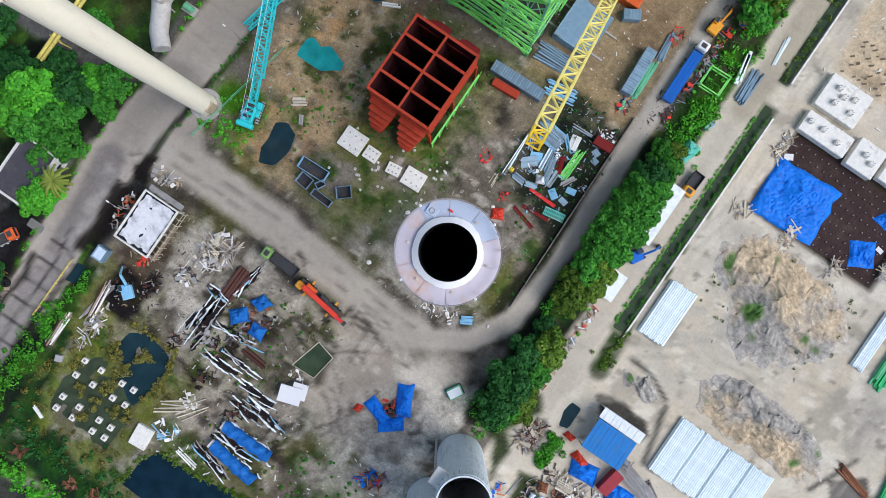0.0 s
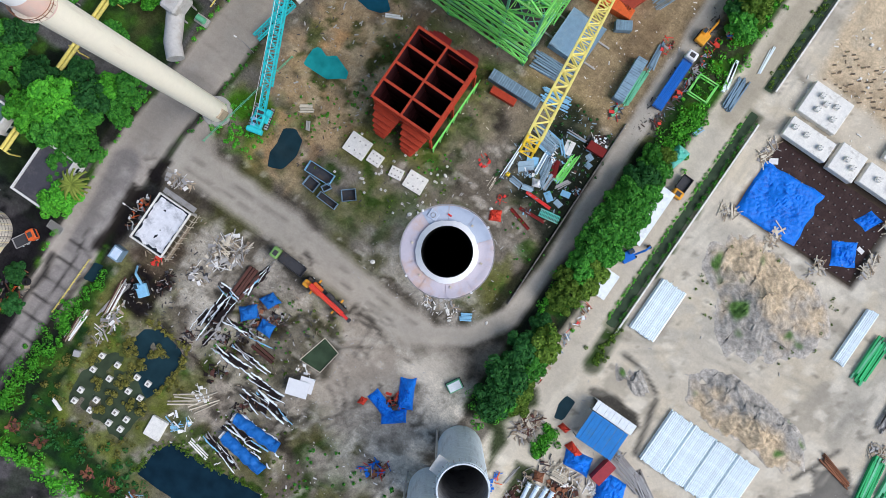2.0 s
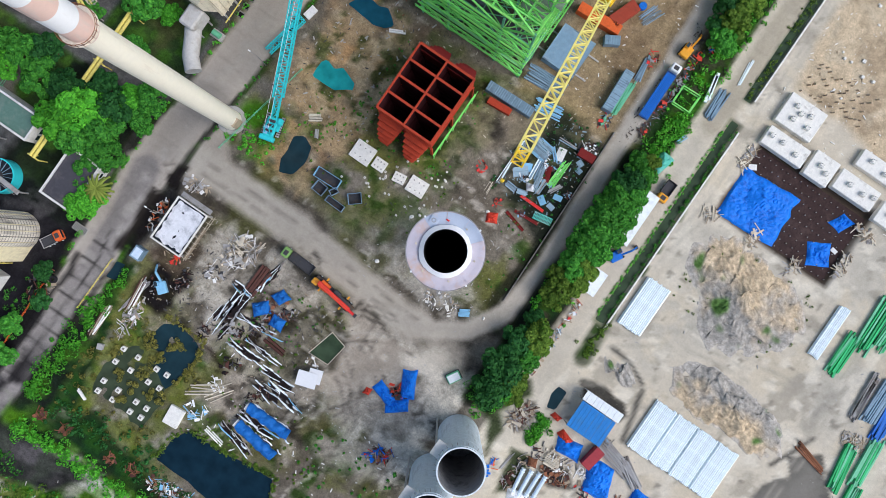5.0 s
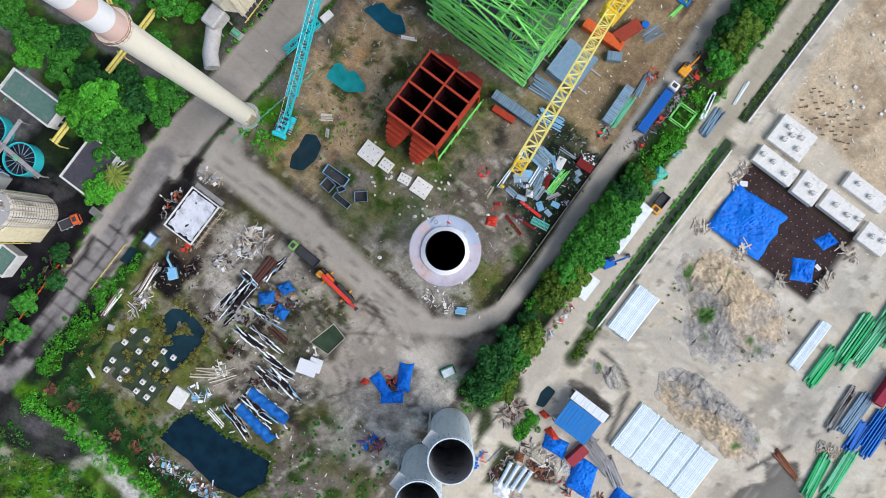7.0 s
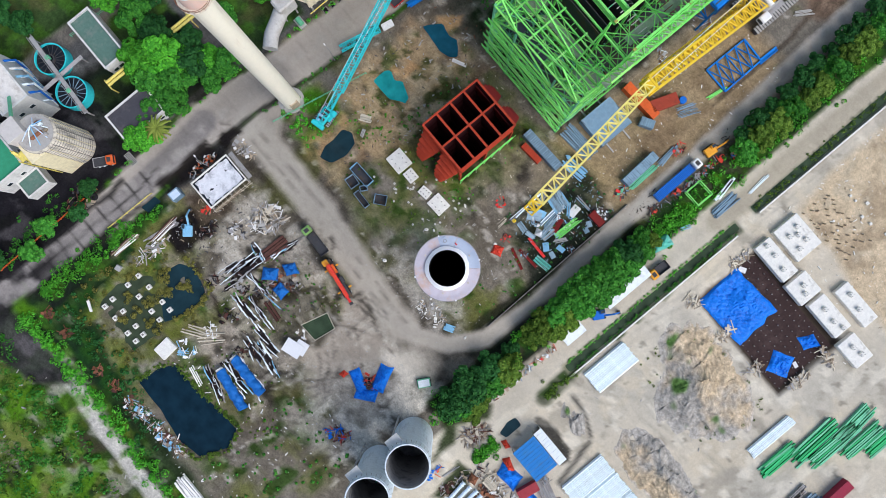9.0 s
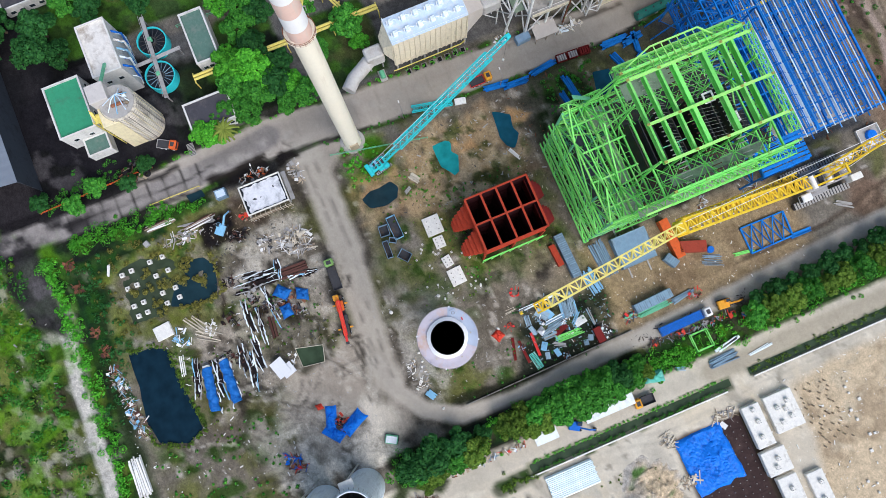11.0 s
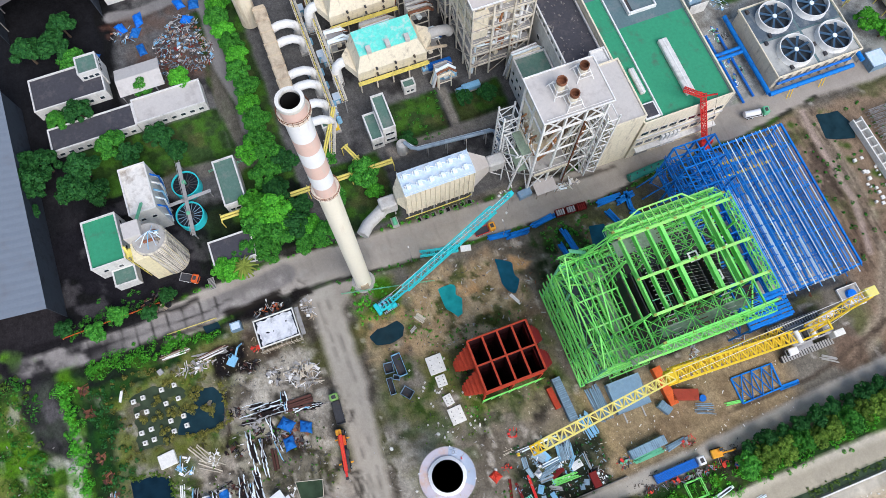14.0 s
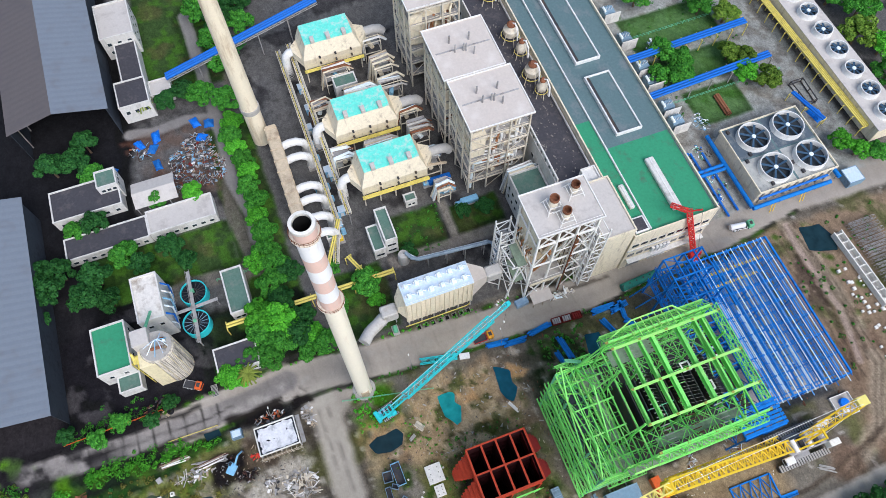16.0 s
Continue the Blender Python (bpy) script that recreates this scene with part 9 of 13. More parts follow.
for o in (-1.0, 0.0, 1.0):
    part("cover", Shape().rod((o, 0, 7.4), end + Vector((o, 0, 0)), 0.62, n=10), blue_paint, t, smooth=True)
part("gantry", Shape().lattice((0, 0, 6.2), end - Vector((0, 0, 1.2)), 2.8, 0.9, 22, 0.2, 0.12), grey_steel, t)
for f in (0.2, 0.4, 0.6, 0.8):
    c = end * f + Vector((0, 0, 6.0 * (1 - f)))
    part("trestle", Shape().beam((c.x - 1.4, c.y, -0.2), (c.x - 0.8, c.y, c.z), 0.35).beam((c.x + 1.4, c.y, -0.2), (c.x + 0.8, c.y, c.z), 0.35), grey_steel, t)
t = thing("coal_conveyor", -199, -46, 0, "short blue covered conveyor between white blocks", "conveyor")
for o in (-1.2, 0, 1.2):
    part("cover", Shape().rod((8, o, 5.6), (13, o, 6.2), 0.7, n=10), blue_paint, t)
part("deck", Shape().box(7.5, 13, -2, 2, 4.4, 4.8), grey_steel, t)
part("trestle", Shape().beam((10, -1.6, -0.2), (10, -1.6, 4.6), 0.3).beam((10, 1.6, -0.2), (10, 1.6, 4.6), 0.3), grey_steel, t)


# ---------------------------------------------------------------- vehicles and loose things
def wheel(parent, x, y, r=0.5, w=0.32):
    k = part("wheel", Shape().rod((x, y - w / 2, r), (x, y + w / 2, r), r, n=14), black_rubber, parent)
    s = 1 if y > 0 else -1
    part("rim", Shape().rod((x, y + s * (w / 2 - 0.03), r), (x, y + s * (w / 2 + 0.02), r), r * 0.55, n=12), galvanized, k)


def truck(x, y, turn, cab_mat, bed_mat, length=7.0, label="green flatbed truck parked on bare ground", bed_h=0.5, load=None):
    t = thing("truck", x, y, 0, label, "truck", turn=turn)
    L_, w = length / 2, 1.2
    part("chassis", Shape().box(-L_, L_ - 0.2, -0.55, 0.55, 0.6, 0.95, 0.05), dark_metal, t)
    cab = part("cab", Shape().box(L_ - 1.9, L_, -w, w, 0.7, 2.7, 0.25), cab_mat, t)
    part("windscreen", Shape().box(L_ - 0.06, L_ + 0.03, -w + 0.2, w - 0.2, 1.65, 2.45), glass_dark, cab)
    part("roof_hatch", Shape().box(L_ - 1.5, L_ - 0.5, -0.6, 0.6, 2.69, 2.76, 0.03), dark_metal, cab)
    bed = part("bed", Shape().box(-L_, L_ - 2.1, -w, w, 0.98, 1.12), dark_metal, t)
    for bx in ((-L_, L_ - 2.1, -w, -w + 0.08), (-L_, L_ - 2.1, w - 0.08, w), (-L_, -L_ + 0.08, -w + 0.08, w - 0.08), (L_ - 2.18, L_ - 2.1, -w + 0.08, w - 0.08)):
        part("side_board", Shape().box(*bx, 1.12, 1.12 + bed_h), bed_mat, bed)
    if load:
        for i in range(6):
            yy = -0.9 + i * 0.36
            part("load_beam", Shape().box(-L_ + 0.2, L_ - 2.4, yy - 0.14, yy + 0.14, 1.13, 1.5 + 0.1 * (i % 2)), load, bed)
    for xx in (L_ - 1.1, -L_ + 1.2, -L_ + 2.4):
        for yy in (-w + 0.2, w - 0.2):
            wheel(t, xx, yy)
    return t


def truck_crane(x, y, turn):
    t = thing("truck_crane", x, y, 0, "red-boomed truck crane with orange cab", "truck crane", turn=turn)
    part("chassis", Shape().box(-6, 5.4, -0.9, 0.9, 0.7, 1.3, 0.1), dark_metal, t)
    part("cab", Shape().box(-6.2, -4.6, -1.25, 0.2, 1.3, 2.9, 0.2), orange_yellow, t)
    part("cab_window", Shape().box(-6.28, -6.15, -1.1, 0.0, 1.9, 2.7), glass_dark, t)
    part("turntable", Shape().box(-4.4, -1.8, -1.0, 1.0, 1.3, 2.5, 0.15), orange_paint, t)
    part("operator_cab", Shape().box(-0.6, 1.2, 0.5, 1.4, 1.5, 3.2, 0.15), dark_metal, t)
    part("boom", Shape().box(-4.6, 4.8, -0.55, 0.45, 2.95, 3.75, 0.08), red_paint, t, "long red telescopic boom")
    part("boom_section", Shape().box(4.8, 6.6, -0.4, 0.2, 3.05, 3.65, 0.05), red_paint, t)
    part("boom_head", Shape().box(6.4, 7.1, -0.5, 0.3, 2.6, 3.8, 0.08), dark_metal, t)
    for yy in (-0.3, 0.1):
        part("boom_stripe", Shape().box(-5.5, 4.5, yy - 0.05, yy + 0.05, 3.752, 3.79), orange_paint, t)
    part("lift_ram", Shape().rod((0.5, -0.1, 1.8), (3.2, -0.1, 3.0), 0.2, n=8), dark_metal, t)
    for xx in (-3.6, 2.8):
        for s in (-1, 1):
            part("outrigger", Shape().box(xx - 0.2, xx + 0.2, s * 1.2, s * 2.0, 0.8, 1.1) if s > 0 else Shape().box(xx - 0.2, xx + 0.2, -2.0, -1.2, 0.8, 1.1), orange_yellow, t)
    for xx in (-5.2, -3.0, 2.6, 4.0):
        for yy in (-1.0, 1.0):
            wheel(t, xx, yy, 0.55)


def container(x, y, turn, mat, l=6.06, w=2.44, h=2.59, label="", z=0.0, group=""):
    t = thing("shipping_container", x, y, z, label, "container", group, turn)
    part("body", Shape().box(-l / 2, l / 2, -w / 2, w / 2, 0, h, 0.04), mat, t)
    n = int(l / 0.55)
    for i in range(n):
        xx = -l / 2 + (i + 0.5) * l / n
        part("roof_rib", Shape().box(xx - 0.1, xx + 0.1, -w / 2 + 0.12, w / 2 - 0.12, h - 0.01, h + 0.04), mat, t)
    part("door", Shape().box(l / 2, l / 2 + 0.05, -w / 2 + 0.1, w / 2 - 0.1, 0.1, h - 0.1), mat, t)
    return t


def pipes(x0, x1, y0, y1, along, r, mat, layers, label, category="pipe stack", z=0.0, name="pipe_stack"):
    """A stack of pipes laid side by side on sleepers."""
    t = thing(name, (x0 + x1) / 2, (y0 + y1) / 2, z, label, category)
    hx, hy = (x1 - x0) / 2, (y1 - y0) / 2
    half, span = (hx, hy) if along == "x" else (hy, hx)
    me = Shape()
    n = 12
    ring = [(math.cos(2 * math.pi * i / n), math.sin(2 * math.pi * i / n)) for i in range(n)]
    v = [(sx * half, rr * c, rr * s) for sx in (-1, 1) for rr in (r, r * 0.88) for c, s in ring]
    f = []
    for i in range(n):
        j = (i + 1) % n
        f += [(i, 2 * n + i, 2 * n + j, j), (n + i, n + j, 3 * n + j, 3 * n + i), (i, j, n + j, n + i), (2 * n + i, 3 * n + i, 3 * n + j, 2 * n + j)]
    mesh = me.add(v, f).mesh("pipe", mat, True)
    for lay in range(layers):
        count = int(2 * span / (2.0 * r)) - lay
        step = (2 * span - 2 * r) / max(1, int(2 * span / (2.0 * r)) - 1)
        for i in range(count):
            o = -span + r + lay * r + i * step
            ob = part("pipe", mesh, mat, t)
            jitter = rng.uniform(-0.25, 0.25)
            ob.matrix_basis = pose(jitter, o, 0.25 + r + lay * 1.75 * r) if along == "x" else pose(o, jitter, 0.25 + r + lay * 1.75 * r, 0, 0, 90)
    for k in (-0.7, 0, 0.7):
        part("sleeper", Shape().box(k * half - 0.15, k * half + 0.15, -span, span, -0.1, 0.25) if along == "x" else Shape().box(-span, span, k * half - 0.15, k * half + 0.15, -0.1, 0.25), timber, t)
    return t


def bundle(x, y, turn, l, w, n, mat, label, z=0.0, layers=1, size=0.22, spread=0.06, name="steel_bundle", category="steel bundle", group="", mats=None):
    """Beams or bars lying roughly parallel."""
    t = thing(name, x, y, z, label, category, group, turn)
    for lay in range(layers):
        for i in range(n):
            yy = -w / 2 + w * (i + 0.5) / n + rng.uniform(-0.1, 0.1)
            a = rng.uniform(-spread, spread)
            ll = l * rng.uniform(0.8, 1.0) / 2
            sh = rng.uniform(-0.08, 0.08) * l
            zz = size * 0.5 + lay * size * 1.05 + 0.02
            part("beam", Shape().beam((sh - ll, yy - a * ll, zz), (sh + ll, yy + a * ll, zz), size * rng.uniform(0.7, 1.2), size), rng.choice(mats) if mats else mat, t)
    return t


def scrap(x, y, rx, ry, n, mats, label, size=(0.6, 2.6), turn=0.0, high=0.9, name="scrap_heap", group=""):
    """A tangle of odd plates, bars and offcuts; past the largest few pieces they are joined, one sheet a colour."""
    t = thing(name, x, y, -0.07, label, "scrap heap", group, turn)
    rest = {}
    for i in range(n):
        a, q = rng.uniform(0, 6.283), math.sqrt(rng.random())
        px, py = rx * q * math.cos(a), ry * q * math.sin(a)
        zz = max(0.0, high * (1 - q * q) * rng.uniform(0.1, 1.0))
        l = rng.uniform(*size)
        b = rng.uniform(0, 6.283)
        dx, dy, dz = math.cos(b) * l / 2, math.sin(b) * l / 2, rng.uniform(-0.2, 0.2) * l / 2
        mt = rng.choice(mats)
        s = Shape() if i < 7 else rest.setdefault(mt.name, (mt, Shape()))[1]
        if rng.random() < 0.62:
            s.beam((px - dx, py - dy, zz + 0.1 + max(-dz, 0)), (px + dx, py + dy, zz + 0.1 + max(dz, 0)), rng.uniform(0.08, 0.24), rng.uniform(0.06, 0.2))
            nm = "bar"
        else:
            w = rng.uniform(0.3, 0.9)
            s.beam((px - dx * 0.6, py - dy * 0.6, zz + 0.08 + max(-dz, 0)), (px + dx * 0.6, py + dy * 0.6, zz + 0.12 + max(dz, 0)), w, 0.06)
            nm = "plate"
        if i < 7:
            part(nm, s, mt, t)
    for mt, s in rest.values():
        tagged(part("loose_scrap", s, mt, t), kind="stuff")
    return t


def tarp(x, y, lx, ly, h, mat, label, turn=0.0, rough=0.35, seed=0, name="tarpaulin", n=18, flat=False):
    """A draped sheet with folds over something lumpy."""
    t_rng = random.Random(seed)
    bumps = [(t_rng.uniform(-lx / 2, lx / 2), t_rng.uniform(-ly / 2, ly / 2), t_rng.uniform(0.3, 1.0), t_rng.uniform(0.12, 0.3)) for _ in range(9)]
    skew = [t_rng.uniform(0.3, 1.3), t_rng.uniform(0.3, 1.3), t_rng.uniform(-0.22, 0.22), t_rng.uniform(-0.22, 0.22)] if not flat else [0.1, 0.1, 0.0, 0.0]
    v, f = [], []
    for i in range(n + 1):
        for j in range(n + 1):
            u, w = i / n * 2 - 1, j / n * 2 - 1
            edge = (1 - abs(u) ** 4) * (1 - abs(w) ** 4)
            px, py = u * lx / 2 * (1 - 0.05 * (1 - w * w) * skew[0]), w * ly / 2 * (1 - 0.05 * (1 - u * u) * skew[1])
            px, py = px + skew[2] * py, py + skew[3] * px
            px, py = px + 0.035 * lx * noise.noise(Vector((px * 0.4, py * 0.4, seed + 9))), py + 0.035 * ly * noise.noise(Vector((px * 0.4, py * 0.4, seed + 17)))
            z = h * (0.55 * edge ** 0.5 + 0.75 * (1 - max(abs(u), abs(w))) if not flat else min(1, edge * 3))
            for bx, by, amp, wd in bumps:
                z += rough * amp * edge * math.exp(-((px - bx) ** 2 + (py - by) ** 2) / (wd * max(lx, ly) * 0.6) ** 2)
            z += 0.06 * edge * math.sin(px * 2.1 + py * 1.3 + seed)
            z += (0.16 if flat else 0.30) * edge * noise.noise(Vector((px * 0.45, py * 0.45, seed))) + 0.10 * edge * noise.noise(Vector((px * 1.5, py * 1.5, seed + 5)))
            z -= (0.7 if flat else 0.9) * edge * max(0.0, 0.13 - abs(noise.noise(Vector((px * 0.8 + 3, py * 0.8, seed + 3))))) * 3.0
            v.append((px, py, max(z, 0.03)))
    m = len(v)
    v += [(px, py, -0.06) for px, py, z in v]
    for i in range(n):
        for j in range(n):
            k = i * (n + 1) + j
            f.append((k, k + n + 1, k + n + 2, k + 1))
    rim = [i * (n + 1) for i in range(n + 1)] + [n * (n + 1) + j for j in range(1, n + 1)] + [i * (n + 1) + n for i in range(n - 1, -1, -1)] + [j for j in range(n - 1, 0, -1)]
    for a, b in zip(rim, rim[1:] + rim[:1]):
        f.append((b, a, a + m, b + m))
    return single(name, Shape().add(v, f), mat, label, "tarpaulin", smooth=flat, m=pose(x, y, 0, 0, 0, turn))


# heaps of excavated soil


def heap(outline, h, label, seed, side, ochre=1.0):
    """A long heap whose skirt follows an outline, with gullies and lumps."""
    n_rng = np.random.RandomState(seed)
    cx, cy = sum(p[0] for p in outline) / len(outline), sum(p[1] for p in outline) / len(outline)
    pts = []
    for (ax, ay), (bx, by) in zip(outline, outline[1:] + outline[:1]):
        for k in range(18):
            f_ = k / 18
            pts.append((ax + (bx - ax) * f_, ay + (by - ay) * f_))
    rings = 44
    v, f = [], []
    for r in range(rings + 1):
        q = 1 - r / rings
        for px, py in pts:
            x, y = cx + (px - cx) * q, cy + (py - cy) * q
            p = Vector((x * 0.16, y * 0.16, seed))
            z = h * (1 - q ** 1.25) ** 1.5 * (0.75 + 0.35 * noise.noise(p)) if q < 1 else -0.25
            z += (1 - q ** 5) * (0.75 * noise.noise(p * 2.6) + 0.30 * noise.noise(p * 7.0) + 0.10 * noise.noise(p * 17))
            w = 1.6 * noise.noise(p * 2.3) + 0.35 * noise.noise(p * 8.0)
            v.append((x + w * (1 if q > 0 else 0), y - w * (1 if q > 0 else 0), z))
    n = len(pts)
    for r in range(rings):
        for i in range(n):
            j = (i + 1) % n
            f.append((r * n + i, r * n + j, r * n + n + j, r * n + n + i))
    area = sum(a[0] * b[1] - b[0] * a[1] for a, b in zip(outline, outline[1:] + outline[:1]))
    if area < 0:
        f = [tuple(reversed(k)) for k in f]
    ob = single("soil_heap", Shape().add(v, f), ground_mat, label, "soil heap", "soil heaps in the sand yard", True)
    rgba = []
    for k, (x, y, z) in enumerate(v):
        q = 1 - (k // n) / rings
        p = Vector((x * 0.13, y * 0.13, seed))
        band = 0.5 + side * (y - cy) * 0.22 + 1.1 * noise.noise(p) + 0.5 * noise.noise(p * 4.3)
        band = min(1.0, max(0.0, band))
        green = min(1.0, max(0.0, 4 * (noise.noise(p * 2.2 + Vector((5, 0, 0))) - 0.36)))
        rough_ = 1 + 0.35 * noise.noise(p * 9)
        c = Vector((0.35, 0.325, 0.285)).lerp(Vector((0.53, 0.415, 0.275)), band * ochre).lerp(Vector((0.10, 0.19, 0.05)), green) * rough_
        c = c.lerp(Vector((0.50, 0.455, 0.395)), min(1.0, max(0.0, (q - 0.86) * 8 + 0.6 * noise.noise(p * 5))))
        rgba += [c.x, c.y, c.z, 0.9]
    ob.data.color_attributes.new("soil", "FLOAT_COLOR", "POINT").data.foreach_set("color", rgba)
    return ob


heap([(46.6, 33.7), (50.5, 39.5), (55, 41.5), (63.5, 41.3), (72, 40), (77.5, 37.4), (81, 33.0), (80.5, 27.5), (76, 22.8), (69, 17), (64, 15.8), (58.9, 18.7), (55.8, 25.0), (49.0, 28.5)], 3.8, "large ochre and grey soil heap with dry weeds", 3, 0.5)
heap([(60.3, 7.6), (62, 11.5), (66, 13.4), (73, 13.2), (80, 13.4), (87, 12.0), (91, 9.5), (92.7, 5.6), (90, 1.0), (84, 1.2), (77, 1.0), (69, 1.4), (62.5, 2.4)], 3.4, "long ochre and grey soil heap behind the pipes", 5, -1)
heap([(45.5, 0.6), (49, 2.4), (53, 2.0), (55.6, -0.5), (52, -2.6), (47.5, -2.2)], 1.3, "small grey gravel heap on sand", 8, 1, 0.0)

# pipe stacks in the sand yard
pipes(43.1, 49.6, 9.2, 22.0, "y", 0.23, galvanized, 2, "stack of long galvanized pipes on sleepers")
for i in range(4):
    pipes(61.2 + i * 5.85, 61.2 + i * 5.85 + 5.8, -13.4, -0.6, "y", 0.22, galvanized, 2, "wide stack of long pale galvanized pipes")
pipes(84.0, 87.0, 28.5, 42.0, "y", 0.2, galvanized, 2, "narrow stack of pale pipes")
GREEN_STACKS = ((91, 33, 90, 11, 3.2), (93.5, 43, 92, 15, 4.2), (97, 46, 90, 15, 3.6), (96.5, 53, 95, 13, 3.8), (101, 52, 90, 12, 3.2), (106, 11, 100, 12, 3), (110, 15, 95, 12, 3), (104.5, -6, 175, 13, 3.4), (110, -3, 170, 14, 3), (112, 4, 96, 12, 3.2), (104, 58, 90, 14, 3.2))
for x, y, a, l, w in GREEN_STACKS:
    bundle(x, y, a, l, w, 6, green_teal, "stack of bright green painted steel girders", layers=2, size=0.42, spread=0.03, group="stacks of painted steel", mats=(material("stack_green_%d" % int(x), (0.03, 0.42, 0.14), 0.5, dirt=(0.03, 0.28, 0.12), dirt_amount=0.3, vary=0.25, bump=0.05), green_teal))
for x, y, a, l, w, mt in ((111, 28, 92, 13, 5, blue_steel), (115, 33, 92, 12, 5, blue_steel), (108, 24.5, 95, 8, 2.5, blue_paint), (104.5, 29, 92, 12, 3.5, blue_grey), (101.0, 27.5, 93, 12, 1.8, grey_steel), (108.0, -8, 160, 8, 3, blue_steel), (60.5, -17.5, 165, 11, 3.5, grey_steel)):
    bundle(x, y, a, l, w, 7, mt, "stack of %s steel sections in the yard" % ("blue painted" if mt in (blue_steel, blue_paint) else "grey"), layers=2, size=0.38, spread=0.04, group="stacks of painted steel")
scrap(105, 17.3, 3.6, 2.4, 60, (timber, timber_pale, concrete), "heap of broken timber and crates", turn=10)
container(106.5, 38, 92, material("maroon_container", (0.32, 0.03, 0.06), 0.6, dirt=(0.2, 0.05, 0.05)), 9, 2.4, 2.4, "maroon container in the sand yard")
bundle(98.5, 8.5, 165, 9, 1.6, 5, rust, "bundle of rusty pipes on sand", layers=2, size=0.3)

# footing slabs and the membrane pit
def raft(x0, x1, y0, y1, h, stubs, label):
    t = thing("foundation_block", (x0 + x1) / 2, (y0 + y1) / 2, 0, label, "foundation", "new foundation blocks")
    hx, hy = (x1 - x0) / 2, (y1 - y0) / 2
    part("raft", Shape().box(-hx, hx, -hy, hy, -0.4, h, 0.12), concrete_white, t)
    for sx, sy in stubs:
        st = part("stub_column", Shape().box(sx * hx - 0.55, sx * hx + 0.55, sy * hy - 0.5, sy * hy + 0.5, h - 0.02, h + 0.9, 0.06), concrete_white, t)
        for k in range(4):
            bx, by = sx * hx + (-0.3, 0.3, 0.3, -0.3)[k], sy * hy + (-0.3, -0.3, 0.3, 0.3)[k]
            part("anchor_bolt", Shape().rod((bx, by, h + 0.85), (bx, by, h + 1.35), 0.05, n=5), dark_metal, st)


raft(46.4, 56.2, 68.8, 76.6, 1.6, ((-0.45, 0.4), (-0.1, 0.1), (0.35, 0.3), (0.5, -0.4), (-0.3, -0.4)), "pale concrete foundation block with column stubs")
raft(46.6, 57.8, 62.6, 67.4, 1.6, ((-0.75, 0.1), (-0.2, 0.1), (0.5, -0.2)), "cream concrete foundation block with starter bars")
raft(58.8, 65.2, 62.2, 68.8, 1.6, ((-0.2, 0.1), (0.4, -0.2)), "pale concrete foundation block with column stubs")
raft(66.2, 76.8, 63.4, 68.6, 1.6, ((-0.4, 0.0), (0.3, -0.1), (0.8, 0.2)), "pale concrete foundation block with column stubs")
raft(67.8, 79.5, 70.8, 75.2, 1.5, ((-0.5, 0.2), (0.2, -0.2)), "pale concrete foundation block behind the pit")
raft(78.5, 86, 62.5, 68.0, 1.5, ((-0.3, 0.0), (0.4, 0.2)), "pale concrete foundation block at the pit's end")
t = thing("pit_membrane", 63.1, 53.0, -1.15, "dark brown waterproof membrane on the pit floor", "membrane")
for k in range(9):
    part("membrane_strip", Shape().box(-15.3 + 3.4 * k, -11.9 + 3.4 * k - 0.02, -9.1, 9.2, 0.0, 0.35 - 0.012 * (k % 2)), char, t)
ties = thing("starter_bar_field", 63, 53, -0.8, "rows of small starter bars through the membrane", "starter bars", kind="stuff")
s = Shape()
for i in range(17):
    for j in range(9):
        x, y = -13 + i * 1.75 + rng.uniform(-.1, .1), -8 + j * 2 + rng.uniform(-.1, .1)
        s.box(x - 0.09, x + 0.09, y - 0.09, y + 0.09, -0.02, 0.35)
part("bars", s, concrete, ties)
tarp(55.4, 50.4, 15.4, 13.4, 0.75, tarp_blue, "wide bright blue tarpaulin over the pit", 4, 0.5, 11, n=60, flat=True).location.z = -0.78
tarp(73.6, 49.2, 5.6, 5.6, 0.5, tarp_blue, "crumpled blue tarpaulin beside the pit", 20, 0.6, 12, n=22).location.z = -0.78
tarp(74.0, 58.4, 3.6, 4.4, 0.4, tarp_blue, "small crumpled blue tarpaulin", -15, 0.6, 13, n=18).location.z = -0.78
single("white_board", Shape().box(-1.0, 1.0, -0.7, 0.7, 0, 0.12, 0.02), white_paint, "loose white board by the pit", "board", m=pose(49.2, 57.4, -0.78, 0, 0, 30))
single("white_board", Shape().box(-0.8, 0.8, -0.5, 0.5, 0, 0.12, 0.02), white_paint, "loose white board on the membrane", "board", m=pose(76.2, 52.0, -0.78, 0, 0, -10))
for x, y, n_ in ((46.6, 58.5, 40), (47.2, 42.4, 24), (58.5, 42.8, 40), (70, 43.2, 30), (79.4, 50, 40), (80.2, 59, 40)):
    scrap(x, y, 2.4 if n_ < 35 else 3.4, 1.0, n_, (timber, timber_pale, timber_pale, grey_steel), "loose formwork timber along the pit", (1.0, 4.0), rng.choice((0, 90)), 0.4, "timber_heap")
t = thing("pile_row", 52, 84, 0, "rows of driven piles with cut heads", "piles", kind="stuff")
s, s2 = Shape(), Shape()
for i in range(9):
    for j in range(5):
        x, y = -4 + i * 1.9 + rng.uniform(-.9, .9), -5.5 + j * 1.9 + rng.uniform(-.9, .9)
        s.rod((x, y, -0.2), (x + 0.5, y + 0.2, rng.uniform(0.4, 1.1)), 0.2, n=7)
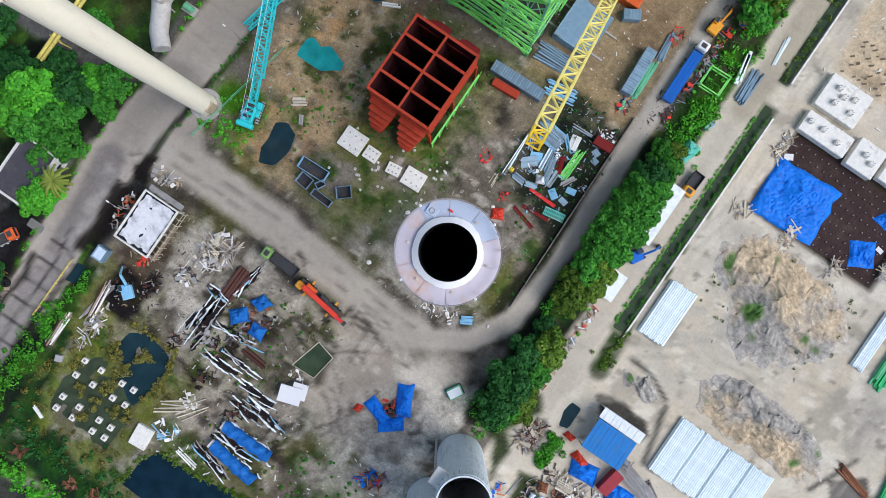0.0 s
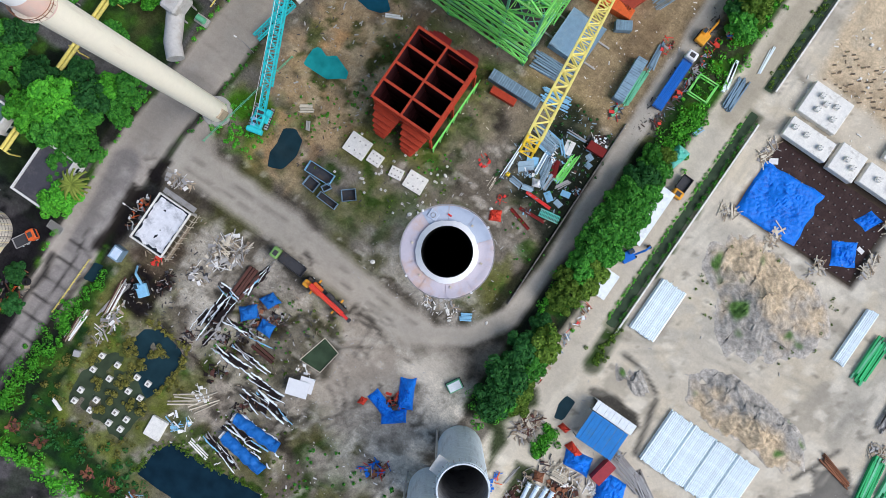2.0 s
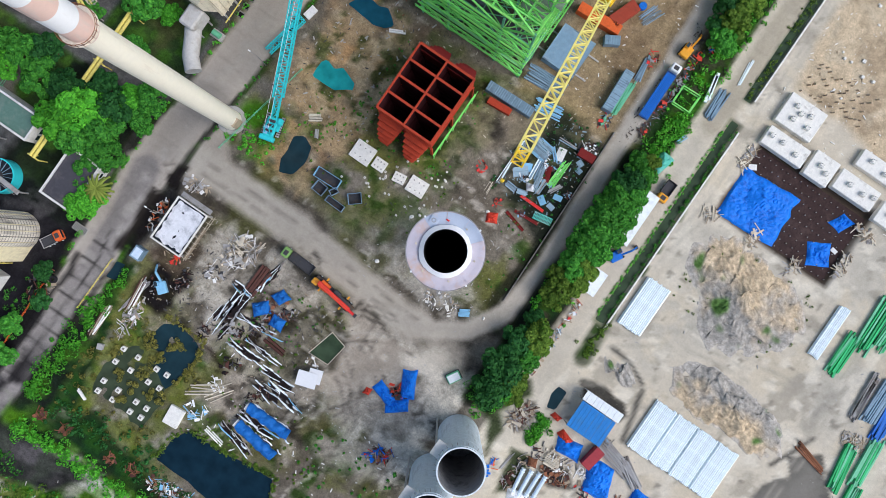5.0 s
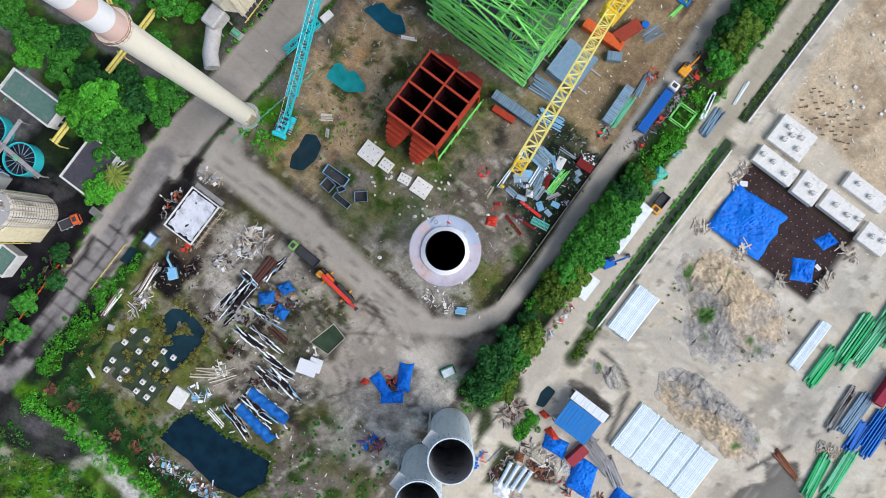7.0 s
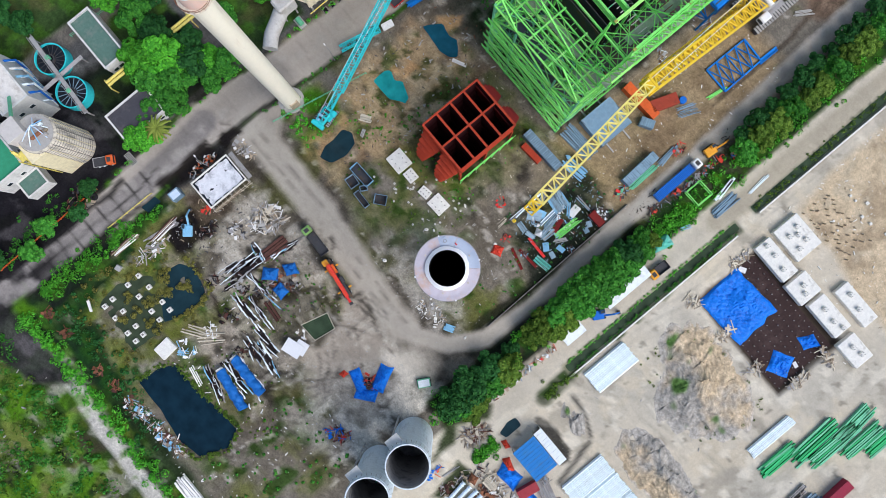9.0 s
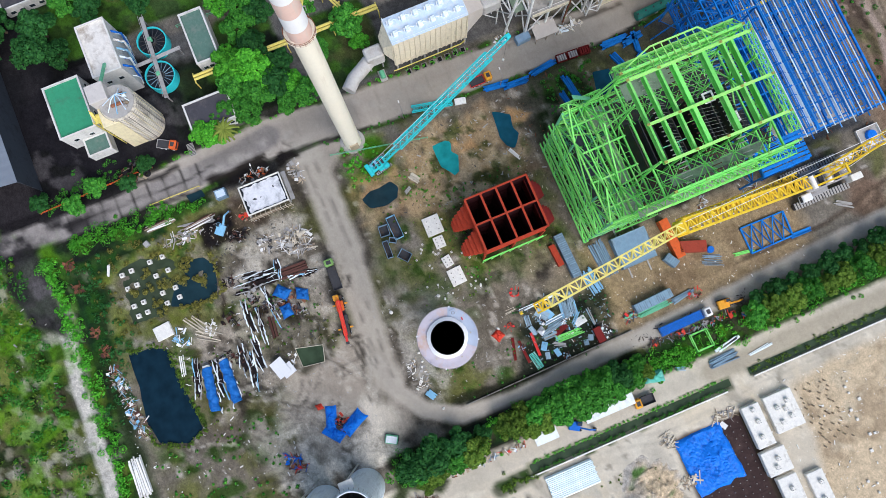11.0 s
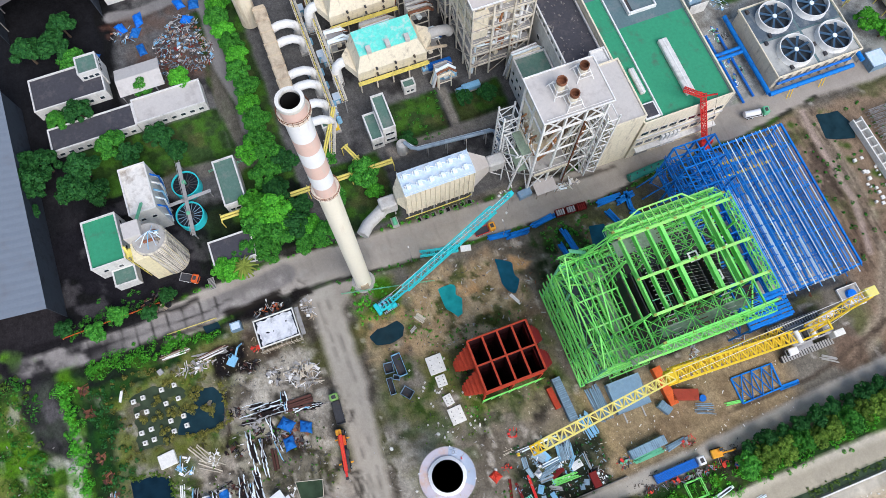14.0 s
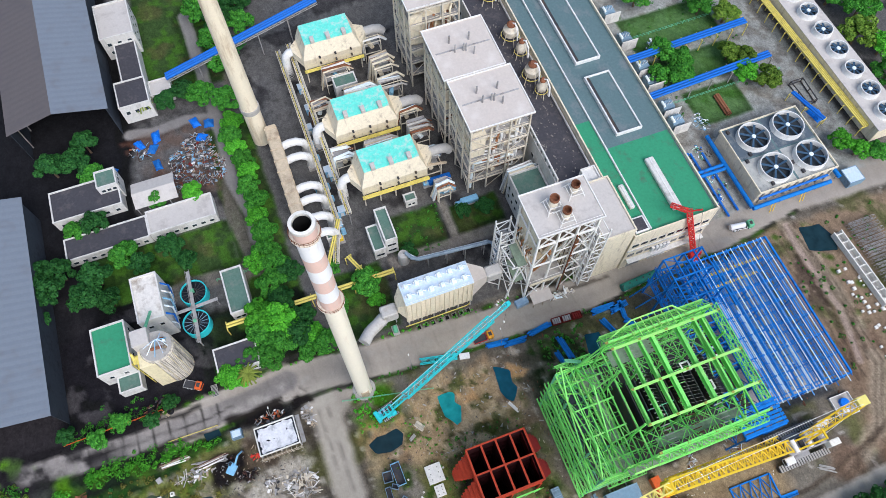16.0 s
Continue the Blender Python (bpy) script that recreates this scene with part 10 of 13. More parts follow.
for i in range(60):
    x, y, r = rng.uniform(-2, 60), rng.uniform(-2, 26), rng.uniform(0.15, 0.42)
    s2.box(x - r, x + r, y - r, y + r, -0.1, rng.uniform(0.2, 0.6), 0.05)
part("pile_heads", s, timber, t)
part("broken_blocks", s2, concrete_white, t)

# service road side: sheds, vehicles and stacks
def lean_roof(x0, x1, y0, y1, z, mat, label):
    t = thing("tin_shed", (x0 + x1) / 2, (y0 + y1) / 2, 0, label, "shed")
    hx, hy = (x1 - x0) / 2, (y1 - y0) / 2
    n = int(2 * hy / 0.9)
    for i in range(n):
        y = -hy + 2 * hy * i / n
        part("roof_sheet", Shape().add([(-hx, y, z + 0.4), (hx, y, z), (hx, y + 2 * hy / n + 0.05, z + 0.03), (-hx, y + 2 * hy / n + 0.05, z + 0.43), (-hx, y, z + 0.35), (hx, y, z - 0.05), (hx, y + 2 * hy / n + 0.05, z - 0.02), (-hx, y + 2 * hy / n + 0.05, z + 0.38)],
                                       [(0, 1, 2, 3), (7, 6, 5, 4), (0, 4, 5, 1), (1, 5, 6, 2), (2, 6, 7, 3), (3, 7, 4, 0)]), mat, t)
    for x in (-hx + 0.15, hx - 0.15):
        for y in (-hy + 0.2, 0, hy - 0.2):
            part("post", Shape().beam((x, y, -0.2), (x, y, z - 0.02), 0.14), timber, t)
    part("back_wall", Shape().box(-hx, -hx + 0.1, -hy, hy, -0.1, z + 0.3), sheet_white, t)


lean_roof(31.6, 34.6, 24.5, 38.0, 3.0, sheet_white, "long white tin-roofed shed beneath the trees")
lean_roof(31.8, 34.8, 10.5, 16.6, 3.0, sheet_white, "short white tin-roofed shed beneath the trees")
for y in np.arange(-11.5, 7, 2.3):
    scrap(33.2, y, 1.0, 1.2, 9, (sheet_white, grey_steel, rust, blue_grey, timber, red_paint), "row of junk beneath the trees", (0.5, 1.8), high=1.2, name="junk_pile", group="junk beneath the trees")
def excavator(x, y, turn, mat, label, small=False):
    t = thing("excavator", x, y, 0, label, "excavator", turn=turn)
    for s in (-1, 1):
        part("track", Shape().box(-1.7, 1.7, s * 1.0 - 0.28, s * 1.0 + 0.28, -0.05, 0.8, 0.2), black_rubber, t)
    part("house", Shape().box(-1.9, 1.0, -1.15, 1.15, 0.9, 2.0, 0.15), mat, t)
    cab = part("cab", Shape().box(0.0, 1.3, 0.2, 1.15, 1.0, 2.8, 0.12), mat, t)
    part("cab_window", Shape().box(0.1, 1.2, 0.3, 1.05, 2.79, 2.83), glass_dark, cab)
    part("boom", Shape().beam((1.0, -0.3, 1.6), (3.4, -0.3, 3.2), 0.4, 0.5).beam((3.4, -0.3, 3.2), (5.0, -0.3, 1.2), 0.3, 0.35), mat, t)
    part("bucket", Shape().box(4.6, 5.4, -0.8, 0.2, 0.2, 1.1, 0.15), dark_metal, t)


truck(35.2, 40.5, -92, orange_yellow, dark_metal, 5.6, "yellow-cabbed dump truck with dark load on the service road", 0.7)
excavator(34.2, 21.8, 60, blue_paint, "blue excavator parked beside the trees")
tarp(30.6, 45.8, 3.4, 5.2, 1.8, tarp_green, "pale turquoise tarpaulin over a stack", -5, 0.3, 21)
t = thing("green_frame", 27, 61, 0, "square bright green steel frame lying on grass", "steel frame")
for dz in (0.15, 1.6):
    part("frame_ring", Shape().beam((-2.3, -2.3, dz), (2.2, -2.2, dz), 0.25).beam((2.2, -2.2, dz), (2.2, 2.4, dz), 0.25).beam((2.2, 2.4, dz), (-2.4, 2.2, dz), 0.25).beam((-2.4, 2.2, dz), (-2.3, -2.3, dz), 0.25), green_steel, t)
for x, y in ((-2.3, -2.3), (2.2, -2.2), (2.2, 2.4), (-2.4, 2.2)):
    part("frame_post", Shape().beam((x, y, -0.1), (x, y, 1.7), 0.25), green_steel, t)
bundle(30.4, 67, 103, 7, 0.9, 2, galvanized, "long pale box girder on the grass", size=0.7)
bundle(33.6, 64.2, 92, 8, 2.6, 6, blue_grey, "stack of grey-blue steel panels by the road", layers=2, size=0.3)
bundle(35.0, 74.5, 97, 7.5, 1.0, 3, galvanized, "three pale steel bars by the road", size=0.22)
bundle(31.5, 53.0, 70, 3.0, 1.2, 3, light_blue_paint, "small stack of light blue bars", size=0.2)

# lorry with machines on the inner road
truck(20.8, 59.0, 91, white_gloss, blue_paint, 14.5, "white-cabbed lorry with a long load of blue steel", 0.4, blue_paint)
excavator(20.6, 70.5, 85, orange_yellow, "yellow excavator ahead of the lorry")
for x, y in ((23.6, 66), (24.0, 61), (23.2, 56), (22.8, 50), (23.5, 70.5)):
    scrap(x, y, 1.0, 2.6, 26, (dark_metal, dark_rust, dark_metal, tarp_red, blue_grey, grey_steel), "machine parts and red scrap beside the road", (0.5, 2.2), high=0.9)
scrap(25.5, 75.5, 1.5, 2.2, 24, (red_paint, dark_metal, blue_paint, green_steel, timber), "scrap and planks on the verge", (0.5, 2.4))

# yard beside the inner road
container(12.6, 53.4, 93, blue_grey, 10.5, 2.4, 2.6, "long grey-blue container beside the inner road")
bundle(14.8, 53.0, 93, 9, 1.4, 4, green_teal, "teal steel sections beside the container", size=0.3, layers=2)
bundle(14.6, 61.6, 98, 6.5, 1.4, 5, blue_grey, "bundle of grey-blue sections", size=0.25, layers=2)
bundle(9.0, 73.0, 68, 5.5, 3.0, 9, blue_grey, "spaced steel bars lying on brown soil", size=0.18)
scrap(15.2, 64.5, 1.4, 2.6, 26, (red_paint, dark_rust, rust, grey_steel), "rusty red scrap beside the road", (0.5, 2.0))
scrap(14.2, 46.4, 1.5, 1.8, 26, (red_paint, dark_metal, blue_grey, green_teal), "dark scrap at the road bend", (0.5, 2.0))
building("site_office", -6.4, 2.2, 49.6, 59.2, 2.8, "flat-roofed grey-blue site office", blue_grey, material("office_roof", (0.20, 0.31, 0.42), 0.6, dirt=(0.30, 0.38, 0.45), dirt_amount=0.3), 0.05)
for x, y, w, l in ((-7.6, 52, 0.4, 3), (-7.6, 57, 0.4, 3), (3.6, 51.5, 0.4, 3), (3.6, 57.0, 0.4, 3)):
    single("roof_beam", Shape().box(-l / 2, l / 2, -w / 2, w / 2, 0, 0.3, 0.04), concrete, "projecting grey concrete beam beside the office", "beam", m=pose(x, y, -0.05))
container(-7.0, 37.6, 2, blue_grey, 12.2, 2.4, 2.6, "long grey-blue container in the steel yard")
container(-8.2, 35.0, 4, red_oxide, 6.0, 1.6, 1.8, "low red-brown container beside the blue one")
bundle(-2.4, 46.3, 3, 10, 4.0, 8, blue_grey, "stacked blue-grey steel columns", layers=2, size=0.36, group="steel in the erection yard")
bundle(1.8, 41.2, 8, 7, 3.4, 7, light_blue_paint, "stacked light blue steel panels", layers=2, size=0.3, group="steel in the erection yard")
container(-0.5, 64.8, 3, orange_paint, 11.0, 2.4, 2.6, "long orange-red container under the crane boom")
container(3.6, 69.0, 70, material("red_brown_box", (0.36, 0.06, 0.035), 0.6, dirt=(0.2, 0.05, 0.03)), 7.0, 3.0, 2.6, "red-brown container beside the orange one")
container(4.8, 62.4, 30, blue_grey, 3.6, 2.2, 2.2, "small grey-blue box below the boom")
single("oil_drum", Shape().lathe([(0.05, 1.0), (0.9, 1.0), (0.95, 0.9), (0.95, -0.1)], 20), blue_paint, "round blue drum on brown soil", "drum", m=pose(6.2, 73.5, 0))
MIXED = (blue_grey, steel_blue, steel_blue, grey_steel, blue_grey, steel_blue)
for x, y, a, l, w, n_, mts in ((6.0, 32.4, -6, 4.6, 4.4, 11, (steel_blue, light_blue_paint, steel_blue)), (3.4, 33.6, -8, 3.4, 2.2, 6, MIXED), (7.4, 27.8, -84, 5.2, 1.8, 5, (steel_blue, galvanized, blue_grey)), (9.1, 26.3, -79, 6.6, 1.3, 4, (galvanized, steel_blue)), (10.7, 25.2, -91, 3.8, 1.0, 3, (steel_blue, grey_steel)),
                              (8.9, 33.1, -44, 4.2, 0.9, 2, (light_blue_paint, steel_blue)), (4.8, 21.2, -4, 3.0, 1.4, 4, MIXED), (7.6, 21.5, 14, 2.8, 1.2, 4, MIXED), (1.4, 26.0, -88, 11.8, 0.8, 2, (grey_steel, galvanized)), (10.3, 37.1, 2, 5.0, 0.9, 2, (grey_steel, steel_blue)), (2.6, 29.4, -70, 4.4, 1.2, 3, MIXED), (13.6, 26.6, 60, 3.6, 1.0, 3, (dark_rust, dark_metal, grey_steel))):
    bundle(x, y, a, l, w, n_, None, "heap of blue-grey steel sections in the scrap yard", layers=2, size=0.26, spread=0.05, group="steel in the erection yard", mats=mts)
for x, y, a, lx, ly, mt, what in ((10.1, 34.0, -81, 3.2, 2.0, white_steel, "white"), (4.6, 25.4, 40, 3.6, 2.2, steel_blue, "light blue"), (5.2, 27.0, 25, 2.6, 2.0, light_blue_paint, "light blue"), (12.5, 22.6, -34, 2.3, 1.5, light_blue_paint, "light blue"), (15.1, 22.5, -11, 1.8, 1.2, steel_blue, "light blue"), (15.3, 25.2, 11, 2.1, 1.3, light_blue_paint, "light blue"), (15.1, 34.8, -22, 1.6, 1.3, steel_blue, "blue-grey"), (15.8, 33.2, -8, 1.5, 1.2, blue_grey, "blue-grey"), (14.2, 36.4, 12, 1.6, 1.3, blue_grey, "blue-grey"), (10.2, 28.4, -71, 4.0, 1.4, red_dull, "maroon")):
    t = thing("steel_plate", x, y, 0, "%s steel plate leaning on scrap" % what, "steel plate", "plates in the erection yard", a)
    part("plate", Shape().add([(-lx / 2, -ly / 2, 0.05), (lx / 2, -ly / 2, 0.12), (lx / 2, ly / 2, 0.5), (-lx / 2, ly / 2, 0.42), (-lx / 2, -ly / 2, -0.05), (lx / 2, -ly / 2, 0.02), (lx / 2, ly / 2, 0.4), (-lx / 2, ly / 2, 0.32)],
                              [(0, 1, 2, 3), (7, 6, 5, 4), (0, 4, 5, 1), (1, 5, 6, 2), (2, 6, 7, 3), (3, 7, 4, 0)]), mt, t)
    part("stiffener", Shape().beam((-lx / 2, 0, 0.34), (lx / 2, 0, 0.4), 0.12), mt, t)
    part("packing", Shape().box(-lx / 3, lx / 3, ly / 2 - 0.3, ly / 2 - 0.1, -0.1, 0.3), timber, t)
bundle(12.3, 29.6, -91, 7.8, 1.7, 5, green_steel, "bright green steel tubes in the scrap yard", layers=2, size=0.22, spread=0.03, group="steel in the erection yard")
for x, y, a, l in ((11.1, 20.7, -1, 6.4), (11.8, 17.2, 4, 6.3), (10.1, 15.0, -15, 6.0)):
    t = thing("red_girder", x, y, 0, "dark red channel girder lying on dark soil", "girder", "red girders in the yard", a)
    part("web", Shape().box(-l / 2, l / 2, -0.28, 0.28, 0.0, 0.1), red_paint if y > 20 else red_dull, t)
    for o in (-0.3, 0.3):
        part("flange", Shape().box(-l / 2, l / 2, o - 0.05, o + 0.05, -0.02, 0.4), red_paint if y > 20 else red_dull, t)
t = thing("grating_panel", 15.1, 19.2, 0, "sea-green ladder grating panel by the road", "grating", turn=10)
for o in (-0.8, 0.0, 0.8):
    part("rail", Shape().box(-2.3, 2.3, o - 0.07, o + 0.07, 0.0, 0.2), teal_roof, t)
for k in range(13):
    part("rung", Shape().box(-2.2 + 0.36 * k, -2.08 + 0.36 * k, -0.75, 0.75, 0.2, 0.26), teal_roof, t)
scrap(14.6, 39.0, 2.6, 1.5, 60, (dark_metal, dark_metal, white_paint, dark_rust, galvanized, black_rubber), "machines and barrels by the junction", (0.4, 1.3), 24, 1.1)
container(15.2, 37.0, 2, red_dull, 4.1, 2.0, 1.5, "low red skip by the junction")
tarp(8.6, 23.6, 2.0, 1.8, 0.8, white_gloss, "crumpled white sheeting among the steel", 20, 0.4, 33)
for k in range(9):
    scrap(rng.uniform(4, 17), rng.uniform(16, 37), rng.uniform(0.8, 1.8), rng.uniform(0.8, 1.6), 16, (blue_grey, steel_blue, dark_metal, dark_rust, white_steel, light_blue_paint), "small steel scrap in the erection yard", (0.3, 1.3), high=0.4, group="small scrap in the erection yard")
bundle(0.6, 18.0, 80, 3.0, 1.6, 3, timber_pale, "pale poles lying on bare soil", size=0.14, spread=0.3)
for x, y in ((-3.5, 21.0), (4.2, 16.6)):
    scrap(x, y, 1.2, 1.6, 14, (tarp_red, dark_rust, red_paint), "small heap of red rags and cable", (0.4, 1.2), high=0.4, name="rag_heap")
tarp(5.2, 12.6, 2.8, 2.6, 0.8, tarp_red, "red tarpaulin over a small heap", 20, 0.4, 31)

# blue truss lying on the soil near the big crane
t = thing("blue_truss", 7.7, 89.5, 0, "flat blue lattice truss lying on the soil", "truss", turn=0)
s = [(-3.5, -6.2), (-3.3, 6.3), (3.6, 6.0), (3.8, -6.2)]
for a, b in zip(s, s[1:] + s[:1]):
    part("chord", Shape().beam((*a, 0.35), (*b, 0.35), 0.4), blue_steel, t)
for k in range(4):
    y = -6.2 + 3.1 * k
    part("web", Shape().beam((-3.5, y, 0.35), (3.7, y + 3.1, 0.35), 0.25), blue_steel, t)
    part("web", Shape().beam((3.7, y, 0.6), (-3.5, y + 3.1, 0.6), 0.25), blue_steel, t)
    part("cross_bar", Shape().beam((-3.4, y + 3.1, 0.3), (3.7, y + 3.1, 0.3), 0.22), blue_steel, t)
bundle(11.5, 98.0, 90, 6, 1.0, 3, blue_steel, "blue girder beside the road", size=0.4)
bundle(10.5, 81.5, 80, 6, 0.9, 3, green_steel, "green bars beside the blue truss", size=0.25)
bundle(9.0, 112, 60, 5, 1.6, 5, concrete, "pale planks on the haul track", size=0.25)
for k in range(5):
    scrap(rng.uniform(-6, 6), rng.uniform(76, 98), 2.2, 1.6, 14, (blue_grey, grey_steel, rust, galvanized), "offcuts under the crane boom", (0.5, 2.5), high=0.4)

# blue steel waiting along the plant road
for x, y, a, l, w in ((-57.3, 38.8, 83, 7, 1.5), (-56.0, 44.4, 86, 7, 1.9), (-57.1, 52.8, 97, 7.5, 1.5), (-48.8, 57.7, 8, 7.8, 1.8), (-46.6, 55.0, 10, 4.6, 1.2), (-56.4, 74.0, 92, 8, 1.8), (-55.2, 78.6, 100, 6.0, 2.2), (-50.3, 73.1, 21, 7.0, 1.6), (-54.1, 79.3, -9, 6.3, 1.5), (-48.6, 80.4, 40, 6.0, 1.6)):
    bundle(x, y, a, l, w, 4, blue_steel, "blue painted girders waiting beside the road", layers=2, size=0.45, spread=0.06, group="girders beside the plant road")
for k, (x, y) in enumerate(((-57.6, 58.6), (-57.4, 61.9), (-57.2, 65.2))):
    t = thing("steel_crate", x, y, 0, "open dark red steel crate by the road", "crate", "steel crates beside the plant road", 86)
    part("floor", Shape().box(-1.5, 1.5, -1.1, 1.1, 0.0, 0.2), dark_rust, t)
    for bx in ((-1.5, 1.5, -1.1, -1.0), (-1.5, 1.5, 1.0, 1.1), (-1.5, -1.4, -1.0, 1.0), (1.4, 1.5, -1.0, 1.0)):
        part("side", Shape().box(*bx, 0.1, 1.3, 0.02), red_dull, t)
    for m_ in range(4):
        part("load_plate", Shape().box(-1.2 + 0.65 * m_, -0.75 + 0.65 * m_, -0.9, 0.9, 0.2, 1.0 + 0.1 * (m_ % 2)), grey_steel if k < 2 else red_dull, t)
t = thing("steel_drum", -60.6, 88.2, 0, "long green pressure drum on saddles", "pressure drum", turn=94)
part("shell", Shape().rod((-6.2, 0, 1.6), (6.2, 0, 1.6), 1.25, n=24), material("drum_green", (0.03, 0.22, 0.17), 0.5, dirt=(0.05, 0.10, 0.08)), t, smooth=True)
for x in (-5, 0, 5):
    part("saddle", Shape().box(x - 0.4, x + 0.4, -1.2, 1.2, -0.1, 0.8), concrete, t)
for k in range(6):
    part("nozzle", Shape().rod((-6 + 2.4 * k, 0, 2.8), (-6 + 2.4 * k, 0, 3.2), 0.22, n=8), dark_metal, t)
truck(-60.4, 35.4, 90, orange_yellow, red_paint, 6.4, "orange-cabbed lorry beside a turquoise boom section", 0.5)
t = thing("boom_section", -58.9, 20.4, 0, "spare turquoise crane boom section on the road edge", "boom section", turn=78)
part("lattice", Shape().lattice((-5.6, 0, 1.0), (5.6, 0, 1.0), 1.5, 1.3, 9, 0.2, 0.13), teal_paint, t)
part("panel", Shape().box(6.4, 9.5, -0.9, 0.9, 0, 0.6, 0.05), white_paint, t)
truck(-66.3, 128.8, 82, green_teal, white_gloss, 7.5, "white tank lorry with a green cab on the plant road", 0.3)
t = thing("tank", -66.3, 128.0, 1.15, "white cylindrical tank on the lorry", "tank", turn=82)
part("shell", Shape().rod((-3.6, 0, 0.95), (1.4, 0, 0.95), 0.95, n=20), white_gloss, t, smooth=True)
part("end_cap", Shape().rod((1.4, 0, 0.95), (1.6, 0, 0.95), 0.95, 0.6, n=20), green_teal, t)

# unfinished flat-roofed hut with slurry on its roof
t = thing("unfinished_hut", -53.1, -30.2, 0, "unfinished concrete hut with white slurry on its roof", "hut")
hx, hy = 4.1, 5.8
part("roof_slab", Shape().box(-hx, hx, -hy, hy, 3.2, 3.5, 0.04), concrete, t)
part("rainwater", Shape().box(-hx + 0.32, hx - 0.32, -hy + 0.32, hy - 0.32, 3.503, 3.53), water_black, t, "dark rainwater on the roof")
skin, N_ = [], 40
for a_ in range(N_ + 1):
    for b_ in range(N_ + 1):
        u_, v_ = a_ / N_ * 2 - 1, b_ / N_ * 2 - 1
        edge_ = 1 - max(abs(u_), abs(v_)) ** 3
        h_ = noise.noise(Vector((u_ * 2.2, v_ * 3.0, 4))) + 0.5 * noise.noise(Vector((u_ * 6, v_ * 8, 9)))
        skin.append((u_ * (hx - 0.34), v_ * (hy - 0.34), 3.49 + 0.10 * min(edge_ * 2.0, 0.8) + 0.07 * h_))
part("slurry", Shape().add(skin, [(a_ * (N_ + 1) + b_, (a_ + 1) * (N_ + 1) + b_, (a_ + 1) * (N_ + 1) + b_ + 1, a_ * (N_ + 1) + b_ + 1) for a_ in range(N_) for b_ in range(N_)]), slurry, t, "thick white slurry", smooth=True)
for bx in ((-hx, hx, -hy, -hy + 0.3), (-hx, hx, hy - 0.3, hy), (-hx, -hx + 0.3, -hy + 0.3, hy - 0.3), (hx - 0.3, hx, -hy + 0.3, hy - 0.3)):
    part("parapet", Shape().box(*bx, 3.5, 4.1, 0.03), concrete_white, t)
for x in (-hx + 0.25, 0, hx - 0.25):
    for y in (-hy + 0.25, 0, hy - 0.25):
        part("column", Shape().box(x - 0.22, x + 0.22, y - 0.22, y + 0.22, -0.2, 3.2), concrete, t)
part("inner_wall", Shape().box(-hx + 0.5, -hx + 0.7, -hy + 0.6, hy - 0.6, -0.2, 3.2), concrete_dark, t)
for k in range(9):
    y = -hy + 0.3 + k * 1.4
    part("scaffold_pole", Shape().rod((hx + 1.0, y, -0.1), (hx + 1.0, y, 4.2), 0.06, n=5), timber_pale, t)
    part("scaffold_pole", Shape().rod((hx, y, 3.3), (hx + 1.3, y, 3.3), 0.06, n=5), timber_pale, t)
for z in (1.6, 3.3):
    part("scaffold_ledger", Shape().rod((hx + 1.0, -hy - 0.3, z), (hx + 1.0, hy + 0.3, z), 0.07, n=5), timber_pale, t)
part("scaffold_board", Shape().box(hx + 0.2, hx + 1.1, -hy, hy * 0.4, 1.7, 1.78), timber, t)
part("scaffold_board", Shape().box(-hx, hx, hy + 0.2, hy + 1.4, 2.6, 2.7), grey_steel, t)
scrap(-56.6, -20.5, 4.0, 2.0, 40, (concrete, timber, grey_steel, white_steel), "broken timber and debris behind the hut", (0.6, 2.6), high=0.5)
scrap(-60.0, -31.5, 1.6, 4.5, 46, (timber, rust, grey_steel, white_steel, orange_paint), "debris between hut and road", (0.5, 2.0), high=0.5)
scrap(-51.5, -37.8, 2.4, 1.2, 14, (orange_paint, red_paint, timber), "orange planks beside the hut", (0.6, 2.0), high=0.3)
building("tin_hut", -59.4, -56.9, -42.6, -39.6, 2.2, "small hut with a light blue tin roof", blue_grey, sheet_blue_white, 0.03)
excavator(-49.4, -44.4, 140, light_blue_paint, "light blue digger in a muddy hollow")

# footings in the flooded corner
FOOTINGS = ((-48.7, -61.9), (-48.6, -65.5), (-44.7, -61.7), (-44.5, -65.2), (-39.6, -61.5), (-36.8, -61.3), (-39.5, -65.1), (-36.5, -64.9), (-48.3, -70.8), (-48.1, -73.5), (-44.2, -70.7), (-44.1, -73.3), (-39.2, -70.6), (-36.3, -70.5), (-39.1, -73.3), (-36.2, -73.0))
for x, y in FOOTINGS:
    t = thing("column_footing", x, y, -0.6, "small white concrete column footing in shallow water", "footing", "column footings in the flooded corner")
    part("pad", Shape().box(-0.6, 0.6, -0.6, 0.6, -0.3, 1.0, 0.06), concrete_white, t)
    part("socket", Shape().box(-0.24, 0.24, -0.24, 0.24, 1.0, 1.06), concrete_dark, t)
# small pegs on the grass
for k in range(34):
    x, y = rng.choice(((rng.uniform(-30, -8), rng.uniform(-2, 12)), (rng.uniform(-24, -6), rng.uniform(4, 16))))
    t = thing("survey_footing", x, y, 0, "tiny white concrete footing in the grass", "footing", "tiny footings in the grass")
    part("block", Shape().box(-0.24, 0.24, -0.24, 0.24, -0.1, 0.3, 0.03), concrete_white, t)
    part("socket", Shape().box(-0.1, 0.1, -0.1, 0.1, 0.3, 0.33), concrete_dark, t)

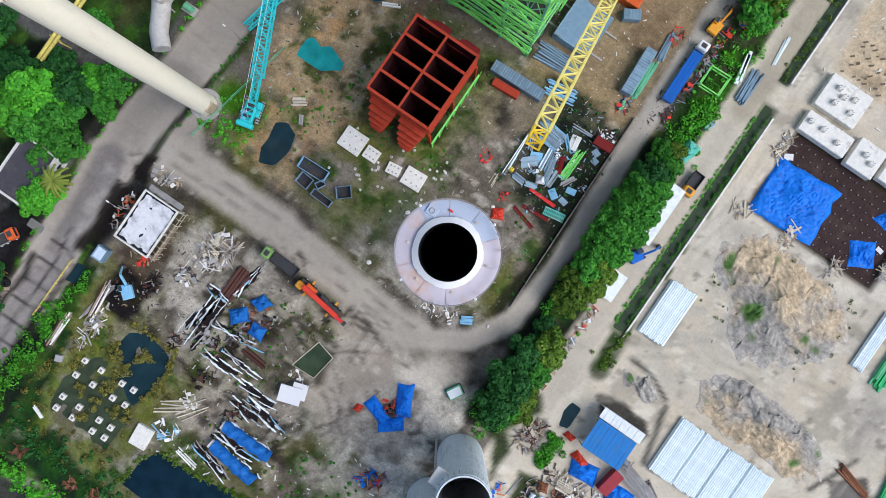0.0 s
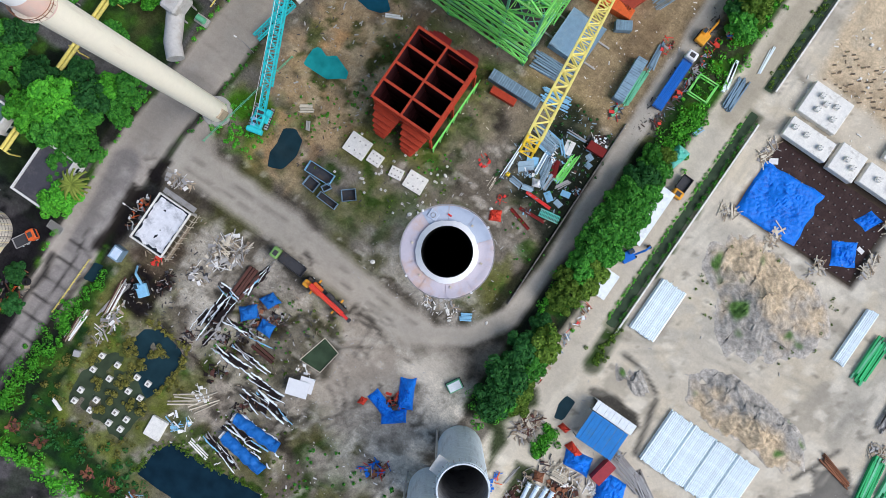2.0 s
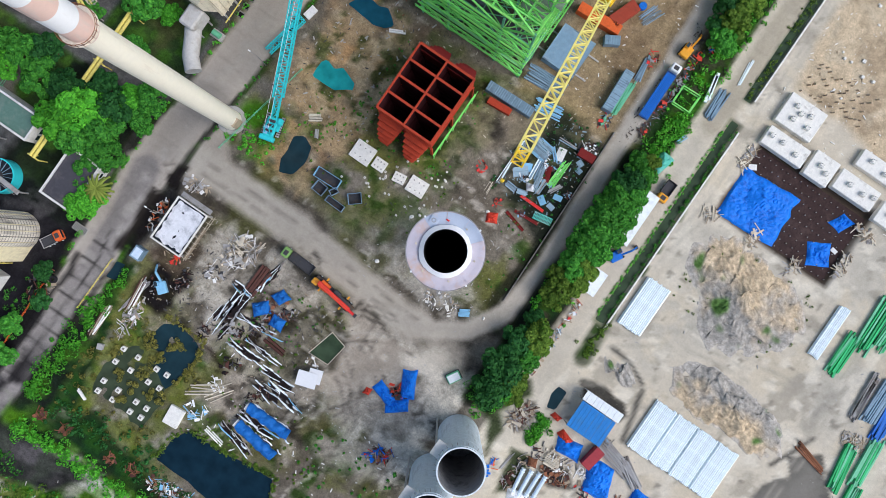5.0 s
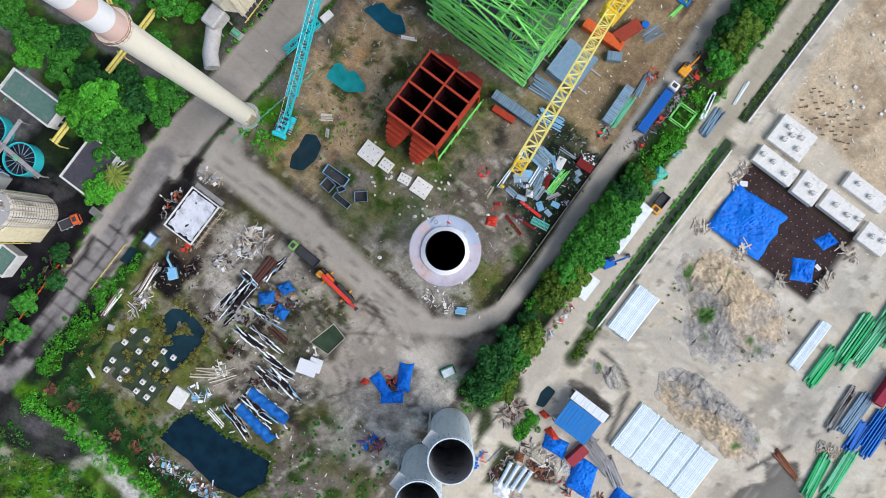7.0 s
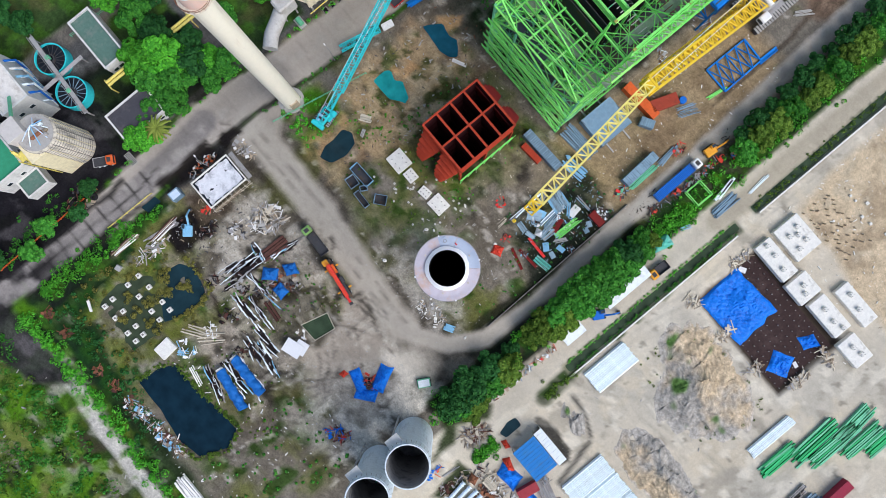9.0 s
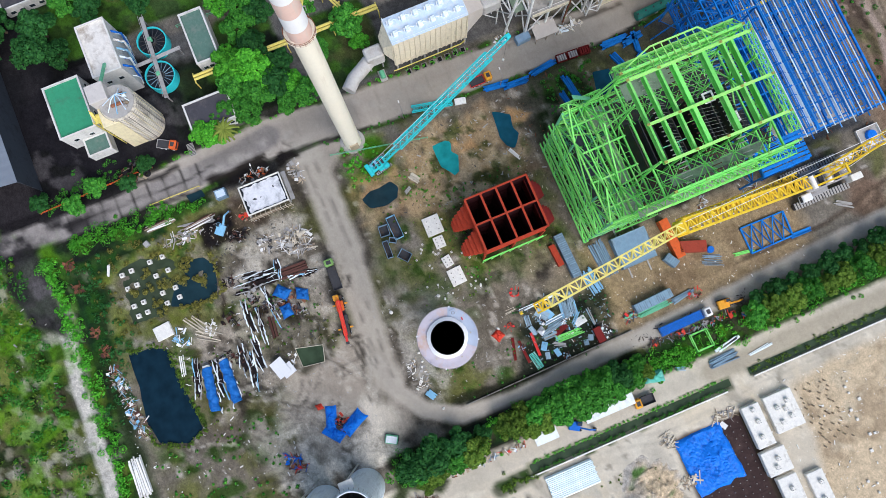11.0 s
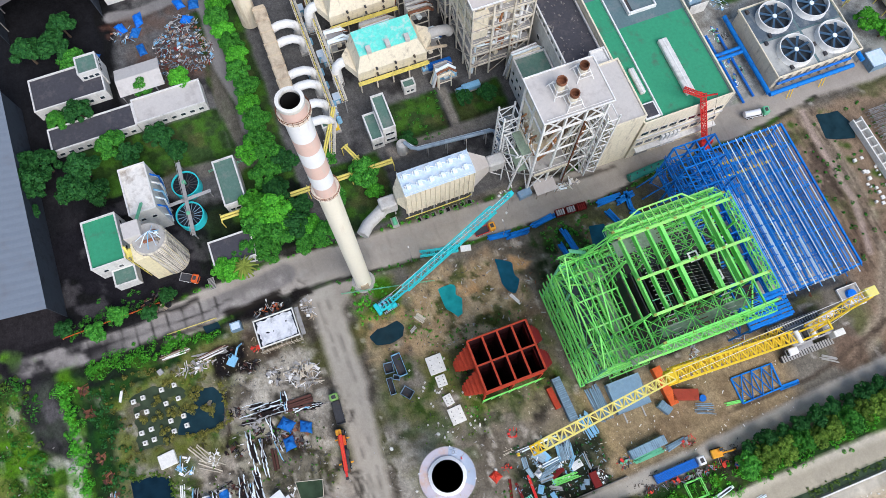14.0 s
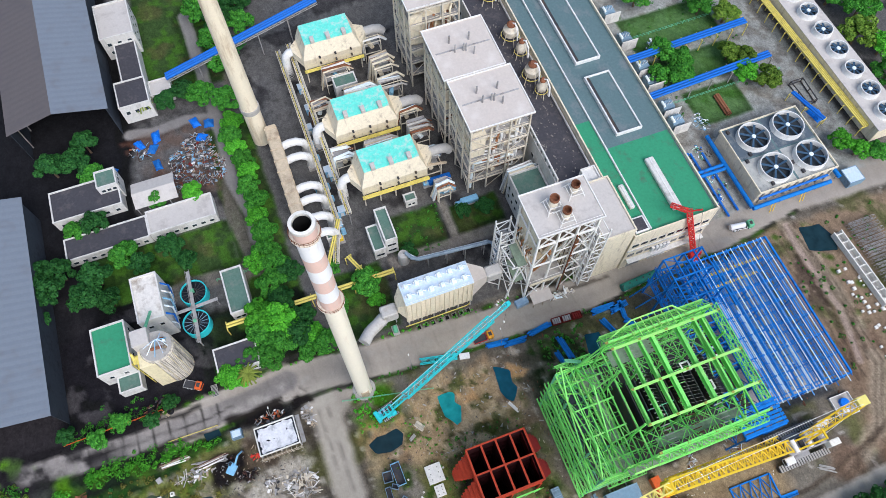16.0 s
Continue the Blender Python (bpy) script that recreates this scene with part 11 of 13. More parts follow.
# white slabs in front of the bunker
for x, y, a, lx, ly in ((-28.4, 8.0, 0, 5.2, 4.6), (-23.6, 7.9, 0, 3.2, 2.8), (-18.0, 7.9, 8, 3.0, 2.4), (-13.4, 8.6, 3, 4.6, 4.0)):
    t = thing("concrete_slab", x, y, 0, "square pale concrete slab with dark bolt holes", "slab", "slabs before the bunker", a)
    part("slab", Shape().box(-lx / 2, lx / 2, -ly / 2, ly / 2, -0.2, 0.7, 0.06), concrete_white, t)
    for k in range(6):
        u, v_ = (k % 3 - 1) * lx * 0.28, (k // 3 - 0.5) * ly * 0.5
        part("bolt_hole", Shape().box(u - 0.14, u + 0.14, v_ - 0.14, v_ + 0.14, 0.7, 0.73), concrete_dark, t)
# open bins
for x, y, a, l, w in ((-31.8, -1.6, 2, 6.4, 2.6), (-32.0, -4.6, -5, 3.0, 2.6), (-27.0, -5.6, -2, 4.8, 1.6), (-23.8, -2.0, 40, 3.2, 2.6), (-28.8, -3.4, 60, 2.0, 1.4)):
    t = thing("steel_bin", x, y, 0, "open blue-grey steel bin on the grass", "bin", "bins on the grass", a)
    part("floor", Shape().box(-l / 2, l / 2, -w / 2, w / 2, 0, 0.15), dark_metal, t)
    for bx in ((-l / 2, l / 2, -w / 2, -w / 2 + 0.12), (-l / 2, l / 2, w / 2 - 0.12, w / 2), (-l / 2, -l / 2 + 0.12, -w / 2 + 0.12, w / 2 - 0.12), (l / 2 - 0.12, l / 2, -w / 2 + 0.12, w / 2 - 0.12)):
        part("side", Shape().box(*bx, 0.1, 1.5, 0.03), blue_grey if l < 6 else light_blue_paint, t)
bundle(-42.4, 8.4, 35, 3.2, 1.8, 5, timber_pale, "stack of pale timber planks", layers=2, size=0.28)
bundle(-40.0, 5.6, 120, 2.4, 0.9, 3, concrete, "small stack of grey boards", size=0.28)
bundle(-38.0, 36.0, 25, 4.0, 1.2, 2, white_steel, "two white planks beside the pond", size=0.5)

# truck and truck crane on the inner road
truck(-26.4, -21.4, 178, green_paint, dark_metal, 8.4, "green-cabbed open truck parked by the road", 0.6)
truck_crane(-14.8, -23.2, -8)

# the dump of old machinery
WHITE_STREAK = material("peeling_white_blue_paint", (0.62, 0.70, 0.74), 0.6, dirt=(0.10, 0.09, 0.09), dirt_amount=0.5, dirt_scale=0.9)
trough_black = material("sooty_iron", (0.018, 0.014, 0.014), 0.9, dirt=(0.06, 0.035, 0.028), dirt_amount=0.25, spec=0.1)
torn_white = material("torn_white_casing", (0.80, 0.86, 0.88), 0.55, dirt=(0.30, 0.36, 0.40), dirt_amount=0.2, dirt_scale=0.9, vary=0.15)


def ribbon(shape, pts, th=0.07):
    """A bent strip of sheet through (x, y, z, half width) stations."""
    v, f = [], []
    for k, (x_, y_, z_, w_) in enumerate(pts):
        (ax, ay, *_), (bx, by, *_) = pts[max(k - 1, 0)], pts[min(k + 1, len(pts) - 1)]
        d = math.hypot(bx - ax, by - ay) or 1.0
        nx_, ny_ = -(by - ay) / d * w_, (bx - ax) / d * w_
        v += [(x_ - nx_, y_ - ny_, z_), (x_ + nx_, y_ + ny_, z_ + 0.25 * w_), (x_ + nx_, y_ + ny_, z_ + 0.25 * w_ - th), (x_ - nx_, y_ - ny_, z_ - th)]
    for k in range(len(pts) - 1):
        a, b = 4 * k, 4 * k + 4
        f += [(a + i, b + i, b + (i + 1) % 4, a + (i + 1) % 4) for i in range(4)]
    f += [(0, 1, 2, 3), tuple(len(v) - 1 - i for i in range(4))]
    f = [tuple(reversed(q)) for q in f]
    return shape.add(v, f)


def wreck(x, y, turn, l, w, seed):
    """A stripped machine section: oily black core under torn and curled casing sheets with peeling paint."""
    q = random.Random(seed)
    t = thing("machine_section", x, y, 0, "stripped machine section, black inside with peeling white edges", "scrap steel", "wrecked machine sections", turn)
    core = []
    for k in range(30):
        a = 2 * math.pi * k / 30
        core.append((l / 2 * math.cos(a) * q.uniform(0.8, 1.08), (0.75 * w + 0.25) * math.copysign(abs(math.sin(a)) ** 0.6, math.sin(a)) * q.uniform(0.5, 1.15)))
    part("trough", Shape().prism(core, -0.1, 0.14), trough_black, t)
    for s_ in (-1, 1, 0.1) if seed % 2 else (-1, 1):
        x_, y_ = -l / 2 - q.uniform(0, 0.8), s_ * w * 0.62
        while x_ < l / 2 - 0.4:
            d = q.uniform(2.4, 6.0) if abs(s_) == 1 else q.uniform(0.7, 2.4)
            n_ = max(3, int(d / 0.45))
            wide, hump, lean = q.uniform(0.07, 0.26), q.uniform(0.05, 0.55), q.uniform(-0.22, 0.22)
            pts = []
            for k in range(n_ + 1):
                u = k / n_
                pts.append((x_ + d * u, y_ + lean * d * u + 0.22 * noise.noise(Vector((x_ + 1.3 * d * u, s_ * 3, seed))), 0.32 + hump * math.sin(u * 3.1) + 0.1 * q.random(), wide * q.uniform(0.5, 1.25) * (0.45 + 0.55 * math.sin(0.3 + 2.5 * u))))
            part("torn_edge", ribbon(Shape(), pts), torn_white if q.random() < 0.6 else q.choice((light_blue_paint, WHITE_STREAK, grey_steel)), t)
            x_ += d + (q.uniform(-0.2, 0.5) if abs(s_) == 1 else q.uniform(0.6, 2.6))
            y_ = s_ * w * 0.62 + q.uniform(-0.25, 0.25)
    for _ in range(max(2, int(l / 3))):
        x_ = q.uniform(-l / 2, l / 2)
        part("rib", Shape().beam((x_, -w * 0.6, 0.2), (x_ + q.uniform(-0.8, 0.8), w * 0.6, 0.25), q.uniform(0.08, 0.2), 0.14), q.choice((dark_rust, dark_metal, grey_steel)), t)


for k, (x, y, a, l, w) in enumerate(((-32.2, -38.6, -95, 9.5, 1.5), (-33.8, -39.4, -92, 8.0, 1.2), (-34.9, -42.4, -93, 4.2, 1.2), (-34.1, -34.4, -5, 3.4, 0.8), (-31.6, -45.6, -94, 4.2, 0.9), (-27.0, -39.8, 4, 7.0, 0.9), (-24.6, -46.2, 0, 9.0, 1.1), (-22.7, -43.9, -5, 6.1, 0.8), (-14.6, -47.4, -4, 9.0, 1.2), (-11.4, -50.0, -9, 9.5, 1.1), (-15.0, -51.4, -6, 7.0, 1.0), (-29.8, -28.6, 84, 8, 0.9), (-12.6, -59.2, -6, 10, 1.0), (-14.8, -64.4, -14, 10, 1.2))):
    wreck(x, y, a, l, w, 300 + k)
bundle(-28.2, -59.5, 30, 7, 3.0, 4, timber_pale, "long pale planks lying on rough ground", size=0.28, spread=0.12)
for x, y, a, l, n_ in ((-57.0, -59.5, -90, 8.4, 4), (-53.4, -49.8, -85, 9.0, 5)):
    bundle(x, y, a, l, 1.6, n_, None, "rusty rails and pale planks along the ditch", size=0.24, spread=0.05, layers=2, mats=(dark_rust, timber, concrete, white_steel))
for x, y, a, l in ((-32.4, -31.1, -94, 8), (-30.8, -31.0, -94, 8), (-19.6, -41.2, -8, 6)):
    bundle(x, y, a, l, 1.8, 2, dark_rust, "dark rusty girders in the dump", size=0.6, spread=0.05, name="rusty_girder", category="scrap steel", group="rusty girders in the dump")
scrap(-38.8, -27.4, 5.0, 3.6, 150, (white_steel, concrete, grey_steel, timber_pale, timber, concrete), "wide heap of pale scrap and broken pipe", (0.8, 3.4), 60, 1.3)
scrap(-41.5, -35.5, 2.5, 2.4, 40, (white_steel, timber, grey_steel, dark_metal), "pale scrap beside the girders", (0.6, 2.4), high=0.7)
tarp(-27.4, -35.8, 4.2, 3.4, 1.4, tarp_dusty, "dark blue tarpaulin over machinery", 35, 0.5, 41)
tarp(-25.0, -31.0, 3.2, 3.4, 1.2, tarp_dusty, "dark blue tarpaulin over machinery", -20, 0.5, 42)
tarp(-22.4, -36.4, 3.6, 3.2, 1.2, tarp_dusty, "dark blue tarpaulin over machinery", 10, 0.5, 43)
scrap(-24.2, -34.0, 3.4, 3.2, 30, (dark_rust, dark_metal, rust), "dark rusty machine parts between tarpaulins", (0.5, 2.2), high=0.8)
for x, y, a in ((-10.6, -56.4, -1), (-10.6, -61.8, -8)):
    t = thing("covered_vessel", x, y, 0, "long vessel wrapped in blue sheeting", "vessel", "vessels wrapped in blue", a)
    wrap = Shape().tube([(-6.0 + 0.3 * k, 0.12 * math.sin(k * 0.7 + y), 1.15) for k in range(39)], 1.25, 20)
    for k, (vx, vy, vz) in enumerate(wrap.v):
        wide_ = 1 + 0.16 * noise.noise(Vector((vx * 0.7, vy * 1.1, vz + y)))
        tall_ = 1 + 0.24 * noise.noise(Vector((vx * 0.9, vy, y + 7)))
        fold_ = 0.25 * max(0.0, noise.noise(Vector((vx * 1.8, vy * 2.2, y))))
        wrap.v[k] = (vx, vy * wide_, max(0.05, 1.15 + (vz - 1.15) * tall_ - fold_))
    part("wrap", wrap, tarp_dusty, t)
    for k in range(9):
        sx, sy = -5.5 + 1.3 * k + rng.uniform(-0.4, 0.4), rng.choice((-1.35, 1.35)) + rng.uniform(-0.2, 0.2)
        part("torn_flap", ribbon(Shape(), [(sx + 0.5 * m_, sy + 0.2 * math.sin(m_ * 1.3 + k), 0.5 + 0.3 * math.sin(m_), 0.10 + 0.1 * rng.random()) for m_ in range(4)]), torn_white, t)
    part("end_ring", Shape().rod((-6.6, 0, 1.1), (-6.1, 0, 1.1), 1.0, n=12), white_steel, t)
    for k in (-4, 0, 4):
        part("saddle", Shape().box(k - 0.3, k + 0.3, -1.0, 1.0, -0.1, 0.5), timber, t)
t = thing("white_canopy", -8.8, -42.8, 0, "white sheet canopy on thin posts", "canopy", turn=18)
part("sheet", Shape().box(-2.6, 2.2, -1.8, 1.8, 2.3, 2.42, 0.02), white_gloss, t)
part("sheet", Shape().box(-0.2, 3.0, -0.6, 2.8, 1.9, 2.02, 0.02), white_gloss, t)
for x, y in ((-2.4, -1.6), (2.0, -1.6), (-2.4, 1.6), (2.8, 2.6)):
    part("post", Shape().beam((x, y, -0.2), (x, y, 2.3), 0.1), grey_steel, t)
scrap(-10.2, -39.6, 2.2, 1.2, 18, (white_gloss, white_steel, timber), "white offcuts beside the canopy", (0.4, 1.6), high=0.4)
for a, b in (((-12.3, -38.0), (-10.4, -30.9)), ((-10.4, -30.9), (-6.1, -32.0)), ((-12.3, -38.0), (-7.0, -37.8)), ((-7.0, -37.8), (-6.1, -32.0))):
    single("pole", Shape().rod((*a, 0.05), (*b, 0.05), 0.09, n=6), timber_pale, "pale pole laid round a square pool", "pole", "poles round the pool")
single("concrete_slab", Shape().box(-1.9, 1.9, -2.3, 2.3, -0.1, 0.9, 0.1), concrete_white, "square white slab by the dark pond", "slab", m=pose(-29.8, -68.2, 0, 0, 0, 5))
scrap(-26.6, -64.0, 2.6, 2.6, 24, (light_blue_paint, white_steel, WHITE_STREAK, white_gloss), "light blue and white machine parts", (0.8, 3.0), high=1.0)
bundle(-24.5, -58.0, 50, 7, 3.6, 4, timber_pale, "long pale planks scattered on soil", size=0.25, spread=0.2)
bundle(-19.5, -66.8, -12, 6, 1.2, 3, white_steel, "white bars by the pond's bank", size=0.25)
scrap(-26.0, -56.5, 2.4, 1.8, 18, (white_gloss, concrete_white), "white bags and rubble", (0.5, 1.6), high=0.5)
for x, y in ((-56.1, -85.8), (-49.6, -85.2), (-36.6, -85.0), (-31.1, -84.3)):
    scrap(x, y, 1.6, 1.5, 22, (rust, dark_rust, rust), "bundle of rusty iron in the grass", (0.8, 2.4), high=0.6, group="bundles of rusty iron")
for k in range(7):
    scrap(-25 + 2.9 * k, -84.0 + 0.35 * k, 1.5, 2.0, 26, (rust, timber, concrete, white_steel, dark_rust, light_blue_paint), "rusty formwork along the pond's bank", (0.6, 2.4), high=0.9, group="formwork along the pond")
bundle(3.2, -86.5, 0, 11, 3.6, 6, white_steel, "white steel frames beyond the pond", layers=2, size=0.4, spread=0.06)
scrap(-51.5, -55.0, 1.6, 5.5, 70, (concrete, white_steel, grey_steel, timber), "pale rubble and bars along the ditch", (0.6, 3.0), high=0.6)
bundle(-53.5, -50.5, 80, 10, 1.4, 4, concrete, "long concrete posts lying in the rubble", size=0.35, spread=0.08)
single("pallet_box", Shape().box(-0.7, 0.7, -0.7, 0.7, -0.05, 0.9, 0.05), grey_steel, "small grey crate on rough soil", "crate", m=pose(-53.4, -64.5, 0, 0, 0, 20))
bundle(-50.5, -76.5, -20, 3.6, 0.9, 2, white_steel, "white pipe lying at the pool's edge", size=0.35)
for k, (x, y, rx, ry) in enumerate(((-24.6, -38.6, 3.0, 3.4), (-21.0, -33.2, 2.2, 1.6), (-27.4, -43.0, 2.6, 1.8), (-30.6, -43.6, 2.0, 2.6), (-35.4, -47.4, 2.6, 1.4), (-46.0, -40.8, 3.0, 1.6), (-51.6, -45.6, 2.4, 2.4), (-16.4, -53.4, 1.6, 3.0), (-26.0, -50.4, 1.8, 3.4), (-17.0, -58.4, 1.2, 3.2))):
    scrap(x, y, rx, ry, 34, (trough_black, dark_metal, dark_rust, trough_black, grey_steel), "blackened machine parts and scrap in the dump", (0.4, 2.0), 20 * k, 0.5, group="blackened scrap in the dump")
# tarp heaps near the junction
tarp(11.4, -31.0, 7.4, 3.6, 1.3, tarp_blue, "blue tarpaulin over rusty machinery", -55, 0.5, 51)
tarp(8.0, -35.8, 6.4, 3.0, 0.9, tarp_blue, "blue tarpaulin over rusty machinery", -15, 0.5, 52)
tarp(11.9, -36.6, 5.6, 3.0, 0.9, tarp_blue, "blue tarpaulin over rusty machinery", 45, 0.5, 53)
scrap(10.4, -34.0, 2.6, 2.0, 60, (dark_rust, tarp_red, trough_black, dark_metal), "rusty machine parts between tarpaulins", (0.6, 2.4), high=0.9)
tarp(4.2, -37.6, 1.6, 1.8, 0.7, tarp_red, "red tarpaulin bundle on bare soil", 0, 0.3, 54)
t = thing("machine_box", 19.0, -23.3, 0, "turquoise generator box with open top", "generator", turn=60)
part("body", Shape().box(-1.6, 1.6, -1.1, 1.1, 0, 1.5, 0.1), green_teal, t)
part("roof_panel", Shape().box(-1.4, 1.4, -0.9, 0.9, 1.5, 1.6, 0.03), sheet_white, t)
part("skid", Shape().box(-1.8, 1.8, -1.2, 1.2, -0.1, 0.02), dark_metal, t)
scrap(15.0, -48.5, 3.6, 1.8, 60, (dark_rust, red_paint, tarp_blue, blue_paint, timber_pale, rust), "red and blue scrap near the silos", (0.6, 2.6), 30, 0.9)
scrap(6.5, -10.5, 5.0, 2.2, 90, (concrete, concrete_white, timber, grey_steel), "broken concrete below the new chimney", (0.3, 1.4), 10, 0.4, "rubble_heap")
bundle(12.5, -9.5, 30, 2.6, 1.6, 5, light_blue_paint, "light blue pallets near the new chimney", layers=2, size=0.3)
for k in range(10):
    single("boulder", Shape().lathe([(0.05, 0.5), (0.35, 0.42), (0.5, 0.15), (0.4, -0.1)], 8), concrete_white, "pale boulder on bare soil", "boulder", "boulders round the chimney", m=pose(rng.uniform(-12, 18), rng.uniform(-14, 14), 0, 0, 0, rng.uniform(0, 90)) @ Matrix.Diagonal((rng.uniform(0.5, 1.4), rng.uniform(0.5, 1.2), 0.8, 1)))

# sheds and wares beyond the silos
def blue_shed(x0, x1, y0, y1, mat, label, h=3.6):
    t = thing("market_shed", (x0 + x1) / 2, (y0 + y1) / 2, 0, label, "shed", "sheds beyond the silos")
    hx, hy = (x1 - x0) / 2, (y1 - y0) / 2
    n = max(3, int(2 * hx / 0.9))
    for i in range(n):
        xx = -hx + 2 * hx * i / n
        part("roof_sheet", Shape().box(xx, xx + 2 * hx / n - 0.04, -hy, hy, h + 0.06 * (i % 2), h + 0.1 + 0.06 * (i % 2)), mat, t)
    for x in (-hx + 0.2, hx - 0.2):
        for y in (-hy + 0.2, hy - 0.2):
            part("post", Shape().beam((x, y, -0.2), (x, y, h), 0.18), grey_steel, t)
    part("wall", Shape().box(-hx + 0.1, hx - 0.1, hy - 0.3, hy - 0.15, -0.2, h), sheet_white, t)


for k, (x, y, rx, ry, n_, mts) in enumerate(((48.6, -25.4, 3.0, 1.6, 30, (timber_pale, timber, timber_pale, white_paint)), (44.6, -26.0, 1.8, 2.6, 20, (dark_rust, dark_metal, grey_steel)), (57.0, -15.6, 1.4, 1.6, 26, (dark_metal, grey_steel, blue_grey)), (68.0, -27.5, 3.0, 1.6, 44, (grey_steel, dark_metal, rust, timber)), (59.0, -28.4, 2.4, 1.6, 20, (dark_metal, timber, red_paint, grey_steel)), (43.6, -31.0, 1.8, 2.4, 24, (timber, grey_steel, dark_metal)), (78.0, -20.0, 2.6, 2.0, 36, (dark_metal, grey_steel, timber)), (44.0, -36.0, 2.0, 2.4, 40, (timber, grey_steel, dark_rust)))):
    scrap(x, y, rx, ry, n_, mts, "mixed timber and rusty iron among the stored goods", (0.5, 2.6), 35 * k, 0.8, group="mixed scrap among the stores")
tarp(48.6, -20.2, 2.0, 3.8, 1.5, tarp_red, "red tarpaulin under the blue one", 66, 0.4, 71)
blue_shed(46.2, 55.4, -17.2, -10.4, material("blue_sheet_roof", (0.02, 0.19, 0.52), 0.5, dirt=(0.05, 0.18, 0.36)), "open shed with a ribbed blue roof")
blue_shed(45.8, 55.8, -10.2, -7.8, sheet_white, "white-roofed lean-to beside the blue shed", 3.9)
tarp(50.8, -21.8, 6.4, 4.4, 1.6, tarp_blue, "blue tarpaulin over stored goods", 15, 0.5, 61)
tarp(60.6, -24.0, 7.0, 8.6, 1.8, tarp_blue, "large blue tarpaulin over stored goods", 10, 0.6, 62)
tarp(72, -24, 6.0, 7.0, 1.6, tarp_blue, "blue tarpaulin over a long stack", 0, 0.5, 63)
container(56.2, -20.4, 80, material("dull_red_roof", (0.36, 0.05, 0.06), 0.6, dirt=(0.2, 0.04, 0.04)), 5.4, 2.4, 2.4, "dull red box between tarpaulins")
scrap(52.0, -26.6, 4.2, 2.2, 60, (dark_metal, grey_steel, timber_pale, timber, white_paint), "rusty heap with pale planks", (0.6, 2.4), 20, 0.8)
tarp(47, -38.5, 4.4, 3.8, 1.0, white_gloss, "white sheeting over stored goods", 20, 0.5, 64)
scrap(50.5, -38.8, 3.0, 2.6, 50, (red_paint, blue_paint, white_paint, grey_steel), "red, white and blue oddments", (0.4, 1.4), high=0.8)
scrap(37.2, -21.8, 1.8, 3.4, 110, (timber, grey_steel, timber, dark_rust, timber_pale), "pile of poles and branches beneath the trees", (1.5, 4.6), -20, 0.9)
for x, y, a, l in ((45.1, -34.7, -82, 6.2), (46.8, -34.3, -85, 6.6), (48.5, -33.6, -88, 6.4), (50.1, -33.2, -87, 5.8)):
    t = thing("flanged_pipe", x, y, 0, "pale blue-grey pipe with flanged ends", "pipe", "flanged pipes among the stores", a)
    part("pipe", Shape().rod((-l / 2, 0, 0.62), (l / 2, 0, 0.62), 0.48, n=16), sheet_blue_white, t, smooth=True)
    for o in (-l / 2, -l / 2 + 0.7, l / 2 - 0.7, l / 2):
        part("flange", Shape().rod((o - 0.07, 0, 0.62), (o + 0.07, 0, 0.62), 0.64, n=16), galvanized, t)
    for o in (-l * 0.3, l * 0.3):
        part("chock", Shape().box(o - 0.12, o + 0.12, -0.5, 0.5, -0.05, 0.2), timber, t)
bundle(49.2, -26.9, 5, 3.6, 2.2, 6, timber_pale, "stack of pale sawn timber", layers=3, size=0.26, spread=0.03)
scrap(51.8, -29.2, 4.0, 1.8, 110, (rust, dark_rust, rust, timber, dark_metal), "tangled heap of rusty iron rods", (0.8, 2.6), 12, 0.9)
scrap(56.8, -24.8, 1.0, 2.0, 46, (white_paint, white_steel, concrete_white), "heap of white bricks and blocks", (0.3, 0.8), 68, 0.9)
tarp(45.6, -29.4, 2.4, 2.2, 1.1, rust, "rusty brown sheet over a drum", 16, 0.3, 66)
bundle(40.5, -32.6, -95, 5.0, 0.9, 3, grey_steel, "long grey planks beside the shrubs", size=0.2)
tarp(44.2, -17.4, 1.4, 2.4, 1.1, tarp_red, "red tarpaulin bundle by the pool", 79, 0.3, 67)
scrap(38.0, -35.8, 1.2, 3.0, 20, (blue_paint, orange_paint, tarp_blue), "blue and orange machine beside the silo", (0.6, 1.8), high=1.2)
tarp(30.5, -48.5, 4.5, 3.5, 1.0, tarp_green, "green netting beside the silos", 25, 0.4, 65)
bundle(66, -18.5, 150, 8, 2.6, 6, grey_steel, "dark grey machine frames in the yard", layers=2, size=0.4)

# frame of white beams at the north-east edge
t = thing("concrete_trough", -40.5, 157, 0, "long pale concrete trough with cross ribs", "trough", turn=2)
part("wall", Shape().box(-13, 14, -1.6, -1.2, -0.2, 2.2, 0.05), concrete_white, t)
part("wall", Shape().box(-13, 14, 1.2, 1.6, -0.2, 2.2, 0.05), concrete_white, t)
part("floor", Shape().box(-13, 14, -1.2, 1.2, -0.2, 0.4), concrete, t)
for k in range(9):
    part("rib", Shape().box(-12 + 3 * k, -11.7 + 3 * k, -1.2, 1.2, 1.6, 2.0), concrete_white, t)
s = thing("scaffold_field", -42, 164, 0, "field of grey scaffold frames", "scaffold")
for k in range(12):
    part("scaffold_row", Shape().lattice((-12 + 2.2 * k, -3, 1.6), (-12 + 2.2 * k, 7, 1.6), 1.2, 1.8, 6, 0.12, 0.08), grey_steel, s)
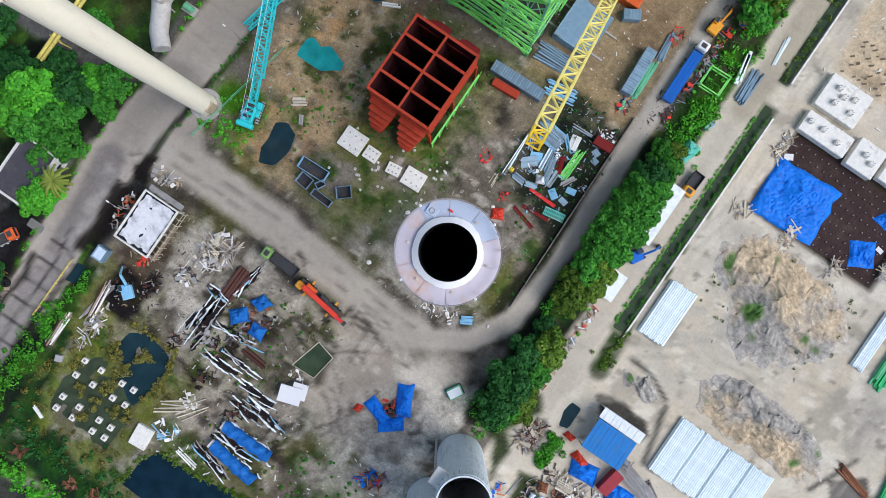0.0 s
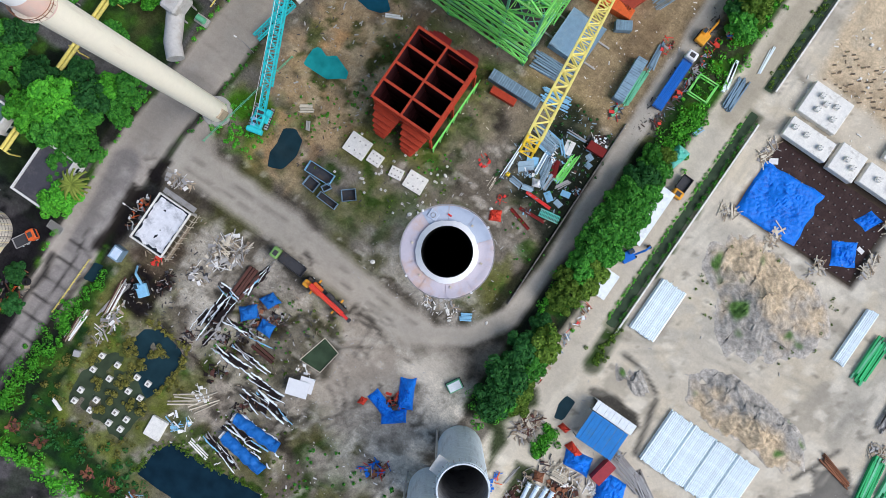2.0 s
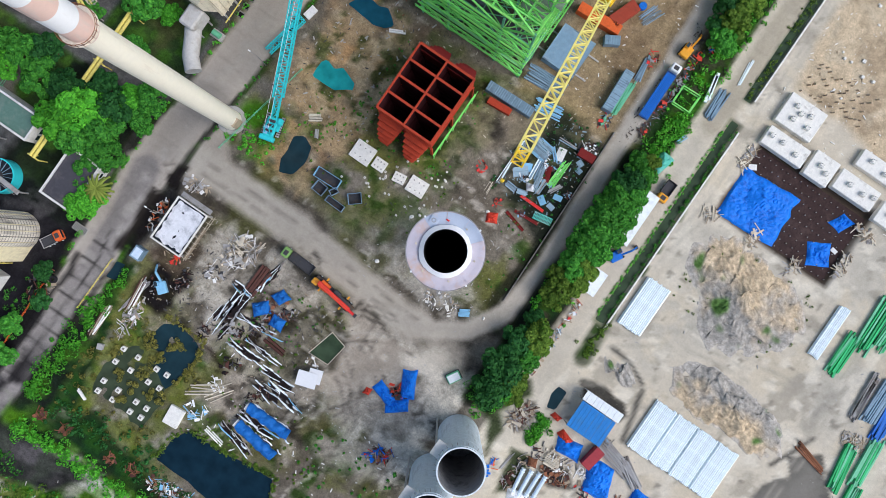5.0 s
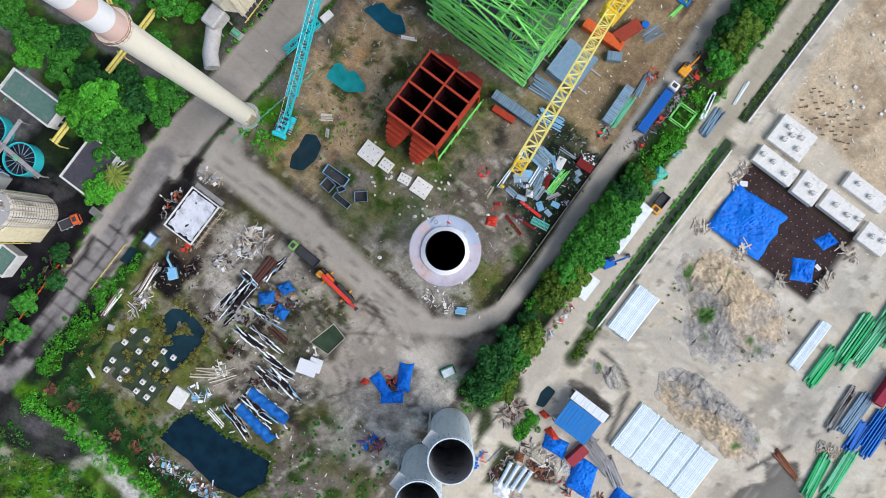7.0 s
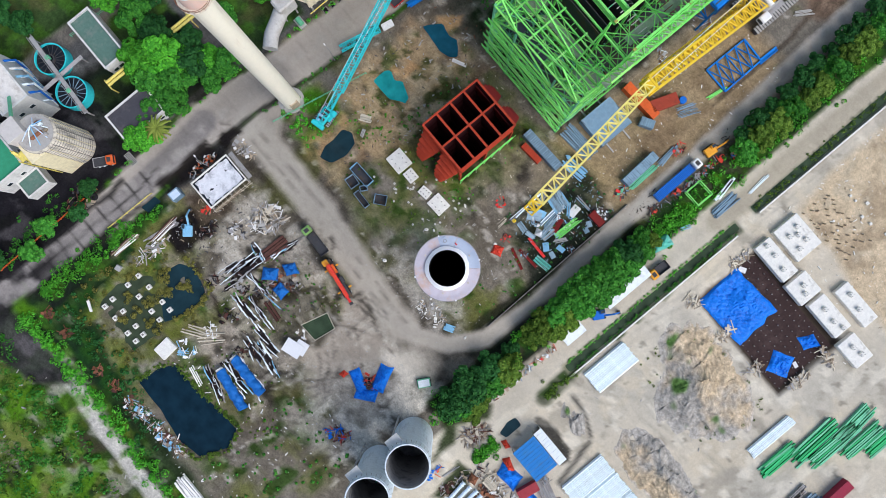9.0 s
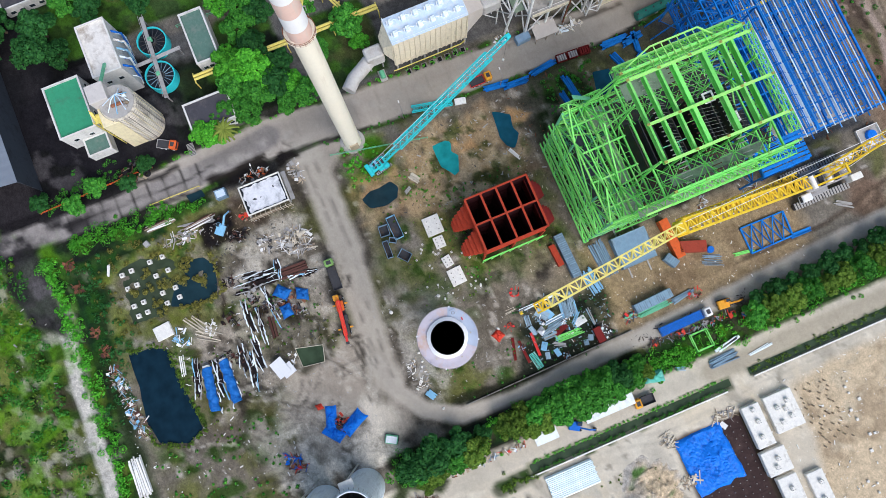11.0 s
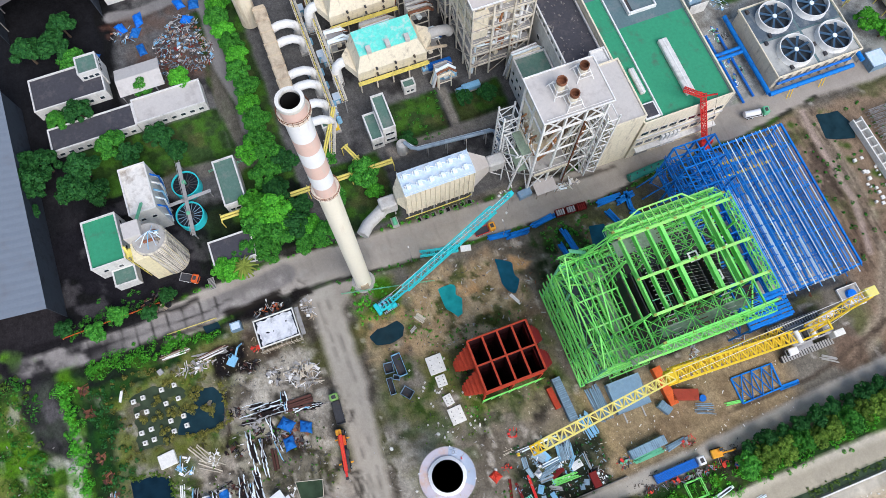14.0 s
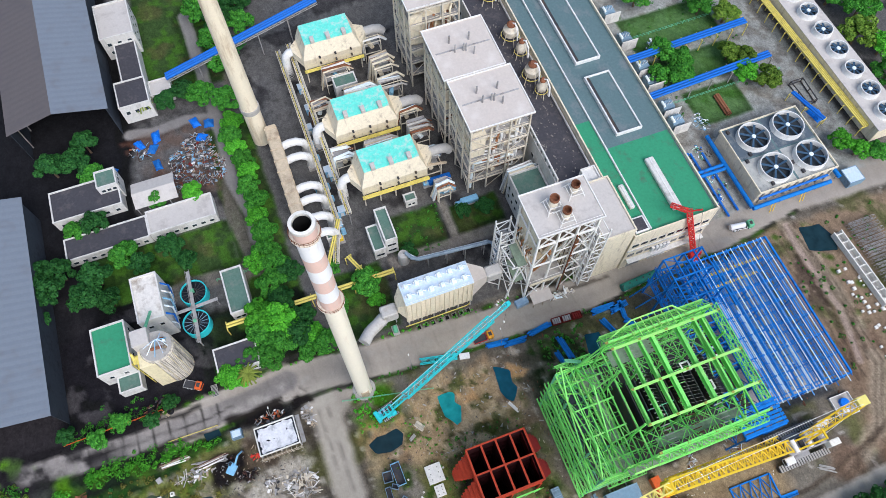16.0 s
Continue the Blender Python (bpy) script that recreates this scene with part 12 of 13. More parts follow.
t = thing("scattered_blocks", -30, 148, 0, "scattered pale concrete footings on grass", "blocks", kind="stuff")
q = Shape()
for k in range(40):
    x, y, r = rng.uniform(-12, 24), rng.uniform(-1, 11), rng.uniform(0.2, 0.6)
    q.box(x - r, x + r, y - r, y + r, -0.1, rng.uniform(0.3, 0.8), 0.05)
part("blocks", q, concrete_white, t)
t = thing("water_tank_stand", -4.6, 126.5, 0, "small fenced concrete pad with a blue cover", "pad")
part("pad", Shape().box(-3.2, 3.2, -3.2, 3.2, -0.1, 0.3, 0.05), concrete, t)
for bx in ((-3.2, 3.2, -3.2, -3.0), (-3.2, 3.2, 3.0, 3.2), (-3.2, -3.0, -3.0, 3.0), (3.0, 3.2, -3.0, 3.0)):
    part("kerb", Shape().box(*bx, 0.3, 1.0), concrete_white, t)
part("cover", Shape().lathe([(0.05, 1.5), (1.3, 1.3), (1.5, 0.3)], 16, -0.6, 0.4), tarp_blue, t)
part("box", Shape().box(0.8, 2.2, -1.6, 0.2, 0.3, 1.4, 0.08), white_gloss, t)


# ---------------------------------------------------------------- trees and shrubs
def leaf_cloud(balls, per_ball, size, seed, flat=0.55):
    """Small leaf quads over a set of clumps (x, y, z, radius)."""
    r = np.random.RandomState(seed)
    vv, ff = [], []
    for bx, by, bz, br in balls:
        n = per_ball
        d = r.normal(size=(n, 3))
        d[:, 2] = np.abs(d[:, 2]) * 1.1 - 0.35
        d /= np.linalg.norm(d, axis=1)[:, None]
        p = np.array([bx, by, bz]) + d * br * (0.78 + 0.28 * r.rand(n, 1)) * np.array([1, 1, 0.8])
        nrm = d + 0.45 * r.normal(size=(n, 3))
        nrm /= np.linalg.norm(nrm, axis=1)[:, None]
        u = np.cross(nrm, r.normal(size=(n, 3)))
        u /= np.linalg.norm(u, axis=1)[:, None]
        w = np.cross(nrm, u)
        sz = size * (0.6 + 0.8 * r.rand(n, 1))
        k = len(vv) * 4
        quad = np.stack([p - u * sz, p - w * sz * flat, p + u * sz, p + w * sz * flat], 1)
        vv.append(quad.reshape(-1, 3))
        base = sum(len(a) for a in vv[:-1])
        idx = base + np.arange(n * 4).reshape(-1, 4)
        ff.append(idx)
    return np.concatenate(vv), np.concatenate(ff)


def leaf_mesh(name, balls, per_ball, size, seed, mat):
    v, f = leaf_cloud(balls, per_ball, size, seed)
    me = bpy.data.meshes.new(name)
    me.vertices.add(len(v))
    me.vertices.foreach_set("co", v.ravel())
    me.loops.add(f.size)
    me.loops.foreach_set("vertex_index", f.ravel())
    me.polygons.add(len(f))
    me.polygons.foreach_set("loop_start", np.arange(0, f.size, 4))
    me.update()
    me.materials.append(mat)
    return me


def tree_model(seed, mat, r=1.0, tall=1.0):
    """Crown and trunk meshes of a tree about 8 m high with a crown 4 m in radius."""
    q = random.Random(seed)
    balls, tips = [], []
    for i in range(24):
        a, e = 2.4 * i + q.uniform(-0.5, 0.5), math.sqrt((i + q.random()) / 24)
        x, y = 3.15 * e * math.cos(a), 3.15 * e * math.sin(a)
        z = 4.9 + 2.9 * (1 - e * e) * q.uniform(0.55, 1.0) + q.uniform(-1.3, 0.6)
        balls.append((x, y, z, q.uniform(0.65, 1.35)))
        tips.append((x * 0.8, y * 0.8, z - 0.6))
    crown = leaf_mesh("crown", balls, 165, 0.34, seed, mat)
    s = Shape().rod((0, 0, -0.3), (0.15, 0.1, 2.4), 0.34, 0.24, n=8).rod((0.15, 0.1, 2.4), (0.05, 0.2, 5.0), 0.24, 0.12, n=7)
    for x, y, z in tips[:9]:
        s.rod((0.12, 0.12, q.uniform(1.8, 3.6)), (x, y, z), 0.12, 0.04, n=5)
    return crown, s.mesh("trunk", bark)


MODELS = {"bright": [tree_model(10 + i, leaf_bright) for i in range(4)], "mid": [tree_model(30 + i, leaf_mid) for i in range(5)],
          "dark": [tree_model(50 + i, leaf_dark) for i in range(4)], "olive": [tree_model(70 + i, leaf_olive) for i in range(4)]}
TREE_LABELS = {"bright": "broad tree with bright green leaves", "mid": "broad leafy green tree", "dark": "dense dark green tree", "olive": "tree with olive and yellowish leaves"}


def tree(x, y, kind, radius, high=None, group="", place="beside the yard"):
    crown, trunk = rng.choice(MODELS[kind])
    t = thing("tree", x, y, 0, TREE_LABELS[kind] + " " + place, "tree", group)
    radius *= 1.2
    k = radius / 4.0
    h = (high or radius * 1.75) / 8.0
    turn = rng.uniform(0, 360)
    for nm, me in (("crown", crown), ("trunk", trunk)):
        ob = part(nm, me, None, t)
        ob.matrix_basis = pose(0, 0, 0, 0, 0, turn) @ Matrix.Diagonal((k, k, h, 1))
    return t


# the belt between inner road and service road
BELT = "trees between the two roads"
for x, y, kd, r in ((29.0, -20.6, "mid", 3.0), (32.6, -19.0, "olive", 2.4), (27.2, -20.5, "dark", 4.0), (30.2, -15.5, "olive", 3.2), (26.2, -14.6, "dark", 4.6), (29.6, -9.6, "mid", 3.2), (26.0, -8.2, "dark", 3.8), (29.4, -4.6, "olive", 3.6), (26.4, -1.2, "dark", 2.2),
                    (27.4, 6.2, "olive", 3.4), (25.6, 9.4, "olive", 2.8), (30.0, 10.5, "olive", 2.6), (26.6, 13.6, "mid", 3.2), (29.8, 14.8, "olive", 2.8), (25.6, 18.2, "mid", 3.4), (29.6, 19.4, "mid", 3.0), (26.6, 22.6, "mid", 3.8), (30.2, 24.4, "mid", 3.0), (25.6, 27.2, "mid", 4.0), (29.6, 29.2, "mid", 3.2),
                    (26.2, 31.6, "mid", 3.8), (29.0, 34.4, "mid", 3.2), (26.4, 36.4, "dark", 3.6), (28.4, 39.4, "mid", 3.0), (25.8, 41.6, "mid", 2.6), (28.6, 43.6, "olive", 2.2)):
    tree(x, y, kd, r, None, BELT, "beside the inner road")
for i in range(15):
    y = 76 + i * 5.1
    tree(26.2 - 0.22 * i + rng.uniform(-0.6, 0.6), y, "olive" if i % 3 else "mid", rng.uniform(2.9, 3.6), None, BELT, "along the service road")
    tree(22.6 - 0.32 * i + rng.uniform(-0.5, 0.5), y + 2.4, "dark", rng.uniform(2.2, 3.0), None, BELT, "along the inner road")

# trees of the plant
GARDEN = "trees in the plant"
for x, y, kd, r in ((-75.0, -9.6, "mid", 3.6), (-78.5, -12.0, "bright", 3.2), (-74.5, -15.0, "mid", 3.0), (-80.2, -16.5, "dark", 4.2), (-85.5, -13.5, "dark", 3.6), (-79.6, -21.4, "mid", 4.6), (-76.4, -25.6, "mid", 3.8), (-85.2, -20.4, "bright", 5.4), (-88.4, -25.2, "bright", 5.0), (-83.6, -26.6, "mid", 4.2), (-79.0, -30.6, "mid", 3.0),
                    (-73.4, -36.6, "bright", 3.4), (-75.6, -39.6, "bright", 3.0), (-77.0, -34.8, "mid", 2.6), (-92.2, -18.6, "dark", 4.2), (-98.6, -19.8, "mid", 4.2), (-104.6, -17.0, "mid", 4.0), (-100.8, -13.6, "dark", 3.8), (-111.0, -18.6, "mid", 3.8), (-107.6, -22.4, "bright", 3.4), (-117.6, -17.4, "mid", 3.8), (-123.5, -18.4, "bright", 3.4), (-129.6, -17.2, "mid", 3.6), (-135.4, -18.0, "mid", 3.6), (-141.0, -16.8, "bright", 3.4), (-146.4, -17.6, "mid", 3.6), (-152.0, -18.6, "bright", 3.4), (-157.6, -19.4, "mid", 3.6), (-163.0, -17.4, "bright", 3.6),
                    (-173.0, -16.8, "mid", 4.4), (-177.4, -24.6, "mid", 4.6), (-181.6, -30.6, "dark", 4.0), (-180.0, -37.0, "dark", 3.6), (-189.0, -14.5, "mid", 5.0), (-194.5, -10.0, "dark", 4.6), (-201, -16, "mid", 4.4), (-209, -12, "dark", 5.0), (-216, -18, "mid", 5.0), (-205, -4, "mid", 4.6), (-214, -4, "dark", 5.0), (-224, -10, "mid", 5.2), (-232, -16, "dark", 5.4), (-222, 2, "mid", 5.0), (-236, 0, "mid", 5.0),
                    (-112.6, -88.6, "dark", 4.6), (-118.6, -84.6, "dark", 4.8), (-124.6, -80.4, "dark", 4.2), (-126.2, -87.0, "dark", 4.4), (-113.2, -73.6, "dark", 4.6), (-119.0, -70.2, "dark", 4.4), (-110.4, -67.6, "dark", 3.6), (-124.4, -60.8, "mid", 4.2), (-119.6, -56.4, "dark", 3.6), (-122.4, -46.6, "dark", 3.8), (-116.2, -43.0, "dark", 3.2), (-138.4, -67.5, "dark", 3.8), (-138.5, -74.5, "mid", 3.2), (-141.8, -47.6, "mid", 3.2), (-139.8, -36.0, "bright", 3.4), (-164, -78, "dark", 4.6), (-163, -70, "dark", 4.6), (-158, -66, "mid", 3.6), (-170, -66, "dark", 4.2),
                    (-89.0, 7.6, "mid", 4.2), (-84.6, -2.6, "mid", 3.2), (-82.8, 9.0, "bright", 2.4), (-102.6, 45.2, "dark", 2.6), (-101.6, 52.6, "dark", 2.8), (-95, 24.0, "dark", 2.6), (-98.5, -1.0, "mid", 2.6),
                    (-138.4, 137.0, "mid", 4.4), (-133.0, 141.5, "mid", 4.2), (-126.4, 137.6, "mid", 4.6), (-129.4, 131.0, "mid", 3.8), (-119.6, 160.4, "bright", 4.2), (-125.6, 164, "olive", 4.0), (-129.6, 160.0, "olive", 4.0), (-114, 166.5, "olive", 4.6), (-146, 168, "olive", 4.8), (-153, 161, "mid", 4.4), (-82.5, 176.0, "bright", 3.6), (-77.5, 180.0, "bright", 3.6), (-74, 186, "mid", 3.6), (-160, 208, "mid", 6), (-140, 210, "mid", 6), (-120, 208, "olive", 6), (-100, 207, "mid", 5.6), (-112, 214, "bright", 5), (-130, 216, "mid", 6),
                    (-73.8, -86.0, "dark", 2.4), (-69.8, -62.5, "dark", 2.2), (-72.6, -71.0, "mid", 2.6), (-70.0, -78.0, "mid", 2.6), (-73.6, -56.6, "dark", 2.2), (-150, 118, "olive", 4.0), (-165, 140, "mid", 5)):
    tree(x, y, kd, r, r * (2.3 if kd == "dark" and y < -60 else 1.9), GARDEN, "in the plant grounds")


def palm(x, y, h=7.0):
    t = thing("palm_tree", x, y, 0, "coconut palm with drooping yellow-green fronds", "palm tree")
    part("trunk", Shape().tube([(0, 0, -0.3), (0.2, 0.1, h * 0.5), (0.1, 0.3, h)], 0.2, 8), bark, t)
    for i in range(18):
        a = 6.283 * i / 18 + rng.uniform(-0.1, 0.1)
        L_ = rng.uniform(3.0, 4.0)
        v, f = [], []
        droop = rng.uniform(0.5, 1.3)
        c, s_ = math.cos(a), math.sin(a)
        for k in range(7):
            u = k / 6
            x_, z_ = L_ * u, h + 0.9 * math.sin(u * 2.2) - droop * u * u * 2.0
            for sgn in (-1, 1):
                w = 0.55 * math.sin(min(1.0, u * 1.3 + 0.12) * 2.6) * (0.75 if k % 2 else 1.0)
                v.append((0.1 + x_ * c - sgn * w * s_, 0.3 + x_ * s_ + sgn * w * c, z_ - (0.25 * w)))
            v.append((0.1 + x_ * c, 0.3 + x_ * s_, z_ + 0.1))
        for k in range(6):
            b = 3 * k
            f += [(b, b + 2, b + 5, b + 3), (b + 2, b + 1, b + 4, b + 5)]
        part("frond", Shape().add(v, f), leaf_palm, t)


palm(-72.4, -33.4)
palm(-180, -45, 6.0)


def thicket(points, per, size, mat, label, seed, radius=(0.5, 1.4), wet=False):
    """Shrubs and tall weeds over a stretch of ground, as one sheet of leaves."""
    q = random.Random(seed)
    balls = []
    for x, y in points:
        if not wet and in_water(x, y):
            continue
        r = q.uniform(*radius)
        balls.append((x, y, r * 0.35, r))
    return tagged(new("shrubs", leaf_mesh("shrubs", balls, per, size, seed, mat)), label, "shrubs", kind="stuff")


def along(pts, n, width, seed):
    q = random.Random(seed)
    out = []
    seg = list(zip(pts, pts[1:]))
    lens = [math.hypot(b[0] - a[0], b[1] - a[1]) for a, b in seg]
    for _ in range(n):
        d = q.uniform(0, sum(lens))
        for (a, b), l in zip(seg, lens):
            if d <= l:
                break
            d -= l
        f_ = d / l
        nx_, ny_ = -(b[1] - a[1]) / l, (b[0] - a[0]) / l
        o = q.gauss(0, width / 2.2)
        out.append((a[0] + (b[0] - a[0]) * f_ + nx_ * o, a[1] + (b[1] - a[1]) * f_ + ny_ * o))
    return out


def within(x0, x1, y0, y1, n, seed):
    q = random.Random(seed)
    return [(q.uniform(x0, x1), q.uniform(y0, y1)) for _ in range(n)]


thicket(along([(-60, -91), (-40, -90), (-10, -90.5), (30, -92)], 230, 2.6, 1), 46, 0.26, leaf_bright, "bright hedge of weeds along the ditch", 1)
thicket(along([(-61, -84), (-60, -70), (-59.5, -56), (-60, -46)], 120, 3.0, 2), 46, 0.26, leaf_bright, "bright weeds along the road ditch", 2)
thicket(along([(-56, -82), (-30, -82), (-12, -88)], 120, 5.0, 3), 30, 0.25, leaf_dark, "tall grass and weeds behind the ditch", 3, (0.3, 0.9))
thicket(within(-66, 46, -134, -98, 420, 4), 40, 0.32, leaf_mid, "scrub on the waste ground", 4, (0.5, 1.9))
thicket(within(-66, 46, -134, -98, 200, 5), 40, 0.32, leaf_olive, "yellowish scrub on the waste ground", 5, (0.5, 1.7))
thicket(along([(27, -28), (27.5, 0), (28, 30), (28.5, 48), (27, 60), (27.5, 75)], 180, 5.0, 6), 36, 0.26, leaf_bright, "bright undergrowth between the roads", 6, (0.4, 1.2))
thicket(along([(29, 44), (29, 58)], 50, 3.0, 66), 46, 0.28, leaf_bright, "bright shrubs between the roads", 66, (0.6, 1.4))
thicket(along([(29.4, 75), (28.5, 100), (26, 150)], 130, 4.0, 7), 36, 0.26, leaf_bright, "bright undergrowth along the service road", 7, (0.4, 1.3))
thicket(along([(41.6, -2), (41.2, 8)], 46, 2.0, 8), 30, 0.2, leaf_olive, "rough grass at the canal's end", 8, (0.25, 0.6))
thicket(along([(42.4, -19.4), (42.2, -22.5), (41.6, -26)], 40, 1.8, 9), 60, 0.28, leaf_bright, "bright shrubs among the sheds", 9, (0.6, 1.3))
thicket(along([(-28.4, -79), (-27.6, -73), (-25.4, -68.8), (-15, -68.4), (-7, -67.2), (-1.8, -66.8), (0.4, -72.2), (-2.6, -80), (-9, -81.2)], 190, 0.9, 50), 26, 0.18, leaf_olive, "rough grass along the dark pond", 50, (0.15, 0.55), True)
thicket(along([(-45, -49.8), (-40, -49.6), (-33.4, -50.4), (-32.6, -55), (-34, -62)], 90, 0.9, 51), 26, 0.18, leaf_reed, "yellowish grass along the flooded corner", 51, (0.15, 0.5), True)
thicket(within(-57.5, -46.5, -8, 2, 60, 10), 30, 0.22, leaf_bright, "bright grass clumps beside the crane", 10, (0.2, 0.6))
thicket(within(-46, -6, -6, 15, 90, 11), 22, 0.2, leaf_olive, "grass clumps on the building ground", 11, (0.1, 0.3))
thicket(within(-36, -10, 10, 38, 80, 12), 22, 0.2, leaf_mid, "grass clumps round the bunker", 12, (0.1, 0.35))
thicket(within(-56, -30, -82, -52, 150, 13), 30, 0.2, leaf_reed, "yellow reeds round the flooded footings", 13, (0.2, 0.8))
REEDS = [(x + dx, y + dy) for x, y in ((-45.5, -56), (-43.8, -57.5), (-39.6, -55.2), (-38.6, -54.2), (-40.4, -58.6), (-41.2, -61.0), (-46.4, -67.6), (-42.0, -68.2), (-38.0, -67.4), (-49.4, -63.6), (-42.4, -72.0), (-34.6, -66.8), (-41.8, -64.6)) for dx, dy in within(-1.1, 1.1, -1.3, 1.3, 7, int(x * y))]
thicket(REEDS, 90, 0.16, leaf_reed, "yellowish reed clumps standing in the flooded corner", 41, (0.35, 0.8), True)
thicket(along([(-72.6, -50), (-73.6, -20), (-72, 0), (-70.4, 25), (-69, 48), (-69.5, 75), (-72, 100)], 110, 0.8, 42), 26, 0.2, leaf_bright, "bright weeds along the edge of the plant road", 42, (0.2, 0.6))
thicket(along([(-60.6, -12), (-60, 0), (-58.6, 25), (-57, 48), (-57.5, 75), (-60, 100)], 80, 0.8, 43), 26, 0.2, leaf_mid, "weeds on the verge of the plant road", 43, (0.2, 0.5))
thicket(along([(38.5, 8), (38.4, 62)], 190, 0.4, 44), 18, 0.14, leaf_bright, "rough grass on the canal's bank", 44, (0.12, 0.4), True)
thicket(along([(40.9, 8), (40.8, 62)], 130, 0.4, 45), 22, 0.16, leaf_mid, "weeds along the canal wall", 45, (0.12, 0.4), True)
thicket(along([(39.0, 70), (38.8, 140)], 160, 1.2, 46), 22, 0.18, leaf_olive, "weeds in the upper canal", 46, (0.15, 0.5), True)
thicket(within(0, 19, 18, 43, 70, 47), 22, 0.18, leaf_dark, "dark weeds in the scrap yard", 47, (0.15, 0.5))
thicket(within(-30, -8, -46, -26, 60, 48), 22, 0.18, leaf_olive, "yellowish grass among the wrecks", 48, (0.1, 0.4))
thicket(along([(-44, 4), (-36, 12), (-30, 20), (-10, 14)], 70, 6, 49), 22, 0.2, leaf_bright, "bright tufts on the building ground", 49, (0.1, 0.4))
thicket(within(-24, 4, -70, -52, 70, 14), 24, 0.22, leaf_olive, "rough grass among the scrap", 14, (0.1, 0.4))
thicket(within(0, 24, -82, -50, 90, 15), 26, 0.24, leaf_mid, "rough grass near the silos", 15, (0.15, 0.5))
thicket(within(-34, -14, -48, -28, 40, 16), 20, 0.2, leaf_mid, "weeds between the machines", 16, (0.1, 0.35))
thicket(along([(-74, -58), (-75, -75), (-74, -88)], 70, 4.0, 17), 30, 0.24, leaf_mid, "weeds along the plant wall", 17, (0.3, 0.9))
thicket(within(-60, 10, 134, 175, 170, 18), 26, 0.26, leaf_mid, "grass clumps on the eastern ground", 18, (0.2, 0.7))
thicket(within(-55, -40, 50, 68, 90, 19), 30, 0.24, leaf_mid, "weeds round the construction pond", 19, (0.2, 0.7))
thicket(within(8, 19, -6, 24, 30, 20), 22, 0.2, leaf_mid, "grass clumps beside the new chimney", 20, (0.1, 0.3))
thicket(within(50, 80, 20, 40, 60, 21), 14, 0.2, leaf_olive, "dry weeds on the soil heap", 21, (0.15, 0.5))
thicket(within(-110, -94, 20, 38, 40, 22), 24, 0.22, leaf_mid, "low shrubs on the lawn", 22, (0.2, 0.6))
thicket(within(-165, -112, 128, 170, 60, 24), 24, 0.24, leaf_mid, "low shrubs in the garden", 24, (0.2, 0.8))

# gravel, rubbish and tufts strewn over the yard, too small to count
def litter(name, area, n, size, mat, label, seed, avoid=None):
    q = random.Random(seed)
    s = Shape()
    x0, x1, y0, y1 = area
    for _ in range(n):
        x, y, r = q.uniform(x0, x1), q.uniform(y0, y1), size[0] + (size[1] - size[0]) * q.random() ** 3
        if in_water(x, y, 0.3):
            continue
        a = q.uniform(0, 3.14)
        dx, dy = math.cos(a) * r * q.uniform(1, 2.5), math.sin(a) * r * q.uniform(1, 2.5)
        s.beam((x - dx, y - dy, r * 0.3), (x + dx, y + dy, r * 0.4), r, r * 0.8)
    return tagged(part(name, s, mat), label, "litter", kind="stuff")


litter("rubble", (-52, 18, -52, -24), 275, (0.07, 0.22), concrete, "pale rubble strewn over the dump", 1)
litter("rubble", (-47, -6, -52, -27), 500, (0.05, 0.24), dark_metal, "dark scraps strewn over the dump", 21)
litter("rubble", (-52, -4, -52, -24), 300, (0.05, 0.24), timber, "wood scraps strewn over the dump", 22)
litter("rubble", (0, 17, 19, 42), 260, (0.06, 0.26), steel_blue, "steel offcuts in the scrap yard", 23)
litter("rubble", (19, 24.5, 44, 78), 220, (0.06, 0.3), dark_metal, "dark parts beside the lorry", 24)
litter("rubble", (-58, -8, -4, 44), 420, (0.05, 0.2), dark_metal, "dark scraps round the bunker", 26)
litter("rubble", (44, 84, 74, 110), 100, (0.06, 0.25), timber, "wood scraps over the field", 27)
litter("rubble", (-14, 16, -16, 16), 231, (0.06, 0.2), concrete, "pale rubble round the new chimney", 2)
litter("rubble", (-36, 18, 14, 46), 231, (0.06, 0.2), timber_pale, "wood scraps over the erection yard", 3)
litter("rubble", (-8, 18, 44, 98), 209, (0.06, 0.2), white_steel, "pale offcuts on the brown soil", 4)
litter("rubble", (-54, -30, 6, 44), 198, (0.08, 0.3), concrete, "stones on the brown mounds", 5)
litter("rubble", (44, 84, 60, 110), 231, (0.08, 0.3), concrete_white, "pale lumps over the field", 6)
litter("rubble", (40, 110, -30, 42), 209, (0.06, 0.22), concrete, "stones on the sand yard", 7)
litter("rubble", (-56, -8, 40, 128), 500, (0.08, 0.3), rust, "rusty offcuts under the frames", 8)
litter("rubble", (-30, 20, -86, -46), 231, (0.07, 0.24), white_steel, "pale scraps among rough grass", 9)
litter("rubble", (-66, 46, -134, -96), 165, (0.1, 0.4), concrete, "pale stones on the waste ground", 10)


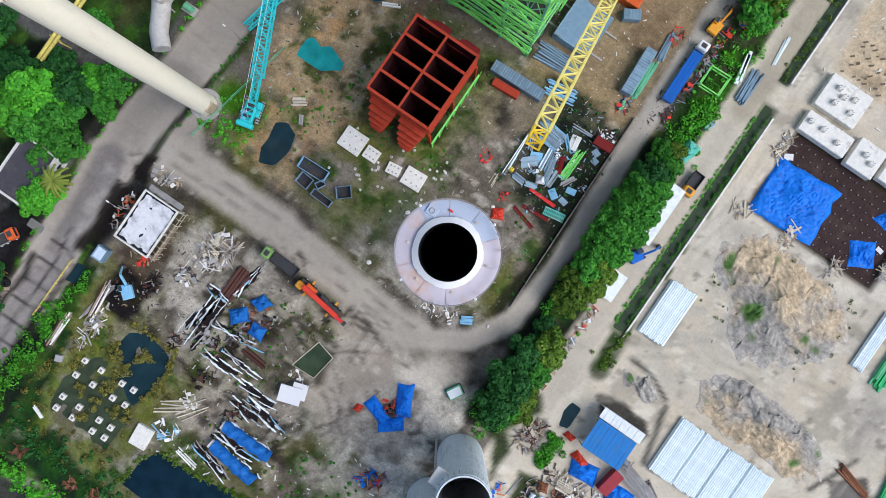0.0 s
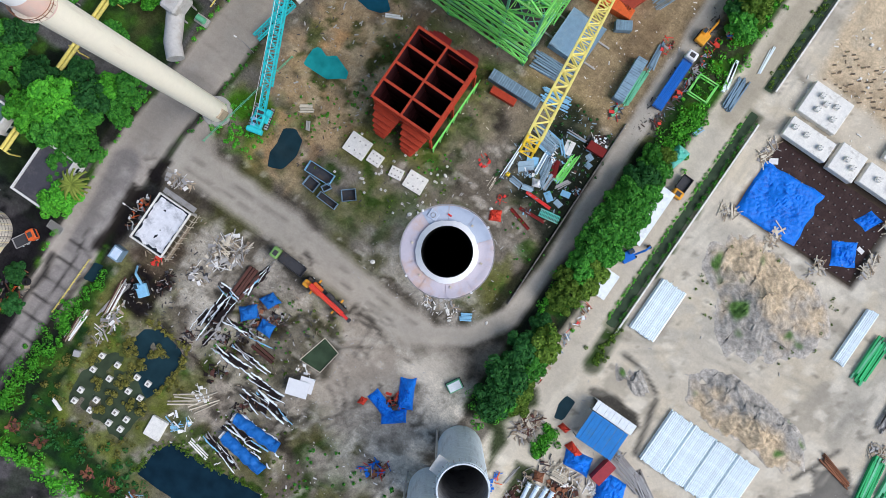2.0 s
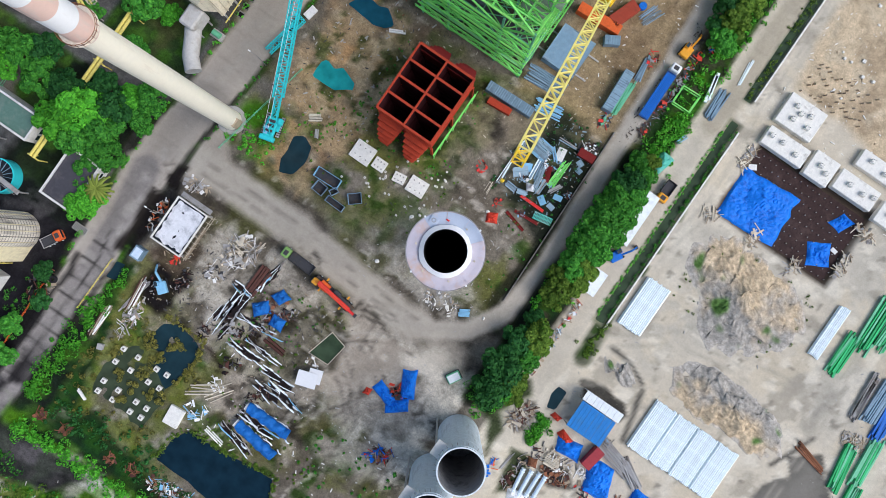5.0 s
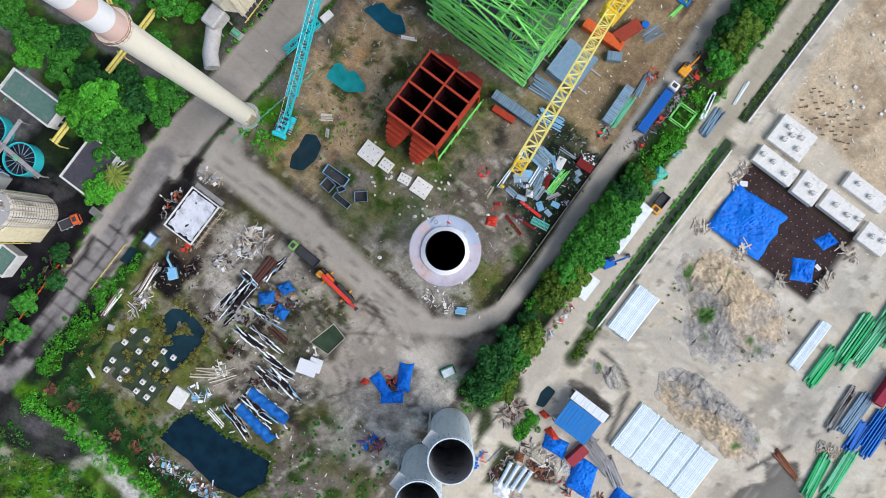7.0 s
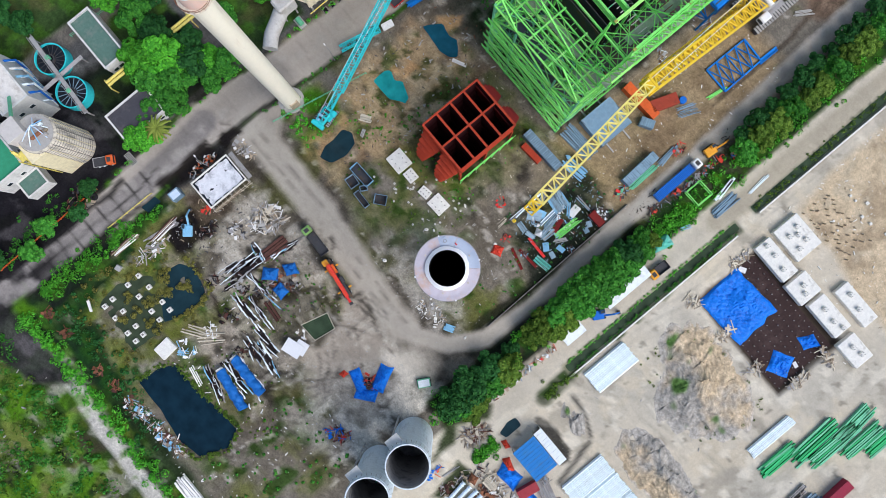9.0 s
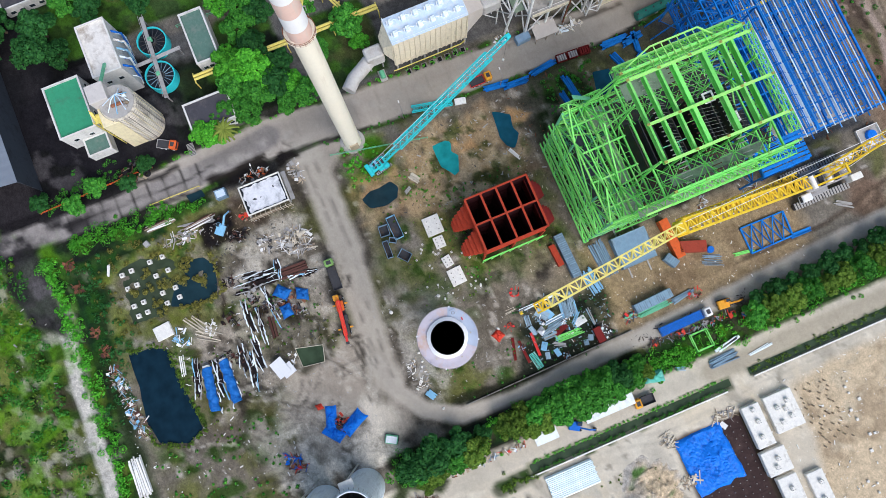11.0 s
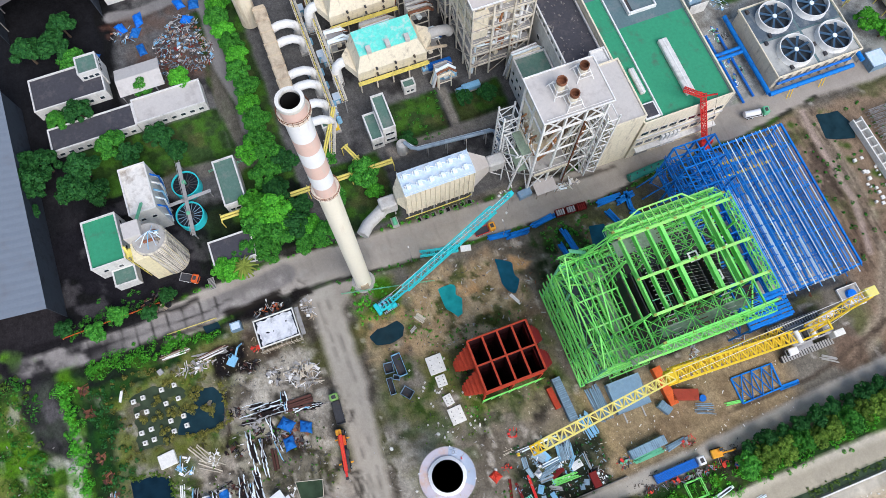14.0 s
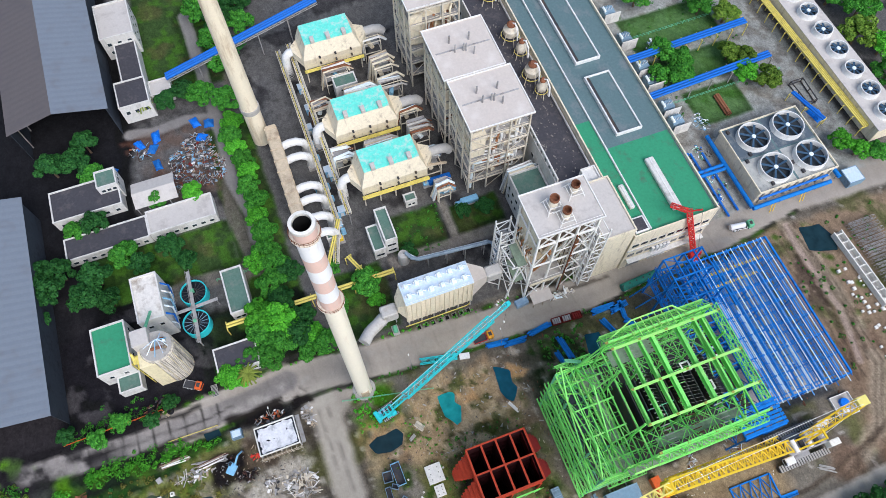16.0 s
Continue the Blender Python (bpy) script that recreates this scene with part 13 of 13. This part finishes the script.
# ---------------------------------------------------------------- clutter of the plant
COLOURS = (dark_metal, dark_metal, dark_rust, rust, grey_steel, concrete, blue_grey, timber, dark_rust, light_blue_paint, grey_steel, dark_metal, white_paint, dark_metal, red_dull, blue_grey)
for x, y, rx, ry, n_ in ((-150, -30, 7.0, 6.5, 330), (-160, -31, 5.5, 5.5, 220), (-148, -40, 5.0, 5.0, 200), (-164, -50, 4, 4, 60), (-156, -38, 4, 4, 120)):
    scrap(x, y, rx, ry, n_, COLOURS, "multicoloured scrap metal heap in the plant", (0.5, 2.2), high=1.4)
for k, (x, y, a, lx, ly) in enumerate(((-167, -50, 20, 4, 3), (-164, -46, -30, 4, 3), (-168.5, -44, 10, 5, 3), (-157, -45.5, 0, 4.5, 2.5), (-170, -30, 15, 4.5, 3), (-168, -25.5, 0, 3.5, 3.5), (-163, -29, 60, 4, 3), (-160, -60.5, 75, 4, 1.8))):
    tarp(x, y, lx, ly, 1.0, tarp_dusty if k % 2 else tarp_blue, "blue tarpaulin over scrap in the plant", a, 0.5, 80 + k)
truck(-76.6, -49.8, 60, orange_paint, grey_steel, 5.6, "orange-cabbed tipper truck beneath the silo", 0.4)
scrap(-73.5, -60.5, 3.0, 4.5, 60, (rust, dark_rust, timber, dark_metal), "rusty scrap beside the silo", (0.6, 2.4), high=0.8)
t = thing("tyre_stack", -71.5, -57.8, 0, "stack of old rubber tyres", "tyre stack")
for z in range(3):
    part("tyre", Shape().lathe([(0.45, 0.05 + z * 0.32), (0.85, 0.0 + z * 0.32), (0.9, 0.15 + z * 0.32), (0.85, 0.3 + z * 0.32), (0.45, 0.27 + z * 0.32)], 20, closed=True), black_rubber, t)
t = thing("drain_grating", -73.2, -44.5, 0, "dark rectangular drain grating by the road", "grating", turn=0)
part("frame", Shape().box(-1.8, 1.8, -0.9, 0.9, -0.2, 0.08), concrete, t)
for k in range(9):
    part("bar", Shape().box(-1.6 + 0.38 * k, -1.42 + 0.38 * k, -0.8, 0.8, 0.08, 0.13), dark_metal, t)

# equipment between filters and boilers
for x, y, l in ((-128, 43, 8), (-117.5, 42.5, 8), (-150, 40.5, 8), (-106.5, 49, 6), (-113, 44, 5)):
    t = thing("fan_unit", x, y, 0, "bright blue fan and motor unit", "fan unit", "blue fan units", 90)
    part("housing", Shape().box(-l / 2, l / 2, -1.1, 1.1, 0.4, 2.4, 0.3), blue_paint if l > 6 else light_blue_paint, t)
    part("motor", Shape().rod((-l / 2 - 1.8, 0, 1.2), (-l / 2, 0, 1.2), 0.8, n=12), light_blue_paint, t)
    part("base", Shape().box(-l / 2 - 2, l / 2, -1.2, 1.2, -0.1, 0.4), concrete, t)
for x, y, h in ((-131, 9, 3.2), (-133, 8, 3.6), (-122, 10, 3.2), (-117, 8, 3.0), (-145, 8, 3.2), (-152, 7, 3.2), (-160, 9, 3.4), (-112.5, 6, 3.0), (-128, 3, 3), (-170, 9, 3)):
    t = thing("switch_cabinet", x, y, 0, "light blue equipment cabin between the ducts", "cabinet", "cabins between the ducts")
    part("body", Shape().box(-1.1, 1.1, -0.9, 0.9, -0.1, h, 0.06), light_blue_paint, t)
    part("roof", Shape().box(-1.3, 1.3, -1.1, 1.1, h, h + 0.14, 0.03), sheet_blue_white, t)
    part("door", Shape().box(1.1, 1.14, -0.5, 0.5, 0.1, 2.1), white_paint, t)
for x0, y0, x1, y1, z in ((-186, 5.5, -112, 5.5, 5.5), (-186, 9.8, -112, 9.8, 7.5), (-112, 5.5, -98, 1.0, 5.0)):
    t = thing("pipe_gallery", x0, y0, 0, "dusty pipe gallery with walkway between filters", "pipe gallery")
    d = Vector((x1 - x0, y1 - y0, 0))
    part("truss", Shape().lattice((0, 0, z), d + Vector((0, 0, z)), 1.6, 1.3, max(6, int(d.length / 2.2)), 0.18, 0.1), beige_steel, t)
    part("pipe", Shape().rod((0, 0.4, z + 0.2), d + Vector((0, 0.4, z + 0.2)), 0.25, n=8), duct_grey, t)
    part("pipe", Shape().rod((0, -0.3, z + 0.1), d + Vector((0, -0.3, z + 0.1)), 0.18, n=8), yellow_pipe, t)
    for k in range(int(d.length / 8) + 1):
        c = d * k / max(1, int(d.length / 8))
        part("post", Shape().beam((c.x, c.y, -0.2), (c.x, c.y, z - 0.6), 0.3), grey_steel, t)
for x, y, w, l, h in ((-108.0, 2.2, 3, 3, 5), (-133, 20, 3, 4, 6), (-155, 18, 3, 4, 7), (-131, 34, 3, 3, 5), (-136, 12.5, 3, 3, 7.5), (-113, 30.5, 3, 4, 3.5), (-163, 24, 5, 8, 8)):
    building("switch_room", x - w / 2, x + w / 2, y - l / 2, y + l / 2, h, "small white switch room between the filters", plaster, roof_green_old, 0.4, [("x+", h - 2.2, 2, 0.9, 0.9)])
single("hopper_box", Shape().box(-0.8, 0.8, -0.8, 0.8, -0.1, 2.6, 0.1), yellow_paint, "yellow steel hopper beneath the gallery", "hopper", m=pose(-107.5, 4.8, 0))
t = thing("steam_main", -90.2, 26, 0, "long blue-grey steam main on posts", "pipe")
part("pipe", Shape().tube([(-2.8, -4, 0.5), (-2.8, -3.6, 6.0), (-0.6, -2.6, 6.2), (0.6, -0.6, 6.2), (2.7, 22.0, 6.4), (3.4, 22.9, 6.4), (9, 22.6, 5.4)], 0.6, 12), main_blue, t, smooth=True)
part("pipe", Shape().tube([(-3.7, -4, 0.5), (-3.7, -3.6, 5.0), (-0.4, -1.0, 5.2), (1.7, 22, 5.4)], 0.34, 10), galvanized, t, smooth=True)
part("vessel", Shape().lathe([(0.1, 5.6), (1.5, 5.2), (1.8, 4.4), (1.8, 0.0)], 24, -3.3, -4.5), duct_grey, t, smooth=True)
for f_ in (0.1, 0.37, 0.64, 0.92):
    for dx in (-0.8, 0.9):
        part("post", Shape().beam((0.6 + 2.1 * f_ + dx, 22 * f_, -0.2), (0.6 + 2.1 * f_ + dx * 0.6, 22 * f_, 5.6), 0.26), grey_steel, t)
# piped steelwork crowding the gaps between filters and boilers
def piped_frame(x, y, lx, ly, h, seed):
    q = random.Random(seed)
    t = thing("piped_frame", x, y, 0, "beige steel frame crowded with lagged pipes", "pipe frame", "piped frames between filters and boilers")
    for a in (-lx / 2, lx / 2):
        for b in (-ly / 2, ly / 2):
            part("post", Shape().beam((a, b, -0.2), (a, b, h), 0.3), beige_steel, t)
    for z in (h * 0.5, h):
        s = Shape()
        for b in (-ly / 2, ly / 2):
            s.beam((-lx / 2, b, z), (lx / 2, b, z), 0.25)
        for a in (-lx / 2, lx / 2):
            s.beam((a, -ly / 2, z), (a, ly / 2, z), 0.25)
        part("ring_beam", s, beige_steel, t)
        part("platform", Shape().box(-lx / 2, lx / 2 * q.uniform(-0.2, 0.6), -ly / 2, ly / 2, z + 0.13, z + 0.22), grey_steel, t)
    for k in range(7):
        a, z = q.uniform(-lx / 2, lx / 2), h + q.uniform(0.3, 1.2)
        part("pipe", Shape().tube([(a, -ly / 2 - q.uniform(0, 2), 1.0), (a, -ly / 2 - 0.2, z), (a + q.uniform(-1, 1), ly / 2, z), (a, ly / 2 + q.uniform(0.5, 2.5), z - 2)], q.uniform(0.15, 0.5), 7), q.choice((cream, white_paint, duct_grey, duct_tan, rust, galvanized)), t)
    part("vessel", Shape().rod((-lx * 0.3, q.uniform(-1, 1), h * 0.5 + 0.9), (lx * 0.3, q.uniform(-1, 1), h * 0.5 + 0.9), 0.8, n=14), q.choice((cream, galvanized, light_blue_paint)), t)


for k, (x, y, lx, ly, h) in enumerate(((-134, 41, 6, 6, 11), (-122, 41, 7, 5, 9), (-144, 40, 7, 6, 10), (-154, 38, 5, 7, 12), (-112, 41.5, 5, 4, 7), (-133, 27, 5, 9, 9), (-155, 27, 6, 9, 10), (-164, 38, 7, 6, 11), (-178, 38, 8, 6, 10), (-168, 22, 5, 8, 9), (-134, 14, 5, 5, 8), (-156, 13, 5, 5, 8), (-112, 58, 3, 12, 14), (-153.5, 60, 6, 12, 18), (-105.5, 66, 3, 8, 12))):
    piped_frame(x, y, lx, ly, h, 500 + k)
# vent drums on the bay roof
for x, y in ((-151, 80.6), (-133, 80.6), (-170, 80.6), (-143, 81), (-126, 81)):
    big = x in (-151, -133, -170)
    t = thing("roof_separator", x, y, 19.0, "rusty conical vent drum in a beige frame", "vent drum", "vent drums on the bay roof")
    k = 1.5 if big else 1.0
    part("drum", Shape().lathe([(0.4 * k, 1.6), (1.6 * k, 3.0), (1.7 * k, 5.2), (1.0 * k, 6.2), (0.8 * k, 7.4), (0.05, 7.4)], 20), beige_steel, t, smooth=True)
    part("cap", Shape().lathe([(1.0 * k, 7.0), (1.1 * k, 7.4), (0.6 * k, 8.2), (0.05, 8.2)], 16), rust, t)
    for i in range(6):
        a = 6.283 * i / 6
        part("frame_leg", Shape().beam((2.4 * k * math.cos(a), 2.4 * k * math.sin(a), 0), (1.6 * k * math.cos(a), 1.6 * k * math.sin(a), 5), 0.18), beige_steel, t)
    part("frame_ring", Shape().tube([(2.1 * k * math.cos(6.283 * i / 12), 2.1 * k * math.sin(6.283 * i / 12), 2.6) for i in range(13)], 0.12, 5), yellow_pipe, t)
    part("pipe", Shape().tube([(0, 0, 7.8), (1.0, 0.8, 8.4), (3.0, 1.0, 7.0), (3.6, 1.0, 3.0)], 0.3, 8), white_paint, t)
# transformers beside the hall
for x in (-110, -117, -129, -136, -150, -164, -178):
    t = thing("transformer", x, 128.2, 0, "grey-blue power transformer with radiators", "transformer", "transformers beside the hall")
    part("tank", Shape().box(-1.8, 1.8, -2.2, 2.2, 0.3, 3.4, 0.12), blue_grey, t)
    for k in range(6):
        part("radiator", Shape().box(-2.6, -1.85, -2.0 + 0.7 * k, -1.7 + 0.7 * k, 0.6, 3.0), blue_grey, t)
        part("radiator", Shape().box(1.85, 2.6, -2.0 + 0.7 * k, -1.7 + 0.7 * k, 0.6, 3.0), blue_grey, t)
    for k in (-1, 0, 1):
        part("bushing", Shape().rod((0, k * 1.2, 3.4), (0.3, k * 1.4, 5.2), 0.2, 0.1, n=8), white_gloss, t)
    part("conservator", Shape().rod((-1.2, -1.9, 4.2), (1.2, -1.9, 4.2), 0.45, n=12), galvanized, t)
    part("plinth", Shape().box(-3.2, 3.2, -3.0, 3.0, -0.1, 0.3), concrete, t)
    part("fire_wall", Shape().box(3.4, 3.7, -3.2, 3.2, -0.1, 5.0, 0.03), plaster, t)
for x0, x1, y0, y1 in ((-104, -112, 134, 141), (-140, -148, 134, 142)):
    scrap((x0 + x1) / 2, (y0 + y1) / 2, 4, 3, 40, (white_gloss, blue_grey, galvanized, light_blue_paint), "switchgear and pale cabinets on gravel", (0.5, 1.8), high=1.2, name="switchgear")
pipes(-116, -107, 147, 149.4, "x", 0.4, rust, 2, "stack of rusty red pipes on the lawn's edge")
for k in range(14):
    x, y = rng.uniform(-100, -76), rng.uniform(125, 133)
    scrap(x, y, 1.6, 1.4, 9, (dark_metal, green_teal, grey_steel, blue_paint, galvanized), "pumps and fittings beside the hall", (0.6, 2.0), high=1.0, name="pump_set", group="pump sets beside the hall")
for x, y, l in ((-84, 127, 26), (-84, 131, 24)):
    t = thing("pipe_run", x, y, 0, "blue water pipes low above the ground", "pipe")
    part("pipe", Shape().rod((-l / 2, 0, 0.9), (l / 2, 0, 0.9), 0.4, n=10), blue_paint, t)
    for k in (-0.8, 0, 0.8):
        part("support", Shape().box(k * l / 2 - 0.2, k * l / 2 + 0.2, -0.5, 0.5, -0.1, 0.5), concrete, t)
building("pump_room", -72.6, -66.8, 170, 176, 3.0, "small pump room with a pale blue tin roof", blue_grey, sheet_blue_white, 0.03)
tarp(-96.5, 177.5, 6, 4, 1.2, tarp_blue, "pale blue tarpaulin near the cooling fans", 20, 0.4, 99)
t = thing("settling_frame", -106, 178, 0, "dark framed settling box beside the yellow rack", "frame")
for dz in (0.4, 2.2):
    part("frame_ring", Shape().beam((-5, -2.5, dz), (5, -2.0, dz), 0.3).beam((5, -2.0, dz), (5, 2.0, dz), 0.3).beam((5, 2.0, dz), (-5, 2.5, dz), 0.3).beam((-5, 2.5, dz), (-5, -2.5, dz), 0.3), dark_metal, t)
for x, y in ((-5, -2.5), (5, -2), (5, 2), (-5, 2.5), (0, -2.2), (0, 2.2)):
    part("post", Shape().beam((x, y, -0.2), (x, y, 2.3), 0.3), dark_metal, t)
# ground floor of the first boiler: sheds and cabins by the road
lean_roof(-68.8, -64.2, 53.6, 60.2, 3.0, roof_taupe, "rusty tin-roofed shelter at the boiler's foot")
container(-66.8, 50.8, 95, material("faded_blue_box", (0.24, 0.36, 0.48), 0.6, dirt=(0.4, 0.4, 0.4)), 4, 2.2, 2.2, "faded blue cabin at the boiler's foot")
scrap(-65.5, 64.5, 1.4, 4.0, 40, (white_steel, galvanized, beige_steel, grey_steel), "pipes and scaffold stored at the roadside", (1.0, 3.5), high=0.6)
scrap(-69.0, 45.0, 1.6, 1.6, 18, (white_steel, grey_steel, timber), "stored frames below the duct", (0.8, 2.2), high=1.0)
for k in range(8):
    t = thing("pit_grating", -70.6, 18.5 + k * 2.3, 0, "dark slotted pit cover along the filter", "grating", "pit covers along the filter")
    part("cover", Shape().box(-0.8, 0.8, -0.8, 0.8, -0.05, 0.06), concrete_dark, t)
    part("slot", Shape().box(-0.6, 0.6, -0.5, 0.5, 0.06, 0.08), soot, t)
# boundary fences and walls
def fence(p, q, h, mat, label, gap=2.5, rails=2):
    t = thing("fence", p[0], p[1], 0, label, "fence")
    d = Vector((q[0] - p[0], q[1] - p[1], 0))
    n = max(1, int(d.length / gap))
    for k in range(n + 1):
        c = d * k / n
        part("post", Shape().beam((c.x, c.y, -0.3), (c.x, c.y, h), 0.14), mat, t)
    for r_ in range(rails):
        z = h * (r_ + 1) / rails - 0.1
        part("rail", Shape().beam((0, 0, z), (d.x, d.y, z), 0.09), mat, t)


fence((-56.8, -10.2), (-51.2, 16), 1.4, green_teal, "sea-green fence along the road", 2.2)
fence((-72.8, -60), (-72.2, -88), 1.0, orange_paint, "orange plastic fence along the verge", 2.0)
fence((-63.0, -60), (-62.8, -46), 0.9, yellow_pipe, "yellow rail along the ditch", 2.0)
fence((-107, -20.5), (-107.4, -36), 1.6, green_teal, "green fence round the water works", 2.2)
fence((-118, 124), (-118.5, 176), 1.6, green_teal, "green fence along the garden", 2.4)
fence((-150, 124), (-151, 176), 1.6, green_teal, "green fence along the garden", 2.4)
t = thing("boundary_wall", 18.2, 13, 0, "low dark concrete kerb wall along the inner road", "wall")
for k in range(14):
    part("wall_panel", Shape().box(-0.12, 0.12, -15 + 3.4 * k, -15 + 3.4 * k + 3.3, -0.2, 0.7, 0.03), concrete_dark, t).rotation_euler.z = 0.02
for y0, y1, x in ((6, 64, 41.7), (70, 149, 40.7)):
    t = thing("canal_kerb", x, y0, 0, "pale concrete kerb beside the canal", "kerb")
    n_ = int((y1 - y0) / 4)
    for k in range(n_):
        part("kerb_stone", Shape().box(-0.2, 0.2, k * 4.0, k * 4.0 + 3.94, -0.4, 0.25, 0.04), concrete_white, t)
# lamp posts along the plant road
for x, y in ((-58.3, -30), (-59.0, 12), (-57.0, 40), (-74.0, 100)):
    t = thing("lamp_post", x, y, 0, "thin grey lamp post at the roadside", "lamp post", "lamp posts along the road")
    part("pole", Shape().rod((0, 0, -0.2), (0, 0, 8), 0.1, 0.06, n=8), grey_steel, t)
    part("arm", Shape().rod((0, 0, 7.9), (-1.8, 0, 8.2), 0.05, n=6), grey_steel, t)
    part("lamp_head", Shape().box(-2.4, -1.7, -0.15, 0.15, 8.1, 8.3, 0.05), white_steel, t)
